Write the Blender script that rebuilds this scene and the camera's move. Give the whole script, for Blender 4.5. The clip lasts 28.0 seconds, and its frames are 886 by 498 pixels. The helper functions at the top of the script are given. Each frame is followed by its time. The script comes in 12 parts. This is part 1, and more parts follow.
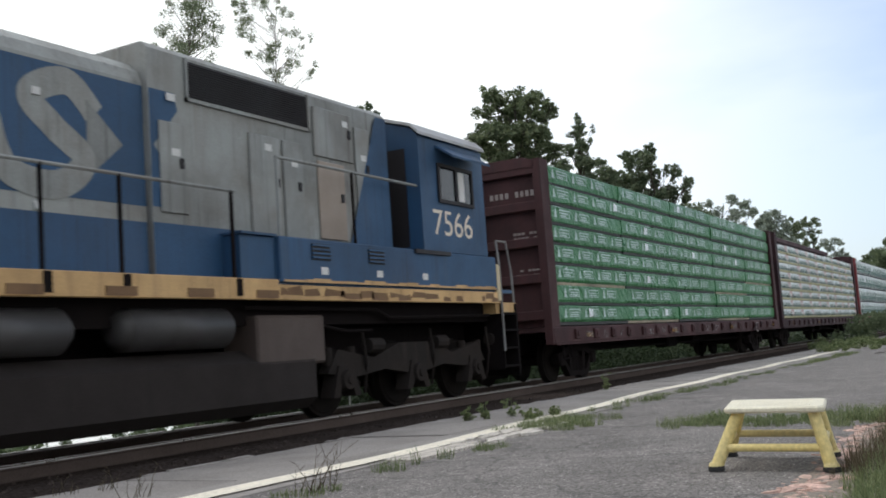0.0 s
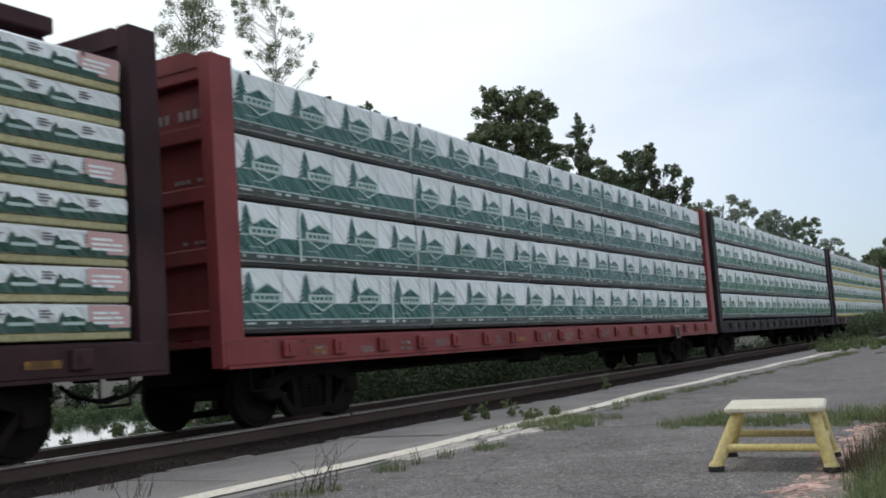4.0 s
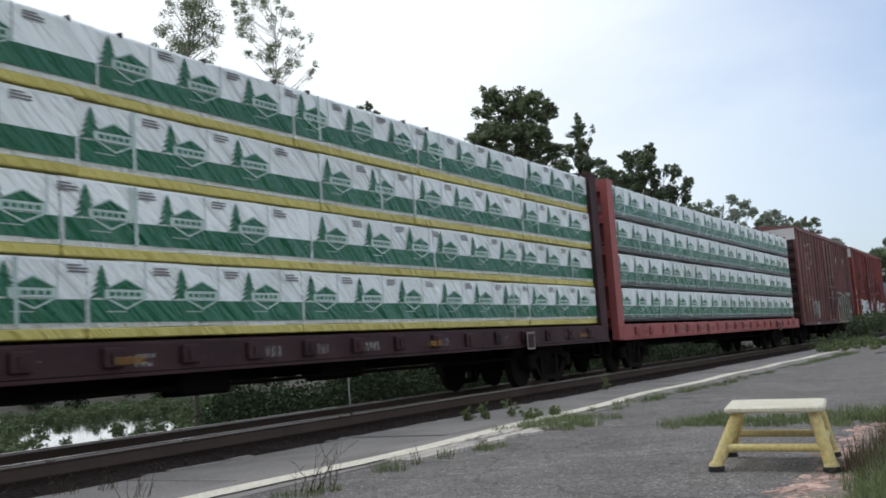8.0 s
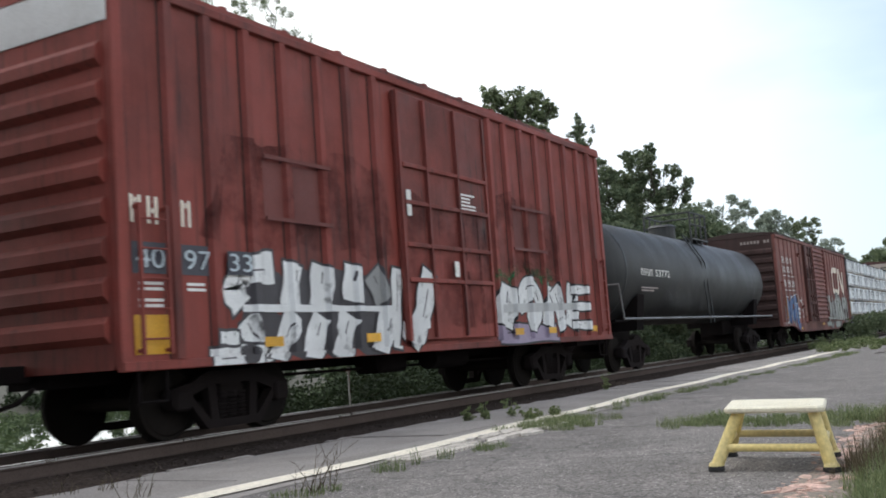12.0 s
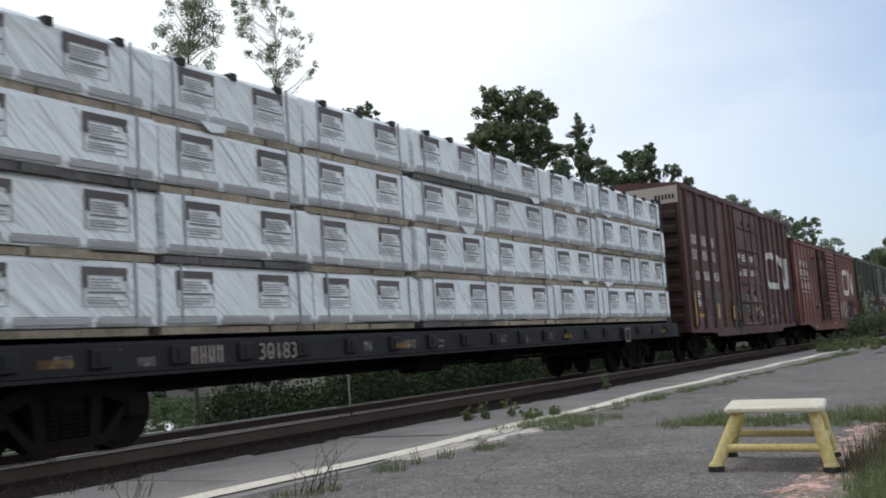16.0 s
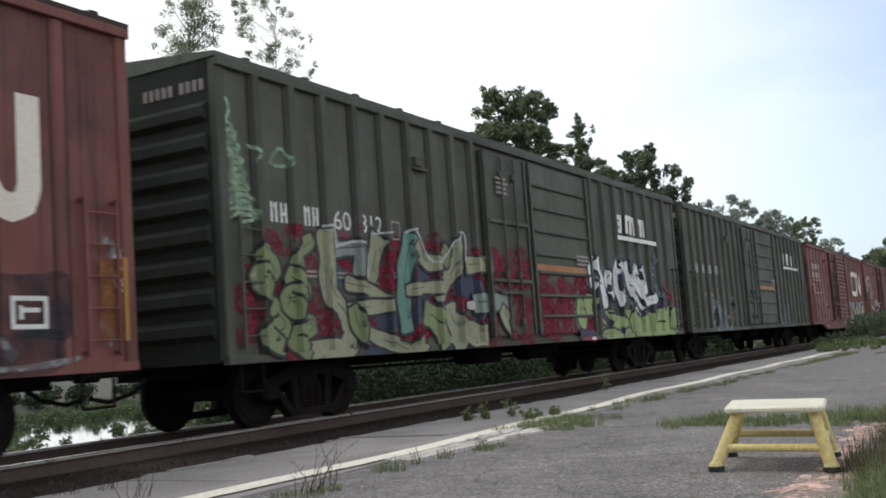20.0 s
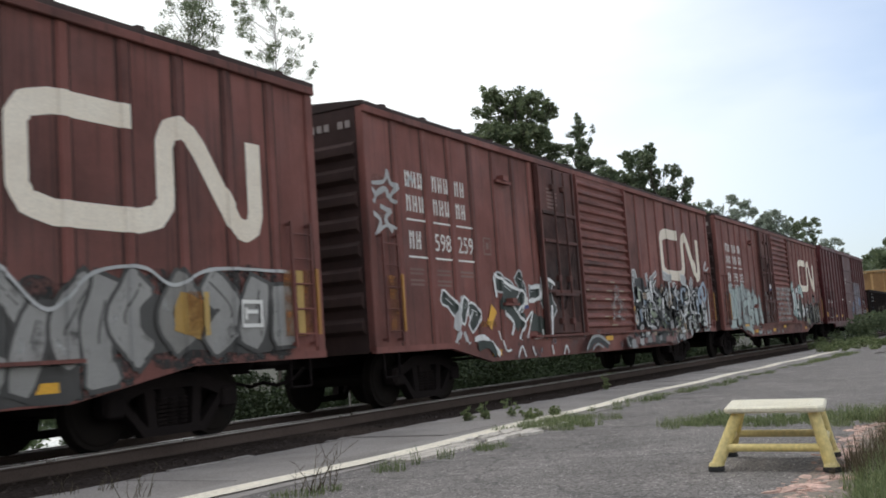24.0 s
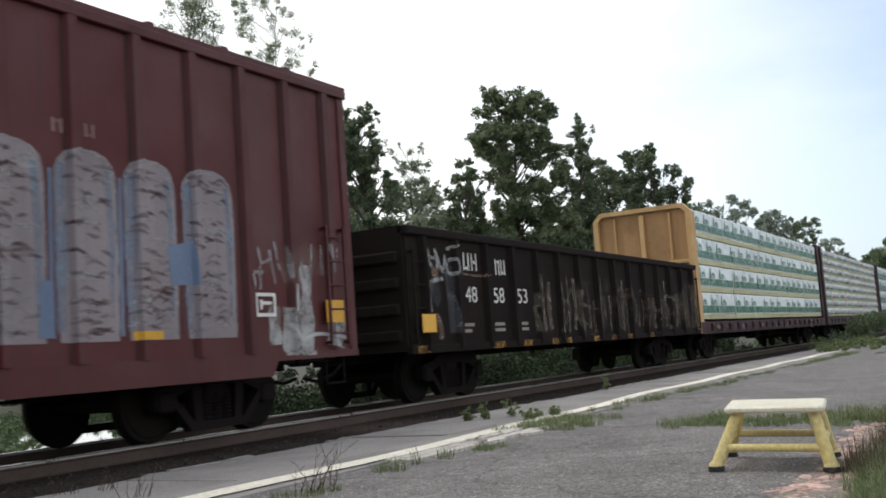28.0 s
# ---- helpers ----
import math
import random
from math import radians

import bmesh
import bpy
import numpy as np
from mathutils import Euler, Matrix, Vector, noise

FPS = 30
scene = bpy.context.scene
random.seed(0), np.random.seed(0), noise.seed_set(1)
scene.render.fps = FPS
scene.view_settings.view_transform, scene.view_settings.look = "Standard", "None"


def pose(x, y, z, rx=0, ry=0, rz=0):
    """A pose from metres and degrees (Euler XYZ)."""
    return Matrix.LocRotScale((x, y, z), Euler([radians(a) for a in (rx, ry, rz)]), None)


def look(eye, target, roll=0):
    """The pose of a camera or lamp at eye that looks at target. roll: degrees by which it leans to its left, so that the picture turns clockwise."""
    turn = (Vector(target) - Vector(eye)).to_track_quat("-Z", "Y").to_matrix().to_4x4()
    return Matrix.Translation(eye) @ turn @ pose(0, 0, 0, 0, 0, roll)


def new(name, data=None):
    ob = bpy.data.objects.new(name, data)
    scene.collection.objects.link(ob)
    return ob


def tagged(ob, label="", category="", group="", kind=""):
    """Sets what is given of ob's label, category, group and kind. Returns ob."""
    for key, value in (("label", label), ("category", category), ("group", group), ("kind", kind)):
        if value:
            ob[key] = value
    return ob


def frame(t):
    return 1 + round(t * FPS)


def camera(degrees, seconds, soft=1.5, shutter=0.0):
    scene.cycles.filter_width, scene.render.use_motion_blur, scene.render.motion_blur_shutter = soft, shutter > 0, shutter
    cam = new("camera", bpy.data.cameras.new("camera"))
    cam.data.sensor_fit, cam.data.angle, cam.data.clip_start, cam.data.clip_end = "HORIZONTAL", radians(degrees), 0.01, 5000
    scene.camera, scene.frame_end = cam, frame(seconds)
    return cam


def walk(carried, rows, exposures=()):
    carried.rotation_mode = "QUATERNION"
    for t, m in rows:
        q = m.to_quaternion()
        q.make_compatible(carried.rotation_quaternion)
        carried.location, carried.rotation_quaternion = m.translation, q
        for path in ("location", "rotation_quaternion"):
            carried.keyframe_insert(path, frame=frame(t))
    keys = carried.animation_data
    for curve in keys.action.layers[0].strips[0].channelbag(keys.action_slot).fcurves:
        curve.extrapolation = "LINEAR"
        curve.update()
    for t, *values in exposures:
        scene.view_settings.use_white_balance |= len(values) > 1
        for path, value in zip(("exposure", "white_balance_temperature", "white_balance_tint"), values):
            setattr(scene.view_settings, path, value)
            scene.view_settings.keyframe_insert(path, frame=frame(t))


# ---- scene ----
# The camera stands on a low tripod on the platform. x runs along the track, y away across it, z = 0 is the rail top.
EYE = Vector((0.0, 0.0, 0.8166))
YAW, PITCH, ROLL = 29.27, 5.76, -4.04
AIM = Vector((math.cos(radians(YAW)) * math.cos(radians(PITCH)), math.sin(radians(YAW)) * math.cos(radians(PITCH)), math.sin(radians(PITCH))))
# the camera opens and closes a little with the cars before it
EXPOSURES = [(0.0, 0.28, 6450, 10), (1.0, 0.34, 6450, 10), (2.0, 0.24, 6450, 10), (3.0, -0.04, 6350, 10), (6.0, 0.02, 6250, 10), (8.0, 0.02, 6250, 10), (9.0, 0.02, 6250, 10), (10.0, 0.03, 6250, 10), (11.0, 0.15, 6300, 10), (12.0, 0.50, 6400, 10), (14.5, 0.3, 6450, 10), (15.0, 0.25, 6450, 10), (16.0, 0.0, 6300, 10), (17.0, 0.0, 6300, 10), (18.0, 0.66, 6400, 10), (19.0, 0.46, 6400, 10), (20.0, 0.30, 6450, 10), (21.0, 0.42, 6500, 10), (24.0, 0.22, 6500, 10), (25.0, 0.26, 6500, 10), (26.0, 0.29, 6500, 10), (27.0, 0.18, 6500, 10), (28.0, 0.34, 6500, 10)]
cam = camera(47.264, 28.0, soft=1.8, shutter=0.11)
walk(cam, [(0.0, look(EYE, EYE + AIM * 10, ROLL)), (28.0, look(EYE, EYE + AIM * 10, ROLL))], exposures=EXPOSURES)

SPEED = 13.626          # metres a second towards -x
TRACK_Y = 9.54          # centre line of the track
END = 28.0


# ---- light ----
def make_world():
    w = bpy.data.worlds.new("overcast_sky")
    scene.world = w
    w.use_nodes = True
    nt = w.node_tree
    nt.nodes.clear()
    out = nt.nodes.new("ShaderNodeOutputWorld")
    bg = nt.nodes.new("ShaderNodeBackground")
    sky = nt.nodes.new("ShaderNodeTexSky")
    sky.sky_type = "NISHITA"
    sky.sun_disc = False
    sky.sun_elevation, sky.sun_rotation = radians(56), radians(13)
    sky.air_density, sky.dust_density = 1.0, 2.0
    tc = nt.nodes.new("ShaderNodeTexCoord")
    mp = nt.nodes.new("ShaderNodeMapping")
    mp.inputs["Scale"].default_value = (1.2, 1.2, 4.0)
    nz = nt.nodes.new("ShaderNodeTexNoise")
    nz.inputs["Scale"].default_value = 1.6
    nz.inputs["Detail"].default_value = 5
    nz.inputs["Roughness"].default_value = 0.5
    ramp = nt.nodes.new("ShaderNodeValToRGB")
    ramp.color_ramp.elements[0].position, ramp.color_ramp.elements[0].color = 0.36, (0.5, 0.5, 0.5, 1)
    ramp.color_ramp.elements[1].position, ramp.color_ramp.elements[1].color = 0.56, (1, 1, 1, 1)
    # the cloud thins to pale blue away from the sun
    dot = nt.nodes.new("ShaderNodeVectorMath")
    dot.operation = "DOT_PRODUCT"
    dot.inputs[1].default_value = (-0.05, 0.97, 0.25)
    side = nt.nodes.new("ShaderNodeMapRange")
    side.interpolation_type = "SMOOTHSTEP"
    side.inputs[1].default_value, side.inputs[2].default_value, side.inputs[3].default_value, side.inputs[4].default_value = -0.05, 0.62, 0.0, 1.0
    both = nt.nodes.new("ShaderNodeMath")
    both.operation = "MULTIPLY_ADD"
    both.inputs[1].default_value = 0.78
    both.use_clamp = True
    base = nt.nodes.new("ShaderNodeMath")
    base.operation = "MULTIPLY"
    base.inputs[1].default_value = 0.37
    # thick bright cloud again on the far side of the sky, behind the camera
    south = nt.nodes.new("ShaderNodeMapRange")
    south.interpolation_type = "SMOOTHSTEP"
    south.inputs[1].default_value, south.inputs[2].default_value, south.inputs[3].default_value, south.inputs[4].default_value = -0.7, -0.05, 0.50, 0.0
    whole = nt.nodes.new("ShaderNodeMath")
    whole.operation = "ADD"
    scale = nt.nodes.new("ShaderNodeMix")
    scale.data_type, scale.blend_type = "RGBA", "MULTIPLY"
    scale.inputs["Factor"].default_value = 1.0
    scale.inputs["B"].default_value = (0.084, 0.111, 0.140, 1)
    mix = nt.nodes.new("ShaderNodeMix")
    mix.data_type = "RGBA"
    mix.inputs["B"].default_value = (1.05, 1.078, 1.075, 1)
    L = nt.links.new
    L(tc.outputs["Generated"], mp.inputs["Vector"])
    L(mp.outputs["Vector"], nz.inputs["Vector"])
    L(nz.outputs["Fac"], ramp.inputs["Fac"])
    L(sky.outputs["Color"], scale.inputs["A"])
    L(tc.outputs["Generated"], dot.inputs[0])
    L(dot.outputs["Value"], side.inputs[0])
    L(ramp.outputs["Color"], base.inputs[0])
    L(side.outputs[0], both.inputs[0])
    L(dot.outputs["Value"], south.inputs[0])
    L(base.outputs[0], whole.inputs[0])
    L(south.outputs[0], whole.inputs[1])
    L(whole.outputs[0], both.inputs[2])
    L(both.outputs[0], mix.inputs["Factor"])
    L(scale.outputs["Result"], mix.inputs["A"])
    L(mix.outputs["Result"], bg.inputs["Color"])
    bg.inputs["Strength"].default_value = 1.0
    L(bg.outputs["Background"], out.inputs["Surface"])
    sun = new("sun", bpy.data.lights.new("sun", "SUN"))
    sun.data.energy, sun.data.angle, sun.data.color = 1.0, radians(28), (1.0, 0.985, 0.96)
    sun.matrix_world = look((7.0, 29.0, 44.0), (0, 0, 0))


make_world()


# ---- materials ----
MATS = {}


def paint(name, colour, rough=0.6, metal=0.0, dirt=(0.05, 0.035, 0.03), amount=0.45, streak=1.0, grain=0.12, bump=0.15, spec=0.4, trans=0.0, fine=60.0, vary=0.10, soot=0.0):
    """A worn surface: base colour, broad stains, vertical streaks, fine grain and a little relief."""
    if name in MATS:
        return MATS[name]
    m = bpy.data.materials.new(name)
    MATS[name] = m
    m.use_nodes = True
    nt = m.node_tree
    N, L = nt.nodes.new, nt.links.new
    b = nt.nodes["Principled BSDF"]
    tc = N("ShaderNodeTexCoord")
    info = N("ShaderNodeObjectInfo")
    shift = N("ShaderNodeVectorMath")
    shift.operation = "MULTIPLY_ADD"
    comb = N("ShaderNodeCombineXYZ")
    L(info.outputs["Random"], comb.inputs[0])
    L(info.outputs["Random"], comb.inputs[2])
    L(comb.outputs[0], shift.inputs[0])
    shift.inputs[1].default_value = (17.0, 0.0, 31.0)
    L(tc.outputs["Object"], shift.inputs[2])
    big = N("ShaderNodeTexNoise")
    big.inputs["Scale"].default_value, big.inputs["Detail"].default_value, big.inputs["Roughness"].default_value = 0.9, 6, 0.62
    L(shift.outputs[0], big.inputs["Vector"])
    mp = N("ShaderNodeMapping")
    mp.inputs["Scale"].default_value = (5.5, 5.5, 0.35)
    L(shift.outputs[0], mp.inputs["Vector"])
    st = N("ShaderNodeTexNoise")
    st.inputs["Scale"].default_value, st.inputs["Detail"].default_value = 1.0, 4
    L(mp.outputs["Vector"], st.inputs["Vector"])
    fi = N("ShaderNodeTexNoise")
    fi.inputs["Scale"].default_value, fi.inputs["Detail"].default_value = fine, 3
    L(tc.outputs["Object"], fi.inputs["Vector"])

    def rng(src, lo, hi, a, z):
        r = N("ShaderNodeMapRange")
        r.inputs[1].default_value, r.inputs[2].default_value, r.inputs[3].default_value, r.inputs[4].default_value = lo, hi, a, z
        L(src, r.inputs[0])
        return r.outputs[0]

    def math_(op, a, c):
        k = N("ShaderNodeMath")
        k.operation = op
        for i, q in enumerate((a, c)):
            if isinstance(q, (int, float)):
                k.inputs[i].default_value = q
            else:
                L(q, k.inputs[i])
        return k.outputs[0]

    d = math_("MULTIPLY", rng(big.outputs["Fac"], 0.42, 0.72, 0, 1), amount)
    if streak:
        d = math_("MAXIMUM", d, math_("MULTIPLY", rng(st.outputs["Fac"], 0.5, 0.78, 0, 1), amount * streak))
    mx = N("ShaderNodeMix")
    mx.data_type = "RGBA"
    mx.inputs["A"].default_value, mx.inputs["B"].default_value = (*colour, 1), (*dirt, 1)
    L(d, mx.inputs["Factor"])
    hsv = N("ShaderNodeHueSaturation")
    L(mx.outputs["Result"], hsv.inputs["Color"])
    if soot:
        # broad smoky stains and narrow runs of rust
        lo = N("ShaderNodeTexNoise")
        lo.inputs["Scale"].default_value, lo.inputs["Detail"].default_value, lo.inputs["Roughness"].default_value = 0.34, 7, 0.6
        L(shift.outputs[0], lo.inputs["Vector"])
        mp2 = N("ShaderNodeMapping")
        mp2.inputs["Scale"].default_value = (17.0, 17.0, 0.5)
        L(shift.outputs[0], mp2.inputs["Vector"])
        run = N("ShaderNodeTexNoise")
        run.inputs["Scale"].default_value, run.inputs["Detail"].default_value = 1.0, 3
        L(mp2.outputs["Vector"], run.inputs["Vector"])
        k = math_("ADD", math_("MULTIPLY", rng(lo.outputs["Fac"], 0.46, 0.74, 0, 1), soot), math_("MULTIPLY", rng(run.outputs["Fac"], 0.56, 0.8, 0, 1), soot * 0.85))
        sx = N("ShaderNodeMix")
        sx.data_type, sx.clamp_factor = "RGBA", True
        sx.inputs["B"].default_value = (0.022, 0.016, 0.014, 1)
        L(mx.outputs["Result"], sx.inputs["A"])
        L(k, sx.inputs["Factor"])
        L(sx.outputs["Result"], hsv.inputs["Color"])
    val = math_("ADD", rng(fi.outputs["Fac"], 0.3, 0.7, 1 - grain, 1 + grain), rng(info.outputs["Random"], 0, 1, -vary, vary))
    L(val, hsv.inputs["Value"])
    L(hsv.outputs["Color"], b.inputs["Base Color"])
    L(rng(big.outputs["Fac"], 0.3, 0.7, max(rough - 0.12, 0.03), min(rough + 0.14, 1)), b.inputs["Roughness"])
    b.inputs["Metallic"].default_value = metal
    b.inputs["Specular IOR Level"].default_value = spec
    if trans:
        b.inputs["Transmission Weight"].default_value = trans
    if bump:
        bp = N("ShaderNodeBump")
        bp.inputs["Strength"].default_value, bp.inputs["Distance"].default_value = bump, 0.02
        L(math_("ADD", fi.outputs["Fac"], math_("MULTIPLY", big.outputs["Fac"], 3.0)), bp.inputs["Height"])
        L(bp.outputs["Normal"], b.inputs["Normal"])
    return m


def mottled(name, colour, cover=0.5, scale=7.0, blend=0.16, most=0.85):
    """Sprayed or smeared colour that breaks up into specks and leaves the paint below showing."""
    if name in MATS:
        return MATS[name]
    m = paint(name, colour, 0.8, dirt=tuple(c * 0.5 for c in colour), amount=0.4, streak=0, bump=0, spec=0.15)
    nt = m.node_tree
    N, L = nt.nodes.new, nt.links.new
    tc = N("ShaderNodeTexCoord")
    a = N("ShaderNodeTexNoise")
    a.inputs["Scale"].default_value, a.inputs["Detail"].default_value, a.inputs["Roughness"].default_value = scale, 9, 0.72
    L(tc.outputs["Object"], a.inputs["Vector"])
    r = N("ShaderNodeMapRange")
    r.inputs[1].default_value, r.inputs[2].default_value, r.inputs[3].default_value, r.inputs[4].default_value = 0.70 - 0.24 * cover - blend / 2, 0.70 - 0.24 * cover + blend / 2, 0.0, most
    L(a.outputs["Fac"], r.inputs[0])
    L(r.outputs[0], nt.nodes["Principled BSDF"].inputs["Alpha"])
    return m


def wrap(name, colour, rough=0.33):
    """Plastic lumber wrap, creased and stretched."""
    if name in MATS:
        return MATS[name]
    m = paint(name, colour, rough, dirt=tuple(c * 0.75 for c in colour), amount=0.25, streak=0.0, grain=0.03, bump=0, spec=0.5, vary=0.06)
    nt = m.node_tree
    N, L = nt.nodes.new, nt.links.new
    tc = N("ShaderNodeTexCoord")
    mp = N("ShaderNodeMapping")
    mp.vector_type = "TEXTURE"
    mp.inputs["Rotation"].default_value, mp.inputs["Scale"].default_value = (0, 0.75, 0), (2.6, 1.0, 0.36)
    w = N("ShaderNodeTexNoise")
    w.inputs["Scale"].default_value, w.inputs["Detail"].default_value, w.inputs["Distortion"].default_value = 1.0, 2, 0.8
    # sharp folds where the noise crosses its middle
    off = N("ShaderNodeMath")
    off.operation = "SUBTRACT"
    off.inputs[1].default_value = 0.5
    fold = N("ShaderNodeMath")
    fold.operation = "ABSOLUTE"
    info = N("ShaderNodeObjectInfo")
    sh = N("ShaderNodeVectorMath")
    sh.operation = "ADD"
    rz = N("ShaderNodeMath")
    rz.operation = "MULTIPLY"
    rz.inputs[1].default_value = 40.0
    bp = N("ShaderNodeBump")
    bp.inputs["Strength"].default_value, bp.inputs["Distance"].default_value = 0.9, 0.2
    L(info.outputs["Random"], rz.inputs[0])
    L(tc.outputs["Object"], sh.inputs[0])
    L(rz.outputs[0], sh.inputs[1])
    L(sh.outputs[0], mp.inputs["Vector"])
    L(mp.outputs["Vector"], w.inputs["Vector"])
    L(w.outputs["Fac"], off.inputs[0])
    L(off.outputs[0], fold.inputs[0])
    fine = N("ShaderNodeTexNoise")
    fine.inputs["Scale"].default_value, fine.inputs["Detail"].default_value, fine.inputs["Distortion"].default_value = 3.4, 3, 1.2
    L(mp.outputs["Vector"], fine.inputs["Vector"])
    o2, f2, mix = N("ShaderNodeMath"), N("ShaderNodeMath"), N("ShaderNodeMath")
    o2.operation, f2.operation, mix.operation = "SUBTRACT", "ABSOLUTE", "MULTIPLY_ADD"
    o2.inputs[1].default_value, mix.inputs[1].default_value = 0.5, 0.4
    L(fine.outputs["Fac"], o2.inputs[0])
    L(o2.outputs[0], f2.inputs[0])
    L(f2.outputs[0], mix.inputs[0])
    L(fold.outputs[0], mix.inputs[2])
    L(mix.outputs[0], bp.inputs["Height"])
    L(bp.outputs["Normal"], nt.nodes["Principled BSDF"].inputs["Normal"])
    return m


def leafy(name, a, b_, rough=0.6, through_=0.42):
    """Leaves: two greens by island, a little light passing through."""
    if name in MATS:
        return MATS[name]
    m = bpy.data.materials.new(name)
    MATS[name] = m
    m.use_nodes = True
    nt = m.node_tree
    N, L = nt.nodes.new, nt.links.new
    b = nt.nodes["Principled BSDF"]
    g = N("ShaderNodeNewGeometry")
    tc = N("ShaderNodeTexCoord")
    nz = N("ShaderNodeTexNoise")
    nz.inputs["Scale"].default_value = 0.6
    L(tc.outputs["Object"], nz.inputs["Vector"])
    add = N("ShaderNodeMath")
    add.operation = "MULTIPLY"
    L(g.outputs["Random Per Island"], add.inputs[0])
    L(nz.outputs["Fac"], add.inputs[1])
    r = N("ShaderNodeMapRange")
    r.inputs[1].default_value, r.inputs[2].default_value = 0.0, 0.6
    L(add.outputs[0], r.inputs[0])
    mx = N("ShaderNodeMix")
    mx.data_type = "RGBA"
    mx.inputs["A"].default_value, mx.inputs["B"].default_value = (*a, 1), (*b_, 1)
    L(r.outputs[0], mx.inputs["Factor"])
    L(mx.outputs["Result"], b.inputs["Base Color"])
    b.inputs["Roughness"].default_value = rough
    b.inputs["Specular IOR Level"].default_value = 0.25
    tr = N("ShaderNodeBsdfTranslucent")
    L(mx.outputs["Result"], tr.inputs["Color"])
    ms = N("ShaderNodeMixShader")
    ms.inputs[0].default_value = through_
    L(b.outputs[0], ms.inputs[1])
    L(tr.outputs[0], ms.inputs[2])
    L(ms.outputs[0], nt.nodes["Material Output"].inputs["Surface"])
    return m


def glass(name):
    if name in MATS:
        return MATS[name]
    m = bpy.data.materials.new(name)
    MATS[name] = m
    m.use_nodes = True
    b = m.node_tree.nodes["Principled BSDF"]
    b.inputs["Base Color"].default_value = (0.05, 0.06, 0.07, 1)
    b.inputs["Roughness"].default_value = 0.05
    b.inputs["Transmission Weight"].default_value = 0.6
    return m


def water_mat():
    m = bpy.data.materials.new("pond_water")
    m.use_nodes = True
    nt = m.node_tree
    b = nt.nodes["Principled BSDF"]
    b.inputs["Base Color"].default_value = (0.02, 0.03, 0.02, 1)
    b.inputs["Roughness"].default_value = 0.06
    b.inputs["Specular IOR Level"].default_value = 0.8
    nz = nt.nodes.new("ShaderNodeTexNoise")
    nz.inputs["Scale"].default_value = 1.5
    bp = nt.nodes.new("ShaderNodeBump")
    bp.inputs["Strength"].default_value = 0.05
    nt.links.new(nz.outputs["Fac"], bp.inputs["Height"])
    nt.links.new(bp.outputs["Normal"], b.inputs["Normal"])
    return m


STEEL_BLACK = paint("grimy_black_steel", (0.011, 0.009, 0.009), 0.9, dirt=(0.02, 0.015, 0.014), amount=0.5, spec=0.04)
TRUCK = paint("greasy_truck_casting", (0.016, 0.013, 0.013), 0.9, dirt=(0.032, 0.024, 0.022), amount=0.5, streak=0.4, spec=0.04)
WHEEL = paint("wheel_steel", (0.013, 0.011, 0.010), 0.8, dirt=(0.024, 0.018, 0.015), amount=0.5, spec=0.06)
RAIL_SIDE = paint("rusty_rail_side", (0.105, 0.08, 0.07), 0.9, dirt=(0.06, 0.045, 0.04), amount=0.5, streak=0, spec=0.05)
RAIL_TOP = paint("polished_rail_head", (0.42, 0.40, 0.39), 0.35, metal=0.9, dirt=(0.2, 0.17, 0.15), amount=0.4, streak=0, bump=0)
DARK_BROWN = paint("dark_boxcar_brown", (0.115, 0.050, 0.044), 0.66, dirt=(0.06, 0.03, 0.027), amount=0.5, soot=0.6)
BROWN = paint("boxcar_brown", (0.21, 0.088, 0.082), 0.66, dirt=(0.09, 0.039, 0.037), amount=0.5, soot=0.6)
CN_BROWN = paint("faded_oxide_red", (0.225, 0.078, 0.062), 0.68, dirt=(0.11, 0.045, 0.037), amount=0.6, soot=0.72)
DW_RED = paint("bright_oxide_red", (0.27, 0.055, 0.041), 0.66, dirt=(0.12, 0.038, 0.03), amount=0.45, soot=0.75)
MAROON = paint("clean_maroon", (0.086, 0.0125, 0.013), 0.55, dirt=(0.06, 0.013, 0.012), amount=0.4, soot=0.4)
BC_GREEN = paint("dull_forest_green", (0.083, 0.087, 0.064), 0.66, dirt=(0.04, 0.038, 0.029), amount=0.5, soot=0.45)
CAR_RED = paint("flatcar_red", (0.24, 0.035, 0.035), 0.55, dirt=(0.09, 0.03, 0.03), amount=0.5)
CAR_SALMON = paint("flatcar_faded_red", (0.36, 0.092, 0.085), 0.6, dirt=(0.16, 0.05, 0.04), amount=0.5)
CAR_OXIDE = paint("flatcar_oxide", (0.062, 0.020, 0.021), 0.75, dirt=(0.022, 0.014, 0.014), amount=0.75)
CAR_MAROON = paint("flatcar_maroon", (0.048, 0.016, 0.019), 0.75, dirt=(0.016, 0.011, 0.012), amount=0.8)
CAR_GREY = paint("flatcar_dark_grey", (0.024, 0.021, 0.022), 0.75, dirt=(0.016, 0.013, 0.013), amount=0.55)
GON_BLACK = paint("gondola_brown_black", (0.017, 0.0125, 0.012), 0.9, dirt=(0.036, 0.026, 0.022), amount=0.55, spec=0.08)
CAR_BLACK = paint("flatcar_black", (0.014, 0.013, 0.015), 0.75, dirt=(0.03, 0.026, 0.025), amount=0.4)
CAR_YELLOW = paint("flatcar_yellow", (0.60, 0.37, 0.16), 0.6, dirt=(0.25, 0.14, 0.05), amount=0.5)
GRIMY_SHADE = paint("grimy_shade_line", (0.04, 0.022, 0.018), 0.85, dirt=(0.025, 0.018, 0.015), amount=0.5)
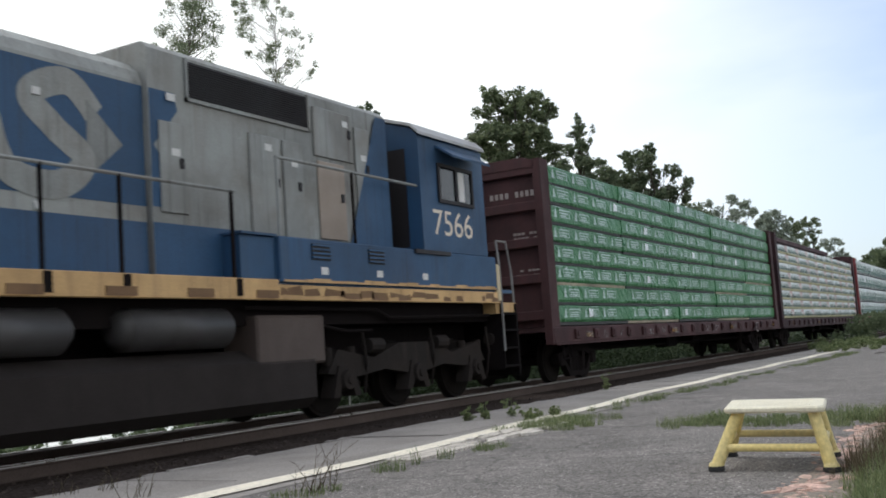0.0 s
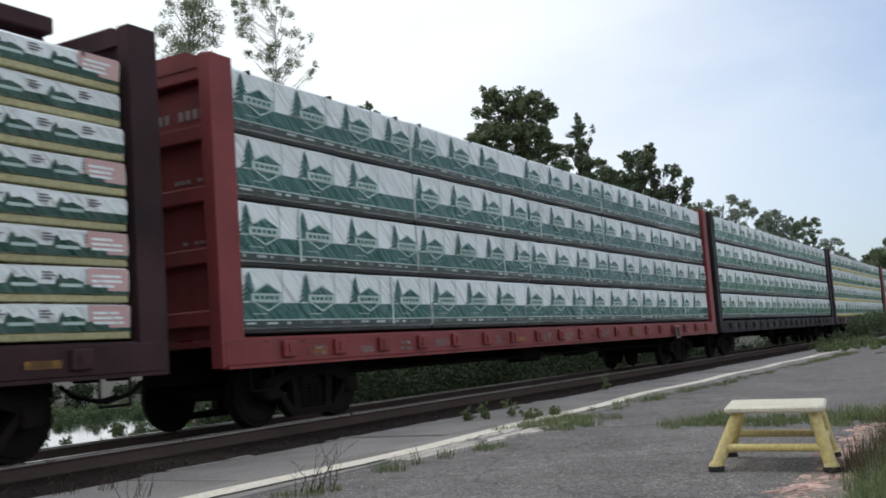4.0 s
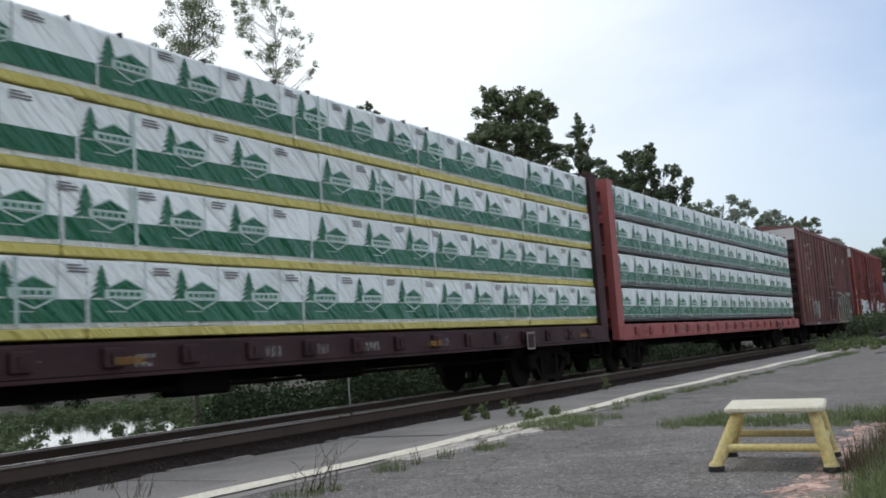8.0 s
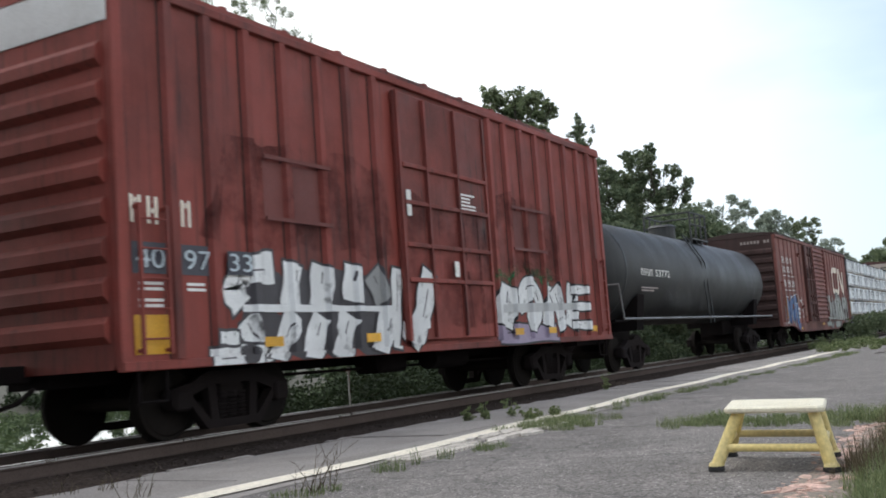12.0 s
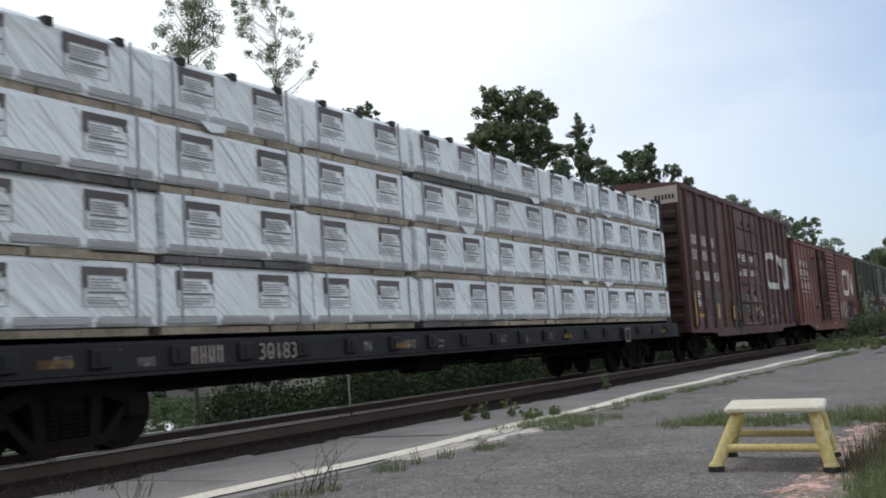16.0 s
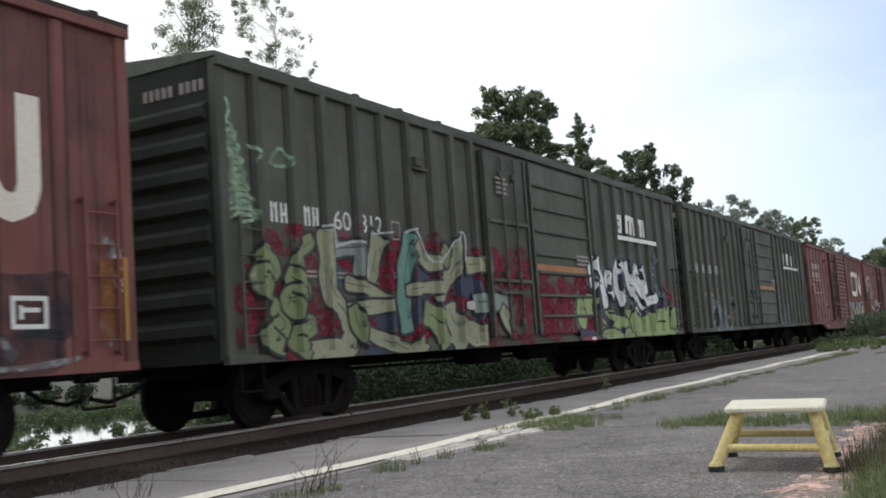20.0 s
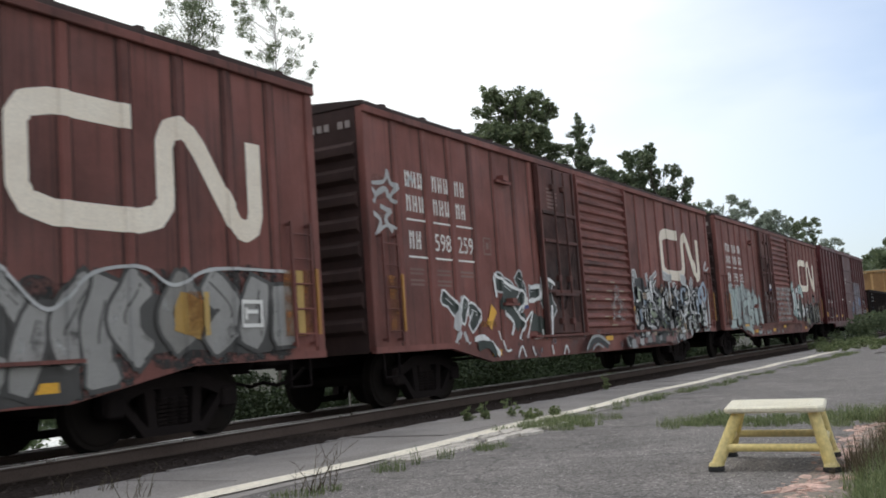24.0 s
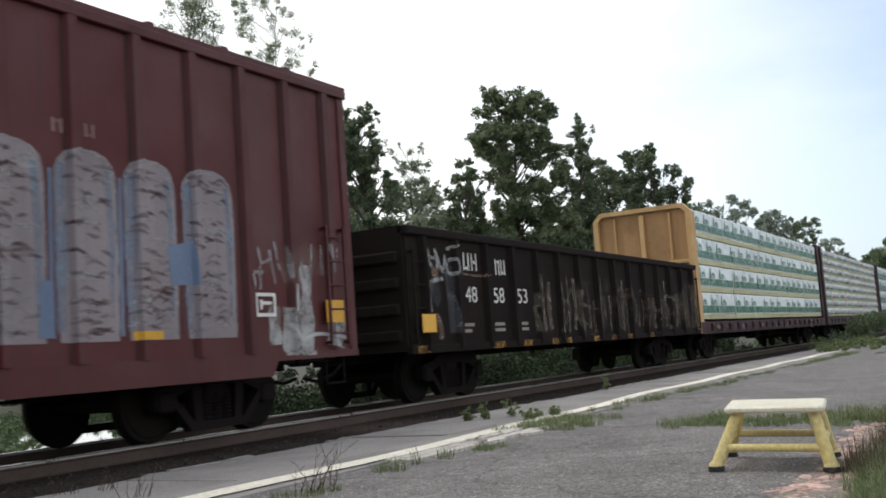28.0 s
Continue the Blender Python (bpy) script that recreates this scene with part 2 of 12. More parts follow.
# end walls darker than the body: the shade between cars, painted in
SHADED_END = paint("shaded_car_end", (0.06, 0.03, 0.026), 0.85, dirt=(0.02, 0.015, 0.013), amount=0.6, soot=0.4)
SOOT_ROOF = paint("sooty_car_roof", (0.05, 0.03, 0.026), 0.8, dirt=(0.025, 0.018, 0.016), amount=0.5)
RUST = paint("bare_rust", (0.16, 0.07, 0.04), 0.85, dirt=(0.06, 0.03, 0.02), amount=0.6)
GALV = paint("galvanised_roof", (0.4, 0.4, 0.4), 0.55, metal=0.3, dirt=(0.2, 0.17, 0.15), amount=0.5)
WHITE_LET = paint("white_lettering", (0.8, 0.78, 0.74), 0.6, dirt=(0.4, 0.33, 0.28), amount=0.45, bump=0.05)
CREAM_LET = paint("aged_white_lettering", (0.82, 0.74, 0.62), 0.6, dirt=(0.55, 0.43, 0.33), amount=0.35, bump=0.05)
FAINT_LET = paint("rubbed_lettering", (0.24, 0.145, 0.125), 0.7, dirt=(0.14, 0.08, 0.07), amount=0.6, bump=0.05)
DOOR_GRIME = mottled("door_grime", (0.03, 0.02, 0.018), 0.5, 1.6, 0.4, 0.65)
CN_DOOR = paint("grimy_oxide_door", (0.135, 0.05, 0.04), 0.72, dirt=(0.05, 0.026, 0.022), amount=0.8, soot=0.9)
PALE_LET = paint("faint_lettering", (0.32, 0.27, 0.25), 0.65, dirt=(0.16, 0.1, 0.08), amount=0.5, bump=0.05)
YELLOW_REF = paint("yellow_reflector", (0.72, 0.38, 0.03), 0.45, dirt=(0.35, 0.18, 0.04), amount=0.4, streak=0.5, bump=0.02)
WHITE_PANEL = paint("white_end_panel", (0.68, 0.67, 0.65), 0.6, dirt=(0.42, 0.38, 0.34), amount=0.4)
BEIGE_PANEL = paint("beige_end_panel", (0.47, 0.40, 0.34), 0.6, dirt=(0.3, 0.24, 0.2), amount=0.4)
LOCO_BLUE = paint("loco_blue", (0.024, 0.078, 0.165), 0.6, dirt=(0.04, 0.06, 0.085), amount=0.5, soot=0.45)
LOCO_GREY = paint("loco_grey", (0.30, 0.31, 0.295), 0.6, dirt=(0.17, 0.14, 0.115), amount=0.7, soot=0.6)
LOCO_YELLOW = paint("loco_yellow_sill", (0.62, 0.39, 0.17), 0.6, dirt=(0.25, 0.15, 0.07), amount=0.6, soot=0.4)
LOCO_DARK = paint("loco_grille", (0.012, 0.010, 0.012), 0.6, amount=0.2)
LOCO_TAN = paint("primer_tan_door", (0.33, 0.27, 0.22), 0.6, dirt=(0.2, 0.15, 0.12), amount=0.5)
TANK_BLACK = paint("tank_black", (0.024, 0.026, 0.027), 0.5, dirt=(0.06, 0.055, 0.05), amount=0.45)
WRAP_WHITE = wrap("white_lumber_wrap", (0.91, 0.955, 0.945))
WRAP_GREY = wrap("pale_grey_lumber_wrap", (0.92, 0.95, 0.955))
WRAP_GREEN = wrap("green_lumber_wrap", (0.052, 0.215, 0.078), 0.36)
INK_GREEN = wrap("printed_dark_green", (0.010, 0.135, 0.062), 0.3)
INK_BOTTLE = wrap("printed_bottle_green", (0.028, 0.085, 0.058), 0.3)
INK_TEAL = wrap("printed_teal_green", (0.032, 0.13, 0.105), 0.3)
INK_PALE = paint("printed_pale_mark", (0.50, 0.62, 0.58), 0.4, dirt=(0.3, 0.42, 0.37), amount=0.5, streak=0, bump=0.05)
INK_GREY = paint("printed_grey_text", (0.15, 0.14, 0.145), 0.4, dirt=(0.30, 0.29, 0.295), amount=0.5, streak=0, bump=0.05)
INK_RED = paint("printed_red_label", (0.60, 0.36, 0.34), 0.4, dirt=(0.68, 0.52, 0.50), amount=0.6, streak=0, bump=0.05)
STRIP_YELLOW = wrap("yellow_wrap_hem", (0.62, 0.53, 0.14), 0.4)
STRIP_CREAM = paint("pale_yellow_hem", (0.50, 0.46, 0.25), 0.5, dirt=(0.26, 0.24, 0.12), amount=0.5, streak=0, grain=0.2, fine=14)
INK_FOLD = paint("fold_line", (0.42, 0.48, 0.46), 0.4, dirt=(0.25, 0.3, 0.28), amount=0.5, streak=0, bump=0.05)
INK_FOOT = paint("printed_dark_foot", (0.02, 0.035, 0.03), 0.4, dirt=(0.09, 0.11, 0.10), amount=0.4, streak=0, bump=0.05)
STRIP_GREY = paint("grey_dunnage", (0.13, 0.12, 0.115), 0.7, dirt=(0.05, 0.05, 0.05), amount=0.6, streak=0, grain=0.3, fine=14)
STRIP_DARK = paint("dark_dunnage_and_shade", (0.03, 0.03, 0.03), 0.7, dirt=(0.10, 0.10, 0.095), amount=0.5, streak=0, grain=0.3, fine=14)
STRIP_WOOD = paint("raw_lumber_ends", (0.36, 0.30, 0.22), 0.75, dirt=(0.07, 0.06, 0.055), amount=0.75, streak=0, grain=0.25, fine=14)
STRAP = paint("black_strap", (0.012, 0.012, 0.012), 0.6, amount=0.2)
TIE = paint("creosoted_tie", (0.045, 0.036, 0.03), 0.85, dirt=(0.08, 0.065, 0.055), amount=0.5, streak=0)


# ---- mesh tools ----
class Lift:
    """How far a ribbed wall and its sill stand proud; cut() lays a painted shape over the folds and trims it at the sill's lower edge."""

    def __init__(self, ribs, w, d, sill_top=-9.0, sill_d=0.0, low=None):
        self.ribs, self.w, self.d, self.flat_w = sorted(ribs), w, d, w * 0.62
        self.sill_top, self.sill_d, self.low = sill_top, sill_d, low or [(-99, -9), (99, -9)]
        self.folds = [r + s for r in self.ribs for s in (-w, -self.flat_w, self.flat_w, w)] + [p[0] for p in self.low[1:-1]]
        self.folds.sort()
        self.zones = []

    def proud(self, x0, x1, d):
        """A door that stands proud of the wall between x0 and x1."""
        self.zones.append((x0, x1, d))
        self.folds = sorted(self.folds + [x0, x1])

    def __call__(self, x):
        for a, b, d in self.zones:
            if a <= x <= b:
                return d
        for r in self.ribs:
            k = abs(x - r)
            if k < self.w:
                return self.d * min(1.0, (self.w - k) / (self.w - self.flat_w))
        return 0.0

    def bottom(self, x):
        for p, q in zip(self.low, self.low[1:]):
            if p[0] <= x <= q[0]:
                return p[1] + (q[1] - p[1]) * (x - p[0]) / max(q[0] - p[0], 1e-6)
        return self.low[-1][1]

    @staticmethod
    def split(poly, axis, f):
        a, b = [], []
        for p, q in zip(poly, poly[1:] + poly[:1]):
            (a if p[axis] <= f else b).append(p)
            if (p[axis] - f) * (q[axis] - f) < 0:
                t = (f - p[axis]) / (q[axis] - p[axis])
                m = (p[0] + (q[0] - p[0]) * t, p[1] + (q[1] - p[1]) * t)
                a.append(m)
                b.append(m)
        return a, b

    def cut(self, poly):
        """Pieces of (x, z, depth) points."""
        rest, bits = [tuple(p) for p in poly], []
        lo, hi = min(p[0] for p in rest), max(p[0] for p in rest)
        for f in self.folds:
            if lo + 1e-5 < f < hi - 1e-5 and len(rest) > 2:
                a, rest = self.split(rest, 0, f)
                if len(a) > 2:
                    bits.append(a)
        if len(rest) > 2:
            bits.append(rest)
        out = []
        for q in bits:
            down, upper = self.split(q, 1, self.sill_top)
            if len(upper) > 2:
                mid = (min(v[0] for v in upper) + max(v[0] for v in upper)) / 2
                door = [d for a, b, d in self.zones if a <= mid <= b]
                out.append([(x, z, door[0] if door else self(min(max(x, mid - abs(x - mid) * 0.999), mid + abs(x - mid) * 0.999)) if self.zones else self(x)) for x, z in upper])
            if len(down) > 2:
                p = [(x, max(z, self.bottom(x) + 0.006), self.sill_d) for x, z in down]
                if max(v[1] - self.bottom(v[0]) for v in p) > 0.012:
                    out.append(p)
        return out


class Mesh:
    """Collects vertices and faces; one mesh object comes out of it."""

    def __init__(self):
        self.v, self.f, self.m = [], [], []

    def add(self, verts, faces, mi=0):
        n = len(self.v)
        self.v.extend(verts)
        for q in faces:
            self.f.append(tuple(n + i for i in q))
            self.m.append(mi)
        return self

    def box(self, x0, x1, y0, y1, z0, z1, mi=0, c=0.0):
        """A box; c cuts its twelve edges."""
        if c <= 0:
            vs = [(x, y, z) for x in (x0, x1) for y in (y0, y1) for z in (z0, z1)]
            return self.add(vs, [(0, 1, 3, 2), (4, 6, 7, 5), (0, 4, 5, 1), (2, 3, 7, 6), (0, 2, 6, 4), (1, 5, 7, 3)], mi)
        X, Y, Z = (x0, x1), (y0, y1), (z0, z1)
        vs, idx = [], {}
        for i in (0, 1):
            for j in (0, 1):
                for k in (0, 1):
                    sx, sy, sz = 1 - 2 * i, 1 - 2 * j, 1 - 2 * k
                    for a, p in enumerate(((X[i], Y[j] + sy * c, Z[k] + sz * c), (X[i] + sx * c, Y[j], Z[k] + sz * c), (X[i] + sx * c, Y[j] + sy * c, Z[k]))):
                        idx[i, j, k, a] = len(vs)
                        vs.append(p)
        g = idx
        fs = []
        for i in (0, 1):
            q = [g[i, 0, 0, 0], g[i, 1, 0, 0], g[i, 1, 1, 0], g[i, 0, 1, 0]]
            fs.append(q if i else q[::-1])
            q = [g[0, i, 0, 1], g[1, i, 0, 1], g[1, i, 1, 1], g[0, i, 1, 1]]
            fs.append(q[::-1] if i else q)
            q = [g[0, 0, i, 2], g[1, 0, i, 2], g[1, 1, i, 2], g[0, 1, i, 2]]
            fs.append(q if i else q[::-1])
        for a in (0, 1):
            for b in (0, 1):
                fs.append([g[a, b, 0, 0], g[a, b, 1, 0], g[a, b, 1, 1], g[a, b, 0, 1]])
                fs.append([g[a, 0, b, 0], g[a, 1, b, 0], g[a, 1, b, 2], g[a, 0, b, 2]])
                fs.append([g[0, a, b, 1], g[1, a, b, 1], g[1, a, b, 2], g[0, a, b, 2]])
        for i in (0, 1):
            for j in (0, 1):
                for k in (0, 1):
                    fs.append([g[i, j, k, 0], g[i, j, k, 1], g[i, j, k, 2]])
        return self.add(vs, fs, mi)

    def tube(self, p0, p1, r0, r1=None, n=8, mi=0, caps=True):
        r1 = r0 if r1 is None else r1
        p0, p1 = Vector(p0), Vector(p1)
        q = (p1 - p0).to_track_quat("Z", "Y")
        vs = []
        for p, r in ((p0, r0), (p1, r1)):
            for k in range(n):
                a = 2 * math.pi * k / n
                vs.append(tuple(p + q @ Vector((math.cos(a) * r, math.sin(a) * r, 0))))
        fs = [(k, (k + 1) % n, n + (k + 1) % n, n + k) for k in range(n)]
        if caps:
            fs += [tuple(range(n - 1, -1, -1)), tuple(range(n, 2 * n))]
        return self.add(vs, fs, mi)

    def pipe(self, pts, r, n=6, mi=0):
        for a, b in zip(pts, pts[1:]):
            self.tube(a, b, r, r, n, mi)
        return self

    def extrude(self, poly, axis, a, b, mi=0):
        """A prism of a polygon: axis 'y' takes (x, z) points, axis 'x' (y, z) points."""
        put = (lambda p, s: (p[0], s, p[1])) if axis == "y" else (lambda p, s: (s, p[0], p[1]))
        n = len(poly)
        vs = [put(p, a) for p in poly] + [put(p, b) for p in poly]
        fs = [(k, (k + 1) % n, n + (k + 1) % n, n + k) for k in range(n)] + [tuple(range(n - 1, -1, -1)), tuple(range(n, 2 * n))]
        return self.add(vs, fs, mi)

    def flat(self, poly, y, mi=0):
        """A polygon of (x, z) points that faces -y."""
        return self.add([(p[0], y, p[1]) for p in poly], [tuple(range(len(poly)))], mi)

    def rect(self, x0, x1, z0, z1, y, mi=0):
        return self.flat([(x0, z0), (x1, z0), (x1, z1), (x0, z1)], y, mi)

    def ribbon(self, pts, width, y, mi=0, lift=None):
        """A painted stroke along (x, z) points on a wall; lift(x) gives how far the wall stands proud there."""
        n = len(pts)
        P = [Vector(p) for p in pts]
        L, R = [], []
        for i in range(n):
            a, b = P[max(i - 1, 0)], P[min(i + 1, n - 1)]
            t = (b - a)
            t = t.normalized() if t.length > 1e-6 else Vector((1, 0))
            w = width[i] if isinstance(width, (list, tuple)) else width
            o = Vector((-t.y, t.x)) * (w / 2)
            L.append(P[i] + o)
            R.append(P[i] - o)
        for i in range(n - 1):
            c = [L[i], R[i], R[i + 1], L[i + 1]]
            for q in (lift.cut(c) if lift else [[(p[0], p[1], 0.0) for p in c]]):
                self.add([(p[0], y - p[2] - 0.00006 * i, p[1]) for p in q], [tuple(range(len(q)))], mi)
        return self

    def data(self, name, mats):
        me = bpy.data.meshes.new(name)
        me.from_pydata(self.v, [], self.f)
        mats = mats if isinstance(mats, (list, tuple)) else [mats]
        for q in mats:
            me.materials.append(q)
        if any(self.m):
            me.polygons.foreach_set("material_index", self.m)
        me.validate()
        return me


def fix_normals(me):
    bm = bmesh.new()
    bm.from_mesh(me)
    bmesh.ops.recalc_face_normals(bm, faces=bm.faces)
    bm.to_mesh(me)
    bm.free()
    return me


PRINTED = {"road_mark", "shield_outline", "stencil_print", "small_print", "notice", "door_seam", "door_latch", "stalk", "roof_rib", "truss_post", "print", "graffiti", "road_name", "reflector_strip", "edge_footing", "platform_base", "sill_step_plate", "grille_slat", "tread_rib", "chipped_line", "strap", "hem", "lumber_stack", "spring_nest"}


def part(name, mesh, mats, parent, label="", at=None, smooth=False):
    me = mesh.data(name, mats) if isinstance(mesh, Mesh) else mesh
    if isinstance(mesh, Mesh):
        fix_normals(me)
        if smooth:
            me.shade_smooth()
    ob = new(name, me)
    ob.parent = parent
    if at:
        ob.location = at
    if parent is not None and name in PRINTED:
        ob["kind"] = "stuff"
    return tagged(ob, label) if label else ob


def thing(name, label, category, group="", at=(0, 0, 0), kind=""):
    ob = new(name)
    ob.location = at
    return tagged(ob, label, category, group, kind)


def solid(name, mesh, mats, label, category, group="", kind="", at=None, smooth=False):
    ob = part(name, mesh, mats, None, "", at, smooth)
    return tagged(ob, label, category, group, kind)


def smooth_line(pts, step=6):
    """A smooth curve through 2D points."""
    out = []
    n = len(pts)
    for i in range(n - 1):
        p0, p1, p2, p3 = (Vector(pts[max(0, min(n - 1, i + k))]) for k in (-1, 0, 1, 2))
        for s in range(step):
            t = s / step
            out.append(tuple(0.5 * ((2 * p1) + (p2 - p0) * t + (2 * p0 - 5 * p1 + 4 * p2 - p3) * t * t + (3 * p1 - p0 - 3 * p2 + p3) * t ** 3)))
    out.append(tuple(pts[-1]))
    return out


def lettering(name, body, x0, x1, z0, z1, y, mat, parent, label=""):
    """Painted characters from the built-in font, fitted between x0..x1 and z0..z1."""
    cu = bpy.data.curves.new(name, "FONT")
    cu.body = body
    ob = bpy.data.objects.new(name, cu)
    scene.collection.objects.link(ob)
    dg = bpy.context.evaluated_depsgraph_get()
    me = bpy.data.meshes.new_from_object(ob.evaluated_get(dg))
    bpy.data.objects.remove(ob)
    n = len(me.vertices)
    co = np.empty(n * 3, np.float32)
    me.vertices.foreach_get("co", co)
    co = co.reshape(-1, 3)
    lo, hi = co.min(0), co.max(0)
    out = np.empty_like(co)
    out[:, 0] = x0 + (co[:, 0] - lo[0]) / max(hi[0] - lo[0], 1e-6) * (x1 - x0)
    out[:, 1] = y
    out[:, 2] = z0 + (co[:, 1] - lo[1]) / max(hi[1] - lo[1], 1e-6) * (z1 - z0)
    me.vertices.foreach_set("co", out.ravel())
    me.materials.clear()
    me.materials.append(mat)
    me.update()
    return part(name, me, mat, parent, label)


def bars(m, x0, x1, z0, z1, y, n, fill=0.62, mi=0):
    """n plain upright bars in place of characters."""
    w = (x1 - x0) / n
    for k in range(n):
        a = x0 + k * w
        if w > 0.12:
            m.rect(a, a + w * 0.20, z0, z1, y, mi)
            m.rect(a + w * 0.46, a + w * 0.66, z0, z1, y, mi)
            zz = z0 + (z1 - z0) * (0.72, 0.38, 0.1)[k % 3]
            m.rect(a + w * 0.25, a + w * 0.41, zz, zz + (z1 - z0) * 0.18, y, mi)
        else:
            m.rect(a, a + fill * w, z0, z1, y, mi)
    return m


def plain_block(m, x, w, z0, z1, y, k, t=0.06):
    """Plain upright bars, with a short one between them, in place of one large character."""
    h, g = z1 - z0, 0.18 * w
    m.rect(x, x + t, z0, z1, y)
    m.rect(x + w - t, x + w, z0, z1, y)
    u = (0.06, 0.42, 0.76)[k % 3] * h
    m.rect(x + t + g * 0.5, x + w - t - g * 0.5, z0 + u, z0 + u + 0.16 * h, y)


def lines(m, x0, x1, z0, z1, y, n, mi=0, seed=1):
    """n plain level bars in place of rows of small print."""
    rnd = random.Random(seed)
    h = (z1 - z0) / n
    for k in range(n):
        m.rect(x0, x0 + (x1 - x0) * rnd.uniform(0.65, 1.0), z0 + k * h, z0 + (k + 0.55) * h, y, mi)
    return m


# ---- running gear ----
WHEELSETS = []          # (wheelset, local x, start of its car)
R_WHEEL = 0.457


def wheelset_mesh(r):
    m = Mesh()
    for s in (-1, 1):
        for a, b, ra, rb in ((0.70, 0.715, r + 0.025, r + 0.025), (0.715, 0.82, r, r - 0.01)):
            m.tube((0, s * a, 0), (0, s * b, 0), ra, rb, 28)
        m.tube((0, s * 0.82, 0), (0, s * 0.835, 0), r - 0.055, r - 0.075, 28)
        m.tube((0, s * 0.82, 0), (0, s * 0.90, 0), 0.13, 0.12, 14)
        m.tube((0, s * 0.90, 0), (0, s * 1.02, 0), 0.085, 0.085, 12)
        for k in range(3):
            a = k * 2 * math.pi / 3
            m.tube((0.055 * math.cos(a), s * 1.02, 0.055 * math.sin(a)), (0.055 * math.cos(a), s * 1.045, 0.055 * math.sin(a)), 0.018, 0.018, 6)
    m.tube((0, -0.70, 0), (0, 0.70, 0), 0.085, 0.085, 12)
    return fix_normals(m.data("wheelset", WHEEL))


def sideframe_mesh(half=0.89):
    """A cast three-piece truck frame with its window, journal boxes and spring seat."""
    m = Mesh()
    y0, y1 = -0.07, 0.07
    top = [(-half - 0.16, 0.40), (-half - 0.16, 0.60), (-half + 0.15, 0.66), (-0.45, 0.78), (0.45, 0.78), (half - 0.15, 0.66), (half + 0.16, 0.60), (half + 0.16, 0.40), (half - 0.14, 0.50), (0.40, 0.62), (-0.40, 0.62), (-half + 0.14, 0.50)]
    m.extrude(top, "y", y0, y1)
    low = [(-half + 0.14, 0.52), (-0.42, 0.20), (0.42, 0.20), (half - 0.14, 0.52), (half - 0.14, 0.40), (0.48, 0.10), (-0.48, 0.10), (-half + 0.14, 0.40)]
    m.extrude(low, "y", y0, y1)
    for s in (-1, 1):
        m.extrude([(s * 0.26, 0.16), (s * 0.40, 0.16), (s * 0.46, 0.66), (s * 0.32, 0.66)], "y", y0 + 0.01, y1 - 0.01)
        m.box(s * half - 0.13, s * half + 0.13, -0.11, 0.10, 0.34, 0.58, 0, 0.03)
    return fix_normals(m.data("sideframe", TRUCK))


def spring_mesh():
    m = Mesh()
    for dx in (-0.17, 0.0, 0.17):
        for k in range(7):
            z = 0.22 + k * 0.045
            m.tube((dx, 0, z), (dx, 0, z + 0.026), 0.075, 0.075, 10)
    m.box(-0.27, 0.27, 0.02, 0.06, 0.18, 0.60)
    return fix_normals(m.data("spring_nest", TRUCK))


SHARED = {}


def shared(key, maker):
    if key not in SHARED:
        SHARED[key] = maker()
    return SHARED[key]


def truck(car, x, start):
    """A two-axle truck under a car at local x."""
    m = Mesh()
    m.box(-0.20, 0.20, -1.02, 1.02, 0.44, 0.72, 0, 0.03)
    m.tube((0, 0, 0.70), (0, 0, 0.86), 0.22, 0.22, 16)
    me = shared("bolster", lambda: fix_normals(m.data("truck", TRUCK)))
    t = part("truck", me, TRUCK, car, at=(x, 0, 0))
    for s in (-1, 1):
        f = part("sideframe", shared("sideframe", sideframe_mesh), TRUCK, t, at=(0, s * 0.99, 0))
        if s < 0:
            part("spring_nest", shared("spring", spring_mesh), TRUCK, t, at=(0, s * 0.99, 0))
    for dx in (-0.89, 0.89):
        w = part("wheelset", shared("wheelset", lambda: wheelset_mesh(R_WHEEL)), WHEEL, t, at=(dx, 0, R_WHEEL))
        WHEELSETS.append((w, dx, R_WHEEL, start + x + dx))
    return t


def coupler_mesh():
    m = Mesh()
    m.box(-0.62, 0.10, -0.09, 0.09, 0.78, 0.98, 0, 0.02)
    m.box(-0.80, -0.56, -0.17, 0.15, 0.74, 1.02, 0, 0.05)
    m.box(-0.90, -0.76, -0.17, 0.0, 0.76, 1.00, 0, 0.04)
    m.pipe([(-0.1, -0.35, 0.72), (-0.3, -0.33, 0.58), (-0.55, -0.2, 0.50), (-0.75, -0.1, 0.56)], 0.028)
    return fix_normals(m.data("coupler", STEEL_BLACK))


def couplers(car, x0, x1):
    me = shared("coupler", coupler_mesh)
    part("coupler", me, STEEL_BLACK, car, at=(x0, 0, 0))
    c = part("coupler", me, STEEL_BLACK, car, at=(x1, 0, 0))
    c.rotation_euler = (0, 0, math.pi)


def ladder(car, x, z0, z1, mat, y, w=0.42, steps=5, name="ladder"):
    m = Mesh()
    for s in (0, w):
        m.box(x + s - 0.02, x + s + 0.02, y - 0.10, y - 0.07, z0, z1)
        for z in (z0 + 0.04, z1 - 0.04):
            m.box(x + s - 0.02, x + s + 0.02, y - 0.09, y + 0.02, z - 0.02, z + 0.02)
    for k in range(steps):
        z = z0 + (z1 - z0) * (k + 0.5) / steps
        m.tube((x, y - 0.085, z), (x + w, y - 0.085, z), 0.013, 0.013, 6)
    part(name, m, mat, car)


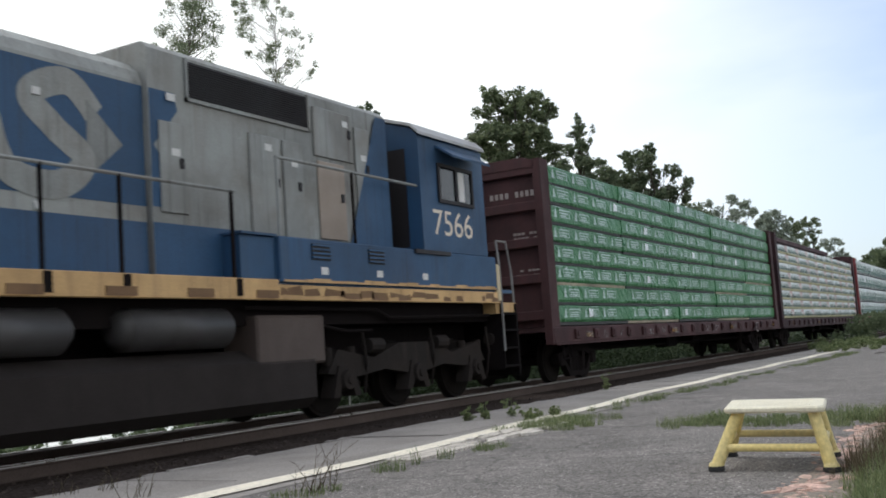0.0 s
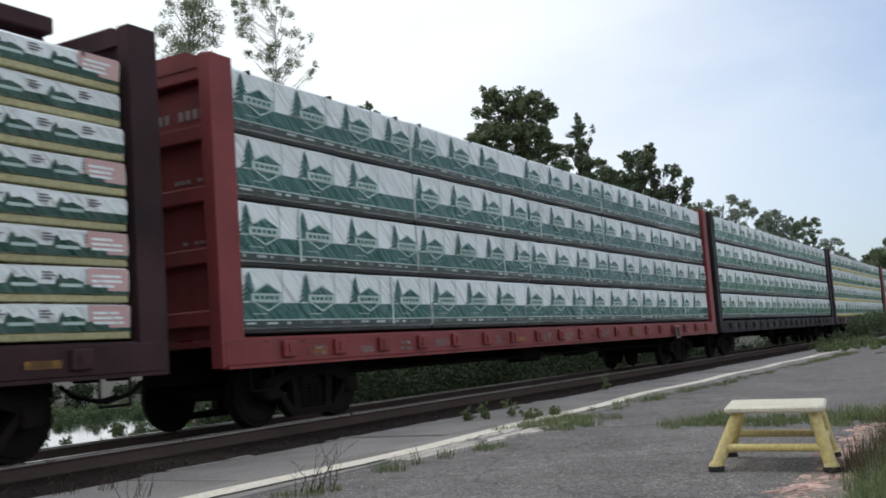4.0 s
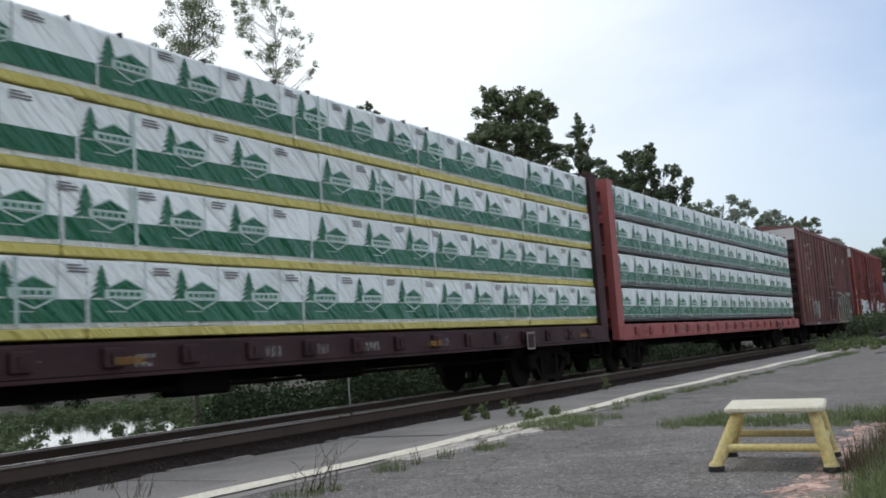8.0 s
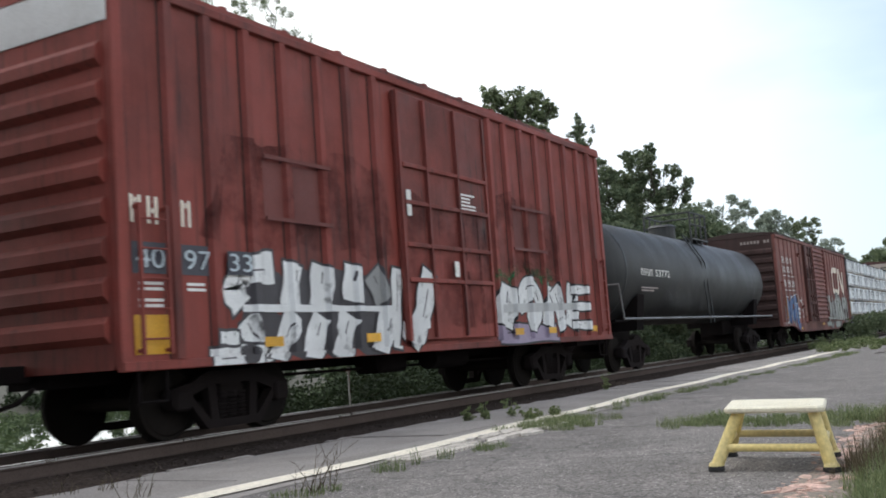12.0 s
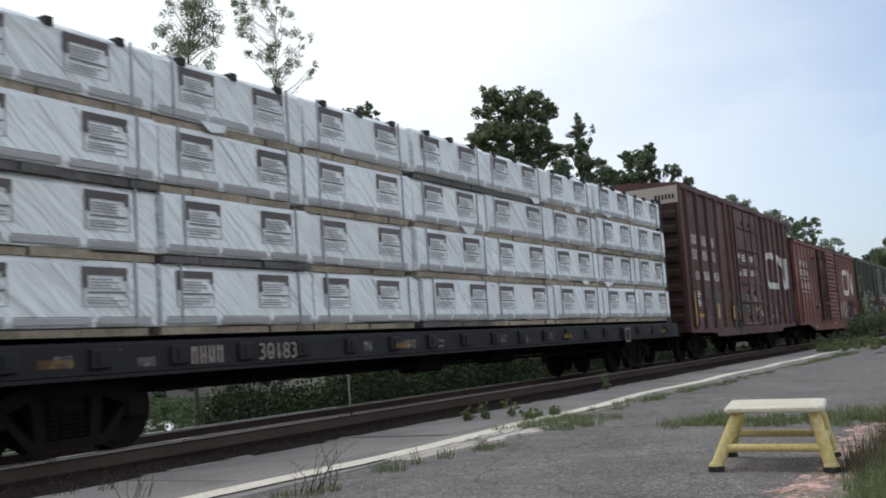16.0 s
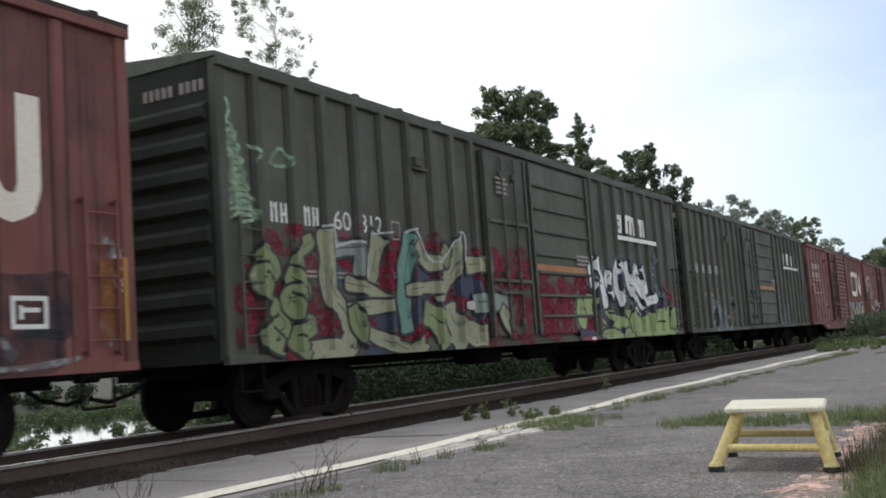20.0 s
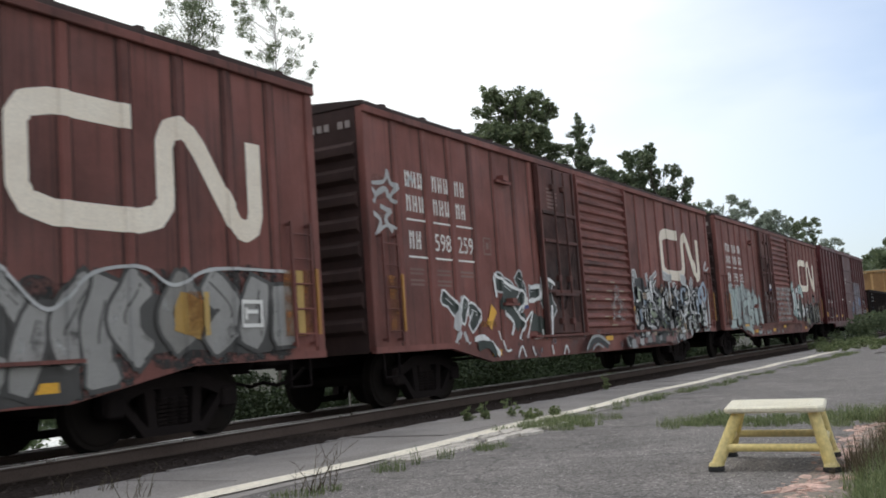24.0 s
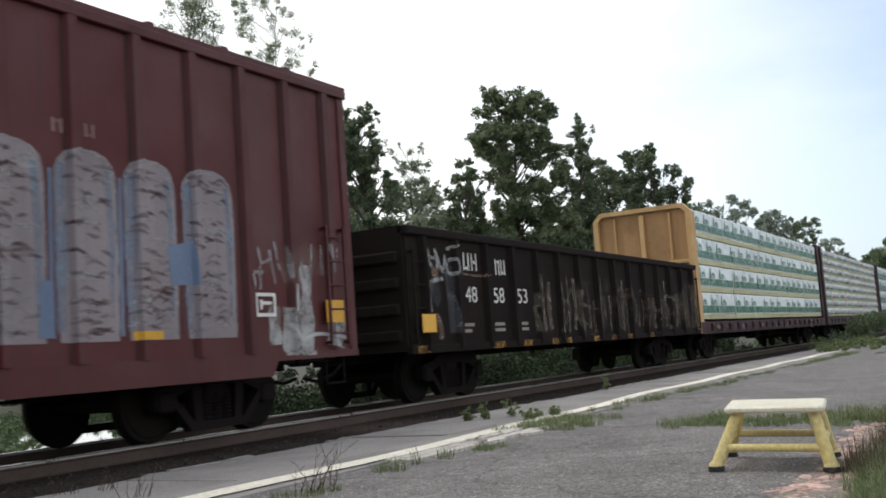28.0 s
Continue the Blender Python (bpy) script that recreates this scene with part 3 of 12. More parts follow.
def step_iron(car, x, mat, y, z0=0.50, z1=0.95, w=0.40):
    mat = STEEL_BLACK
    m = Mesh().pipe([(x, y, z1), (x, y, z0), (x + w, y, z0), (x + w, y, z1)], 0.018)
    part("sill_step", m, mat, car)


# ---- painted graffiti ----
HW = 1.55               # half the width of a boxcar at its side sheets
SIDE = -HW

def haze(car, x0, x1, z0, z1, y, mat, n, seed, lift=None, size=0.22, label="sprayed haze of colour"):
    """Soft overlapping blots of sprayed colour behind the letters."""
    rnd = random.Random(seed)
    m = Mesh()
    for k in range(max(5, int(n * 0.55))):
        cx, cz = rnd.uniform(x0, x1), rnd.uniform(z0, z1)
        r = size * rnd.uniform(0.5, 1.3)
        a = rnd.uniform(-0.5, 0.5)
        m.ribbon(smooth_line([(cx - r, cz - r * a), (cx, cz + r * rnd.uniform(-0.3, 0.3)), (cx + r, cz + r * a)], 4), [r * q for q in (0.2, 0.6, 0.9, 1.1, 1.2, 1.1, 0.9, 0.6, 0.2)], y - 0.0012 - 0.00022 * (k % 8), 0, lift)
    return part("graffiti", m.data("graffiti", mat), mat, car, label)


def smear(car, x0, x1, z0, z1, y, mat, seed, lift=None, label="broad uneven stain"):
    """A thin film of dirt with ragged edges."""
    rnd = random.Random(seed)
    n = max(8, int((x1 - x0) / 0.18))
    pts, wide = [], []
    c, h = 0.0, 1.0
    for x in spread(x0, x1, n):
        c, h = 0.7 * c + rnd.uniform(-0.05, 0.05), 0.7 * h + 0.3 * rnd.uniform(0.75, 1.05)
        pts.append((x, (z0 + z1) / 2 + c * (z1 - z0)))
        wide.append((z1 - z0) * h * 0.9)
    m = Mesh().ribbon(pts, wide, y - 0.0012, 0, lift)
    return part("stain", m.data("stain", mat), mat, car, label)


class Spray:
    """Strokes of spray paint laid over one another on a car's side: run() lays one, done() makes the part."""

    def __init__(self, car, lift, mats, y=SIDE, fat=0.85, edge=0.075, glow=None):
        self.car, self.lift, self.mats, self.y, self.m, self.k = car, lift, mats, y - 0.0045, Mesh(), 0
        self.fat, self.edge, self.glow = fat, edge, glow

    def run(self, mi, w, *pts, e=None, hard=False):
        n = 7
        if hard or len(pts) < 3:
            line = [(a[0] + (b[0] - a[0]) * i / n, a[1] + (b[1] - a[1]) * i / n) for a, b in zip(pts, pts[1:]) for i in range(n)] + [pts[-1]]
        else:
            line = smooth_line(pts, n)
        j = [1.0 + 0.12 * math.sin(i * 0.9 + self.k * 1.7) for i in range(len(line))]
        if not hard and w > 0.12:
            # brush-like ends
            j[0], j[-1] = j[0] * 0.75, j[-1] * 0.75
        w, edge = w * (self.fat if e is not None else 0.97), self.edge
        if e is not None:
            a, b = Vector(line[0]), Vector(line[-1])
            da, db = (a - Vector(line[1])).normalized() * edge * 0.5, (b - Vector(line[-2])).normalized() * edge * 0.5
            wide = [tuple(a + da)] + line + [tuple(b + db)]
            if self.glow is not None:
                self.m.ribbon(wide, [w * q + edge + 0.17 for q in [j[0]] + j + [j[-1]]], self.y + 0.002 - 0.00002 * (self.k % 9), self.glow, self.lift)
            self.m.ribbon(wide, [w * q + edge for q in [j[0]] + j + [j[-1]]], self.y - 0.00045 * self.k - 0.0002, e, self.lift)
            self.k += 1
        self.m.ribbon(line, [w * q for q in j], self.y - 0.00045 * self.k, mi, self.lift)
        self.k += 1
        if w > 0.11 and e is not None:
            # a shaded flank, a paler flank and an inner line
            n = len(self.mats)
            for off, wide, mat in ((0.30, 0.34, n), (-0.26, 0.30, n + 1), (0.05, 0.06, e)):
                a = max(1, int(len(line) * (0.0 if mat != e else 0.15 + 0.1 * math.sin(self.k))))
                b = len(line) - 1 if mat != e else max(a + 3, int(len(line) * 0.62))
                side = []
                for i in range(a, min(b, len(line) - 1)):
                    t = (Vector(line[i + 1]) - Vector(line[i - 1])).normalized()
                    side.append((line[i][0] - t.y * off * w, line[i][1] + t.x * off * w))
                if len(side) > 2:
                    self.m.ribbon(side, [w * wide * q for q in j[a:a + len(side)]], self.y - 0.00045 * self.k - 0.0001, mat, self.lift)
            self.k += 1

    def done(self, label):
        mats = self.mats + [mottled("spray_shade", (0.07, 0.065, 0.065), 0.42, 3.5), mottled("spray_bloom", (0.62, 0.62, 0.60), 0.25, 3.0)]
        return part("graffiti", self.m.data("graffiti", mats), mats, self.car, label)


def spray(name, c, rough=0.5):
    return paint("spray_" + name, c, rough, dirt=tuple(q * 0.45 for q in c), amount=0.45, bump=0.05, grain=0.1)


SP = {k: spray(k, c) for k, c in {
    "white": (0.74, 0.74, 0.73), "silver": (0.48, 0.48, 0.475), "grey": (0.27, 0.27, 0.265), "black": (0.015, 0.015, 0.017), "blue": (0.07, 0.14, 0.32), "pale_blue": (0.32, 0.45, 0.58),
    "mint": (0.36, 0.50, 0.46), "teal": (0.03, 0.13, 0.14), "lime": (0.30, 0.38, 0.15), "olive": (0.23, 0.25, 0.13), "pink": (0.40, 0.10, 0.15), "red": (0.28, 0.03, 0.05), "green": (0.06, 0.20, 0.09),
    "sea": (0.12, 0.26, 0.2), "tan": (0.36, 0.27, 0.19), "khaki": (0.24, 0.20, 0.13), "navy": (0.03, 0.05, 0.12), "lilac": (0.33, 0.27, 0.37)}.items()}


# ---- the large painted pieces, car by car ----
def grey_blob_piece(car, lift):
    """Half-scrubbed grey shapes."""
    w = Spray(car, lift, [spray("dust_grey", (0.34, 0.33, 0.31)), spray("stone_grey", (0.22, 0.205, 0.185)), spray("umber", (0.10, 0.075, 0.06)), mottled("haze_mud", (0.11, 0.085, 0.07), 0.75), spray("amber_panel", (0.30, 0.14, 0.03)), YELLOW_REF])
    w.run(3, 0.57, (2.71, 1.58), (3.34, 1.44), (4.2, 1.49))
    w.run(3, 0.44, (3.17, 0.95), (3.58, 0.98))
    w.run(0, 0.12, (2.47, 1.62), (2.79, 1.8), (3.11, 1.89))
    w.run(1, 0.25, (2.84, 1.75), (2.81, 1.27), e=2)
    w.run(0, 0.2, (3.14, 1.9), (3.57, 1.86), e=2)
    w.run(0, 0.2, (3.25, 2.08), (3.24, 1.9), e=2)
    w.run(1, 0.24, (3.5, 1.77), (3.43, 1.35))
    w.run(0, 0.22, (3.87, 1.97), (4.16, 1.93), e=2)
    w.run(1, 0.24, (3.92, 1.68), (4.32, 1.64), e=2)
    w.run(0, 0.18, (3.82, 1.35), (4.3, 1.35), e=2)
    w.run(0, 0.14, (3.68, 1.91), (3.66, 1.12))
    w.run(1, 0.28, (3.18, 1.09), (3.46, 1.22))
    w.run(0, 0.18, (3.04, 0.87), (3.57, 0.85))
    w.run(2, 0.17, (2.52, 1.49), (2.63, 1.27))
    w.run(4, 0.23, (3.12, 1.65), (3.09, 1.18), hard=True)
    w.run(5, 0.09, (3.27, 1.63), (3.24, 1.17), hard=True)
    w.run(1, 0.14, (2.24, 1.53), (2.52, 1.49))
    w.done("blotchy grey and tan graffiti round an amber panel")


def slab_piece(car, lift):
    """A row of faded rounded slabs."""
    w = Spray(car, lift, [spray("mud", (0.165, 0.145, 0.12)), spray("pale_mud", (0.32, 0.30, 0.26)), spray("slate_mud", (0.075, 0.075, 0.07))])
    w.run(0, 0.63, (9.77, 2.19), (9.64, 0.91), e=1)
    w.run(0, 0.68, (10.39, 2.22), (10.25, 0.92), e=1)
    w.run(0, 0.62, (10.89, 2.13), (10.75, 0.9), e=1)
    w.run(0, 0.8, (11.74, 2.22), (11.57, 0.91), e=1)
    w.run(0, 0.8, (12.58, 2.2), (12.4, 0.91), e=1)
    w.run(0, 0.81, (13.38, 2.23), (13.25, 0.89))
    w.run(0, 0.58, (13.95, 1.77), (13.82, 0.94))
    w.run(2, 0.5, (9.59, 2.18), (9.41, 1.76))
    w.run(1, 0.09, (9.41, 2.23), (9.79, 2.38), (10.36, 2.4))
    w.run(1, 0.1, (10.67, 2.41), (11.22, 2.17))
    w.run(1, 0.08, (11.39, 2.21), (11.76, 2.39), (12.16, 2.3))
    w.run(1, 0.1, (12.66, 2.26), (12.94, 2.44), (13.11, 2.22))
    w.run(1, 0.12, (10.63, 2.12), (10.54, 0.88))
    w.run(1, 0.12, (12.15, 2.24), (12.02, 0.95))
    w.run(2, 0.15, (9.55, 1.78), (9.83, 1.84))
    w.run(2, 0.15, (12.14, 1.68), (12.65, 1.75))
    w.run(2, 0.1, (9.98, 1.55), (10.36, 1.5))
    w.run(1, 0.2, (13.69, 2.37), (14.11, 2.25))
    w.run(1, 0.18, (13.68, 1.44), (14.04, 1.37))
    w.done("row of faded mud-coloured rounded slabs")


def white_block_piece(car, lift):
    """White blocks with dark gaps."""
    w = Spray(car, lift, [SP["silver"], spray("dark_grey", (0.055, 0.05, 0.055)), SP["white"], SP["grey"]])
    w.run(1, 0.7, (2.39, 2.01), (2.23, 1.4), (2.44, 0.92))
    w.run(1, 0.78, (3.17, 2.0), (3.05, 1.4), (2.88, 0.86))
    w.run(1, 0.85, (3.89, 2.03), (3.77, 1.4), (3.5, 0.88))
    w.run(1, 0.88, (4.69, 1.96), (4.64, 1.39), (4.34, 0.85))
    w.run(2, 0.44, (2.51, 2.0), (1.91, 1.95), (1.76, 1.7), (1.89, 1.51), e=1, hard=True)
    w.run(2, 0.4, (1.94, 1.36), (2.09, 1.11), (2.25, 0.8), e=1)
    w.run(2, 0.35, (1.32, 0.89), (2.2, 0.91), e=1, hard=True)
    w.run(2, 0.17, (1.43, 1.15), (1.81, 1.14), e=1, hard=True)
    w.run(2, 0.42, (2.9, 2.06), (2.8, 1.51), e=1, hard=True)
    w.run(2, 0.37, (2.86, 1.4), (2.43, 0.79), e=1, hard=True)
    w.run(2, 0.51, (3.52, 2.06), (3.41, 1.51), e=1, hard=True)
    w.run(2, 0.44, (3.44, 1.4), (3.15, 0.8), e=1, hard=True)
    w.run(2, 0.5, (4.25, 2.09), (4.17, 1.59), e=1, hard=True)
    w.run(2, 0.52, (4.07, 1.42), (3.79, 0.8), e=1, hard=True)
    w.run(3, 0.46, (4.7, 2.01), (4.96, 1.6), e=1, hard=True)
    w.run(2, 0.44, (5.07, 1.44), (4.75, 0.83), e=1, hard=True)
    w.run(2, 0.31, (5.37, 2.09), (5.31, 1.55), (5.2, 0.91), e=1, hard=True)
    w.run(2, 0.54, (6.19, 2.06), (5.92, 1.44), (5.58, 0.96), e=1, hard=True)
    w.run(2, 0.13, (5.46, 1.23), (6.1, 1.25), hard=True)
    w.run(1, 0.19, (1.83, 0.95), (2.06, 0.96), (1.85, 0.85))
    w.run(2, 0.09, (1.89, 1.49), (5.17, 1.49), hard=True)
    w.done("square white block graffiti edged in black")


def lilac_piece(car, lift):
    """White letters on a lilac foot."""
    w = Spray(car, lift, [SP["silver"], SP["black"], SP["white"], SP["silver"], mottled("haze_green", (0.06, 0.2, 0.09), 0.6), SP["lilac"]])
    w.run(5, 0.38, (8.63, 1.05), (11.22, 1.03), e=1, hard=True)
    w.run(2, 0.81, (9.11, 1.93), (8.93, 1.18), e=1, hard=True)
    w.run(2, 0.49, (9.55, 1.5), (10.07, 1.92), (10.47, 1.51), (9.95, 1.23), e=1)
    w.run(2, 0.55, (11.05, 1.94), (10.82, 1.15), e=1, hard=True)
    w.run(2, 0.47, (11.21, 1.91), (11.59, 1.14), e=1, hard=True)
    w.run(2, 0.61, (12.21, 1.97), (11.95, 1.13), e=1, hard=True)
    w.run(2, 0.2, (12.1, 1.89), (13.08, 1.91), e=1, hard=True)
    w.run(2, 0.19, (12.13, 1.55), (13.01, 1.55), e=1, hard=True)
    w.run(2, 0.19, (12.05, 1.17), (13.13, 1.15), e=1, hard=True)
    w.run(4, 0.25, (8.65, 2.08), (9.65, 2.12))
    w.run(4, 0.32, (10.26, 2.14), (11.24, 2.09))
    w.run(3, 0.16, (8.77, 1.5), (12.22, 1.55), hard=True)
    w.done("white and lilac graffiti under green spray")


def silver_piece(car, lift):
    """Tall silver letters."""
    w = Spray(car, lift, [SP["silver"], spray("dusk", (0.085, 0.06, 0.055)), spray("zinc", (0.40, 0.42, 0.385)), spray("pewter", (0.30, 0.305, 0.29)), SP["black"]])
    w.run(1, 0.74, (10.79, 1.91), (11.03, 1.4), (11.45, 1.2))
    w.run(1, 0.79, (12.06, 1.9), (12.25, 1.24), (13.15, 1.33))
    w.run(1, 1.02, (13.79, 1.83), (14.24, 1.21), (14.79, 1.14))
    w.run(1, 0.95, (15.35, 1.81), (16.04, 1.31), (17.15, 1.37))
    w.run(2, 0.32, (10.64, 2.16), (10.7, 1.67), (10.87, 1.17), e=1)
    w.run(2, 0.29, (10.6, 2.13), (11.11, 2.04), (11.06, 1.82), (10.77, 1.65), e=1)
    w.run(2, 0.27, (10.91, 1.63), (11.18, 1.49), (11.41, 1.16), e=1)
    w.run(3, 0.26, (11.5, 2.2), (11.47, 1.9), e=1)
    w.run(2, 0.26, (11.57, 1.74), (11.63, 1.49), (11.72, 1.15), e=1)
    w.run(2, 0.34, (11.84, 2.17), (11.92, 1.64), (11.99, 1.14), e=1)
    w.run(3, 0.34, (12.09, 1.8), (12.35, 1.44), (12.37, 1.13), e=1)
    w.run(2, 0.38, (12.47, 2.2), (12.56, 1.81), (12.47, 1.29), e=1)
    w.run(3, 0.37, (13.5, 1.86), (12.96, 1.74), (13.22, 1.52), (12.82, 1.28), (13.47, 1.22), e=1)
    w.run(2, 0.53, (13.67, 2.11), (13.79, 1.38), (13.97, 0.68), e=1)
    w.run(2, 0.5, (13.73, 2.17), (14.46, 2.08), (14.41, 1.73), (13.96, 1.53), e=1)
    w.run(3, 0.41, (14.01, 1.5), (14.56, 1.15), (14.75, 0.88), e=1)
    w.run(2, 0.42, (15.08, 2.05), (14.73, 1.56), (14.54, 0.97), e=1)
    w.run(2, 0.45, (15.13, 1.99), (15.3, 1.01), e=1)
    w.run(3, 0.46, (15.64, 2.13), (15.69, 1.56), (15.99, 0.99), e=1)
    w.run(2, 0.47, (16.16, 2.15), (16.07, 1.57), e=1)
    w.run(2, 0.52, (16.92, 2.17), (16.61, 1.57), (16.39, 0.98), e=1)
    w.run(3, 0.42, (17.2, 2.11), (17.24, 0.96), e=1)
    w.run(4, 0.05, (13.05, 2.2), (13.85, 2.32), (14.58, 2.15))
    w.run(2, 0.07, (10.21, 1.12), (11.01, 1.11), (13.51, 1.07), hard=True)
    w.run(2, 0.32, (10.35, 0.91), (11.35, 0.85), e=1, hard=True)
    w.run(3, 0.18, (11.35, 0.92), (11.72, 0.71), (12.14, 0.94), e=1)
    w.run(2, 0.34, (12.64, 0.82), (13.57, 0.81), e=1, hard=True)
    w.run(3, 0.21, (10.07, 0.9), (10.44, 0.73))
    w.done("tall silver graffiti letters outlined in brown")


def blue_piece(car, lift):
    """Blue letters."""
    w = Spray(car, lift, [SP["navy"], SP["blue"], spray("steel_wash", (0.13, 0.2, 0.36)), spray("dust_haze", (0.27, 0.25, 0.24)), SP["white"], spray("rubbed_brown", (0.26, 0.15, 0.12))])
    w.run(3, 0.25, (0.76, 1.65), (0.68, 1.09), (0.77, 0.97))
    w.run(3, 0.23, (1.33, 1.4), (1.49, 1.07), (1.31, 0.91))
    w.run(3, 0.22, (2.05, 1.36), (2.29, 1.09), (2.67, 0.89))
    w.run(1, 0.36, (1.43, 2.0), (1.23, 1.57), (0.93, 1.0), e=0)
    w.run(2, 0.33, (1.37, 1.95), (1.57, 1.53), (1.66, 1.02), e=0)
    w.run(1, 0.33, (1.83, 1.88), (1.87, 1.45), (1.66, 1.02), e=0)
    w.run(2, 0.37, (2.29, 2.03), (2.19, 1.58), (2.42, 1.08), e=0)
    w.run(1, 0.36, (2.42, 1.99), (1.93, 1.4), e=0)
    w.run(2, 0.4, (2.76, 2.05), (2.66, 1.58), e=0)
    w.run(1, 0.42, (3.05, 2.09), (2.94, 1.63), (2.57, 1.31), (2.83, 1.07), e=0)
    w.run(2, 0.4, (3.25, 1.78), (3.21, 1.3), (3.39, 0.72), e=0)
    w.run(1, 0.22, (2.53, 1.77), (3.02, 1.73), e=0)
    w.run(1, 0.32, (3.04, 1.02), (3.46, 0.67))
    w.run(4, 0.03, (1.2, 2.03), (1.66, 2.01))
    w.run(4, 0.03, (1.96, 1.97), (2.49, 2.06))
    w.run(4, 0.03, (2.55, 2.0), (2.91, 2.11), (3.36, 2.15))
    w.run(4, 0.03, (2.53, 1.67), (2.88, 1.8))
    w.run(4, 0.03, (3.1, 1.73), (3.48, 1.81))
    w.run(4, 0.05, (0.98, 0.96), (1.31, 1.03))
    w.run(5, 0.31, (3.34, 1.93), (3.73, 1.99), (3.72, 1.79))
    w.run(4, 0.11, (3.3, 1.54), (3.85, 1.52), hard=True)
    w.run(4, 0.13, (3.44, 1.37), (3.8, 1.34))
    w.run(4, 0.08, (3.28, 1.2), (3.82, 1.19), hard=True)
    w.run(4, 0.05, (4.05, 1.9), (4.47, 1.76), (4.36, 1.49), (4.6, 1.23), (4.37, 1.18))
    w.run(4, 0.05, (4.15, 2.01), (4.38, 1.7), (4.53, 1.49))
    w.run(5, 0.18, (5.0, 1.55), (5.01, 1.23))
    w.done("blue sprayed graffiti with white edges")


def thin_green_piece(car, lift):
    """Thin outlines over the number."""
    w = Spray(car, lift, [mottled("worn_verdigris", (0.15, 0.30, 0.23), 0.85, 5.0, 0.3), mottled("worn_grey", (0.27, 0.27, 0.25), 0.8, 6.0, 0.3), mottled("worn_ink", (0.34, 0.36, 0.40), 0.7, 6.0, 0.3), mottled("worn_sage", (0.16, 0.21, 0.16), 0.65, 4.0, 0.3)])
    w.run(1, 0.05, (1.87, 0.85), (1.98, 1.23), (2.55, 1.36))
    w.run(0, 0.05, (2.04, 1.66), (2.31, 2.09), (2.6, 2.08), (2.67, 1.67))
    w.run(0, 0.05, (2.1, 1.75), (2.44, 1.67), (2.2, 1.4))
    w.run(0, 0.07, (2.97, 2.09), (3.22, 1.77), (3.7, 1.74))
    w.run(0, 0.07, (3.32, 2.13), (3.74, 1.76))
    w.run(1, 0.04, (2.8, 0.77), (3.07, 1.21), (3.32, 0.74))
    w.run(0, 0.07, (3.58, 1.69), (3.58, 1.2), (3.51, 0.8))
    w.run(1, 0.05, (3.97, 1.69), (4.16, 2.02), (4.83, 1.97), (4.75, 1.6))
    w.run(1, 0.04, (3.85, 0.78), (4.76, 1.23), (4.62, 0.72))
    w.run(1, 0.05, (4.88, 0.71), (5.28, 1.04), (5.49, 0.74))
    w.run(0, 0.07, (5.08, 1.71), (5.29, 1.96), (5.77, 1.97))
    w.run(3, 0.15, (5.3, 1.62), (5.36, 1.98), (5.6, 2.0), (5.66, 1.6))
    w.run(3, 0.17, (5.76, 1.62), (5.84, 2.02), (6.02, 1.95), (6.04, 1.6))
    w.run(0, 0.14, (5.5, 1.5), (5.84, 1.53), (6.22, 1.58))
    w.run(1, 0.05, (6.1, 1.66), (6.26, 1.9), (6.4, 1.8), (6.3, 1.62), (6.1, 1.66))
    w.run(3, 0.12, (5.78, 1.4), (5.95, 1.26), (6.1, 1.42))
    w.run(1, 0.05, (2.53, 1.58), (2.48, 0.83))
    w.run(1, 0.04, (1.93, 1.75), (2.42, 1.82))
    w.run(0, 0.09, (3.1, 2.01), (3.15, 1.77))
    w.run(0, 0.22, (1.8, 1.53), (1.95, 1.23))
    w.run(1, 0.04, (2.01, 1.19), (2.25, 1.14), (2.06, 1.02))
    w.run(2, 0.04, (0.85, 1.68), (0.93, 1.45), (1.05, 1.69), (1.19, 1.45), (1.31, 1.69), (1.62, 1.49))
    w.run(2, 0.05, (0.83, 1.25), (1.28, 1.2), (0.82, 1.14), (1.27, 1.04))
    w.run(2, 0.04, (0.25, 1.93), (0.57, 1.91), (0.29, 1.78), (0.54, 1.77))
    w.run(2, 0.06, (0.28, 1.49), (0.55, 1.45), (0.31, 1.3), (0.54, 1.22))
    w.run(2, 0.04, (0.26, 2.35), (0.54, 2.41), (0.3, 2.24), (0.58, 2.2))
    w.done("thin green and grey sprayed outlines")


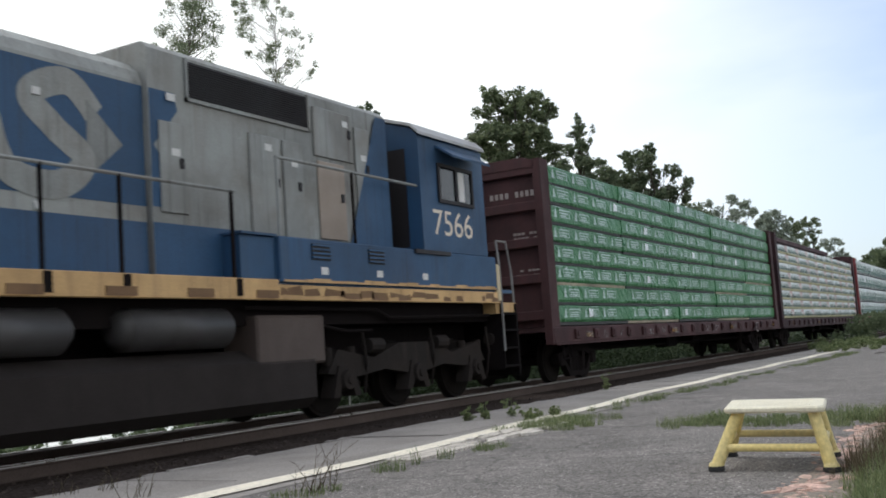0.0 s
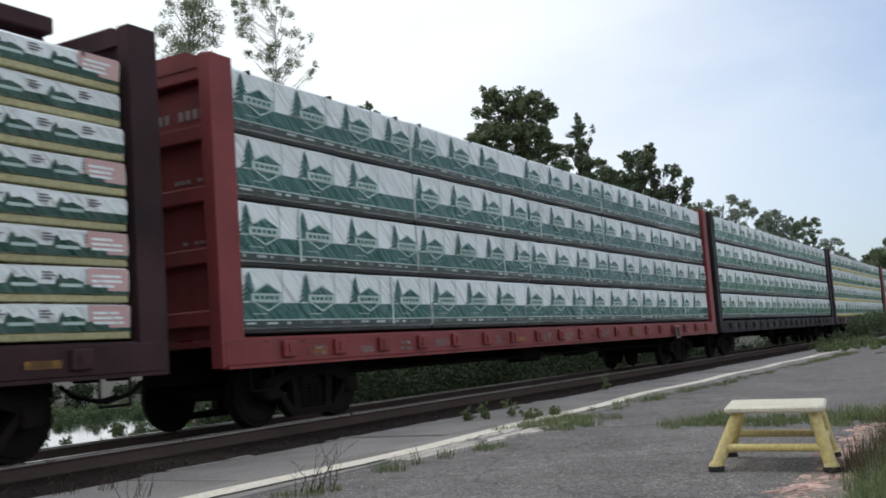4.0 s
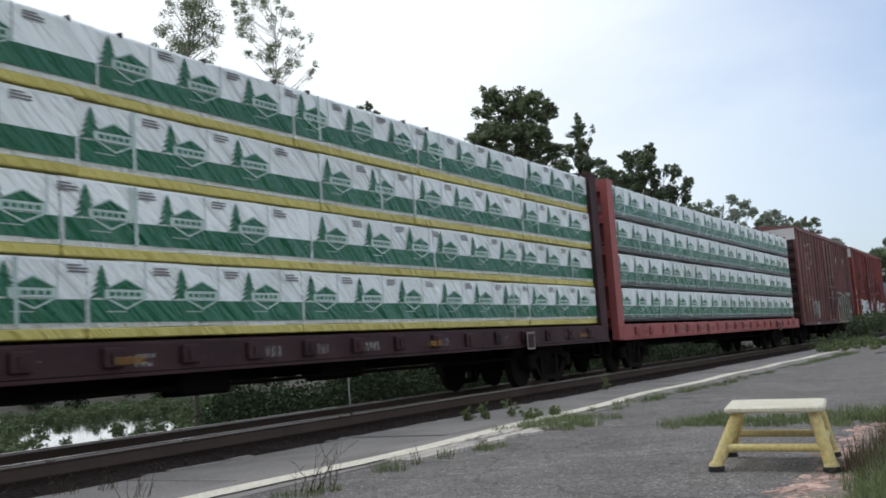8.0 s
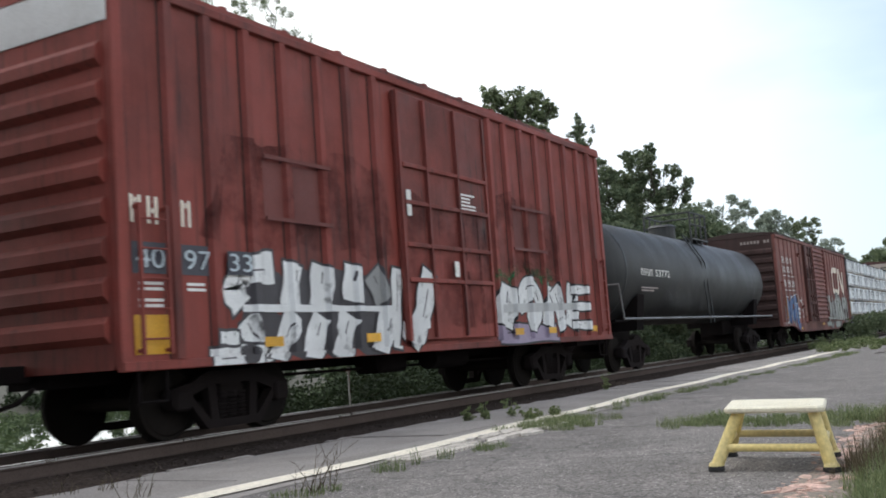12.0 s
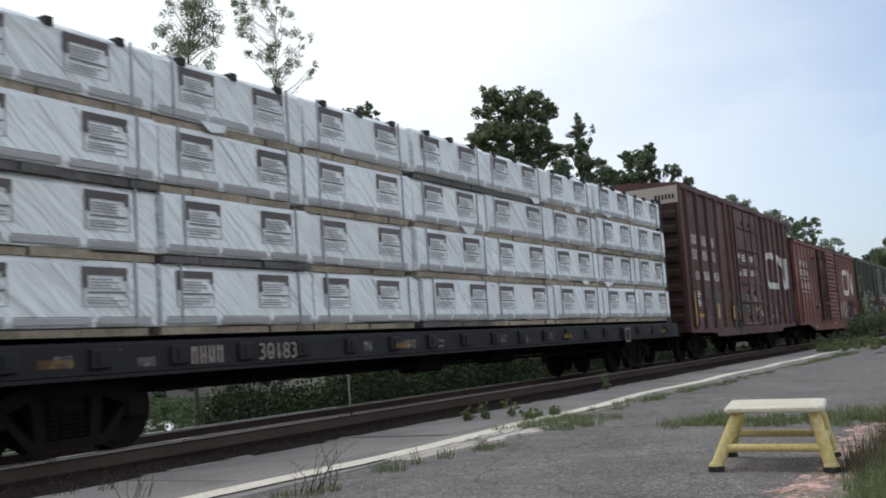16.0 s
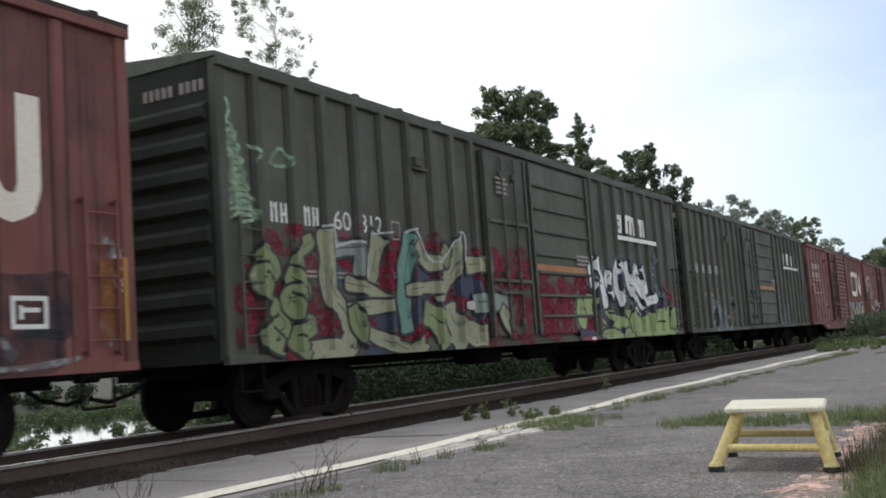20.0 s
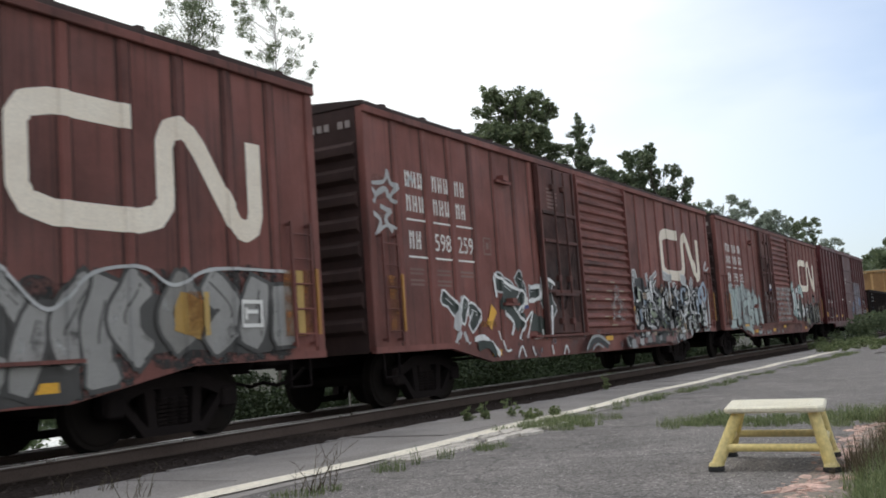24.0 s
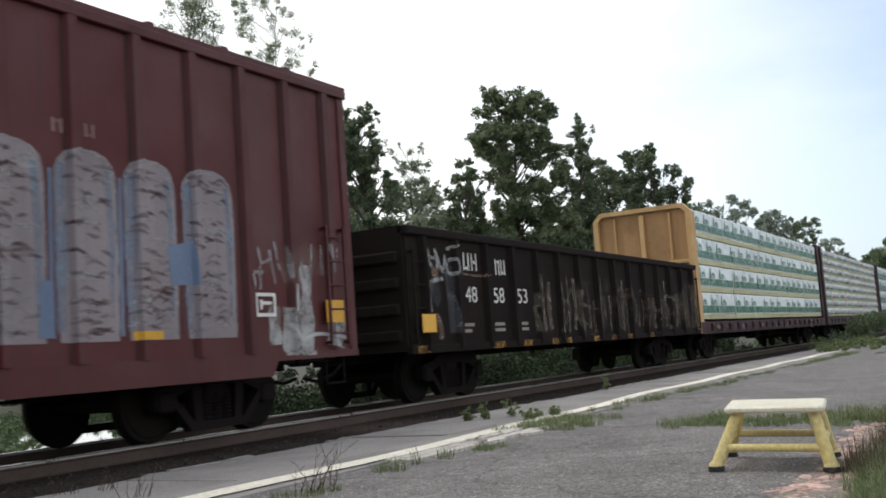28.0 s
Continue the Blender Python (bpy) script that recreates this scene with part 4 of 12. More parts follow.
def thin_grey_piece(car, lift):
    """Thin scrawl under the mark."""
    w = Spray(car, lift, [mottled("worn_verdigris", (0.15, 0.30, 0.23), 0.85, 5.0, 0.3), mottled("worn_silver", (0.42, 0.42, 0.41), 0.8, 6.0, 0.3), mottled("worn_grey", (0.27, 0.27, 0.25), 0.8, 6.0, 0.3)])
    w.run(2, 0.05, (9.99, 1.21), (10.04, 1.87), (10.35, 2.05))
    w.run(2, 0.05, (10.4, 1.78), (10.49, 1.93), (10.79, 1.79), (10.97, 2.0), (11.29, 1.85), (11.65, 2.02), (11.89, 1.76))
    w.run(1, 0.04, (10.07, 1.3), (10.34, 1.06), (10.82, 1.2))
    w.run(1, 0.09, (10.47, 1.64), (10.78, 1.69), (10.68, 1.39), (10.37, 1.4))
    w.run(2, 0.04, (11.1, 1.65), (11.45, 1.78), (11.8, 1.71))
    w.run(1, 0.05, (10.99, 1.29), (11.13, 1.09), (11.83, 1.18), (11.87, 1.55))
    w.run(0, 0.09, (9.44, 2.03), (9.62, 1.76), (9.46, 1.4), (9.65, 1.26))
    w.run(0, 0.16, (9.41, 1.67), (9.74, 1.58))
    w.run(1, 0.07, (12.11, 1.66), (12.34, 2.02), (12.51, 1.72), (12.69, 2.0), (13.02, 1.78), (12.46, 1.72))
    w.run(2, 0.08, (13.31, 1.09), (13.56, 1.26), (14.04, 1.02))
    w.run(2, 0.09, (13.41, 0.97), (13.77, 1.14))
    w.run(2, 0.1, (10.06, 1.6), (10.12, 1.24))
    w.run(1, 0.14, (10.5, 1.4), (10.75, 1.52), (10.95, 1.3), (10.6, 1.14))
    w.run(2, 0.12, (10.6, 1.85), (10.9, 1.7), (11.15, 1.85))
    w.run(2, 0.12, (11.2, 1.84), (11.5, 1.68), (11.75, 1.86))
    w.done("thin pale sprayed scrawl under the mark")


def khaki_piece(car, lift):
    """Faded letters and a dark patch."""
    w = Spray(car, lift, [spray("straw", (0.30, 0.265, 0.185)), SP["khaki"], mottled("haze_slate", (0.045, 0.05, 0.06), 0.9, 2.2, 0.4, 0.8), mottled("worn_silver", (0.42, 0.42, 0.41), 0.8, 6.0, 0.3), mottled("thin_slate", (0.16, 0.16, 0.17), 0.7, 4.0, 0.35, 0.7)])
    w.run(0, 0.34, (10.86, 1.86), (10.8, 1.25), hard=True)
    w.run(0, 0.24, (11.13, 1.8), (10.86, 1.49), (11.08, 1.19))
    w.run(0, 0.34, (11.55, 1.81), (11.54, 1.16), hard=True)
    w.run(0, 0.31, (11.94, 1.89), (11.87, 1.23), hard=True)
    w.run(0, 0.17, (11.52, 1.49), (11.92, 1.52), hard=True)
    w.run(1, 0.31, (12.37, 1.77), (12.5, 1.22))
    w.run(0, 0.29, (13.04, 1.95), (12.54, 1.55), (12.9, 1.22))
    w.run(1, 0.33, (13.56, 1.85), (13.15, 1.55), (13.57, 1.44), (13.11, 1.21))
    w.run(2, 0.69, (14.27, 1.56), (15.41, 1.5), (17.02, 1.51))
    w.run(2, 0.4, (14.0, 1.3), (15.2, 1.0), (16.9, 1.1))
    w.run(2, 0.3, (14.3, 1.9), (15.2, 1.85), (16.2, 1.9))
    for line in (((13.9, 1.45), (14.1, 1.3), (14.35, 1.42)), ((14.2, 1.75), (14.42, 1.6), (14.3, 1.4)), ((14.1, 0.9), (14.4, 1.05), (14.85, 0.86)), ((14.7, 1.55), (14.95, 1.2), (15.2, 1.3)), ((15.2, 1.62), (15.5, 1.4), (15.3, 1.2)), ((15.7, 1.9), (15.9, 1.75), (15.85, 1.55)), ((15.0, 1.1), (15.4, 0.96), (15.6, 1.1)), ((16.2, 1.2), (16.3, 1.1)), ((16.0, 1.78), (16.15, 1.68))):
        w.run(3, 0.07, *line)
        w.run(4, 0.14, *[(x + 0.06, z - 0.08) for x, z in line])
    w.run(3, 0.06, (15.6, 0.95), (16.4, 0.93), (17.1, 1.0))
    w.run(3, 0.08, (17.4, 2.2), (17.55, 2.12), (17.5, 2.0))
    w.run(3, 0.06, (17.35, 1.35), (17.5, 1.2), (17.45, 1.1))
    w.run(3, 0.04, (10.9, 0.97), (10.75, 0.64), (11.04, 0.72))
    w.done("faded khaki letters and a dark slate patch with white lines")


def olive_piece(car, lift):
    """Broad olive letters with ink-blue gaps."""
    w = Spray(car, lift, [SP["silver"], SP["black"], spray("sand_olive", (0.31, 0.31, 0.19)), spray("moss_olive", (0.21, 0.25, 0.11)), spray("grey_olive", (0.24, 0.27, 0.24)), SP["sea"], spray("ink_blue", (0.022, 0.035, 0.07))], fat=1.05, edge=0.09)
    w.run(6, 0.28, (2.36, 2.07), (2.15, 1.72), (2.27, 1.41))
    w.run(6, 0.35, (2.96, 1.74), (3.54, 1.22))
    w.run(6, 0.33, (3.32, 1.37), (4.23, 1.32))
    w.run(6, 0.44, (4.58, 2.18), (4.36, 1.32))
    w.run(6, 0.47, (5.56, 1.96), (6.18, 1.8), (6.37, 1.31))
    w.run(6, 0.25, (2.8, 0.91), (3.51, 0.77))
    w.run(6, 0.19, (5.0, 0.86), (6.57, 0.85))
    w.run(2, 0.3, (2.03, 2.56), (2.05, 2.09), (2.05, 1.72), (2.42, 1.41), (2.5, 1.1), (2.24, 0.92), (1.55, 0.93), e=1)
    w.run(3, 0.19, (1.77, 2.42), (1.49, 2.23), (1.35, 1.93), (1.59, 1.71), (1.21, 1.67), e=1)
    w.run(3, 0.22, (1.2, 1.51), (1.32, 1.35), (1.66, 1.25), (1.22, 1.1), (1.55, 0.93), e=1)
    w.run(4, 0.2, (2.26, 2.3), (2.82, 2.35), (2.77, 1.95), e=1, hard=True)
    w.run(2, 0.31, (3.36, 2.56), (3.13, 2.07), (3.0, 1.81), e=1, hard=True)
    w.run(2, 0.18, (2.45, 1.85), (2.91, 1.77), (3.52, 1.6), e=1)
    w.run(2, 0.18, (2.48, 1.48), (3.57, 1.54), e=1, hard=True)
    w.run(3, 0.27, (2.58, 1.52), (2.71, 1.23), (2.92, 1.12), e=1)
    w.run(2, 0.21, (2.87, 1.16), (3.47, 0.99), (4.06, 0.82), (4.46, 1.0), e=1, hard=True)
    w.run(5, 0.33, (4.25, 2.62), (4.02, 2.11), (3.94, 1.64), (3.99, 1.13), e=1)
    w.run(2, 0.23, (4.34, 2.53), (4.65, 2.24), (5.18, 2.23), e=1)
    w.run(2, 0.29, (5.79, 2.63), (5.63, 2.27), (5.26, 1.95), (4.87, 1.69), e=1)
    w.run(2, 0.17, (4.02, 1.76), (4.47, 1.81), (5.1, 1.84), e=1)
    w.run(3, 0.27, (5.39, 2.5), (5.21, 2.21), e=1)
    w.run(3, 0.38, (4.51, 1.44), (4.9, 1.28), (5.11, 0.9), e=1)
    w.run(2, 0.36, (5.29, 1.57), (5.41, 1.27), (5.93, 1.09), (6.5, 1.03), e=1)
    w.run(2, 0.33, (5.29, 0.87), (5.94, 1.18))
    w.run(2, 0.25, (5.98, 2.22), (6.79, 2.28), e=1, hard=True)
    w.run(4, 0.29, (6.15, 1.58), (7.3, 1.63), e=1, hard=True)
    w.run(2, 0.28, (7.0, 1.49), (7.41, 1.1), e=1)
    w.run(0, 0.04, (1.96, 2.59), (2.23, 2.59), (2.26, 2.31))
    w.run(0, 0.04, (2.28, 2.35), (2.88, 2.41), (2.87, 1.93))
    w.run(0, 0.04, (4.09, 2.65), (4.42, 2.7), (4.72, 2.31), (5.15, 2.27), (5.8, 2.74), (6.0, 2.69), (5.95, 2.29))
    w.run(0, 0.03, (3.13, 2.56), (3.66, 2.62))
    w.run(0, 0.14, (5.9, 1.55), (6.19, 1.55), hard=True)
    for x, z, h in ((0.75, 1.0, 0.55), (1.15, 1.45, 0.5), (0.6, 1.7, 0.5)):
        w.run(3, 0.26, (x, z + h), (x + 0.3, z + h * 0.5), (x - 0.05, z + h * 0.3), (x + 0.25, z), e=1)
    w.done("large olive and sea-green graffiti over red")


def bubble_piece(car, lift):
    """White shapes that melt into lime."""
    w = Spray(car, lift, [SP["silver"], SP["black"], SP["white"], SP["lime"], spray("ink_violet", (0.03, 0.025, 0.06)), mottled("sky_edge", (0.27, 0.38, 0.42), 0.75), spray("wine", (0.22, 0.03, 0.05))], fat=0.92, edge=0.1, glow=5)
    w.run(3, 0.75, (12.06, 1.17), (13.3, 1.02), (15.4, 1.19), (17.61, 1.26), hard=True)
    w.run(3, 0.37, (10.72, 1.44), (11.47, 1.51))
    w.run(1, 0.52, (11.79, 2.6), (11.63, 2.03), (12.54, 1.44))
    w.run(1, 0.45, (12.7, 2.32), (12.83, 1.8), (13.81, 1.17))
    w.run(1, 0.53, (13.53, 2.6), (13.35, 1.73))
    w.run(1, 0.52, (13.98, 2.59), (14.95, 1.38))
    w.run(1, 0.56, (14.82, 2.51), (15.21, 1.72), (16.49, 1.74))
    w.run(3, 0.42, (10.93, 1.68), (10.76, 1.41), (11.07, 1.2), e=1)
    w.run(3, 0.2, (11.01, 1.68), (11.48, 1.71), (11.94, 1.68))
    w.run(3, 0.39, (12.23, 1.44), (12.74, 1.2), (13.87, 1.13), e=1)
    w.run(3, 0.36, (12.25, 0.88), (13.35, 0.85), e=4, hard=True)
    w.run(3, 0.36, (13.44, 0.87), (14.12, 0.86), e=4, hard=True)
    w.run(3, 0.57, (14.16, 1.39), (14.48, 1.11), (15.47, 1.09), e=1)
    w.run(3, 0.43, (15.62, 0.99), (16.41, 1.07), (17.37, 0.99))
    w.run(3, 0.8, (17.49, 1.54), (17.53, 0.99), e=1)
    w.run(3, 0.34, (15.82, 1.33), (16.73, 1.38), e=1)
    w.run(4, 0.17, (11.36, 1.98), (11.71, 1.85), (12.05, 1.8))
    w.run(4, 0.21, (12.18, 1.44), (12.68, 1.12))
    w.run(4, 0.19, (15.68, 1.53), (16.21, 1.68), (16.94, 1.53))
    w.run(2, 0.38, (11.92, 2.63), (11.62, 2.4), (11.57, 2.13), (11.91, 1.93), e=1)
    w.run(2, 0.32, (11.94, 2.58), (12.19, 2.29), (12.38, 1.91), (12.49, 1.52), e=1)
    w.run(2, 0.27, (12.73, 2.34), (12.63, 2.08), (13.0, 1.72), e=1)
    w.run(2, 0.32, (13.44, 2.57), (13.24, 2.27), (13.24, 1.94), (13.53, 1.65), e=1)
    w.run(2, 0.21, (13.5, 2.59), (13.66, 2.26), (13.72, 1.65), e=1)
    w.run(2, 0.35, (13.92, 2.61), (14.05, 2.24), (14.33, 1.84), (14.88, 1.43), e=1)
    w.run(2, 0.4, (14.82, 2.49), (14.61, 2.27), (14.99, 1.91), (15.36, 1.7), e=1)
    w.run(2, 0.26, (14.97, 2.53), (15.26, 2.25), (15.34, 1.87), e=1)
    w.run(2, 0.26, (15.28, 1.67), (16.22, 1.81), e=1)
    w.run(5, 0.21, (16.25, 2.88), (16.02, 2.39), (16.24, 1.99), (16.86, 1.69), e=1)
    w.run(4, 0.04, (11.73, 2.29), (11.87, 2.15), (12.06, 2.03))
    w.run(4, 0.22, (13.45, 2.31), (13.47, 2.12))
    w.run(4, 0.13, (14.27, 1.93), (14.59, 1.57), (14.94, 1.36))
    w.run(4, 0.14, (12.62, 2.0), (12.73, 1.92))
    w.run(4, 0.18, (10.63, 0.98), (11.23, 0.95), (12.19, 0.75))
    w.run(6, 0.21, (10.78, 0.8), (11.36, 0.84), (11.95, 0.73))
    w.run(2, 0.13, (11.31, 0.84), (11.55, 0.83), hard=True)
    w.run(6, 0.08, (16.81, 2.12), (17.27, 1.81), (16.88, 1.85), (17.52, 1.73), (17.18, 1.92), (17.55, 1.59))
    w.run(5, 0.04, (11.42, 2.45), (11.71, 2.74), (12.09, 2.67), (12.33, 2.34))
    w.run(5, 0.05, (13.04, 2.43), (13.42, 2.72), (13.92, 2.72), (14.31, 2.43))
    w.run(5, 0.05, (14.38, 2.39), (14.83, 2.63), (15.27, 2.35))
    w.done("white and lime bubble graffiti outlined in black")


def grey_block_piece(car, lift):
    """Grey letters on charcoal."""
    w = Spray(car, lift, [SP["silver"], spray("charcoal", (0.06, 0.057, 0.054)), spray("putty", (0.30, 0.29, 0.275)), spray("dull_putty", (0.21, 0.2, 0.185)), spray("ochre_panel_paint", (0.40, 0.24, 0.06))], fat=0.8, edge=0.1)
    w.run(1, 0.68, (11.15, 1.35), (12.38, 1.29), (13.85, 1.27))
    w.run(1, 0.59, (11.17, 0.79), (12.16, 0.79), (14.01, 0.88))
    w.run(1, 0.65, (13.87, 1.44), (15.16, 1.32), (17.12, 1.3))
    w.run(2, 0.28, (11.18, 1.82), (11.22, 1.35), (11.49, 1.06), e=1)
    w.run(2, 0.32, (11.63, 1.83), (11.9, 1.39), (11.99, 0.65), e=1)
    w.run(2, 0.29, (11.18, 0.93), (11.38, 0.69), e=1)
    w.run(2, 0.26, (12.09, 1.79), (11.84, 1.2), e=1)
    w.run(2, 0.39, (12.86, 1.76), (12.47, 1.39), (12.32, 0.73), e=1)
    w.run(2, 0.31, (12.95, 1.81), (13.29, 1.55), (13.64, 1.22), e=1)
    w.run(2, 0.19, (12.46, 1.24), (12.89, 1.23))
    w.run(2, 0.43, (13.06, 1.07), (12.93, 0.71), e=1)
    w.run(2, 0.39, (13.58, 1.5), (13.3, 0.69), e=1)
    w.run(2, 0.43, (14.22, 1.78), (13.85, 1.27), (14.02, 0.99), e=1)
    w.run(2, 0.49, (14.43, 1.79), (14.26, 1.21), (14.3, 0.7), e=1)
    w.run(2, 0.47, (14.88, 1.8), (14.6, 1.38), (14.89, 0.97), e=1)
    w.run(3, 0.48, (15.59, 1.78), (15.3, 1.44), (15.49, 1.07), e=1)
    w.run(2, 0.46, (15.84, 1.81), (16.24, 1.44), (15.86, 1.06), e=1)
    w.run(2, 0.57, (16.78, 1.83), (16.52, 1.05), e=1)
    w.run(2, 0.5, (17.19, 1.77), (17.22, 1.03), e=1)
    w.run(0, 0.04, (10.93, 1.77), (11.19, 1.93), (11.55, 1.88), (11.79, 1.94), (12.17, 1.8), (12.61, 1.9), (13.14, 1.86), (13.67, 1.47), (14.23, 1.84), (14.89, 1.92), (15.34, 1.74), (15.99, 1.94), (17.37, 1.95))
    w.run(4, 0.3, (12.4, 1.54), (12.37, 1.19), hard=True)
    w.run(4, 0.47, (15.63, 1.62), (15.51, 1.19), hard=True)
    w.done("grey and charcoal block graffiti with a pale edge")


def black_piece(car, lift):
    """Black shapes in white lines."""
    w = Spray(car, lift, [SP["white"], spray("bottle_black", (0.018, 0.027, 0.022)), SP["silver"], YELLOW_REF])
    w.run(1, 0.22, (2.03, 1.7), (2.32, 1.57), (2.51, 1.41), e=0)
    w.run(2, 0.19, (2.76, 1.68), (2.55, 1.41), (2.42, 1.15))
    w.run(1, 0.19, (2.84, 1.65), (2.66, 1.28), e=0)
    w.run(1, 0.24, (2.91, 1.48), (3.17, 1.41), (2.94, 1.17), e=0)
    w.run(2, 0.09, (2.69, 1.11), (2.81, 0.91))
    w.run(2, 0.08, (2.54, 1.12), (2.38, 0.93))
    w.run(1, 0.36, (3.99, 2.0), (4.5, 1.83), (4.94, 1.64), e=2)
    w.run(1, 0.32, (4.12, 1.67), (4.54, 1.48), (4.85, 1.16))
    w.run(1, 0.29, (4.86, 2.12), (5.07, 1.8), (4.76, 1.48), e=2)
    w.run(1, 0.3, (4.64, 1.4), (5.03, 1.24))
    w.run(1, 0.26, (5.37, 1.81), (5.75, 1.82), e=2, hard=True)
    w.run(1, 0.36, (6.11, 2.05), (6.01, 1.74), (6.26, 1.39), e=2)
    w.run(1, 0.35, (5.27, 1.28), (5.77, 1.18), (6.02, 1.01))
    w.run(0, 0.06, (3.92, 2.11), (4.56, 1.91), (5.16, 1.76), (4.81, 1.44))
    w.run(0, 0.07, (3.9, 2.07), (3.97, 1.7))
    w.run(0, 0.07, (4.21, 1.44), (4.58, 1.25), (4.48, 1.02))
    w.run(0, 0.05, (4.78, 0.93), (5.03, 1.2), (5.41, 1.44), (5.33, 1.27), (5.13, 0.96))
    w.run(0, 0.05, (4.6, 1.56), (5.03, 1.24))
    w.run(0, 0.07, (5.38, 1.89), (5.83, 1.91), (5.68, 1.69), (5.3, 1.64))
    w.run(0, 0.07, (5.87, 1.69), (6.04, 2.05), (6.38, 1.97))
    w.run(0, 0.05, (5.37, 0.95), (5.75, 0.97), (5.76, 1.1))
    w.run(0, 0.08, (6.08, 0.96), (6.17, 1.57))
    w.run(0, 0.1, (3.02, 0.97), (3.37, 1.0), (3.68, 0.83), (3.87, 0.68))
    w.run(1, 0.15, (3.06, 0.86), (3.5, 0.87), (3.72, 0.68))
    w.run(3, 0.21, (3.59, 1.19), (3.82, 1.51), hard=True)
    w.run(0, 0.04, (3.94, 1.11), (4.12, 0.77), (4.33, 0.76))
    w.run(0, 0.04, (4.59, 0.61), (4.77, 0.81), (4.93, 0.61))
    w.run(0, 0.05, (5.23, 0.79), (5.34, 0.62))
    w.run(0, 0.06, (6.14, 0.79), (6.19, 0.61))
    w.run(0, 0.05, (6.69, 0.58), (6.85, 0.76), (6.95, 0.61))
    w.done("black graffiti with white outlines")


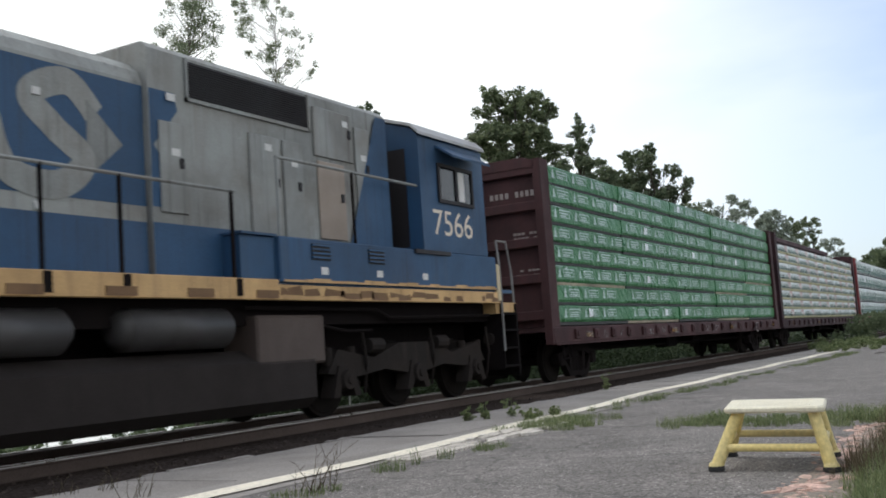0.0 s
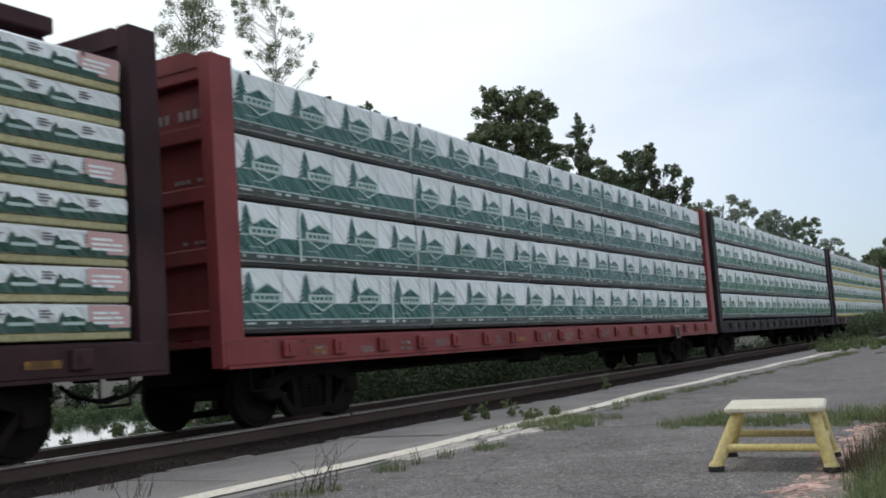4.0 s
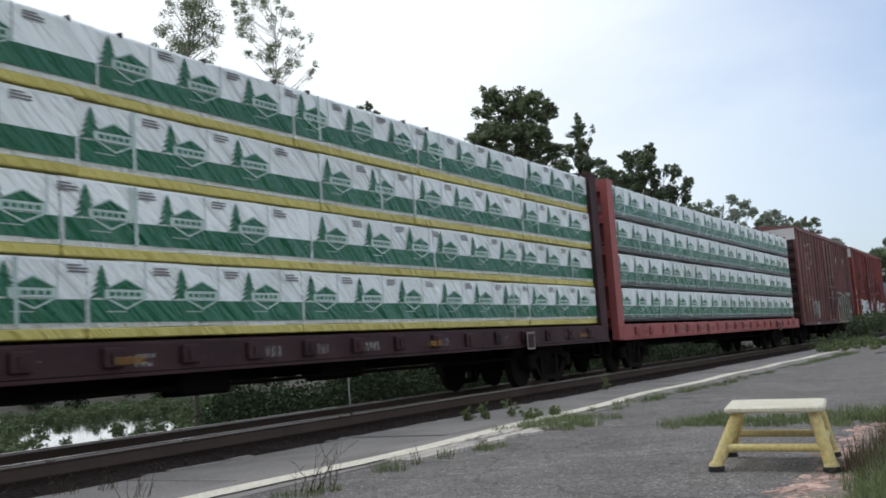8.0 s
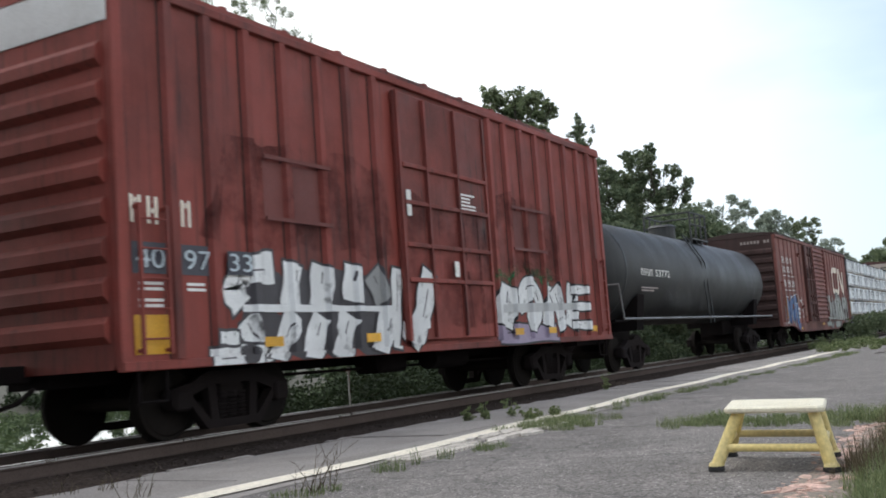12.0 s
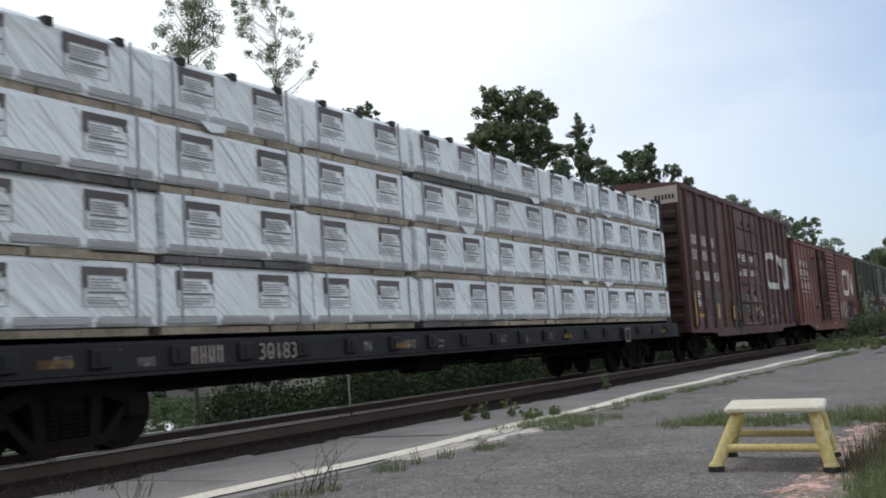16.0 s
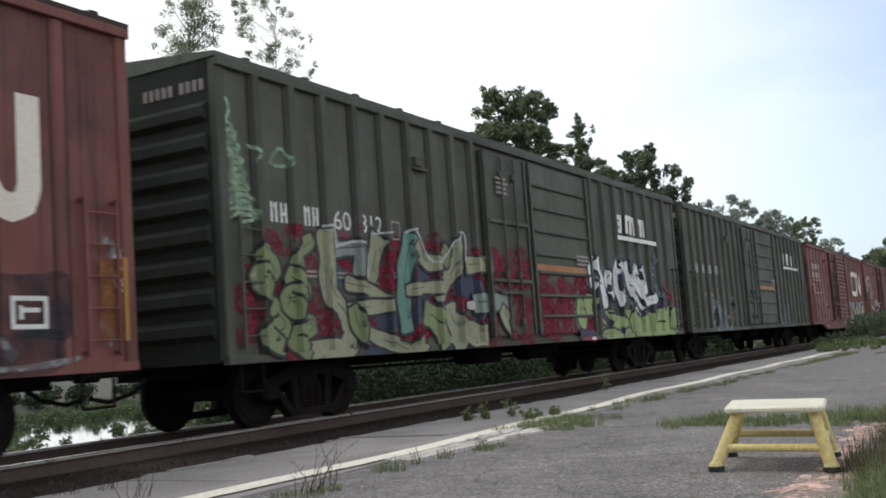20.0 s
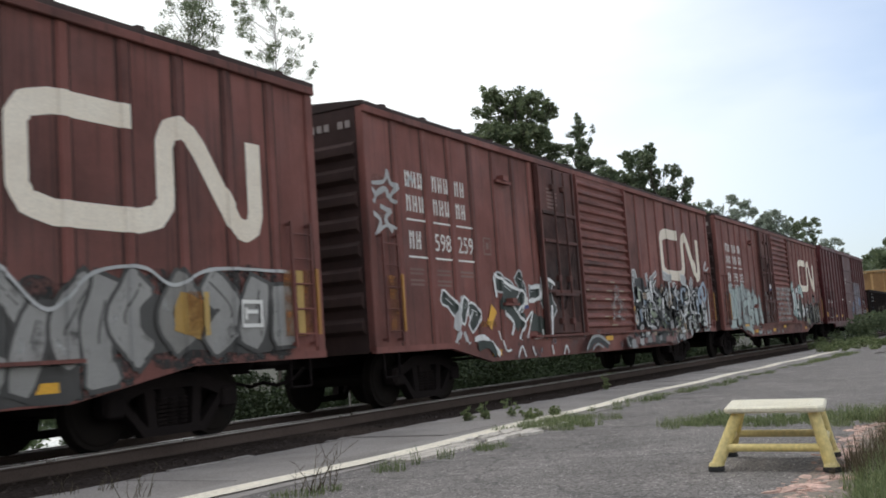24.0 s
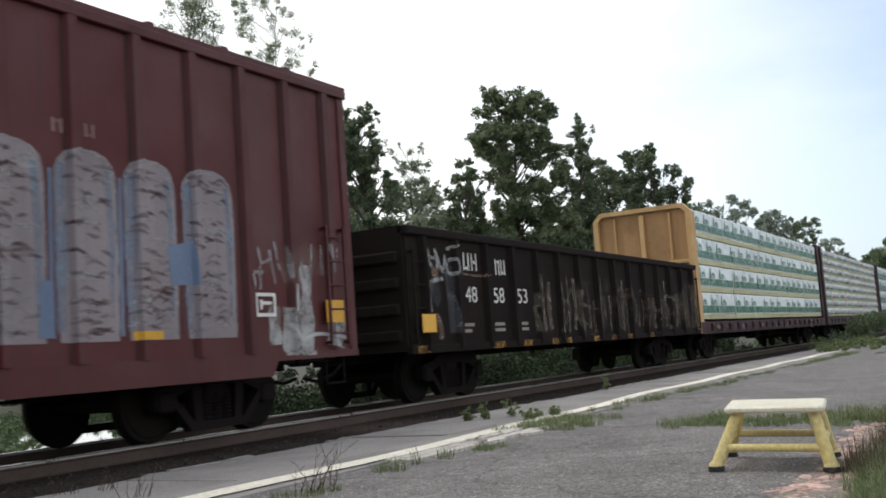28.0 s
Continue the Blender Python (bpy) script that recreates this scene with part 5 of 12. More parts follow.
def crowded_piece(car, lift):
    """A crowd of small black and white shapes."""
    w = Spray(car, lift, [SP["white"], SP["black"], spray("ice_blue", (0.36, 0.43, 0.52)), spray("pale_lime", (0.36, 0.42, 0.30)), SP["tan"], SP["silver"], YELLOW_REF, spray("rose_dust", (0.24, 0.12, 0.11)), spray("cloud_grey", (0.34, 0.34, 0.34))], edge=0.05)
    w.run(1, 0.63, (11.24, 1.69), (12.36, 1.76), (14.06, 1.74), (15.75, 1.77), (17.29, 1.86))
    w.run(1, 0.54, (11.34, 1.27), (12.63, 1.3), (14.3, 1.29), (16.96, 1.46))
    w.run(7, 0.32, (10.52, 0.73), (11.25, 0.82), (12.59, 0.8), (14.55, 0.77))
    w.run(1, 0.27, (11.31, 0.77), (12.66, 0.75), (13.42, 0.82))
    w.run(8, 0.32, (11.21, 2.2), (11.47, 2.31), (11.66, 2.13), e=0)
    w.run(2, 0.24, (11.13, 2.05), (11.24, 1.69), e=0)
    w.run(8, 0.16, (12.41, 2.37), (12.53, 2.02), e=0, hard=True)
    w.run(8, 0.12, (13.22, 2.42), (12.71, 2.23), (12.86, 2.08), e=0)
    w.run(5, 0.2, (13.75, 2.4), (14.41, 2.32), e=0, hard=True)
    w.run(5, 0.34, (14.71, 2.2), (14.72, 1.87), e=0)
    w.run(8, 0.3, (16.44, 2.36), (16.27, 2.0), e=0)
    w.run(5, 0.29, (15.26, 2.37), (15.81, 2.27), e=0)
    w.run(8, 0.2, (17.48, 2.0), (17.38, 1.05), e=1)
    w.run(1, 0.39, (11.52, 2.03), (11.87, 2.09), (11.92, 1.85), (11.55, 1.51))
    w.run(0, 0.06, (11.48, 1.46), (12.07, 1.9), (12.69, 1.97), (13.0, 1.82))
    w.run(5, 0.13, (11.62, 1.41), (12.34, 1.56), (12.72, 1.36), e=1)
    w.run(3, 0.22, (12.17, 1.31), (12.71, 1.25), e=1)
    w.run(0, 0.19, (12.96, 1.82), (12.93, 1.04))
    w.run(5, 0.24, (13.34, 1.89), (13.15, 1.62), (13.4, 1.51), e=1)
    w.run(3, 0.3, (13.56, 1.4), (13.44, 1.08), e=1)
    w.run(5, 0.23, (13.88, 1.85), (13.95, 1.62), e=0)
    w.run(4, 0.33, (14.08, 1.96), (14.35, 1.74))
    w.run(3, 0.48, (15.03, 1.4), (14.69, 1.11), e=1)
    w.run(5, 0.24, (15.27, 1.52), (15.74, 1.64), e=0)
    w.run(0, 0.08, (15.65, 1.89), (16.25, 1.94))
    w.run(4, 0.34, (14.35, 0.78), (15.2, 0.98), (15.67, 1.15), e=1)
    w.run(3, 0.44, (16.18, 1.33), (16.37, 0.94), e=0)
    w.run(0, 0.12, (16.65, 1.13), (17.22, 1.39))
    w.run(3, 0.31, (17.03, 1.92), (17.04, 1.06), e=1)
    w.run(0, 0.21, (18.06, 2.16), (17.87, 0.97))
    w.run(6, 0.23, (11.01, 1.59), (11.27, 1.18), hard=True)
    w.run(0, 0.05, (17.69, 2.64), (18.02, 2.91), (17.91, 2.65), (18.3, 2.75))
    rnd = random.Random(5)
    x = 11.25
    while x < 17.4:
        for z0 in (1.0, 1.32, 1.64, 1.94):
            u, z, r = x + rnd.uniform(-0.15, 0.15), z0 + rnd.uniform(-0.1, 0.1), rnd.uniform(0.12, 0.27)
            mi, kind = rnd.choice((0, 5, 5, 2, 3, 0, 8, 8, 1, 4)), rnd.randrange(5)
            wide = rnd.choice((0.05, 0.08, 0.13, 0.18))
            if kind == 0:
                w.run(mi, wide * 0.7, *[(u + r * math.cos(q), z + r * math.sin(q)) for q in spread(0, 6.3, 9)])
            elif kind == 1:
                w.run(mi, wide, *[(u + r * math.cos(q), z + r * 0.9 * math.sin(q)) for q in spread(rnd.uniform(0, 3), rnd.uniform(4, 6), 5)], e=1)
            elif kind == 2:
                w.run(mi, wide * 1.5, (u - r, z - r * 0.3), (u + r, z + r * rnd.uniform(-0.6, 0.6)), e=1)
            elif kind == 3:
                w.run(mi, wide * 1.4, (u, z - r), (u + rnd.uniform(-0.08, 0.08), z + r), e=1)
            else:
                w.run(1, 0.05, (u - r, z), (u, z + r), (u + r, z - 0.3 * r))
                w.run(mi, 0.05, (u - r, z - 0.07), (u, z + r - 0.08), (u + r * 0.8, z - 0.3 * r - 0.07))
        x += 0.36
    for k in range(46):
        u, z, r = rnd.uniform(11.4, 17.3), rnd.uniform(1.05, 1.95), rnd.uniform(0.15, 0.36)
        q = rnd.uniform(0, 6)
        w.run((1, 1, 0, 1, 5)[k % 5], rnd.choice((0.03, 0.045, 0.07)), *[(u + r * math.cos(q + v), z + r * 0.8 * math.sin(q + v)) for v in spread(0, rnd.uniform(1.5, 4.5), 6)])
    # along the sill
    x = 10.2
    while x < 15.6:
        z = 0.74 - 0.01 * max(0, x - 13)
        w.run(rnd.choice((7, 7, 8, 5, 4, 1)), rnd.uniform(0.12, 0.24), (x, z + rnd.uniform(-0.08, 0.05)), (x + rnd.uniform(0.2, 0.4), z + rnd.uniform(-0.06, 0.08)), e=rnd.choice((1, None, None)))
        if rnd.random() < 0.4:
            w.run(rnd.choice((1, 5)), 0.04, (x, z + 0.1), (x + 0.1, z - 0.08), (x + 0.2, z - 0.1))
        x += 0.29
    # a dark rounded shape in a pale line further along the sill
    w.run(1, 0.16, (7.7, 0.68), (8.05, 0.82), (8.45, 0.83), (8.9, 0.68))
    w.run(8, 0.06, (7.62, 0.64), (7.97, 0.88), (8.44, 0.9), (8.99, 0.72))
    w.run(8, 0.05, (7.95, 0.63), (8.25, 0.74), (8.6, 0.66))
    w.done("crowded black, white and pale green graffiti")


def mint_piece(car, lift):
    """Pale mint letters."""
    w = Spray(car, lift, [mottled("worn_silver", (0.42, 0.42, 0.41), 0.8, 6.0, 0.3), spray("dusk_teal", (0.13, 0.13, 0.125)), spray("sage_silver", (0.38, 0.45, 0.43)), spray("sage_grey", (0.29, 0.33, 0.325))], fat=0.95, edge=0.08)
    w.run(1, 0.58, (0.92, 2.07), (1.37, 1.63), (0.98, 1.06))
    w.run(1, 0.71, (1.95, 2.12), (2.16, 1.64), (2.01, 1.11))
    w.run(1, 0.81, (2.83, 2.12), (3.21, 1.65), (3.03, 1.12))
    w.run(1, 0.88, (3.99, 2.02), (4.11, 1.56), (3.99, 1.0))
    w.run(1, 0.78, (5.0, 1.9), (5.2, 1.07))
    w.run(2, 0.26, (0.86, 2.16), (1.45, 2.22), e=1, hard=True)
    w.run(2, 0.24, (0.92, 2.07), (0.97, 1.86), hard=True)
    w.run(2, 0.36, (1.36, 2.17), (1.29, 1.63), (1.19, 1.09), e=1)
    w.run(2, 0.3, (1.52, 2.1), (1.76, 1.81), (1.57, 1.33), (1.24, 1.09), e=1)
    w.run(2, 0.26, (0.79, 1.04), (1.61, 1.03), e=1, hard=True)
    w.run(3, 0.16, (0.85, 1.34), (1.15, 1.34), e=1)
    w.run(2, 0.41, (2.13, 2.24), (1.99, 1.77), (2.08, 1.33), (2.16, 1.01), e=1)
    w.run(3, 0.3, (2.48, 2.24), (2.29, 1.73), (2.17, 1.28), e=1)
    w.run(2, 0.39, (2.88, 2.36), (2.78, 1.83), (2.7, 1.18), e=1)
    w.run(3, 0.28, (2.9, 2.17), (3.27, 2.04), (3.37, 1.9), e=1)
    w.run(2, 0.22, (2.8, 1.65), (3.36, 1.75), e=1, hard=True)
    w.run(3, 0.26, (2.61, 1.23), (3.32, 1.14), e=1, hard=True)
    w.run(2, 0.34, (3.57, 2.11), (3.82, 1.86), (3.58, 1.66), (3.59, 0.91), e=1)
    w.run(3, 0.37, (4.16, 2.13), (4.39, 1.93), (3.95, 1.51), e=1)
    w.run(2, 0.39, (3.95, 1.51), (3.91, 1.0), e=1)
    w.run(2, 0.39, (4.7, 1.97), (4.52, 1.46), (4.65, 0.98), e=1)
    w.run(2, 0.31, (5.1, 1.98), (5.24, 1.51), (5.47, 0.98), e=1)
    w.run(3, 0.19, (4.8, 1.62), (5.15, 1.57))
    w.run(1, 0.36, (2.31, 1.05), (2.49, 0.96), (2.36, 0.83))
    w.run(2, 0.18, (3.23, 0.88), (3.58, 0.77), (3.73, 0.66))
    w.run(3, 0.19, (2.68, 0.9), (3.23, 0.88))
    for line in (((5.75, 1.5), (5.95, 1.72), (6.15, 1.5), (5.95, 1.36), (5.75, 1.5)), ((5.8, 2.0), (6.0, 2.15), (6.1, 1.8)), ((6.2, 2.1), (6.35, 1.75), (6.55, 1.62)), ((6.3, 1.55), (6.5, 1.4), (6.7, 1.55)), ((6.85, 1.7), (7.1, 1.78), (7.2, 1.5), (7.0, 1.3)), ((6.6, 1.9), (6.9, 1.95)), ((6.0, 1.2), (6.4, 1.25), (6.8, 1.15))):
        w.run(0, 0.07, *line)
    # grey and pale scraps along the sill
    for k, (x, q) in enumerate(((4.5, 0.5), (5.2, 0.25), (5.75, 0.4), (6.3, 0.2), (7.5, 0.5), (8.4, 0.25))):
        w.run((3, 0, 1)[k % 3], 0.12, (x, 0.72), (x + q * 0.5, 0.68), (x + q, 0.74 - 0.08 * (k % 2)))
        w.run((0, 1, 3)[k % 3], 0.05, (x + 0.1, 0.64), (x + q, 0.68))
    w.done("pale mint block graffiti")


def mint_black_piece(car, lift):
    """Mint letters filled with black."""
    w = Spray(car, lift, [SP["white"], spray("bottle_black", (0.018, 0.027, 0.022)), spray("ice_green", (0.42, 0.53, 0.51))])
    w.run(1, 0.81, (11.29, 2.28), (11.39, 1.7), (11.5, 1.26))
    w.run(1, 0.7, (12.0, 1.97), (12.12, 1.46), (13.12, 1.35))
    w.run(1, 0.68, (13.0, 1.95), (13.12, 1.35))
    w.run(2, 0.37, (11.03, 2.55), (11.13, 1.93), (11.01, 1.22), e=1)
    w.run(2, 0.22, (11.6, 2.62), (11.36, 2.24), (11.13, 2.03), e=1)
    w.run(2, 0.34, (11.8, 2.31), (12.0, 1.86), (12.1, 1.2), e=1)
    w.run(0, 0.22, (11.57, 2.25), (11.58, 1.41), e=1)
    w.run(2, 0.2, (11.3, 1.46), (11.61, 1.31), (11.81, 1.46), e=1)
    w.run(0, 0.14, (12.4, 2.43), (12.18, 2.13), (12.22, 1.72), (12.45, 1.56), (12.65, 1.88), (12.6, 2.31), (12.4, 2.43), e=1)
    w.run(2, 0.42, (12.82, 2.37), (13.5, 2.3), (13.52, 2.02), e=1)
    w.run(0, 0.22, (12.28, 1.41), (12.76, 1.24), e=1)
    w.run(0, 0.3, (13.43, 1.68), (13.69, 1.4), (13.2, 1.21), e=1)
    w.run(1, 0.4, (12.82, 1.89), (13.05, 1.46))
    w.run(0, 0.25, (14.01, 1.57), (14.07, 1.23))
    w.run(0, 0.1, (13.99, 1.4), (14.52, 1.52), (14.48, 1.16))
    w.done("mint green and black graffiti")


def olive_row_piece(car, lift):
    """A row of olive shapes in pale lines."""
    w = Spray(car, lift, [mottled("worn_putty", (0.36, 0.36, 0.35), 0.95, 6.0, 0.3, 0.9), mottled("soft_soot", (0.05, 0.05, 0.052), 0.98, 2.5, 0.3, 0.9), spray("brown_olive", (0.16, 0.15, 0.105)), spray("putty", (0.30, 0.29, 0.275)), spray("light_olive", (0.24, 0.25, 0.17)), spray("amber_panel", (0.30, 0.14, 0.03)), YELLOW_REF], edge=0.05)
    w.run(1, 0.77, (14.52, 1.5), (15.38, 1.39), (16.5, 1.39), (17.66, 1.51))
    w.run(1, 0.39, (14.64, 1.06), (15.36, 1.11), (16.33, 1.08))
    w.run(1, 0.33, (14.27, 0.87), (14.78, 0.78))
    w.run(4, 0.29, (14.22, 1.23), (14.38, 1.03), (14.79, 0.98), e=1)
    w.run(0, 0.05, (14.16, 1.4), (14.21, 1.13), (14.43, 0.92), (14.78, 0.85), (15.06, 0.96))
    w.run(1, 0.35, (14.79, 2.02), (15.07, 2.0), e=0)
    w.run(2, 0.17, (14.9, 1.97), (14.98, 1.98))
    w.run(0, 0.03, (14.76, 1.89), (14.92, 1.86), (15.09, 1.92))
    w.run(2, 0.24, (14.87, 1.69), (14.84, 1.09), e=1)
    w.run(0, 0.03, (14.64, 1.67), (14.62, 1.12))
    w.run(1, 0.28, (15.31, 1.18), (15.33, 1.5), (15.58, 1.65), (15.68, 1.39), e=0)
    w.run(2, 0.11, (15.27, 1.11), (15.29, 1.39))
    w.run(0, 0.04, (15.19, 1.11), (15.2, 1.57), (15.42, 1.78), (15.75, 1.77), (15.76, 1.35), (15.56, 1.35))
    w.run(1, 0.41, (15.99, 2.01), (16.35, 2.0), e=0)
    w.run(2, 0.18, (16.13, 1.98), (16.23, 1.98))
    w.run(0, 0.04, (15.93, 1.9), (16.15, 1.86), (16.4, 1.94))
    w.run(2, 0.26, (16.14, 1.71), (16.09, 0.92), e=1)
    w.run(0, 0.03, (15.89, 1.69), (15.82, 1.02))
    w.run(2, 0.18, (16.58, 1.62), (16.75, 0.99), (16.97, 1.66), e=1)
    w.run(0, 0.04, (16.48, 1.7), (16.54, 1.31), (16.72, 0.92))
    w.run(0, 0.04, (17.04, 1.77), (16.9, 1.31), (16.77, 0.92))
    w.run(3, 0.17, (17.33, 1.55), (17.2, 1.14), (17.45, 1.01), e=1)
    w.run(0, 0.05, (17.17, 1.79), (17.07, 1.3), (17.22, 1.01), (17.6, 1.02))
    w.run(0, 0.05, (17.12, 1.77), (17.38, 1.94), (17.61, 1.88))
    w.run(5, 0.19, (17.62, 1.96), (17.52, 1.14), hard=True)
    w.run(6, 0.07, (17.78, 2.01), (17.67, 1.13), hard=True)
    w.run(3, 0.07, (14.01, 1.79), (14.15, 1.66), (14.0, 1.4), (14.05, 1.02))
    w.run(3, 0.06, (14.24, 1.53), (14.54, 1.72), (14.51, 1.36), (14.07, 1.33))
    w.run(0, 0.03, (13.89, 0.9), (14.05, 0.7), (14.2, 0.61))
    w.run(3, 0.05, (13.19, 1.05), (13.63, 1.05))
    w.run(0, 0.02, (16.48, 2.01), (16.87, 2.02), (16.84, 1.73), (16.45, 1.73), (16.48, 2.01), hard=True)
    w.run(0, 0.02, (16.48, 1.68), (16.83, 1.69))
    w.run(0, 0.02, (16.58, 1.88), (16.77, 1.89))
    w.done("olive-brown graffiti with pale outlines")


# ---- boxcars ----

def worm(car, x0, x1, z0, z1, y, mat, lift, w=0.27):
    """The road's mark: one bent white ribbon."""
    W, H = x1 - x0, z1 - z0
    k = w / 2
    rail = [(0.42, 1), (0.12, 1), (0.03, 0.93), (0.0, 0.8), (0.0, 0.22), (0.03, 0.07), (0.12, 0), (0.44, 0), (0.52, 0.06), (0.56, 0.2), (0.56, 0.80), (0.585, 0.95), (0.63, 1.0), (0.68, 0.94), (0.72, 0.82), (0.86, 0.20), (0.895, 0.05), (0.94, 0.0), (0.985, 0.06), (1.0, 0.2), (1.0, 1.0)]
    pts = [(x0 + k + p[0] * (W - 2 * k), z0 + k + p[1] * (H - 2 * k)) for p in rail]
    fine = []
    for a, b in zip(pts, pts[1:]):
        n = max(1, int((Vector(b) - Vector(a)).length / 0.07))
        fine += [(a[0] + (b[0] - a[0]) * i / n, a[1] + (b[1] - a[1]) * i / n) for i in range(n)]
    fine.append(pts[-1])
    m = Mesh().ribbon(fine, w, y - 0.0045, 0, lift)
    part("road_mark", m.data("road_mark", mat), mat, car, "large off-white bent ribbon mark")


def boxcar(name, start, L, eave, mat, label, ribs, rib_w=0.09, rib_d=0.065, sill=0.88, deep=None, end_panel=None, roof_mat=None, trucks=2.25, ladders=True, rib_top=0.10, end_mat=None):
    """A steel boxcar with its left end at local x = 0. ribs: local x of the side posts. deep: points of a fish-belly sill."""
    car = thing(name, label, "boxcar", "cars of the freight train", (start, TRACK_Y, 0))
    roof_mat, end_mat = roof_mat or mat, end_mat or SHADED_END
    t = 0.06
    for s, nm in ((SIDE, "side_wall"), (HW - t, "side_wall")):
        part(nm, Mesh().box(0.05, L - 0.05, s, s + t, sill + 0.05, eave), mat, car)
    part("floor", Mesh().box(0.02, L - 0.02, SIDE + t, HW - t, 1.02, 1.14), STEEL_BLACK, car)
    # roof with low pitch, cross ribs and an overhanging eave plate
    part("roof", Mesh().extrude([(-HW - 0.05, eave), (HW + 0.05, eave), (HW + 0.05, eave + 0.06), (0, eave + 0.22), (-HW - 0.05, eave + 0.06)], "x", -0.02, L + 0.02), roof_mat, car)
    m = Mesh()
    k = 0.6
    while k < L - 0.3:
        m.extrude([(-HW - 0.04, eave + 0.062), (0, eave + 0.222), (HW + 0.04, eave + 0.062), (HW + 0.04, eave + 0.10), (0, eave + 0.262), (-HW - 0.04, eave + 0.10)], "x", k - 0.05, k + 0.05)
        k += 1.2
    part("roof_rib", m, roof_mat, car)
    part("eave_rail", Mesh().box(-0.01, L + 0.01, SIDE - 0.07, SIDE - 0.003, eave - 0.11, eave - 0.004, 0, 0.01), mat, car)
    # side posts, one part each
    h = eave - rib_top - sill - 0.06
    pm = Mesh()
    # dark flanges at the post's foot: shadow line and grime painted together
    pm.extrude([(-rib_w - 0.028, 0.003), (-rib_w - 0.028, -0.002), (-rib_w, -0.0025), (-rib_w * 0.62, -rib_d), (rib_w * 0.62, -rib_d), (rib_w, -0.0025), (rib_w + 0.022, -0.002), (rib_w + 0.022, 0.003)], "x", 0, 1)
    pm.m[0] = pm.m[1] = pm.m[5] = pm.m[6] = 1
    pm.v = [(v[1], v[2], v[0] * h) for v in pm.v]
    me = fix_normals(pm.data("side_post", [mat, GRIMY_SHADE]))
    for x in ribs:
        part("side_post", me, mat, car, at=(x, SIDE, sill + 0.06))
    # corner posts
    for x in (0.0, L - 0.16):
        part("corner_post", Mesh().box(x, x + 0.16, SIDE - 0.03, SIDE + 0.1, sill, eave - 0.004, 0, 0.015), mat, car)
        part("corner_post", Mesh().box(x, x + 0.16, HW - 0.1, HW + 0.03, sill, eave - 0.004, 0, 0.015), mat, car)
    # sills
    if deep:
        part("side_sill", Mesh().extrude([(0, sill + 0.06), (0, sill - 0.03)] + deep + [(L, sill - 0.03), (L, sill + 0.06)], "y", SIDE - 0.035, SIDE + 0.05), mat, car)
    else:
        part("side_sill", Mesh().box(0, L, SIDE - 0.05, SIDE + 0.05, sill - 0.05, sill + 0.055, 0, 0.01), mat, car)
    part("side_sill", Mesh().box(0, L, HW - 0.05, HW + 0.03, sill - 0.05, sill + 0.055), mat, car)
    part("centre_sill", Mesh().box(0.1, L - 0.1, -0.35, 0.35, 0.70, 1.01), STEEL_BLACK, car)
    part("brake_rigging", Mesh().box(L * 0.40, L * 0.46, -0.95, -0.45, 0.55, 0.95, 0, 0.06).tube((L * 0.52, -0.8, 0.72), (L * 0.60, -0.8, 0.72), 0.19, 0.19, 14).pipe([(2.8, -0.6, 0.66), (L - 2.8, -0.6, 0.6)], 0.025), STEEL_BLACK, car)
    # ends with deep pressed ribs
    for x, d in ((0.0, -1), (L, 1)):
        a, b = (x, x + 0.06) if d < 0 else (x - 0.06, x)
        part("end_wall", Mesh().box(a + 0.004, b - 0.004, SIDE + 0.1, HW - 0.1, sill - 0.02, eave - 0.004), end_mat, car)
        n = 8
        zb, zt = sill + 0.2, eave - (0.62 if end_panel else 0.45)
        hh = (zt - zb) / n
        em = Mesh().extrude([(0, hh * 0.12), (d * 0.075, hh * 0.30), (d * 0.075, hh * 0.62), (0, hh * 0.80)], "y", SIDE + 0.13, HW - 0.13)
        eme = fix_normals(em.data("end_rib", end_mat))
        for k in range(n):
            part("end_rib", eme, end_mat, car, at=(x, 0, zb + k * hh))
        if d < 0 and end_panel:
            part("end_placard", Mesh().box(x - 0.012, x - 0.002, SIDE + 0.02, HW - 0.02, eave - 0.5, eave - 0.01), end_panel, car, "pale painted end panel")
    if ladders:
        ladder(car, 0.25, sill + 0.12, 2.6, mat, SIDE, 0.40, 5)
        ladder(car, L - 0.68, sill + 0.12, 2.6, mat, SIDE, 0.40, 5)
        step_iron(car, 0.26, mat, SIDE + 0.02)
        step_iron(car, L - 0.70, mat, SIDE + 0.02)
    for x in (trucks, L - trucks):
        truck(car, x, start)
    couplers(car, 0.0, L)

    low = [(0, sill - 0.03)] + deep + [(L, sill - 0.03)] if deep else [(0, sill - 0.05), (L, sill - 0.05)]
    return car, Lift(ribs, rib_w, rib_d, sill + 0.06, 0.036 if deep else 0.051, low)


def rubbed(car, x0, x1, z0, z1, rows, seed, y, mat, n=17, fill=0.5, thick=1.0):
    """Pale paint rubbed on to the ridges of a corrugated door."""
    rnd = random.Random(seed)
    h = (z1 - z0 - 0.1) / n
    m = Mesh()
    for k in range(rows):
        z = z0 + 0.05 + (k + 0.45) * h
        x = x0 + rnd.uniform(0, 0.3)
        while x < x1 - 0.1:
            w = rnd.uniform(0.08, 0.4) * (2.5 if thick > 1 else 1)
            if rnd.random() < fill:
                m.rect(x, min(x + w, x1), z - h * rnd.uniform(0.05, 0.12) * thick, z + h * rnd.uniform(0.04, 0.1) * thick, y - 0.109)
            x += w + rnd.uniform(0.02, 0.2)
    part("graffiti", m.data("graffiti", mat), mat, car, "pale paint rubbed on the door ridges")


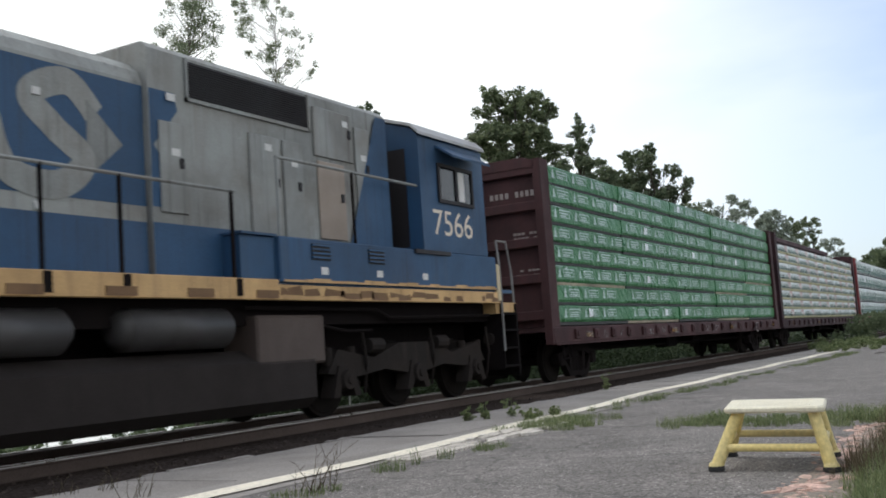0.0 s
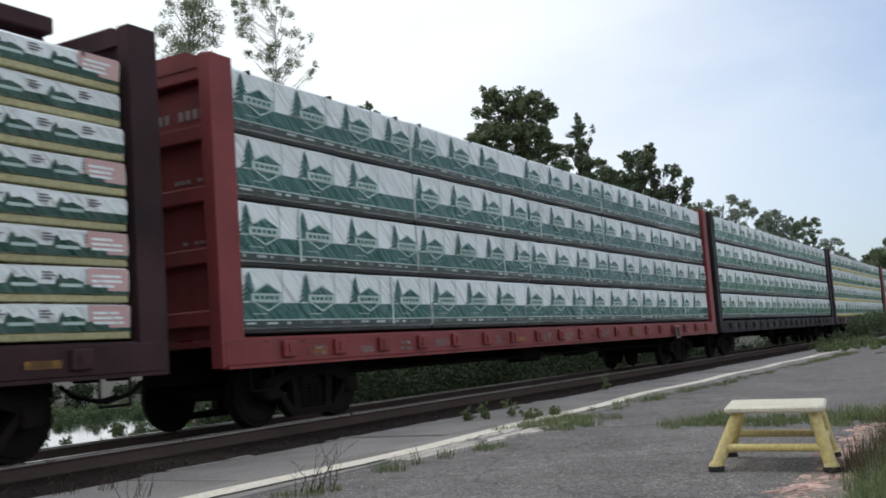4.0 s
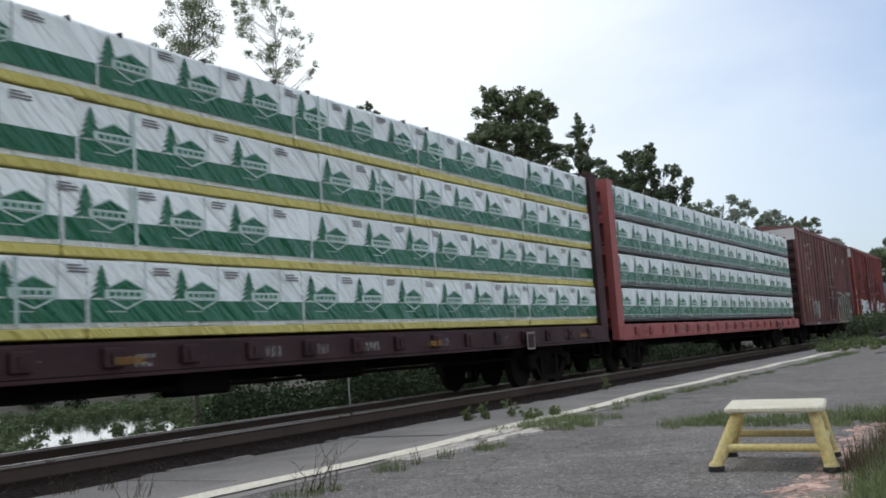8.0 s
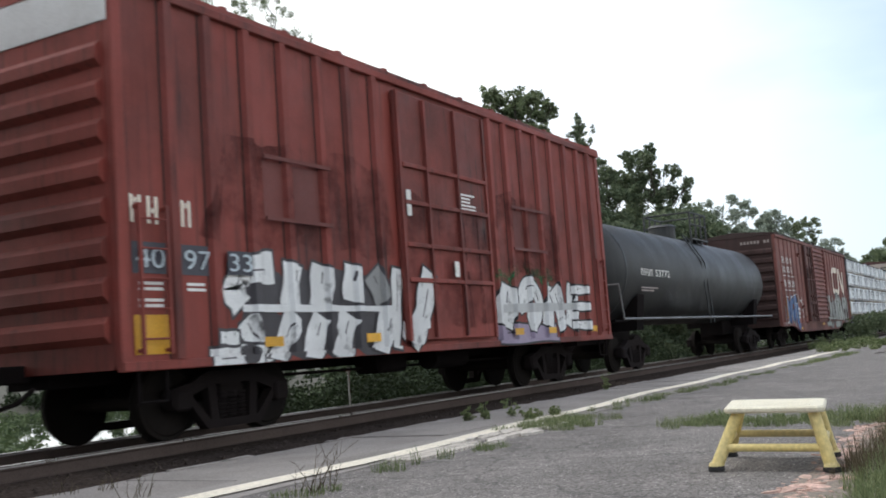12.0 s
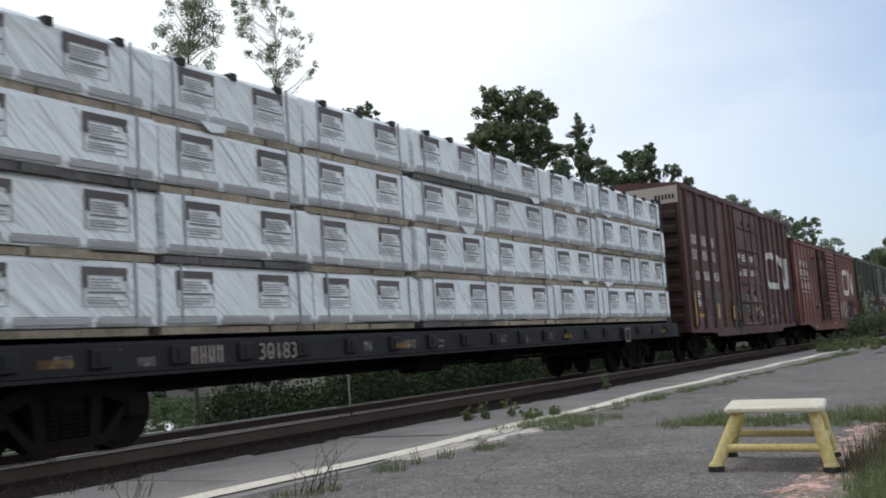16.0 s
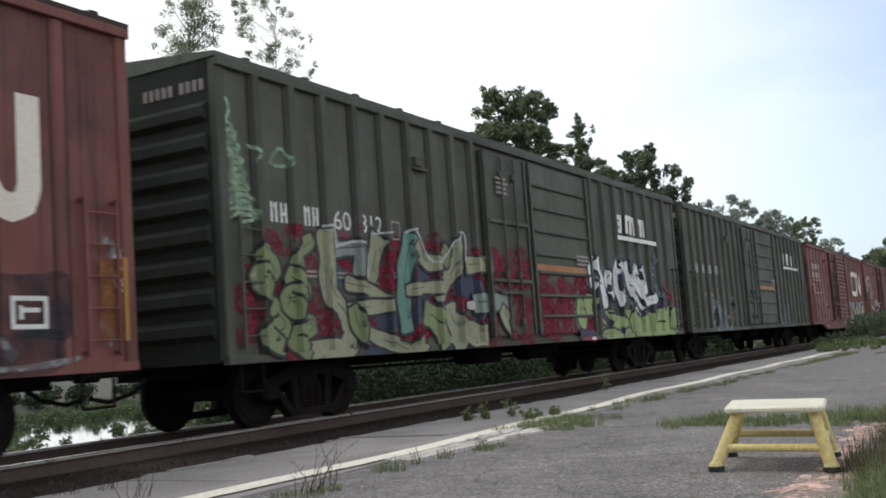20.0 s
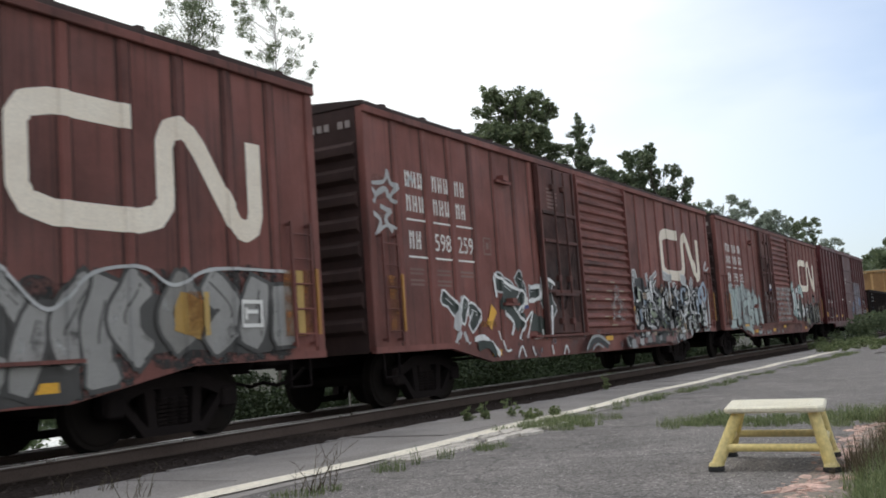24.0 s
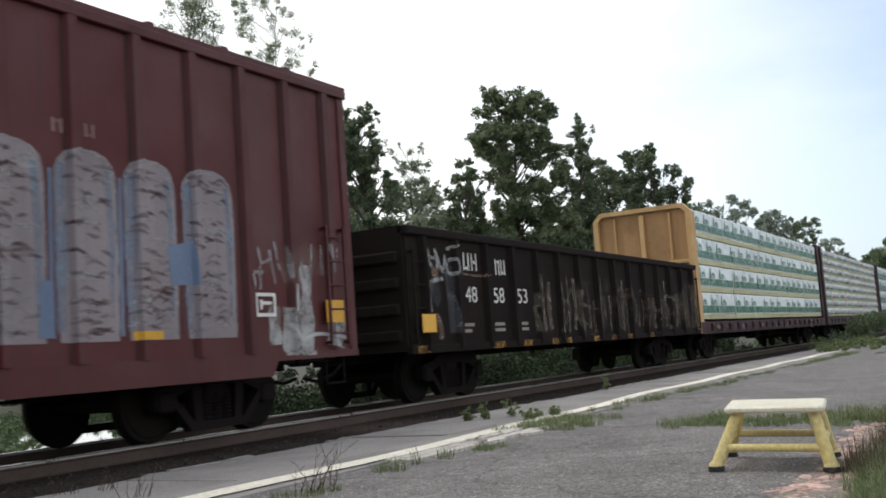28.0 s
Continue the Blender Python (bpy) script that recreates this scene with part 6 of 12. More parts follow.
def plug_door(car, x0, x1, z0, z1, mat, y, bands=(0.3, 0.62, 0.8), rods=True):
    """A plug door: framed panel, horizontal stiffeners, two locking rods with levers."""
    d = part("door", Mesh().box(x0, x1, y - 0.09, y - 0.004, z0, z1, 0, 0.02), mat, car)
    for q in (x0, x1 - 0.07):
        part("door_stile", Mesh().box(q, q + 0.07, y - 0.125, y - 0.092, z0, z1), mat, d)
    for k in bands:
        z = z0 + (z1 - z0) * k
        part("door_stiffener", Mesh().box(x0 + 0.08, x1 - 0.08, y - 0.14, y - 0.092, z - 0.035, z + 0.035, 0, 0.01), mat, d)
    if rods:
        for k in (0.36, 0.66):
            x = x0 + (x1 - x0) * k
            m = Mesh().tube((x, y - 0.15, z0 + 0.05), (x, y - 0.15, z1 - 0.05), 0.022, 0.022, 6)
            for z in (z0 + 0.25, z0 + 1.1, z1 - 0.4):
                m.box(x - 0.07, x + 0.07, y - 0.165, y - 0.092, z - 0.06, z + 0.06, 0, 0.01)
            part("locking_rod", m, mat, d)
        part("door_handle", Mesh().box(x0 + 0.25, x1 - 0.3, y - 0.19, y - 0.15, z0 + 0.75, z0 + 0.80), mat, d)
    return d


def corrugated_door(car, x0, x1, z0, z1, mat, y, n=17):
    """A sliding door pressed into level corrugations."""
    d = part("sliding_door", Mesh().box(x0, x1, y - 0.05, y - 0.004, z0, z1), mat, car)
    h = (z1 - z0 - 0.1) / n
    cm = Mesh().extrude([(0, h * 0.15), (-0.055, h * 0.35), (-0.055, h * 0.55), (0, h * 0.85)], "x", x0 + 0.05, x1 - 0.05)
    me = fix_normals(cm.data("corrugation", mat))
    for k in range(n):
        part("corrugation", me, mat, d, at=(0, y - 0.05, z0 + 0.05 + k * h))
    for q in (x0, x1 - 0.06):
        part("door_stile", Mesh().box(q, q + 0.06, y - 0.13, y - 0.052, z0, z1), mat, d)
    part("door_track", Mesh().box(x0 - 2.6, x1 + 3.3, y - 0.12, y - 0.01, z0 - 0.05, z0 - 0.01), mat, d)
    return d


def yellow_marks(car, xs, z, y, w=0.32, h=0.09, lift=0.07):
    for x in xs:
        part("reflector_strip", Mesh().rect(x, x + w, z, z + h, y - lift - 0.006), YELLOW_REF, car, "yellow reflective strip")


def boxed_mark(car, x0, x1, z0, z1, y, lift, mat=None, ring=False):
    """A square white frame with a few bars in it, or a ringed mark."""
    mat = mat or WHITE_LET
    m = Mesh()
    t = (x1 - x0) * 0.11
    y = y - 0.0165
    for a, b, c, d in ((x0, x1, z0, z0 + t), (x0, x1, z1 - t, z1), (x0, x0 + t, z0 + t, z1 - t), (x1 - t, x1, z0 + t, z1 - t), (x0 + t * 2, x0 + t * 3, z0 + t * 2, z1 - t * 2), (x0 + t * 3, x1 - t * 2, (z0 + z1) / 2, (z0 + z1) / 2 + t)):
        m.ribbon([(a, (c + d) / 2), (b, (c + d) / 2)], d - c, y, 0, lift)
    part("print", m.data("print", mat), mat, car, "white-framed square mark")
    if ring:
        m = Mesh()
        cx, cz, r = x1 + 0.93, z1 + 0.18, 0.11
        m.ribbon([(cx + r * math.cos(a), cz + r * math.sin(a)) for a in spread(0, 6.2832, 25)], 0.025, y)
        m.rect(cx - 0.08, cx + 0.08, cz - 0.012, cz + 0.012, y).rect(cx - 0.012, cx + 0.012, cz - 0.07, cz - 0.014, y)
        bars(m, cx - 0.13, cx + 0.1, cz + 0.22, cz + 0.32, y, 3)
        part("print", m.data("print", mat), mat, car, "white ringed mark and small print")


def upright_mark(car, x, z0, z1, y, w=0.055):
    part("reflector_bar", Mesh().box(x, x + w, y - 0.125, y - 0.105, z0, z1), spray("dull_yellow", (0.42, 0.2, 0.04)), car, "upright yellow reflector")
    part("reflector_panel", Mesh().rect(x - 0.24, x - 0.005, z0 + 0.02, z1 - 0.02, y - 0.04), mottled("worn_amber", (0.30, 0.13, 0.045), 0.75, 6.0, 0.3, 0.9), car, "dull amber panel")


def spread(a, b, n):
    return [a + (b - a) * k / (n - 1) for k in range(n)]


def placard(car, x, z, y, w=0.26, h=0.3):
    """A small card: white over a coloured foot."""
    part("placard", Mesh().box(x, x + w, y - 0.02, y - 0.016, z, z + h), WHITE_LET, car, "small white and blue card")
    part("placard_field", Mesh().rect(x, x + w, z, z + h * 0.3, y - 0.024).rect(x, x + w * 0.25, z + h * 0.3, z + h, y - 0.024), spray("card_blue", (0.05, 0.06, 0.2)), car)


def cn_car(start, number, L=18.55, mat=None, mark=0.0):
    """The sixty-foot red cars with a plug door beside a corrugated sliding door."""
    mat = mat or CN_BROWN
    e, h = L - 18.55, (L - 18.55) / 2
    ribs = [0.85, 1.74, 2.54, 3.31, 4.19, 5.0, 5.75, *[q + e for q in (11.25, 12.05, 12.85, 13.65, 14.45, 15.25, 16.05, 16.85, 17.65)]]
    deep = [(2.2, 0.85), (3.6, 0.58), (14.4 + e, 0.56), (16.1 + e, 0.85)]
    car, lift = boxcar("boxcar", start, L, 4.47, mat, "rust-red sixty-foot boxcar with graffiti along its lower side", ribs, deep=deep, roof_mat=SOOT_ROOF, rib_w=0.08, rib_d=0.032)
    plug_door(car, 5.95 + h, 7.75 + h, 1.0, 4.34, CN_DOOR, SIDE, (0.25, 0.55, 0.72))
    corrugated_door(car, 7.9 + h, 10.98 + h, 1.0, 4.36, mat, SIDE)
    smear(car, 5.97 + h, 7.73 + h, 1.05, 3.6, SIDE - 0.0925, DOOR_GRIME, int(start) + 7, None, "black grime on the door")
    lift.proud(5.95 + h, 7.75 + h, 0.092)
    lift.proud(7.9 + h, 10.98 + h, 0.107)
    worm(car, 13.75 + e + mark, 17.42 + e + mark, 2.28, 3.66, SIDE, CREAM_LET, lift)
    m = Mesh()
    y = SIDE - 0.006
    for z0, row in ((3.38, ((1.12, 3), (1.95, 3), (2.70, 2))), (3.00, ((1.12, 3), (1.95, 3), (2.70, 2)))):
        for x, n in row:
            bars(m, x, x + 0.19 * n, z0, z0 + 0.26, y, n)
    for x in (1.1, 1.92, 2.68):
        m.rect(x, x + 0.58, 2.86, 2.89, y)
        m.rect(x, x + 0.58, 2.28, 2.31, y)
    bars(m, 1.15, 1.55, 2.42, 2.70, y, 2)
    part("road_name", m, WHITE_LET, car, "white lettering in short blocks")
    if number:
        lettering("car_number", number[:3], 1.93, 2.45, 2.42, 2.70, y, WHITE_LET, car)
        lettering("car_number", number[3:], 2.70, 3.22, 2.42, 2.70, y, WHITE_LET, car)
    m = Mesh()
    for x, z in ((1.1, 2.02), (1.93, 2.02), (2.72, 2.02), (1.1, 1.85), (1.93, 1.85)):
        lines(m, x, x + 0.5, z, z + 0.13, y, 2, 0, int(x * 10))
    f = Mesh()
    lines(f, 6.35 + h, 6.95 + h, 3.5, 3.95, SIDE - 0.096, 6, 0, 3)
    part("small_print", f, FAINT_LET, car)
    m.rect(3.62, 3.9, 2.44, 2.47, y).rect(3.62, 3.9, 2.72, 2.75, y).rect(3.62, 3.65, 2.44, 2.75, y).rect(3.87, 3.9, 2.44, 2.75, y).rect(3.71, 3.81, 2.54, 2.66, y)
    part("small_print", m, FAINT_LET, car, "faded small print and a boxed mark")
    part("bracket", Mesh().box(4.15, 4.75, SIDE - 0.1, SIDE - 0.003, 3.78, 3.83).box(4.35, 4.55, SIDE - 0.14, SIDE - 0.003, 3.83, 3.92), mat, car)
    part("bracket", Mesh().box(4.15, 4.75, SIDE - 0.1, SIDE - 0.003, 1.55, 1.60).box(4.35, 4.55, SIDE - 0.14, SIDE - 0.003, 1.60, 1.68), mat, car)
    yellow_marks(car, (3.6, 13.4), 0.68, SIDE, 0.36, 0.10, 0.036)
    yellow_marks(car, (9.05 + h,), 0.80, SIDE, 0.44, 0.10, 0.075)
    for x, w, z, q, d in ((9.3 + h, 0.2, 1.14, 0.2, 0.112), (3.24, 0.6, 1.18, 0.1, 0.037), (4.92, 0.38, 1.15, 0.1, 0.037)):
        part("reflector_panel", Mesh().rect(x, x + w, z, z + q, SIDE - d), mottled("worn_amber", (0.30, 0.13, 0.045), 0.75, 6.0, 0.3, 0.9), car, "worn amber panel")
    m = Mesh()
    for k in range(8):
        a = SIDE + 0.18 + k * 0.13 + (0.12 if k > 1 else 0)
        m.add([(-0.014, a, 4.16), (-0.014, a + 0.09, 4.16), (-0.014, a + 0.09, 4.27), (-0.014, a, 4.27)], [(0, 1, 2, 3)])
    part("small_print", m, PALE_LET, car)
    upright_mark(car, 0.66, 1.15, 2.0, SIDE)
    upright_mark(car, L - 0.25, 1.15, 2.0, SIDE)
    return car, lift


def bc_car(start, number):
    """The dull green sixty-foot cars with a plug door and a ribbed sliding door."""
    L = 18.25
    ribs = [0.69, 1.4, 2.09, 2.84, 3.57, 4.29, 5.0, 5.7, 6.4, 12.0, 12.75, 13.5, 14.25, 15.0, 15.75, 16.5, 17.25]
    # green ends in a darker green that carries the shade between cars
    car, lift = boxcar("boxcar", start, L, 4.50, BC_GREEN, "dull dark green boxcar with graffiti on its lower side", ribs, rib_d=0.075, end_mat=paint("shaded_green_end", (0.03, 0.034, 0.026), 0.85, dirt=(0.016, 0.016, 0.013), amount=0.6, soot=0.4))
    plug_door(car, 6.7, 8.45, 1.0, 4.30, BC_GREEN, SIDE, (0.3, 0.62))
    d = part("sliding_door", Mesh().box(8.6, 11.6, SIDE - 0.07, SIDE - 0.004, 1.0, 4.32, 0, 0.02), BC_GREEN, car)
    for z in (1.35, 1.75, 2.2, 2.55, 3.0, 3.45, 3.9):
        part("door_rib", Mesh().box(8.75, 11.45, SIDE - 0.12, SIDE - 0.072, z - 0.03, z + 0.03, 0, 0.01), BC_GREEN, d)
    for q in (8.6, 11.52):
        part("door_stile", Mesh().box(q, q + 0.08, SIDE - 0.13, SIDE - 0.072, 1.0, 4.32), BC_GREEN, d)
    part("door_stripe", Mesh().rect(8.75, 11.4, 2.24, 2.36, SIDE - 0.075), spray("rust_stripe", (0.42, 0.17, 0.05)), d, "worn orange stripe")
    y = SIDE - 0.006
    lift.proud(6.7, 8.45, 0.092)
    lift.proud(8.6, 11.6, 0.074)
    # road name as slanted blocks over an underline
    m = Mesh()
    x = 13.55
    for w, hollow in ((0.45, 2), (0.45, 1), (0.42, 1), (0.5, 1), (0.18, 0), (0.38, 0)):
        yy = y - 0.004 - (0.075 if lift(x + w / 2) else 0)
        sl = 0.05
        if hollow:
            for a0, a1, z0, z1 in ((0, 0.38, 3.30, 3.74), (0.6, 0.98, 3.30, 3.74), (0.38, 0.6, 3.62, 3.74)) + (((0.38, 0.6, 3.30, 3.40), (0.38, 0.6, 3.47, 3.56)) if hollow == 2 else ()):
                m.flat([(x + a0 * w + (z0 - 3.3) * 0.11, z0), (x + a1 * w + (z0 - 3.3) * 0.11, z0), (x + a1 * w + (z1 - 3.3) * 0.11, z1), (x + a0 * w + (z1 - 3.3) * 0.11, z1)], yy)
        else:
            m.flat([(x, 3.30), (x + 0.15, 3.30), (x + 0.15 + sl, 3.74), (x + sl, 3.74)], yy)
        x += w + 0.04
    m.rect(13.45, 16.35, 3.12, 3.22, y - 0.078)
    part("road_name", m, WHITE_LET, car, "white slanted blocks over an underline")
    if number:
        m = Mesh()
        bars(m, 0.93, 1.32, 2.58, 2.84, y, 2)
        bars(m, 1.62, 1.98, 2.58, 2.84, y, 2)
        part("car_initials", m, WHITE_LET, car)
        lettering("car_number", number[:2], 2.28, 2.68, 2.58, 2.84, y, WHITE_LET, car)
        lettering("car_number", number[2:], 2.94, 3.48, 2.58, 2.84, y, WHITE_LET, car)
    m = Mesh()
    for x, z in ((1.6, 1.9), (2.3, 1.9), (2.95, 2.25), (2.95, 2.05), (2.95, 1.85), (3.65, 1.95)):
        lines(m, x, x + 0.42, z, z + 0.12, y, 2, 0, int(x * 10))
    m.rect(3.72, 3.98, 2.52, 2.55, y).rect(3.72, 3.98, 2.78, 2.81, y).rect(3.72, 3.75, 2.52, 2.81, y).rect(3.95, 3.98, 2.52, 2.81, y)
    lines(m, 7.1, 7.7, 3.55, 3.9, SIDE - 0.147, 4, 0, 4)
    lines(m, 10.7, 11.4, 2.4, 2.65, SIDE - 0.122, 3, 0, 5)
    part("small_print", m, PALE_LET, car, "small pale print")
    part("bracket", Mesh().box(4.3, 4.8, SIDE - 0.1, SIDE - 0.003, 3.66, 3.71).box(4.35, 4.55, SIDE - 0.15, SIDE - 0.003, 3.71, 3.85), BC_GREEN, car)
    m = Mesh()
    for k in range(9):
        a = SIDE + 0.15 + k * 0.105 + (0.08 if k > 3 else 0)
        m.add([(-0.014, a, 4.12), (-0.014, a + 0.07, 4.12), (-0.014, a + 0.07, 4.26), (-0.014, a, 4.26)], [(0, 1, 2, 3)])
    part("end_number", m, PALE_LET, car, "pale initials and number as plain blocks")
    return car, lift


# ---- centre-beam lumber cars ----


def pack_mesh(L, H, D, seed, soft=0.03):
    """A wrapped lumber pack: a box with rounded, uneven edges and slightly sagging faces."""
    rnd = random.Random(seed)
    m = Mesh()
    nx = max(4, int(L / 0.55))
    prof = [(0, 0.05), (0, H * 0.5), (0, H - soft), (soft, H), (D * 0.5, H + 0.004), (D, H), (D, 0), (0.02, 0)]
    rows = []
    for i in range(nx + 1):
        x = L * i / nx
        rows.append([(x + (rnd.uniform(-0.01, 0.01) if 0 < i < nx else 0), p[0] + (rnd.uniform(-0.008, 0.008) if p[0] < 0.05 else 0), p[1] + rnd.uniform(-0.008, 0.006)) for p in prof])
    n = len(prof)
    vs = [v for r in rows for v in r]
    fs = []
    for i in range(nx):
        for k in range(n):
            fs.append((i * n + k, i * n + (k + 1) % n, (i + 1) * n + (k + 1) % n, (i + 1) * n + k))
    fs += [tuple(range(n - 1, -1, -1)), tuple(nx * n + k for k in range(n))]
    m.add(vs, fs)
    return m


def tree_mark(m, x, ph, g, y, mi=0, pale=1):
    """The printed mark: a fir beside a roof, a pale panel and a pointed frame that reaches into the band."""
    w = ph * 0.45
    r = x + w * 1.0
    t = 0.022
    # fir: five ragged tiers
    for k in range(5):
        a = g + ph * (0.0 + 0.088 * k)
        s = w * (0.56 - 0.095 * k)
        m.flat([(x - s, a), (x - s * 0.35, a + ph * 0.035), (x + s * 0.4, a + ph * 0.03), (x + s * 1.05, a - ph * 0.01), (x + s * 0.3, a + ph * 0.12), (x, a + ph * 0.16), (x - s * 0.3, a + ph * 0.115)], y - 0.0004 * k, mi)
    zb, zt = g + ph * 0.155, g + ph * 0.30
    m.flat([(r - w * 0.82, zb), (r + w * 0.82, zb), (r, zt)], y - 0.003, mi)
    for q in (-1, 1):
        m.flat([(r, zt + t), (r + q * w * 0.88, zb), (r + q * w * 0.82, zb), (r, zt)], y - 0.0032, pale)
        m.flat([(r, g - ph * 0.145), (r + q * w * 0.9, g + ph * 0.02), (r + q * w * 0.9, g + ph * 0.05), (r, g - ph * 0.115)], y - 0.004, pale)
    m.rect(r - w * 0.9, r + w * 0.9, g + ph * 0.02, g + ph * 0.15, y - 0.003, pale)
    for k in range(5):
        a = r + w * (-0.7 + 0.28 * k)
        m.rect(a, a + w * 0.2, g + ph * 0.055, g + ph * 0.115, y - 0.004, mi)
    # flat grey strip over the mark: the shaded crease of a fold, painted
    m.rect(r + w * 0.85, r + w * 0.85 + 0.016, g + ph * 0.16, ph - 0.02, y - 0.002, 3)


def deck_car(name, start, L, mat, label, top, beam=None, pockets=19, trucks=2.3, head=None, slim=False):
    """A centre-beam flat car: deck, side sills with stake pockets, end bulkheads, the centre truss. Local x = 0 is the outer face of its first bulkhead."""
    car = thing(name, label, "flatcar", "cars of the freight train", (start, TRACK_Y, 0))
    hw = 1.50
    part("deck", Mesh().box(0.1, L - 0.1, -hw + 0.02, hw - 0.02, 1.06, 1.15), mat, car)
    for s in (-1, 1):
        part("side_sill", Mesh().box(0.05, L - 0.05, s * hw - 0.03, s * hw + 0.03, 0.82, 1.13, 0, 0.01).box(0.05, L - 0.05, s * hw - 0.07, s * hw + 0.05, 0.78, 0.818), mat, car)
    me = fix_normals(Mesh().box(-0.13, 0.13, -0.05, 0, 0.88, 1.09, 0, 0.015).box(-0.05, 0.05, -0.066, -0.052, 0.93, 1.04).data("stake_pocket", mat))
    for x in spread(1.2, L - 1.2, pockets):
        part("stake_pocket", me, mat, car, at=(x, -hw - 0.032, 0))
    part("centre_sill", Mesh().box(0.6, L - 0.6, -0.4, 0.4, 0.62, 1.05), STEEL_BLACK, car)
    for x in (5.6, L / 2, L - 5.6):
        part("cross_bearer", Mesh().box(x - 0.1, x + 0.1, -1.3, 1.3, 0.75, 1.05), STEEL_BLACK, car)
    part("brake_rigging", Mesh().tube((L * 0.55, -0.7, 0.72), (L * 0.6, -0.7, 0.72), 0.2, 0.2, 14).pipe([(3.2, -0.9, 0.62), (L - 3.2, -0.9, 0.58)], 0.03).box(L * 0.42, L * 0.46, -1.0, -0.6, 0.5, 0.95, 0, 0.05), STEEL_BLACK, car)
    body, first = mat, head
    for x, d in ((0.0, 1), (L, -1)):
        head = first if d > 0 else None
        mat = head or body
        hb = 1.34 if slim and d < 0 else hw
        # headed cars: recessed panel in darker yellow, the recess's shade painted in
        b = part("bulkhead", Mesh().box(min(x + d * 0.16, x + d * 0.22), max(x + d * 0.16, x + d * 0.22), -hb + 0.1, hb - 0.1, 1.16, top - 0.1), paint("shaded_yellow_panel", (0.40, 0.23, 0.10), 0.75, dirt=(0.16, 0.09, 0.045), amount=0.6) if head else mat, car)
        for s in (-1, 1):
            # chamfered corner posts
            x0, x1 = sorted((x, x + d * 0.40))
            tp = top - 0.21 if head else top
            part("bulkhead_post", Mesh().extrude([(x0, 0.80), (x1, 0.80), (x1, tp), (x0, tp)], "y", s * hb - (0.0 if s > 0 else 0.02) - (0.15 if s > 0 else 0), s * hb + (0.15 if s < 0 else 0.02)), mat, b)
        x0, x1 = sorted((x, x + d * 0.30))
        if head:
            part("bulkhead_cap", Mesh().extrude([(-hb - 0.02, top - 0.205), (-hb + 0.13, top - 0.205), (-hb + 0.3, top - 0.07), (hb - 0.3, top - 0.07), (hb - 0.13, top - 0.205), (hb + 0.02, top - 0.205), (hb - 0.22, top + 0.06), (-hb + 0.22, top + 0.06)], "x", x0, x1), mat, b)
        else:
            part("bulkhead_cap", Mesh().extrude([(-hb + 0.13, top - 0.16), (hb - 0.13, top - 0.16), (hb - 0.13, top - 0.03), (hb - 0.35, top + 0.06), (-hb + 0.35, top + 0.06), (-hb + 0.13, top - 0.03)], "x", x0, x1), mat, b)
        for z in ((1.3, 2.9) if head else spread(1.3, top - 0.3, 5)):
            xa, xb = sorted((x + d * 0.02, x + d * 0.155))
            part("bulkhead_rib", Mesh().box(xa, xb, -hb + 0.14, hb - 0.14, z, z + (0.1 if head else 0.19), 0, 0.015), mat, b)
        xa, xb = sorted((x + d * 0.03, x + d * 0.15))
        part("bulkhead_stiffener", Mesh().box(xa, xb, -0.07, 0.07, 1.17, top - 0.17), mat, b)
        if d > 0 and not head:
            m = Mesh()
            for z0, h, n in ((3.83, 0.12, 9), (3.05, 0.05, 6), (2.95, 0.05, 7), (2.3, 0.04, 5), (2.2, 0.04, 6)):
                for k in range(n):
                    if (k + n) % 5 == 3:
                        continue
                    yy = -hb + 0.22 + k * (0.115 if h > 0.1 else 0.09)
                    m.add([(x + 0.150, yy, z0), (x + 0.150, yy + 0.075, z0), (x + 0.150, yy + 0.075, z0 + h), (x + 0.150, yy, z0 + h)], [(0, 1, 2, 3)])
            part("small_print", m, PALE_LET, b, "white print in plain blocks")
        if head:
            for yy in (-0.85, 0.85):
                part("bulkhead_stiffener", Mesh().box(xa, xb, yy - 0.025, yy + 0.025, 1.45, top - 0.17), mat, b)
    mat = body
    # centre truss
    bt = beam or top - 0.06
    part("centre_beam", Mesh().box(0.3, L - 0.3, -0.24, 0.24, bt - 0.2, bt, 0, 0.02).box(0.3, L - 0.3, -0.06, 0.06, bt - 0.6, bt - 0.205), mat, car)
    m = Mesh()
    for k in range(12):
        x = 1.0 + (L - 2.0) * k / 11
        m.box(x - 0.06, x + 0.06, -0.07, 0.07, 1.16, bt - 0.21)
    part("truss_post", m, mat, car)
    for x in (trucks, L - trucks):
        truck(car, x, start)
    couplers(car, 0.0, L)
    step_iron(car, 0.5, mat, -hw, 0.5, 0.82)
    step_iron(car, L - 0.95, mat, -hw, 0.5, 0.82)
    return car


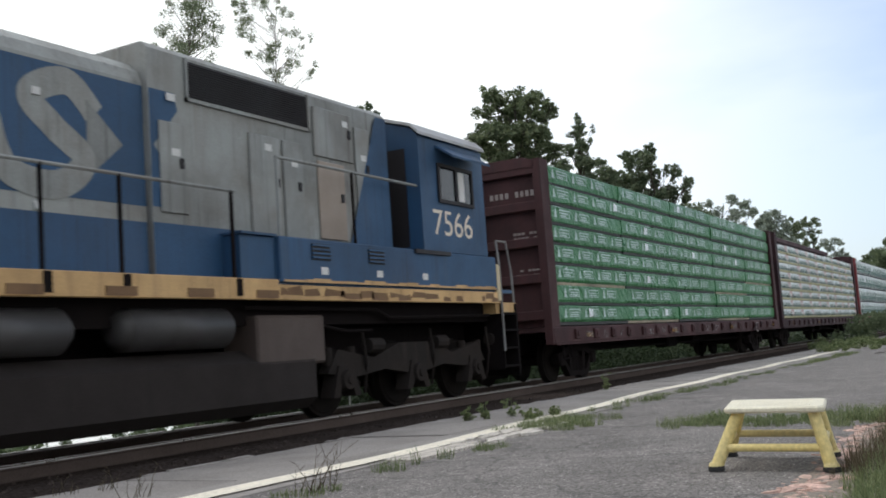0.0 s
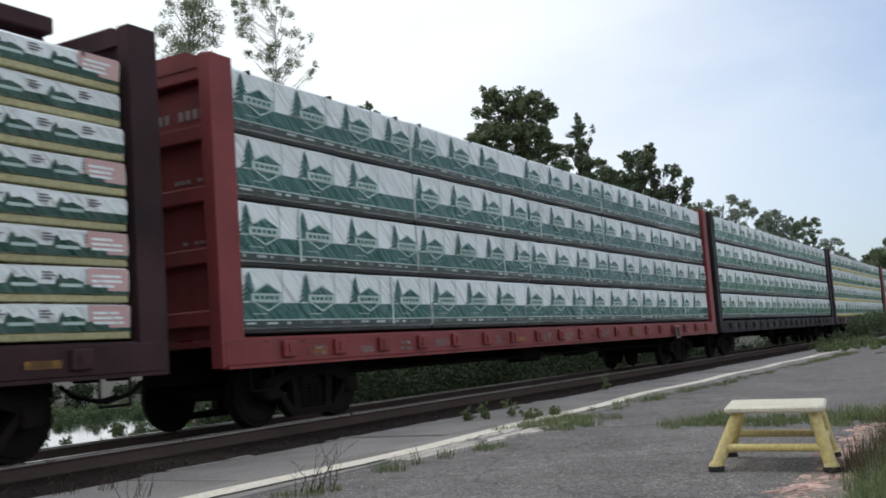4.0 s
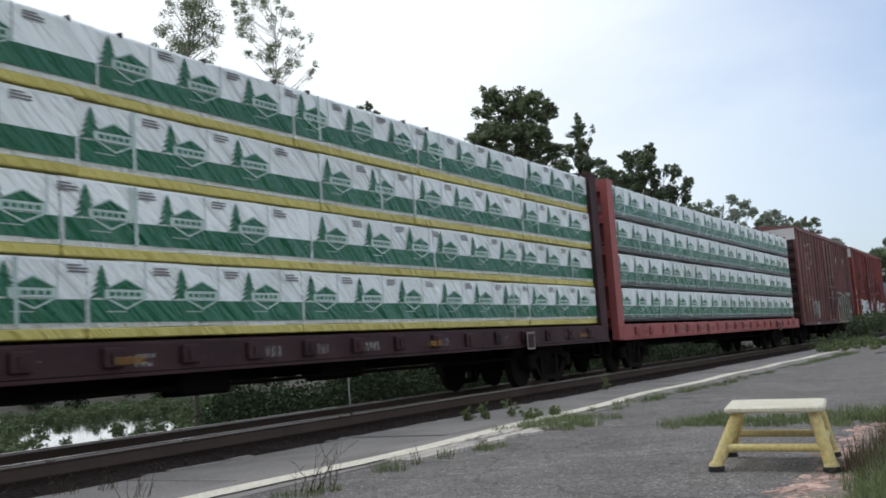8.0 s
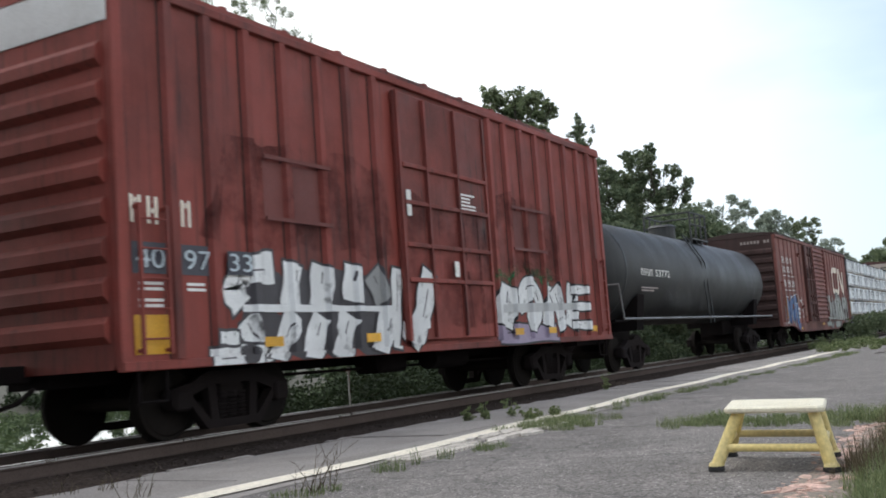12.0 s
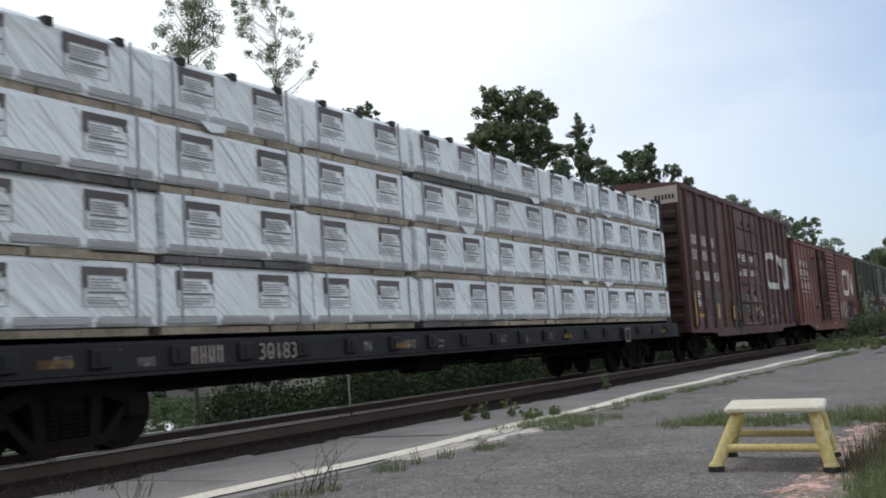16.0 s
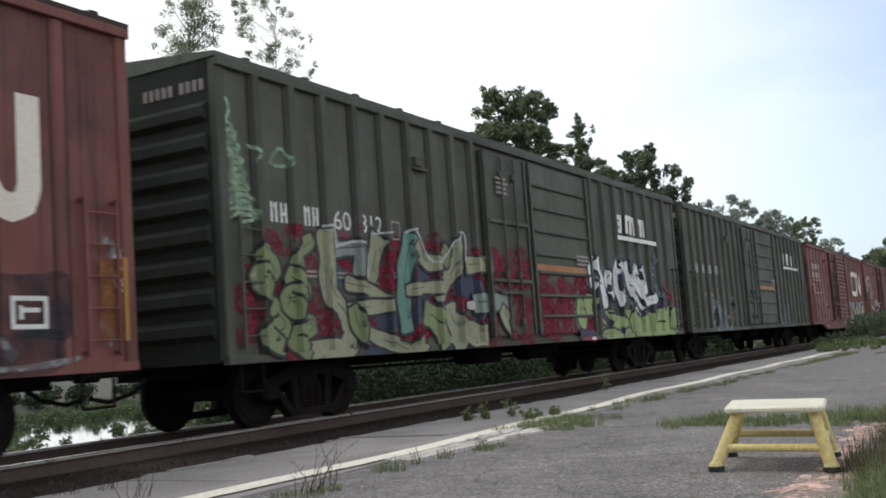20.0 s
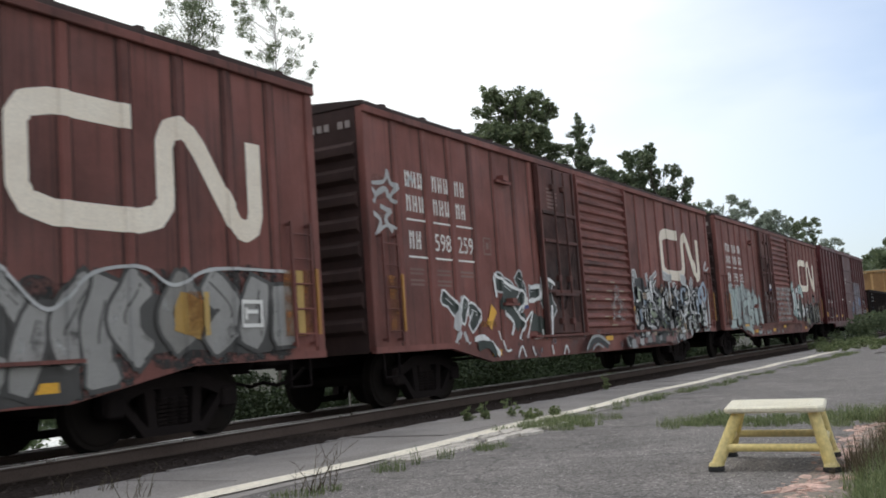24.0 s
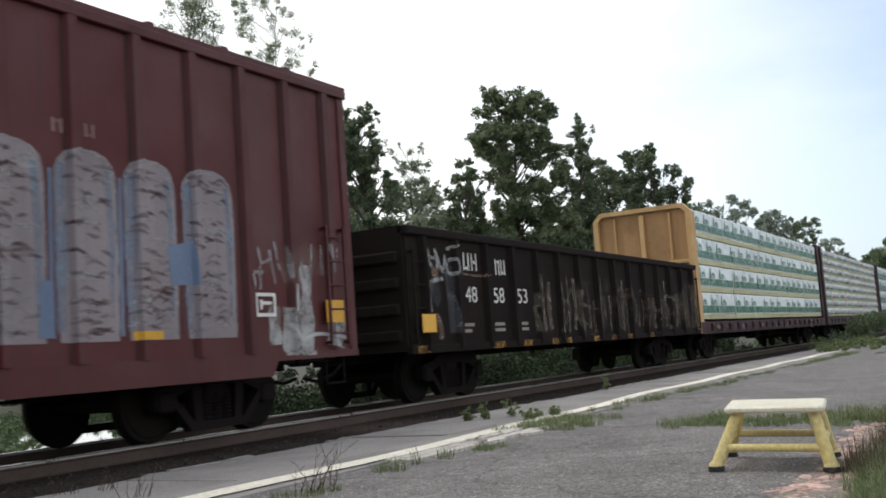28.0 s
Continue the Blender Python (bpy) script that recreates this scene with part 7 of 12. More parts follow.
def sill_print(car, L, seed, y=-1.575, number=None):
    """White stencilled blocks and yellow reflectors along the sill."""
    rnd = random.Random(seed)
    m = Mesh()
    x = 1.75
    while x < L - 1.6:
        if rnd.random() < 0.62:
            w = rnd.uniform(0.2, 0.5)
            n = rnd.choice((1, 2, 2, 3))
            if rnd.random() < 0.5:
                bars(m, x, x + w, 0.90, 1.03, y + 0.04, max(2, int(w / 0.09)), 0.7)
            else:
                lines(m, x, x + w, 0.88, 1.05, y + 0.04, n, 0, seed + int(x))
        x += 1.05
    part("stencil_print", m, mottled("worn_stencil", (0.34, 0.32, 0.31), 0.75, 9.0, 0.3, 0.9), car, "white stencilled marks in plain blocks")
    d = Mesh()
    for k in range(int(L * 1.6)):
        x, z = rnd.uniform(0.6, L - 0.6), rnd.uniform(0.87, 1.08)
        d.rect(x, x + rnd.uniform(0.03, 0.16), z, z + rnd.uniform(0.01, 0.04), y + 0.0415)
    part("scuff", d, mottled("sill_scuff", (0.17, 0.13, 0.115), 0.6, 14.0, 0.3, 0.8), car, "scuffed bare patches on the sill")
    if number:
        text, n, a, b, c, d = number
        m = Mesh()
        bars(m, a, b, 0.87, 1.07, y - 0.004, n, 0.75)
        part("car_initials", m, PALE_LET, car, "white initials as plain blocks")
        lettering("car_number", text, c, d, 0.87, 1.07, y - 0.004, PALE_LET, car)
    m = Mesh()
    for x in spread(1.5, L - 1.9, 4):
        m.rect(x, x + 0.42, 0.91, 0.99, y - 0.034)
    part("reflector_strip", m, mottled("worn_amber_tape", (0.38, 0.21, 0.06), 0.8, 6.0, 0.3, 0.9), car, "small yellow reflectors")
    f = Mesh()
    x = L - 4.6
    f.rect(x, x + 0.34, 0.74, 1.06, y - 0.075)
    part("placard", f, PALE_LET, car, "square white-framed placard")
    f = Mesh()
    f.rect(x + 0.03, x + 0.31, 0.77, 1.03, y - 0.079)
    part("placard_field", f, CAR_MAROON, car)


def far_stack(car, x0, x1, z0, z1, mat):
    n = 5
    for k in range(n):
        a, b = x0 + (x1 - x0) * k / n, x0 + (x1 - x0) * (k + 1) / n
        part("lumber_pack", Mesh().box(a + 0.02, b - 0.02, 0.2, 1.42, z0, z1, 0, 0.03), mat, car)


FACE = -1.44            # outer face of the packs


def load_tree(car, x0, x1, z0, z1, rows, hem, ink, packs, seed, hem_h=0.07, text=False):
    """Four rows of white-wrapped packs with printed firs over a green band."""
    rnd = random.Random(seed)
    L, H = x1 - x0, (z1 - z0) / rows
    for r in range(rows):
        zb = z0 + r * H
        cuts = [0.0]
        off = rnd.choice((0.0, 0.35, 0.7))
        n = packs
        for k in range(1, n):
            cuts.append(L * (k + off * 0.25 * math.sin(k * 2.1 + r)) / n)
        cuts.append(L)
        for a, b in zip(cuts, cuts[1:]):
            w = b - a - 0.02
            p = part("lumber_pack", pack_mesh(w, H - hem_h - 0.01, 1.22, rnd.randrange(999)), WRAP_WHITE, car, at=(x0 + a + 0.01, FACE + rnd.uniform(-0.015, 0.015), zb + hem_h))
            m = Mesh()
            ph = H - hem_h
            dark = hem == STRIP_DARK
            g = ph * (0.42 if dark else 0.40)
            b0 = 0.15 * ph if dark else 0.05
            m.rect(0.02, w - 0.02, b0, g, -0.012, 0)
            if dark:
                # dark printed foot with broken pale print between two pale lines
                m.rect(0.01, w - 0.01, 0.012, 0.13 * ph, -0.012, 4)
                m.rect(0.01, w - 0.01, 0.13 * ph, 0.15 * ph, -0.0125, 1)
                q = 0.05
                while q < w - 0.3:
                    d = rnd.uniform(0.04, 0.24)
                    m.rect(q, q + d, 0.045 + rnd.uniform(0, 0.01), 0.075 + rnd.uniform(0, 0.012), -0.0135, rnd.choice((1, 2, 3)))
                    q += d + rnd.uniform(0.04, 0.3)
            k = 0
            x = 0.2 + rnd.uniform(-0.08, 0.1)
            while x < w - 0.55:
                tree_mark(m, x, ph, g, -0.014)
                m.rect(x + 0.05, x + 0.32, g * 0.55, g * 0.59, -0.0135, 3)
                if text:
                    lines(m, x + 0.72, x + 0.98, ph * 0.78, ph * 0.92, -0.014, 3, 2, k)
                x += 1.14
                k += 1
            if rnd.random() < 0.7:
                q = rnd.uniform(0.5, w - 0.5)
                m.rect(q, q + 0.05, 0.03, ph - 0.03, -0.021, 1)
            part("print", m.data("print", [ink, INK_PALE, INK_GREY, INK_FOLD, INK_FOOT]), ink, p, "green band with printed firs and roofs")
            part("hem", Mesh().box(0.0, w, 0.004, 1.2, -hem_h + 0.012, -0.004, 0, 0.012), hem, p)
            st = Mesh()
            for x in spread(0.35, w - 0.35, max(2, int(w / 1.1))):
                st.box(x - 0.012, x + 0.012, -0.018, 0.3, ph - 0.045, ph + 0.012)
            if r == rows - 1:
                part("strap", st, STRAP, p)
    far_stack(car, x0, x1, z0, z1, WRAP_WHITE)


def load_green(car, x0, x1, z0, z1, rows, seed):
    """Eight rows of green-wrapped packs with pale printed blocks."""
    rnd = random.Random(seed)
    L, H = x1 - x0, (z1 - z0) / rows
    for r in range(rows):
        cuts = [0.0, 4.35, 8.5 + rnd.choice((0, 0, 1.4)), 12.6, 16.8, L]
        for a, b in zip(cuts, cuts[1:]):
            w = b - a - 0.02
            p = part("lumber_pack", pack_mesh(w, H - 0.075, 1.22, rnd.randrange(999), 0.02), WRAP_GREEN, car, at=(x0 + a + 0.01, FACE + rnd.uniform(-0.02, 0.02), z0 + r * H + 0.07))
            m = Mesh()
            x = 0.12 + rnd.uniform(0, 0.25)
            while x < w - 0.75:
                h = H * 0.50
                z = H * 0.22
                for k in range(2):
                    s = 0.09 - 0.03 * k
                    m.flat([(x - s + 0.1, z + h * 0.40 * k), (x + s + 0.1, z + h * 0.40 * k), (x + 0.1, z + h * (0.62 + 0.40 * k))], -0.013 - 0.0005 * k, 0)
                for u, v, b, t in ((0.30, 0.86, h * 0.74, h * 0.86), (0.30, 0.86, h * 0.06, h * 0.13), (0.30, 0.325, h * 0.13, h * 0.74), (0.835, 0.86, h * 0.13, h * 0.74)):
                    m.rect(x + u, x + v, z + b, z + t, -0.0145, 0)
                lines(m, x + 0.36, x + 0.8, z + h * 0.2, z + h * 0.68, -0.0145, 2, 0, int(x * 7))
                # white flecks: torn wrap and painted highlights
                if rnd.random() < 0.30:
                    u, v = x + rnd.uniform(-0.1, 0.9), rnd.uniform(0.06, H - 0.1)
                    m.flat([(u, v), (u + rnd.uniform(0.03, 0.12), v + 0.01), (u + rnd.uniform(0.02, 0.1), v + rnd.uniform(0.02, 0.05))], -0.0175, 2)
                # pale strip that paints the highlight along the pack's top edge
                if rnd.random() < 0.5:
                    u = x + rnd.uniform(-0.2, 0.5)
                    m.rect(u, u + rnd.uniform(0.15, 0.6), H - 0.105, H - 0.092, -0.0165, 0)
                if rnd.random() < 0.08:
                    m.flat([(x + 0.25, z), (x + 0.5, z + 0.02), (x + 0.52, z + 0.17), (x + 0.28, z + 0.2)], -0.0185, 2)
                x += 1.12
            part("print", m.data("print", [INK_PALE, INK_GREEN, WRAP_WHITE]), INK_PALE, p, "pale printed fir and text blocks, with torn flecks and painted edge highlights")
            # dark strip below the pack also paints the shade in the gap
            part("hem", Mesh().box(0.0, w, 0.03, 1.2, -0.066, -0.004), STRIP_WOOD if rnd.random() < 0.06 else STRIP_DARK, p)
    far_stack(car, x0, x1, z0, z1, WRAP_GREEN)


def load_label(car, x0, x1, z0, z1, rows, seed):
    """Eight rows of short white packs, pale yellow hems, a red label at one end of each."""
    rnd = random.Random(seed)
    L, H = x1 - x0, (z1 - z0) / rows
    n = 9
    for r in range(rows):
        for k in range(n):
            a, b = L * k / n, L * (k + 1) / n
            w = b - a - 0.02
            p = part("lumber_pack", pack_mesh(w, H - 0.10, 1.22, rnd.randrange(999), 0.03), WRAP_WHITE, car, at=(x0 + a + 0.01, FACE + rnd.uniform(-0.025, 0.02), z0 + r * H + 0.092))
            m = Mesh()
            h = H - 0.10
            m.rect(0.01, w - 0.01, 0.0, h * 0.33, -0.012, 0)
            for x in spread(0.2 + rnd.uniform(-0.08, 0.08), w - 0.95, 3):
                u = x + rnd.uniform(-0.05, 0.05)
                m.flat([(u, h * 0.33), (u + 0.36, h * 0.33), (u + 0.33, h * 0.45), (u + 0.2, h * 0.58), (u + 0.1, h * 0.52), (u + 0.06, h * 0.74), (u + 0.02, h * 0.5)], -0.0128, 0)
                m.rect(u + 0.05, u + 0.33, h * 0.24, h * 0.36, -0.0135, 1)
                lines(m, u + 0.40, u + 0.56, h * 0.5, h * 0.82, -0.013, 3, 3, k)
            if rnd.random() < 0.8:
                m.rect(w - 0.55, w - 0.02, h * 0.12, h * 0.95, -0.016, 2)
                lines(m, w - 0.5, w - 0.08, h * 0.25, h * 0.8, -0.0175, 3, 4, r)
                m.rect(w - 0.55, w - 0.3, h * 0.12, h * 0.35, -0.0172, 0)
            part("print", m.data("print", [INK_BOTTLE, INK_PALE, INK_RED, INK_GREY, WRAP_WHITE]), INK_BOTTLE, p, "printed marks and a red label")
            part("hem", Mesh().box(0.0, w, 0.004 + rnd.uniform(-0.008, 0.006), 1.2, -0.082, -0.002, 0, 0.01), STRIP_CREAM, p)
            if r == rows - 1:
                st = Mesh()
                for x in (0.6, 1.8):
                    st.box(x - 0.015, x + 0.015, -0.02, 0.3, h - 0.06, h + 0.02)
                part("strap", st, STRAP, p)
    far_stack(car, x0, x1, z0, z1, WRAP_WHITE)


def load_panel(car, x0, x1, z0, z1, rows, seed):
    """Four rows of grey-white packs, each with framed blocks of grey print."""
    rnd = random.Random(seed)
    L, H = x1 - x0, (z1 - z0) / rows
    for r in range(rows):
        cuts = [0.0, *[q + rnd.uniform(-0.07, 0.07) for q in (2.8, 5.55, 8.3, 10.9, 13.6, 16.3, 18.8)], L]
        for a, b in zip(cuts, cuts[1:]):
            w = b - a - 0.06
            p = part("lumber_pack", pack_mesh(w, H - 0.10, 1.22, rnd.randrange(999), 0.06), WRAP_GREY, car, at=(x0 + a + 0.03, FACE + rnd.uniform(-0.05, 0.03), z0 + r * H + 0.09))
            h = H - 0.10
            m = Mesh()
            for x in (0.32 + rnd.uniform(-0.12, 0.12), w * 0.5 + 0.28 + rnd.uniform(-0.12, 0.12)):
                m.rect(x, x + 0.6, h * 0.76, h * 0.88, -0.012, 3)
                m.rect(x, x + 0.075, h * 0.56, h * 0.76, -0.012, 3)
                m.rect(x + 0.545, x + 0.6, h * 0.68, h * 0.76, -0.012, 3)
                m.rect(x, x + 0.025, h * 0.30, h * 0.58, -0.012, 2)
                m.rect(x + 0.585, x + 0.6, h * 0.30, h * 0.79, -0.012, 2)
                m.rect(x, x + 0.6, h * 0.285, h * 0.30, -0.012, 2)
                lines(m, x + 0.1, x + 0.52, h * 0.55, h * 0.73, -0.0125, 4, 2, int(x * 9))
                m.rect(x + 0.07, x + 0.57, h * 0.49, h * 0.52, -0.0125, 0)
                lines(m, x + 0.06, x + 0.56, h * 0.33, h * 0.46, -0.012, 3, 2, int(x * 5))
            q = 0.05
            while q < w - 0.4:
                d = min(rnd.uniform(0.6, 1.0), w - 0.1 - q)
                m.rect(q, q + d, 0.025, 0.085, -0.0125, 2)
                m.rect(q, q + d, 0.092, 0.10, -0.0125, 0)
                m.rect(q, q + d, 0.012, 0.02, -0.0125, 0)
                q += d + rnd.uniform(0.06, 0.1)
            part("print", m.data("print", [INK_GREY, PALE_LET, spray("faint_ink", (0.43, 0.42, 0.42)), spray("umber_ink", (0.12, 0.10, 0.10))]), INK_GREY, p, "framed blocks of grey print")
            m = Mesh()
            x = 0.0
            while x < w - 0.3:
                q = rnd.uniform(0.5, 1.3)
                m.box(x, min(x + q - 0.03, w), 0.004 + rnd.uniform(0, 0.04), 1.2, -0.10, -0.006 - rnd.uniform(0, 0.02))
                x += q
            part("hem", m, STRIP_WOOD if rnd.random() < 0.85 else STRIP_GREY, p)
            st = Mesh()
            for x in spread(0.3, w - 0.3, 2):
                st.box(x - 0.012, x + 0.012, -0.02, 0.0, 0.0, h + 0.01)
            if r == rows - 1:
                k2 = Mesh()
                for x in spread(0.45, w - 0.45, 3):
                    k2.box(x - 0.05, x + 0.05, -0.03, 0.12, h - 0.07, h + 0.02)
                part("strap", k2, STRAP, p)
            for _ in range(rnd.choice((0, 0, 1))):
                q = rnd.uniform(0.1, w - 0.8)
                d = rnd.uniform(0.04, 0.12)
                part("loose_wrap", Mesh().flat([(q, 0.02), (q + rnd.uniform(0.4, 0.7), 0.02), (q + 0.45, -d * 0.7), (q + 0.2, -d)], -0.03), WRAP_GREY, p, "torn corner of wrap hanging loose")
            part("strap", st, spray("pale_strap", (0.4, 0.42, 0.46)), p)
    far_stack(car, x0, x1, z0, z1, WRAP_GREY)


# ---- locomotive ----
def locomotive():
    S0 = -4.5
    loco = thing("locomotive", "grey and blue diesel freight locomotive with a yellow sill", "locomotive", "", (S0, TRACK_Y, 0))
    X = lambda s: s - S0
    y = -1.52
    part("underframe", Mesh().box(0.3, 21.5, -1.2, 1.2, 1.30, 1.78).box(0.6, 21.2, -0.5, 0.5, 0.62, 1.29), STEEL_BLACK, loco)
    part("sill", Mesh().box(0.2, X(10.05), y, y + 0.06, 1.60, 1.86, 0, 0.01).box(X(10.05), X(16.3), y + 0.02, y + 0.08, 1.60, 1.80, 0, 0.01), LOCO_YELLOW, loco, "worn yellow side sill")
    rnd = random.Random(14)
    m = Mesh()
    x = X(10.08)
    while x < X(16.2):
        w = rnd.uniform(0.1, 0.5)
        k = 1.0 if x < X(12.2) else 0.5
        if rnd.random() < 0.85 * k + 0.1:
            z0 = 1.615 + rnd.uniform(0, 0.07)
            m.flat([(x, z0), (x + w, z0 + rnd.uniform(-0.01, 0.02)), (x + w * rnd.uniform(0.8, 1.0), z0 + rnd.uniform(0.06, 0.12) * (0.6 + 0.5 * k)), (x + w * rnd.uniform(0.0, 0.2), z0 + rnd.uniform(0.06, 0.12) * (0.6 + 0.5 * k))], y + 0.016)
        x += w * rnd.uniform(0.7, 1.1)
    part("chipped_line", m, paint("sill_brown", (0.2, 0.11, 0.05), 0.7, amount=0.5), loco, "brown grime where the yellow has worn off")
    part("step_well", Mesh().box(X(9.42), X(10.08), y + 0.07, y + 0.36, 1.87, 2.40), LOCO_BLUE, loco, "blue step well beside the hood")
    part("well_step", Mesh().box(X(9.4), X(10.08), y + 0.02, y + 0.38, 2.41, 2.44), LOCO_BLUE, loco)
    m = Mesh()
    for x in spread(1.2, X(9.6), 12):
        m.box(x, x + 0.42, y - 0.012, y - 0.002, 1.62, 1.72)
    part("sill_step_plate", m, paint("sill_brown", (0.2, 0.11, 0.05), 0.7, amount=0.5), loco)
    part("walkway", Mesh().box(0.2, X(16.9), y + 0.061, 1.52, 1.79, 1.85), LOCO_BLUE, loco)
    # long hood with rounded shoulders
    hy = -1.10
    prof = [(hy, 1.86), (hy, 4.12), (hy + 0.06, 4.26), (hy + 0.2, 4.38), (hy + 0.45, 4.44), (-hy - 0.45, 4.44), (-hy - 0.2, 4.38), (-hy - 0.06, 4.26), (-hy, 4.12), (-hy, 1.86)]
    hood = part("hood", Mesh().extrude(prof, "x", 0.9, X(8.28)), LOCO_GREY, loco, "long engine hood, blue with grey shapes")
    part("hood_field", Mesh().rect(0.95, X(8.27), 2.68, 4.08, hy - 0.004), LOCO_BLUE, hood)
    part("hood_field", Mesh().rect(0.95, X(8.27), 1.87, 2.5, hy - 0.004), LOCO_BLUE, hood)
    for c in (1.6, 4.2, 6.85):
        pts = smooth_line([(X(c + 0.72), 3.62), (X(c + 0.35), 3.92), (X(c - 0.12), 3.70), (X(c + 0.18), 3.40), (X(c + 0.56), 3.10), (X(c + 0.20), 2.80), (X(c - 0.40), 2.90), (X(c - 0.62), 3.4)], 9)
        part("hood_shape", Mesh().ribbon(pts, 0.30, hy - 0.008).data("hood_shape", LOCO_GREY), LOCO_GREY, hood, "grey curved shape on blue")
    part("hood_shape", Mesh().flat([(X(7.45), 2.92), (X(7.95), 3.34), (X(7.45), 3.78)], hy - 0.0085), LOCO_GREY, hood, "grey pointed shape on blue")
    m = Mesh()
    for k in range(9):
        x = 1.6 + k * 1.15
        m.box(x, x + 0.012, hy - 0.012, hy - 0.002, 1.95, 4.05)
    part("door_seam", m, LOCO_DARK, hood)
    m = Mesh()
    for k in range(9):
        x = 2.1 + k * 1.15
        m.box(x - 0.05, x + 0.05, hy - 0.03, hy - 0.003, 3.7, 3.78).box(x - 0.05, x + 0.05, hy - 0.03, hy - 0.003, 2.52, 2.6)
    part("door_latch", m, WHITE_PANEL, hood)
    # electrical cabinet with the brake grille
    gy = -1.17
    prof = [(gy, 1.86), (gy, 4.54), (gy + 0.08, 4.62), (-gy - 0.08, 4.62), (-gy, 4.54), (-gy, 1.86)]
    cab2 = part("equipment_cabinet", Mesh().extrude(prof, "x", X(8.29), X(13.3)), LOCO_GREY, loco, "grey equipment cabinet, blue beside the cab")
    g = part("grille", Mesh().box(X(8.92), X(11.28), gy - 0.012, gy - 0.002, 4.05, 4.50), LOCO_DARK, cab2, "dark wide brake grille")
    m = Mesh()
    for k in range(14):
        z = 4.07 + k * 0.030
        m.box(X(8.94), X(11.26), gy - 0.03, gy - 0.014, z, z + 0.009)
    part("grille_slat", m, LOCO_DARK, g)
    part("grille_frame", Mesh().box(X(8.88), X(8.92), gy - 0.035, gy - 0.002, 4.0, 4.53).box(X(11.28), X(11.32), gy - 0.035, gy - 0.002, 4.0, 4.53).box(X(8.88), X(11.32), gy - 0.035, gy - 0.002, 4.0, 4.045), LOCO_GREY, g)
    part("cabinet_field", Mesh().rect(X(8.3), X(10.2), 1.87, 2.5, gy - 0.004), LOCO_BLUE, cab2)
    part("cabinet_field", Mesh().flat([(X(8.3), 2.68), (X(8.75), 2.68), (X(8.75), 2.98), (X(8.35), 3.4), (X(8.75), 3.85), (X(8.7), 4.06), (X(8.3), 4.06)], gy - 0.004), LOCO_BLUE, cab2)
    part("cabinet_field", Mesh().flat([(X(12.15), 2.45), (X(13.29), 2.45), (X(13.29), 4.5), (X(13.0), 4.5)], gy - 0.034), LOCO_BLUE, cab2)
    for a, b, z0, z1, mt in ((8.42, 8.85, 2.62, 3.7, LOCO_GREY), (10.0, 10.62, 2.45, 3.8, LOCO_GREY), (10.68, 11.1, 2.45, 3.8, LOCO_GREY), (11.45, 12.1, 2.5, 3.62, LOCO_TAN), (11.4, 12.35, 3.68, 4.4, LOCO_GREY), (12.42, 12.8, 2.9, 4.25, LOCO_GREY)):
        d = part("cabinet_door", Mesh().box(X(a), X(b), gy - 0.03, gy - 0.003, z0, z1, 0, 0.012), mt, cab2)
        part("door_latch", Mesh().box(X(b) - 0.12, X(b) - 0.06, gy - 0.05, gy - 0.032, (z0 + z1) / 2, (z0 + z1) / 2 + 0.12), LOCO_DARK, d)
    m = Mesh()
    for s, z in ((8.55, 3.95), (8.6, 3.3), (10.85, 3.45), (12.1, 4.2), (10.3, 3.6), (12.55, 3.75)):
        m.rect(X(s), X(s) + 0.14, z, z + 0.09, gy - 0.034)
    part("notice", m, WHITE_PANEL, cab2, "small white notices")
    # blue cabinet below the cab
    cabinet = part("step_cabinet", Mesh().box(X(10.1), X(16.2), y, y + 0.5, 1.83, 2.42, 0, 0.015), LOCO_BLUE, loco)
    for a in (10.75, 12.1):
        v = part("vent", Mesh().box(X(a), X(a + 0.42), y - 0.008, y - 0.002, 2.14, 2.36), LOCO_DARK, cabinet)
        me = fix_normals(Mesh().box(0, 0.42, -0.03, -0.009, 0, 0.025).data("louvre", LOCO_BLUE))
        for k in range(4):
            part("louvre", me, LOCO_BLUE, v, at=(X(a), y, 2.16 + k * 0.055))
    m = Mesh()
    for s in (10.95, 12.3, 13.6):
        m.rect(X(s), X(s) + 0.16, 1.95, 2.05, y - 0.004)
    part("notice", m, WHITE_PANEL, cabinet)
    m = Mesh()
    x = X(10.15)
    rnd = random.Random(4)
    while x < X(16.1):
        q = rnd.uniform(0.15, 0.4)
        m.rect(x, min(x + q, X(16.15)), 1.835, 1.86 + rnd.uniform(0.0, 0.04), y - 0.005)
        x += q
    part("chipped_line", m, LOCO_YELLOW, cabinet)
    # cab
    cy = -1.50
    cab = part("cab", Mesh().extrude([(cy, 2.43), (cy, 4.28), (cy + 0.12, 4.42), (-0.6, 4.66), (0.6, 4.66), (-cy - 0.12, 4.42), (-cy, 4.28), (-cy, 2.43)], "x", X(13.75), X(15.95)), LOCO_BLUE, loco, "blue operating cab")
    part("cab_roof", Mesh().extrude([(cy - 0.05, 4.29), (cy + 0.1, 4.44), (-0.6, 4.68), (0.6, 4.68), (-cy - 0.1, 4.44), (-cy + 0.05, 4.29), (-cy + 0.05, 4.34), (-cy - 0.1, 4.49), (0.6, 4.74), (-0.6, 4.74), (cy + 0.1, 4.49), (cy - 0.05, 4.34)], "x", X(13.70), X(16.0)), GALV, cab)
    w = part("side_window", Mesh().box(X(14.36), X(15.45), cy - 0.012, cy - 0.003, 3.30, 3.84), glass("cab_glass"), cab, "dark sliding cab window")
    f = Mesh()
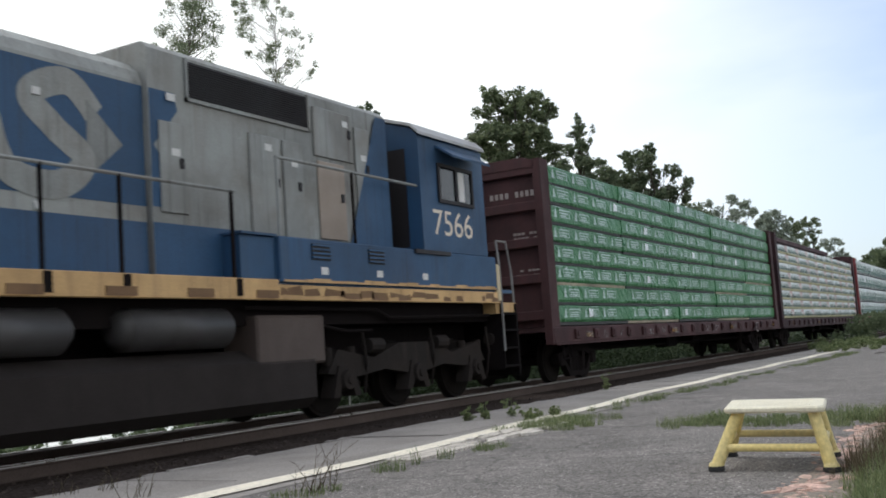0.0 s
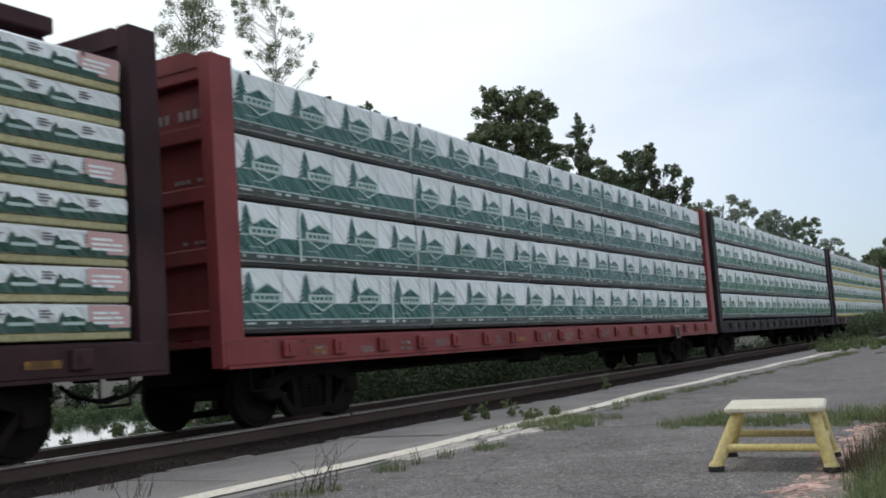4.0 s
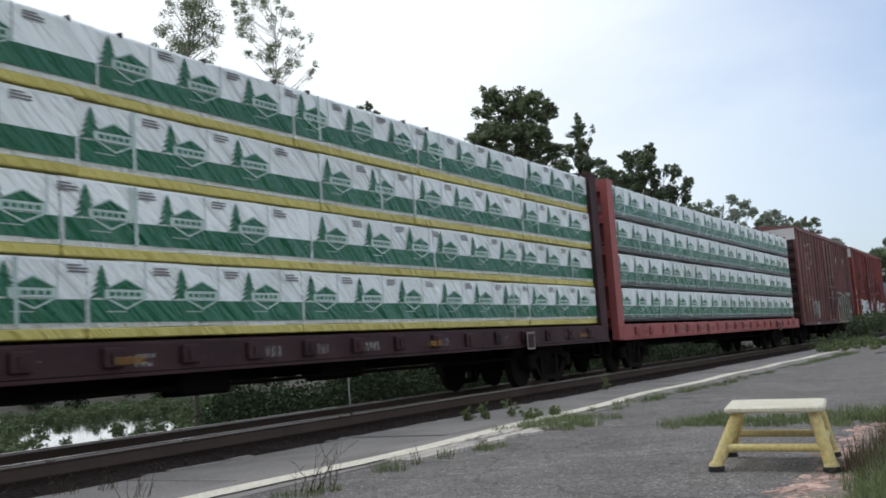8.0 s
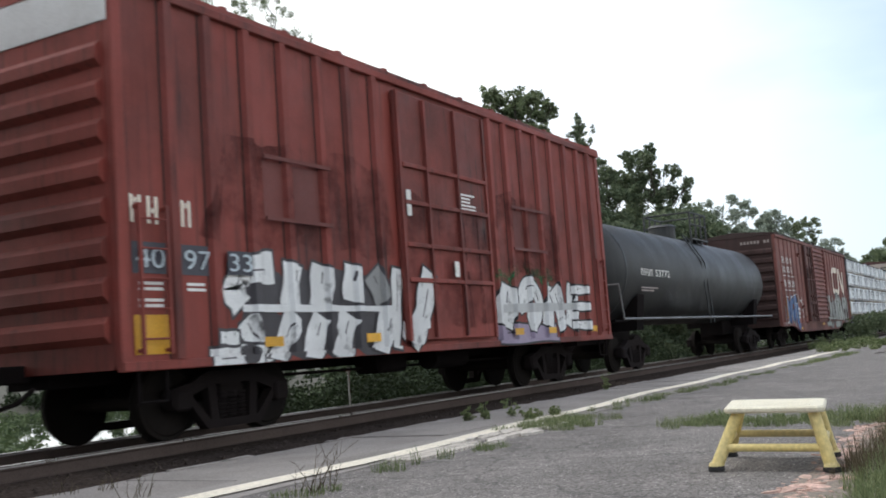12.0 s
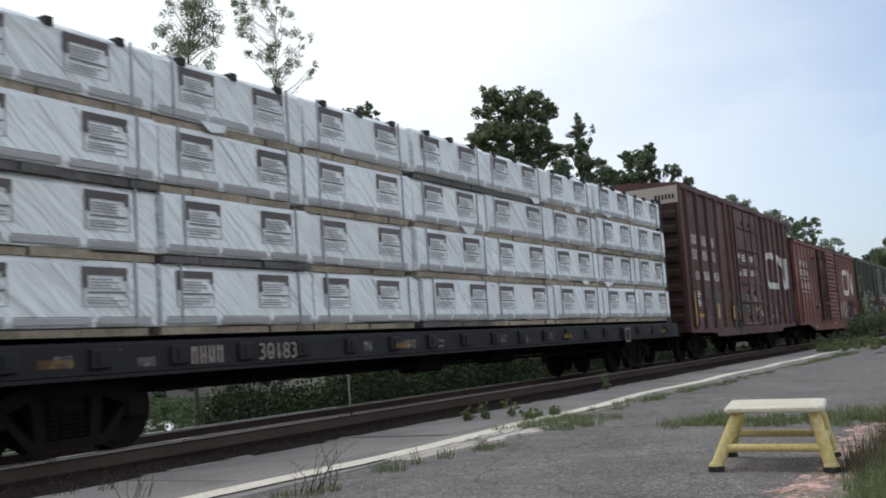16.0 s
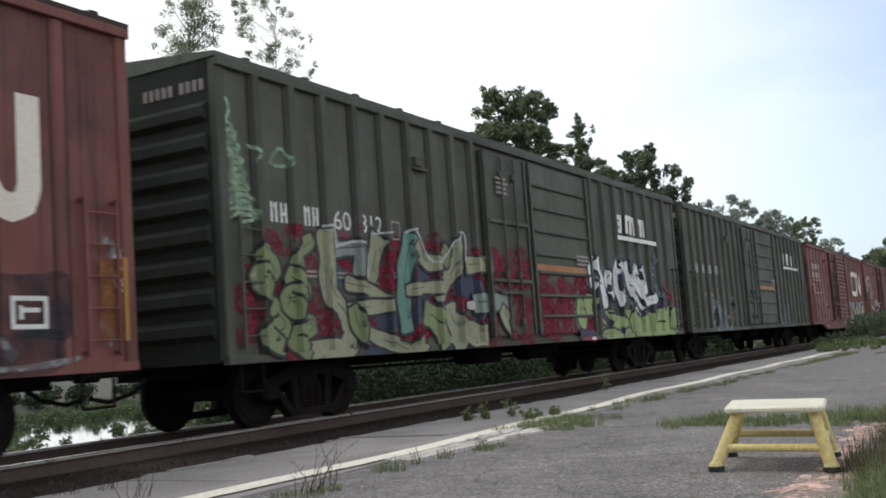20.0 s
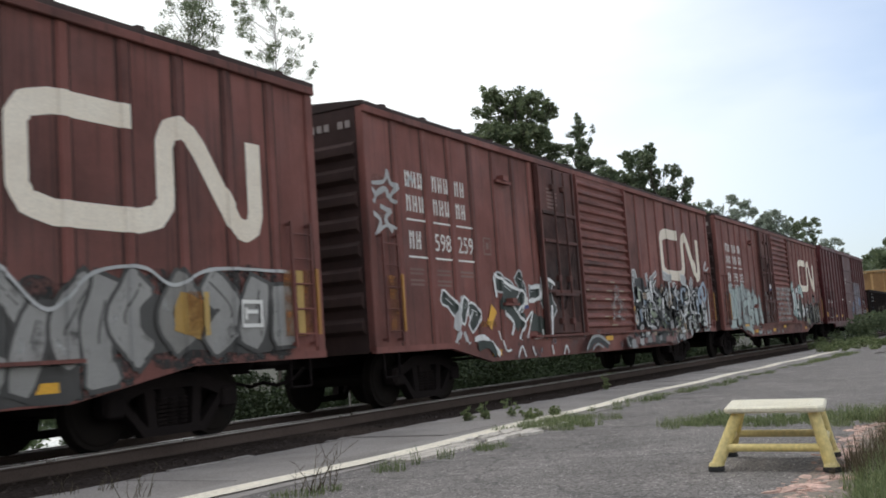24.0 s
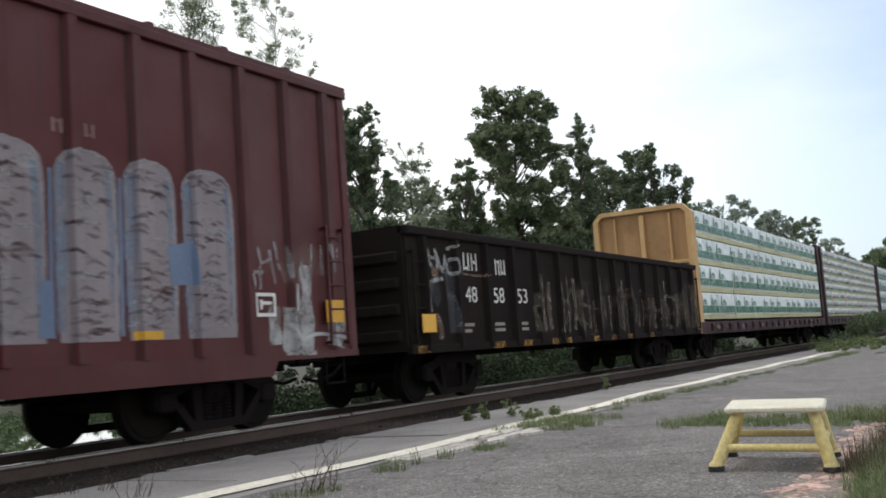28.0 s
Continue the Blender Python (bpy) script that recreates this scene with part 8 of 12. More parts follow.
    for a, b, z0, z1 in ((14.30, 14.36, 3.24, 3.90), (15.45, 15.51, 3.24, 3.90), (14.36, 15.45, 3.24, 3.30), (14.36, 15.45, 3.84, 3.90), (14.88, 14.94, 3.30, 3.84)):
        f.box(X(a), X(b), cy - 0.035, cy - 0.003, z0, z1)
    part("window_frame", f, LOCO_DARK, w)
    part("window_blind", Mesh().box(X(15.0), X(15.2), cy - 0.018, cy - 0.0125, 3.32, 3.82), WHITE_PANEL, w)
    part("awning", Mesh().extrude([(cy - 0.003, 4.20), (cy - 0.34, 3.98), (cy - 0.34, 3.94), (cy - 0.003, 4.16)], "x", X(14.3), X(15.6)), LOCO_BLUE, cab)
    lettering("loco_number", "7566", X(14.1), X(15.42), 2.70, 3.12, cy - 0.005, CREAM_LET, cab, "large cream road number")
    part("rear_door", Mesh().box(X(13.735), X(13.748), -1.25, -0.75, 2.5, 4.1), LOCO_DARK, cab)
    part("cab_step", Mesh().box(X(13.4), X(14.5), cy - 0.06, cy + 0.1, 2.36, 2.425), LOCO_DARK, cab)
    # nose platform, steps and rails at the cab end
    part("end_platform", Mesh().box(X(16.2), X(17.05), -1.45, 1.45, 1.42, 1.62), LOCO_YELLOW, loco)
    part("corner_plate", Mesh().box(X(16.21), X(16.38), y + 0.01, y + 0.2, 1.63, 2.3, 0, 0.02), paint("chipped_corner", (0.62, 0.52, 0.33), 0.7, dirt=(0.25, 0.12, 0.05), amount=0.8), loco, "chipped cream and rust corner plate")
    part("nose", Mesh().box(X(15.96), X(16.5), -0.95, 0.95, 1.63, 2.9, 0, 0.08), LOCO_BLUE, loco)
    m = Mesh()
    for z in (0.45, 0.78, 1.1, 1.4):
        m.box(X(16.4), X(16.95), -1.48, -1.15, z, z + 0.04)
    m.box(X(16.36), X(16.4), -1.48, -1.1, 0.42, 1.6).box(X(16.95), X(16.99), -1.48, -1.1, 0.42, 1.6)
    part("step_ladder", m, STEEL_BLACK, loco)
    part("end_handrail", Mesh().pipe([(X(16.36), -1.5, 0.75), (X(16.36), -1.5, 2.3), (X(16.5), -1.4, 2.75), (X(16.9), -1.4, 2.75), (X(17.0), -1.42, 2.2), (X(17.0), -1.45, 0.9)], 0.022), paint("handrail_grey", (0.22, 0.21, 0.2), 0.6, amount=0.5), loco)
    part("pilot_plate", Mesh().box(X(17.0), X(17.08), -1.45, 1.45, 0.3, 1.42), STEEL_BLACK, loco)
    # handrails along the walkway
    part("handrail", Mesh().pipe([(0.4, -1.45, 2.92), (X(9.35), -1.45, 2.92)], 0.022), LOCO_GREY, loco)
    for s in (-2.5, -0.5, 1.5, 3.4, 4.9, 6.55, 7.55, 9.3):
        part("stanchion", Mesh().tube((X(s), -1.45, 1.66), (X(s), -1.45, 2.92), 0.025, 0.025, 6).box(X(s) - 0.05, X(s) + 0.05, -1.53, -1.45, 1.64, 1.85), STEEL_BLACK, loco)
    part("handrail", Mesh().pipe([(X(10.2), -1.45, 2.44), (X(10.2), -1.45, 3.46), (X(13.7), -1.45, 3.46)], 0.022), LOCO_GREY, loco)
    part("stanchion", Mesh().tube((X(11.9), -1.45, 2.42), (X(11.9), -1.45, 3.46), 0.022, 0.022, 6), STEEL_BLACK, loco)
    # tanks and boxes between the trucks
    for a, b in ((5.15, 7.0), (7.6, 9.4)):
        m = Mesh().tube((X(a) + 0.12, -1.2, 1.28), (X(b) - 0.12, -1.2, 1.28), 0.24, 0.24, 32)
        m.tube((X(a), -1.2, 1.28), (X(a) + 0.12, -1.2, 1.28), 0.14, 0.24, 32).tube((X(b) - 0.12, -1.2, 1.28), (X(b), -1.2, 1.28), 0.24, 0.14, 32)
        part("air_tank", m, paint("tank_grey", (0.055, 0.051, 0.05), 0.5, dirt=(0.03, 0.026, 0.024), amount=0.6), loco, smooth=True)
    part("fuel_tank", Mesh().extrude([(-1.38, 0.34), (-1.38, 0.84), (-1.1, 1.0), (1.1, 1.0), (1.38, 0.84), (1.38, 0.34), (1.2, 0.2), (-1.2, 0.2)], "x", X(-0.5), X(10.9)), paint("tank_umber", (0.032, 0.026, 0.024), 0.8, dirt=(0.02, 0.017, 0.016), amount=0.5, spec=0.15), loco)
    part("battery_box", Mesh().box(X(9.75), X(11.15), -1.38, -0.8, 0.78, 1.42, 0, 0.03), paint("box_brown", (0.075, 0.055, 0.046), 0.7, amount=0.6), loco)
    # three-axle trucks
    for c in (1.5, 13.75):
        m = Mesh()
        for s in (-1, 1):
            m.extrude([(X(c) - 2.35, 0.62), (X(c) - 2.1, 0.95), (X(c) - 1.2, 0.80), (X(c) - 0.5, 1.0), (X(c) + 0.5, 1.0), (X(c) + 1.2, 0.80), (X(c) + 2.1, 0.95), (X(c) + 2.35, 0.62), (X(c) + 1.6, 0.55), (X(c) + 0.9, 0.62), (X(c), 0.5), (X(c) - 0.9, 0.62), (X(c) - 1.6, 0.55)], "y", s * 1.12 - 0.09, s * 1.12 + 0.09)
            for dx in (-1.95, 0.0, 1.95):
                m.extrude([(X(c) + dx - 0.34, 0.28), (X(c) + dx - 0.18, 0.72), (X(c) + dx + 0.18, 0.72), (X(c) + dx + 0.34, 0.28), (X(c) + dx + 0.2, 0.28), (X(c) + dx + 0.1, 0.5), (X(c) + dx - 0.1, 0.5), (X(c) + dx - 0.2, 0.28)], "y", s * 1.12 - 0.12, s * 1.12 + 0.12)
                m.tube((X(c) + dx + 0.6, s * 1.2, 0.98), (X(c) + dx + 0.95, s * 1.2, 0.98), 0.11, 0.11, 10)
                m.tube((X(c) + dx, s * 1.16, 0.52), (X(c) + dx, s * 1.29, 0.52), 0.17, 0.14, 16).tube((X(c) + dx, s * 1.29, 0.52), (X(c) + dx, s * 1.32, 0.52), 0.07, 0.06, 10)
                m.pipe([(X(c) + dx + 0.42, s * 1.25, 1.2), (X(c) + dx + 0.5, s * 1.25, 0.75), (X(c) + dx + 0.62, s * 1.1, 0.3)], 0.025)
                for q in (-0.28, 0.28):
                    m.tube((X(c) + dx + q, s * 1.12, 0.72), (X(c) + dx + q, s * 1.12, 0.98), 0.075, 0.075, 10)
        t = part("loco_truck", m, paint("loco_truck_grey", (0.024, 0.02, 0.018), 0.85, dirt=(0.055, 0.043, 0.037), amount=0.5, spec=0.1), loco)
        for dx in (-1.95, 0.0, 1.95):
            w = part("wheelset", shared("wheelset_big", lambda: wheelset_mesh(0.52)), WHEEL, t, at=(X(c) + dx, 0, 0.52))
            WHEELSETS.append((w, X(c) + dx, 0.52, c + dx))
    part("air_line", Mesh().pipe([(X(9.6), -1.3, 1.52), (X(12.5), -1.32, 1.5), (X(12.9), -1.3, 1.38), (X(16.2), -1.3, 1.4)], 0.03).pipe([(X(10.9), -1.25, 1.34), (X(11.8), -1.25, 1.2), (X(12.4), -1.3, 1.2)], 0.025), STEEL_BLACK, loco)
    couplers(loco, 0.0, X(17.1))
    return loco


# ---- tank car and gondola ----
def tank_car(start):
    L = 17.4
    car = thing("tank_car", "black tank car with a domed manway and railings", "tank car", "cars of the freight train", (start, TRACK_Y, 0))
    zc, r = 2.52, 1.36
    m = Mesh()
    n = 40
    prof = [(0.45, 0.25), (0.52, 0.62), (0.66, 0.95), (0.86, 1.2), (1.15, r), (L - 1.15, r), (L - 0.86, 1.2), (L - 0.66, 0.95), (L - 0.52, 0.62), (L - 0.45, 0.25)]
    ring = [(xa, math.cos(2 * math.pi * k / n) * ra, zc + math.sin(2 * math.pi * k / n) * ra) for xa, ra in prof for k in range(n)]
    m.add(ring, [(i * n + k, i * n + (k + 1) % n, (i + 1) * n + (k + 1) % n, (i + 1) * n + k) for i in range(len(prof) - 1) for k in range(n)] + [tuple(range(n)), tuple((len(prof) - 1) * n + k for k in range(n))])
    tank = part("tank", m, TANK_BLACK, car, smooth=False)
    tank.data.shade_smooth()
    for x in (1.2, 9.2, L - 1.2):
        part("tank_band", Mesh().tube((x - 0.03, 0, zc), (x + 0.03, 0, zc), r + 0.012, r + 0.012, 40, caps=False), TANK_BLACK, tank)
    part("manway", Mesh().tube((L / 2 + 0.1, 0, zc + r - 0.1), (L / 2 + 0.1, 0, zc + r + 0.32), 0.42, 0.42, 20).tube((L / 2 + 0.1, 0, zc + r + 0.32), (L / 2 + 0.1, 0, zc + r + 0.40), 0.46, 0.36, 20), TANK_BLACK, car)
    m = Mesh()
    a, b = L / 2 + 0.7, L / 2 + 2.5
    for yy in (-0.75, 0.75):
        for z in (4.3, 4.68):
            m.pipe([(a, yy, z), (b, yy, z)], 0.03)
        for x in spread(a, b, 4):
            m.tube((x, yy, 3.7), (x, yy, 4.68), 0.032, 0.032, 6)
    for x in (a, b):
        m.pipe([(x, -0.75, 4.68), (x, 0.75, 4.68)], 0.03)
    m.box(a, b, -0.8, 0.8, 3.80, 3.85)
    part("platform_rail", m, TANK_BLACK, car)
    part("ladder", Mesh().pipe([(L / 2 - 0.5, -1.45, 1.1), (L / 2 - 0.5, -1.3, 3.0), (L / 2 - 0.5, -0.8, 3.85)], 0.02).pipe([(L / 2 - 0.1, -1.45, 1.1), (L / 2 - 0.1, -1.3, 3.0), (L / 2 - 0.1, -0.8, 3.85)], 0.02), TANK_BLACK, car)
    part("side_rail", Mesh().pipe([(0.5, -1.45, 1.28), (L - 0.5, -1.45, 1.28)], 0.03).pipe([(0.5, -1.45, 1.28), (0.3, -1.45, 2.1), (0.3, 0, 2.1)], 0.022), spray("rail_grey", (0.2, 0.2, 0.2)), car)
    for a, b, c, e in ((0.0, 3.8, 0.0, 0.9), (L - 3.8, L, L - 0.9, L)):
        part("stub_sill", Mesh().box(a, b, -0.4, 0.4, 0.72, 1.2), STEEL_BLACK, car)
        part("end_platform", Mesh().box(c, e, -1.4, 1.4, 1.21, 1.26), STEEL_BLACK, car)
    for x in (2.3, L - 2.3):
        part("saddle", Mesh().extrude([(-1.2, 1.0), (1.2, 1.0), (1.3, 1.9), (0.6, 1.35), (-0.6, 1.35), (-1.3, 1.9)], "x", x - 0.25, x + 0.25), STEEL_BLACK, car)
    m = Mesh()
    y = -r - 0.006
    bars(m, 2.3, 3.3, 2.38, 2.56, y, 4)
    part("car_initials", m, WHITE_LET, car)
    lettering("car_number", "53772", 3.45, 4.7, 2.38, 2.56, y, WHITE_LET, car)
    m = Mesh()
    rnd = random.Random(12)
    for k in range(13):
        x, z = 4.3 + k * 0.26, 2.0 - 0.25 * abs(math.sin(k * 0.9))
        m.ribbon(smooth_line([(x, z - 0.3), (x + rnd.uniform(0, 0.3), z + 0.2), (x + 0.3, z - rnd.uniform(0, 0.4)), (x + rnd.uniform(0.1, 0.5), z + rnd.uniform(0, 0.25))], 5), 0.03, -r - 0.012 - 0.0004 * (k % 4), 1)
    lines(m, 2.2, 3.6, 1.98, 2.12, y, 2)
    mats = [PALE_LET, mottled("tag_chalk", (0.30, 0.30, 0.30), 0.6, 6.0, 0.35, 0.7)]
    part("chalk_tag", m.data("chalk_tag", mats), mats, car, "faded scrawl of pale loops")
    for x in (2.25, L - 2.25):
        truck(car, x, start)
    couplers(car, 0.0, L)
    return car


def gondola(start):
    L, top = 15.85, 2.77
    car = thing("gondola", "brown-black open gondola with ribbed sides and faded graffiti", "gondola", "cars of the freight train", (start, TRACK_Y, 0))
    for s in (SIDE, HW - 0.05):
        part("side_wall", Mesh().box(0.05, L - 0.05, s, s + 0.05, 0.9, top - 0.1), GON_BLACK, car)
        part("top_chord", Mesh().box(0, L, s - 0.08, s + 0.10, top - 0.14, top, 0, 0.02), GON_BLACK, car)
    me = fix_normals(Mesh().extrude([(-0.09, 0.0), (-0.05, -0.10), (0.05, -0.10), (0.09, 0.0)], "x", 0, 1).data("side_post", GON_BLACK))
    co = [(v.co.y, v.co.z, v.co.x * (top - 1.0)) for v in me.vertices]
    for v, c in zip(me.vertices, co):
        v.co = c
    ribs = spread(0.5, L - 0.5, 15)
    for x in ribs:
        part("side_post", me, GON_BLACK, car, at=(x, SIDE, 0.85))
    part("side_sill", Mesh().box(0, L, SIDE - 0.06, SIDE + 0.05, 0.80, 0.93, 0, 0.01), GON_BLACK, car)
    part("floor", Mesh().box(0.05, L - 0.05, SIDE + 0.06, HW - 0.06, 1.0, 1.08), RUST, car)
    for x, d in ((0, -1), (L, 1)):
        part("end_wall", Mesh().box(min(x, x - d * 0.06), max(x, x - d * 0.06), SIDE + 0.03, HW - 0.03, 0.85, top), GON_BLACK, car)
        for k in range(4):
            z = 1.0 + k * 0.4
            part("end_rib", Mesh().box(min(x, x + d * 0.09), max(x, x + d * 0.09), SIDE + 0.1, HW - 0.1, z, z + 0.18, 0, 0.03), GON_BLACK, car)
    part("centre_sill", Mesh().box(0.1, L - 0.1, -0.35, 0.35, 0.70, 0.99), STEEL_BLACK, car)
    lift = Lift(ribs, 0.09, 0.10, 0.93, 0.06, [(0, 0.8), (L, 0.8)])
    y = SIDE - 0.006
    m = Mesh()
    plain_block(m, 1.88, 0.2, 2.14, 2.44, y, 0, 0.04)
    plain_block(m, 2.16, 0.2, 2.14, 2.44, y, 1, 0.04)
    plain_block(m, 3.06, 0.17, 2.10, 2.38, y, 2, 0.04)
    plain_block(m, 3.28, 0.17, 2.10, 2.38, y, 3, 0.04)
    part("car_initials", m, WHITE_LET, car)
    for x, q in ((1.88, "48"), (2.93, "58"), (3.90, "53")):
        lettering("car_number", q, x, x + 0.42, 1.6, 1.87, y, WHITE_LET, car)
    m = Mesh()
    for x in (1.75, 2.9, 4.0):
        lines(m, x, x + 0.4, 1.1, 1.3, y, 2, 0, int(x))
    part("small_print", m, PALE_LET, car)
    yellow_marks(car, (0.2,), 1.12, SIDE, 0.42, 0.28, 0.13)
    amber = mottled("worn_amber_tape", (0.38, 0.21, 0.06), 0.8, 6.0, 0.3, 0.9)
    for x, w in ((0.14, 0.36), (2.66, 0.46), (3.9, 0.4), (5.2, 0.3), (5.9, 0.3), (7.4, 0.3), (8.5, 0.3), (9.6, 0.3), (11.2, 0.3)):
        part("reflector_strip", Mesh().rect(x, x + w, 0.81, 0.92, SIDE - 0.066), amber, car, "worn yellow reflective strip")
    m = Mesh()
    rnd = random.Random(71)
    x = 4.7
    while x < 15.3:
        h = rnd.uniform(0.5, 1.25)
        z = 0.98 + rnd.uniform(0, 0.12)
        k = rnd.choice((0, 0, 1, 2, 2))
        w = rnd.uniform(0.06, 0.2)
        q = rnd.uniform(-0.12, 0.12)
        m.ribbon(smooth_line([(x, z), (x + q, z + h * 0.5), (x + q * 0.4, z + h)], 6), w, y - 0.0005 * (k + 1), k, lift)
        if rnd.random() < 0.5:
            m.ribbon(smooth_line([(x + q, z + h * rnd.uniform(0.4, 0.9)), (x + 0.25, z + h * rnd.uniform(0.5, 1)), (x + 0.45, z + h * rnd.uniform(0.2, 0.7))], 5), w * 0.7, y - 0.0005 * (k + 1) - 0.0002, k, lift)
        x += rnd.uniform(0.12, 0.42)
    mats = [mottled("drab_khaki", (0.17, 0.145, 0.11), 0.85, 5.0, 0.3), mottled("drab_tan", (0.27, 0.22, 0.18), 0.75, 6.0, 0.3), mottled("drab", (0.10, 0.08, 0.065), 0.9, 3.0, 0.3)]
    part("graffiti", m.data("graffiti", mats), mats, car, "faded tan and brown upright graffiti strokes")
    haze(car, 4.7, 15.3, 1.05, 2.1, SIDE, mottled("haze_brown", (0.085, 0.06, 0.045), 0.6), 90, 73, lift, 0.26, "brown blotches of old paint")
    w = Spray(car, lift, [mottled("worn_silver", (0.42, 0.42, 0.41), 0.8, 6.0, 0.3), mottled("worn_tan", (0.30, 0.20, 0.15), 0.8, 6.0, 0.3), mottled("worn_slate", (0.10, 0.10, 0.11), 0.8, 3.0, 0.3)])
    w.run(2, 0.3, (0.75, 1.9), (1.0, 1.6))
    w.run(2, 0.26, (1.35, 2.2), (1.4, 1.1))
    w.run(0, 0.07, (0.72, 2.48), (0.8, 2.15))
    w.run(0, 0.07, (0.95, 2.46), (1.0, 2.12))
    w.run(0, 0.06, (0.74, 2.3), (1.0, 2.3))
    w.run(0, 0.09, (0.95, 2.44), (1.15, 2.1), (1.28, 2.36))
    w.run(0, 0.06, (1.3, 2.26), (1.52, 2.3), (1.56, 2.1), (1.34, 2.08), (1.3, 2.26))
    w.run(0, 0.05, (1.3, 2.46), (1.6, 2.54))
    w.run(1, 0.16, (0.8, 2.1), (1.0, 2.06))
    w.run(0, 0.07, (1.15, 1.98), (0.85, 1.94), (0.66, 1.84), (0.7, 1.62), (0.72, 1.4))
    w.run(1, 0.14, (0.78, 1.36), (0.95, 1.3), (0.98, 1.0))
    w.run(1, 0.04, (1.6, 2.1), (2.3, 2.06), (2.9, 2.08))
    w.done("pale worn scrawl over the car's first panels")
    ladder(car, 0.12, 0.95, 2.4, GON_BLACK, SIDE, 0.36, 4)
    ladder(car, L - 0.48, 0.95, 2.4, GON_BLACK, SIDE, 0.36, 4)
    for x in (2.2, L - 2.2):
        truck(car, x, start)
    couplers(car, 0.0, L)
    return car


# ---- the train, car by car ----
TRAIN = []


def add(car):
    TRAIN.append(car[0] if isinstance(car, tuple) else car)
    return car


def lumber(start, L, mat, label, load0, load1, top, kind, beam=None, seed=1, head=None, number=None, slim=False, **kw):
    car = add(deck_car("lumber_car", start, L, mat, label, top, beam, head=head, slim=slim))
    sill_print(car, L, seed, number=number)
    a, b = load0 - start, load1 - start
    kind(car, a, b, **kw)
    return car


add(locomotive())
lumber(18.5, 21.75, CAR_OXIDE, "oxide-red centre-beam flatcar stacked with green-wrapped lumber", 18.95, 39.92, 4.55, lambda c, a, b: load_green(c, a, b, 1.17, 4.50, 8, 11), seed=1)
lumber(40.9, 21.7, CAR_MAROON, "maroon centre-beam flatcar stacked with white packs with red labels", 41.36, 62.15, 4.58, lambda c, a, b: load_label(c, a, b, 1.17, 4.18, 8, 12), beam=4.96, seed=2)
lumber(63.45, 21.95, CAR_RED, "red centre-beam flatcar with white and teal lumber packs", 63.92, 84.95, 4.56, lambda c, a, b: load_tree(c, a, b, 1.18, 4.50, 4, STRIP_DARK, INK_TEAL, 5, 13), seed=3)
lumber(85.9, 22.15, CAR_GREY, "dark grey centre-beam flatcar with white and green lumber packs", 86.35, 107.6, 4.56, lambda c, a, b: load_tree(c, a, b, 1.20, 4.50, 4, STRIP_DARK, INK_GREEN, 5, 14), seed=4)
lumber(108.55, 22.05, CAR_MAROON, "maroon centre-beam flatcar with yellow-hemmed lumber packs", 109.02, 130.2, 4.56, lambda c, a, b: load_tree(c, a, b, 1.18, 4.48, 4, STRIP_YELLOW, INK_GREEN, 6, 15, 0.12, True), seed=5, number=("21359", 3, 2.70, 3.06, 3.5, 4.12))
lumber(131.3, 21.85, CAR_SALMON, "bright red centre-beam flatcar with white and green lumber packs", 131.75, 152.75, 4.56, lambda c, a, b: load_tree(c, a, b, 1.20, 4.50, 4, STRIP_DARK, INK_GREEN, 5, 16), seed=6, slim=True)


SHIELD = spray("worn_shield", (0.36, 0.28, 0.27))


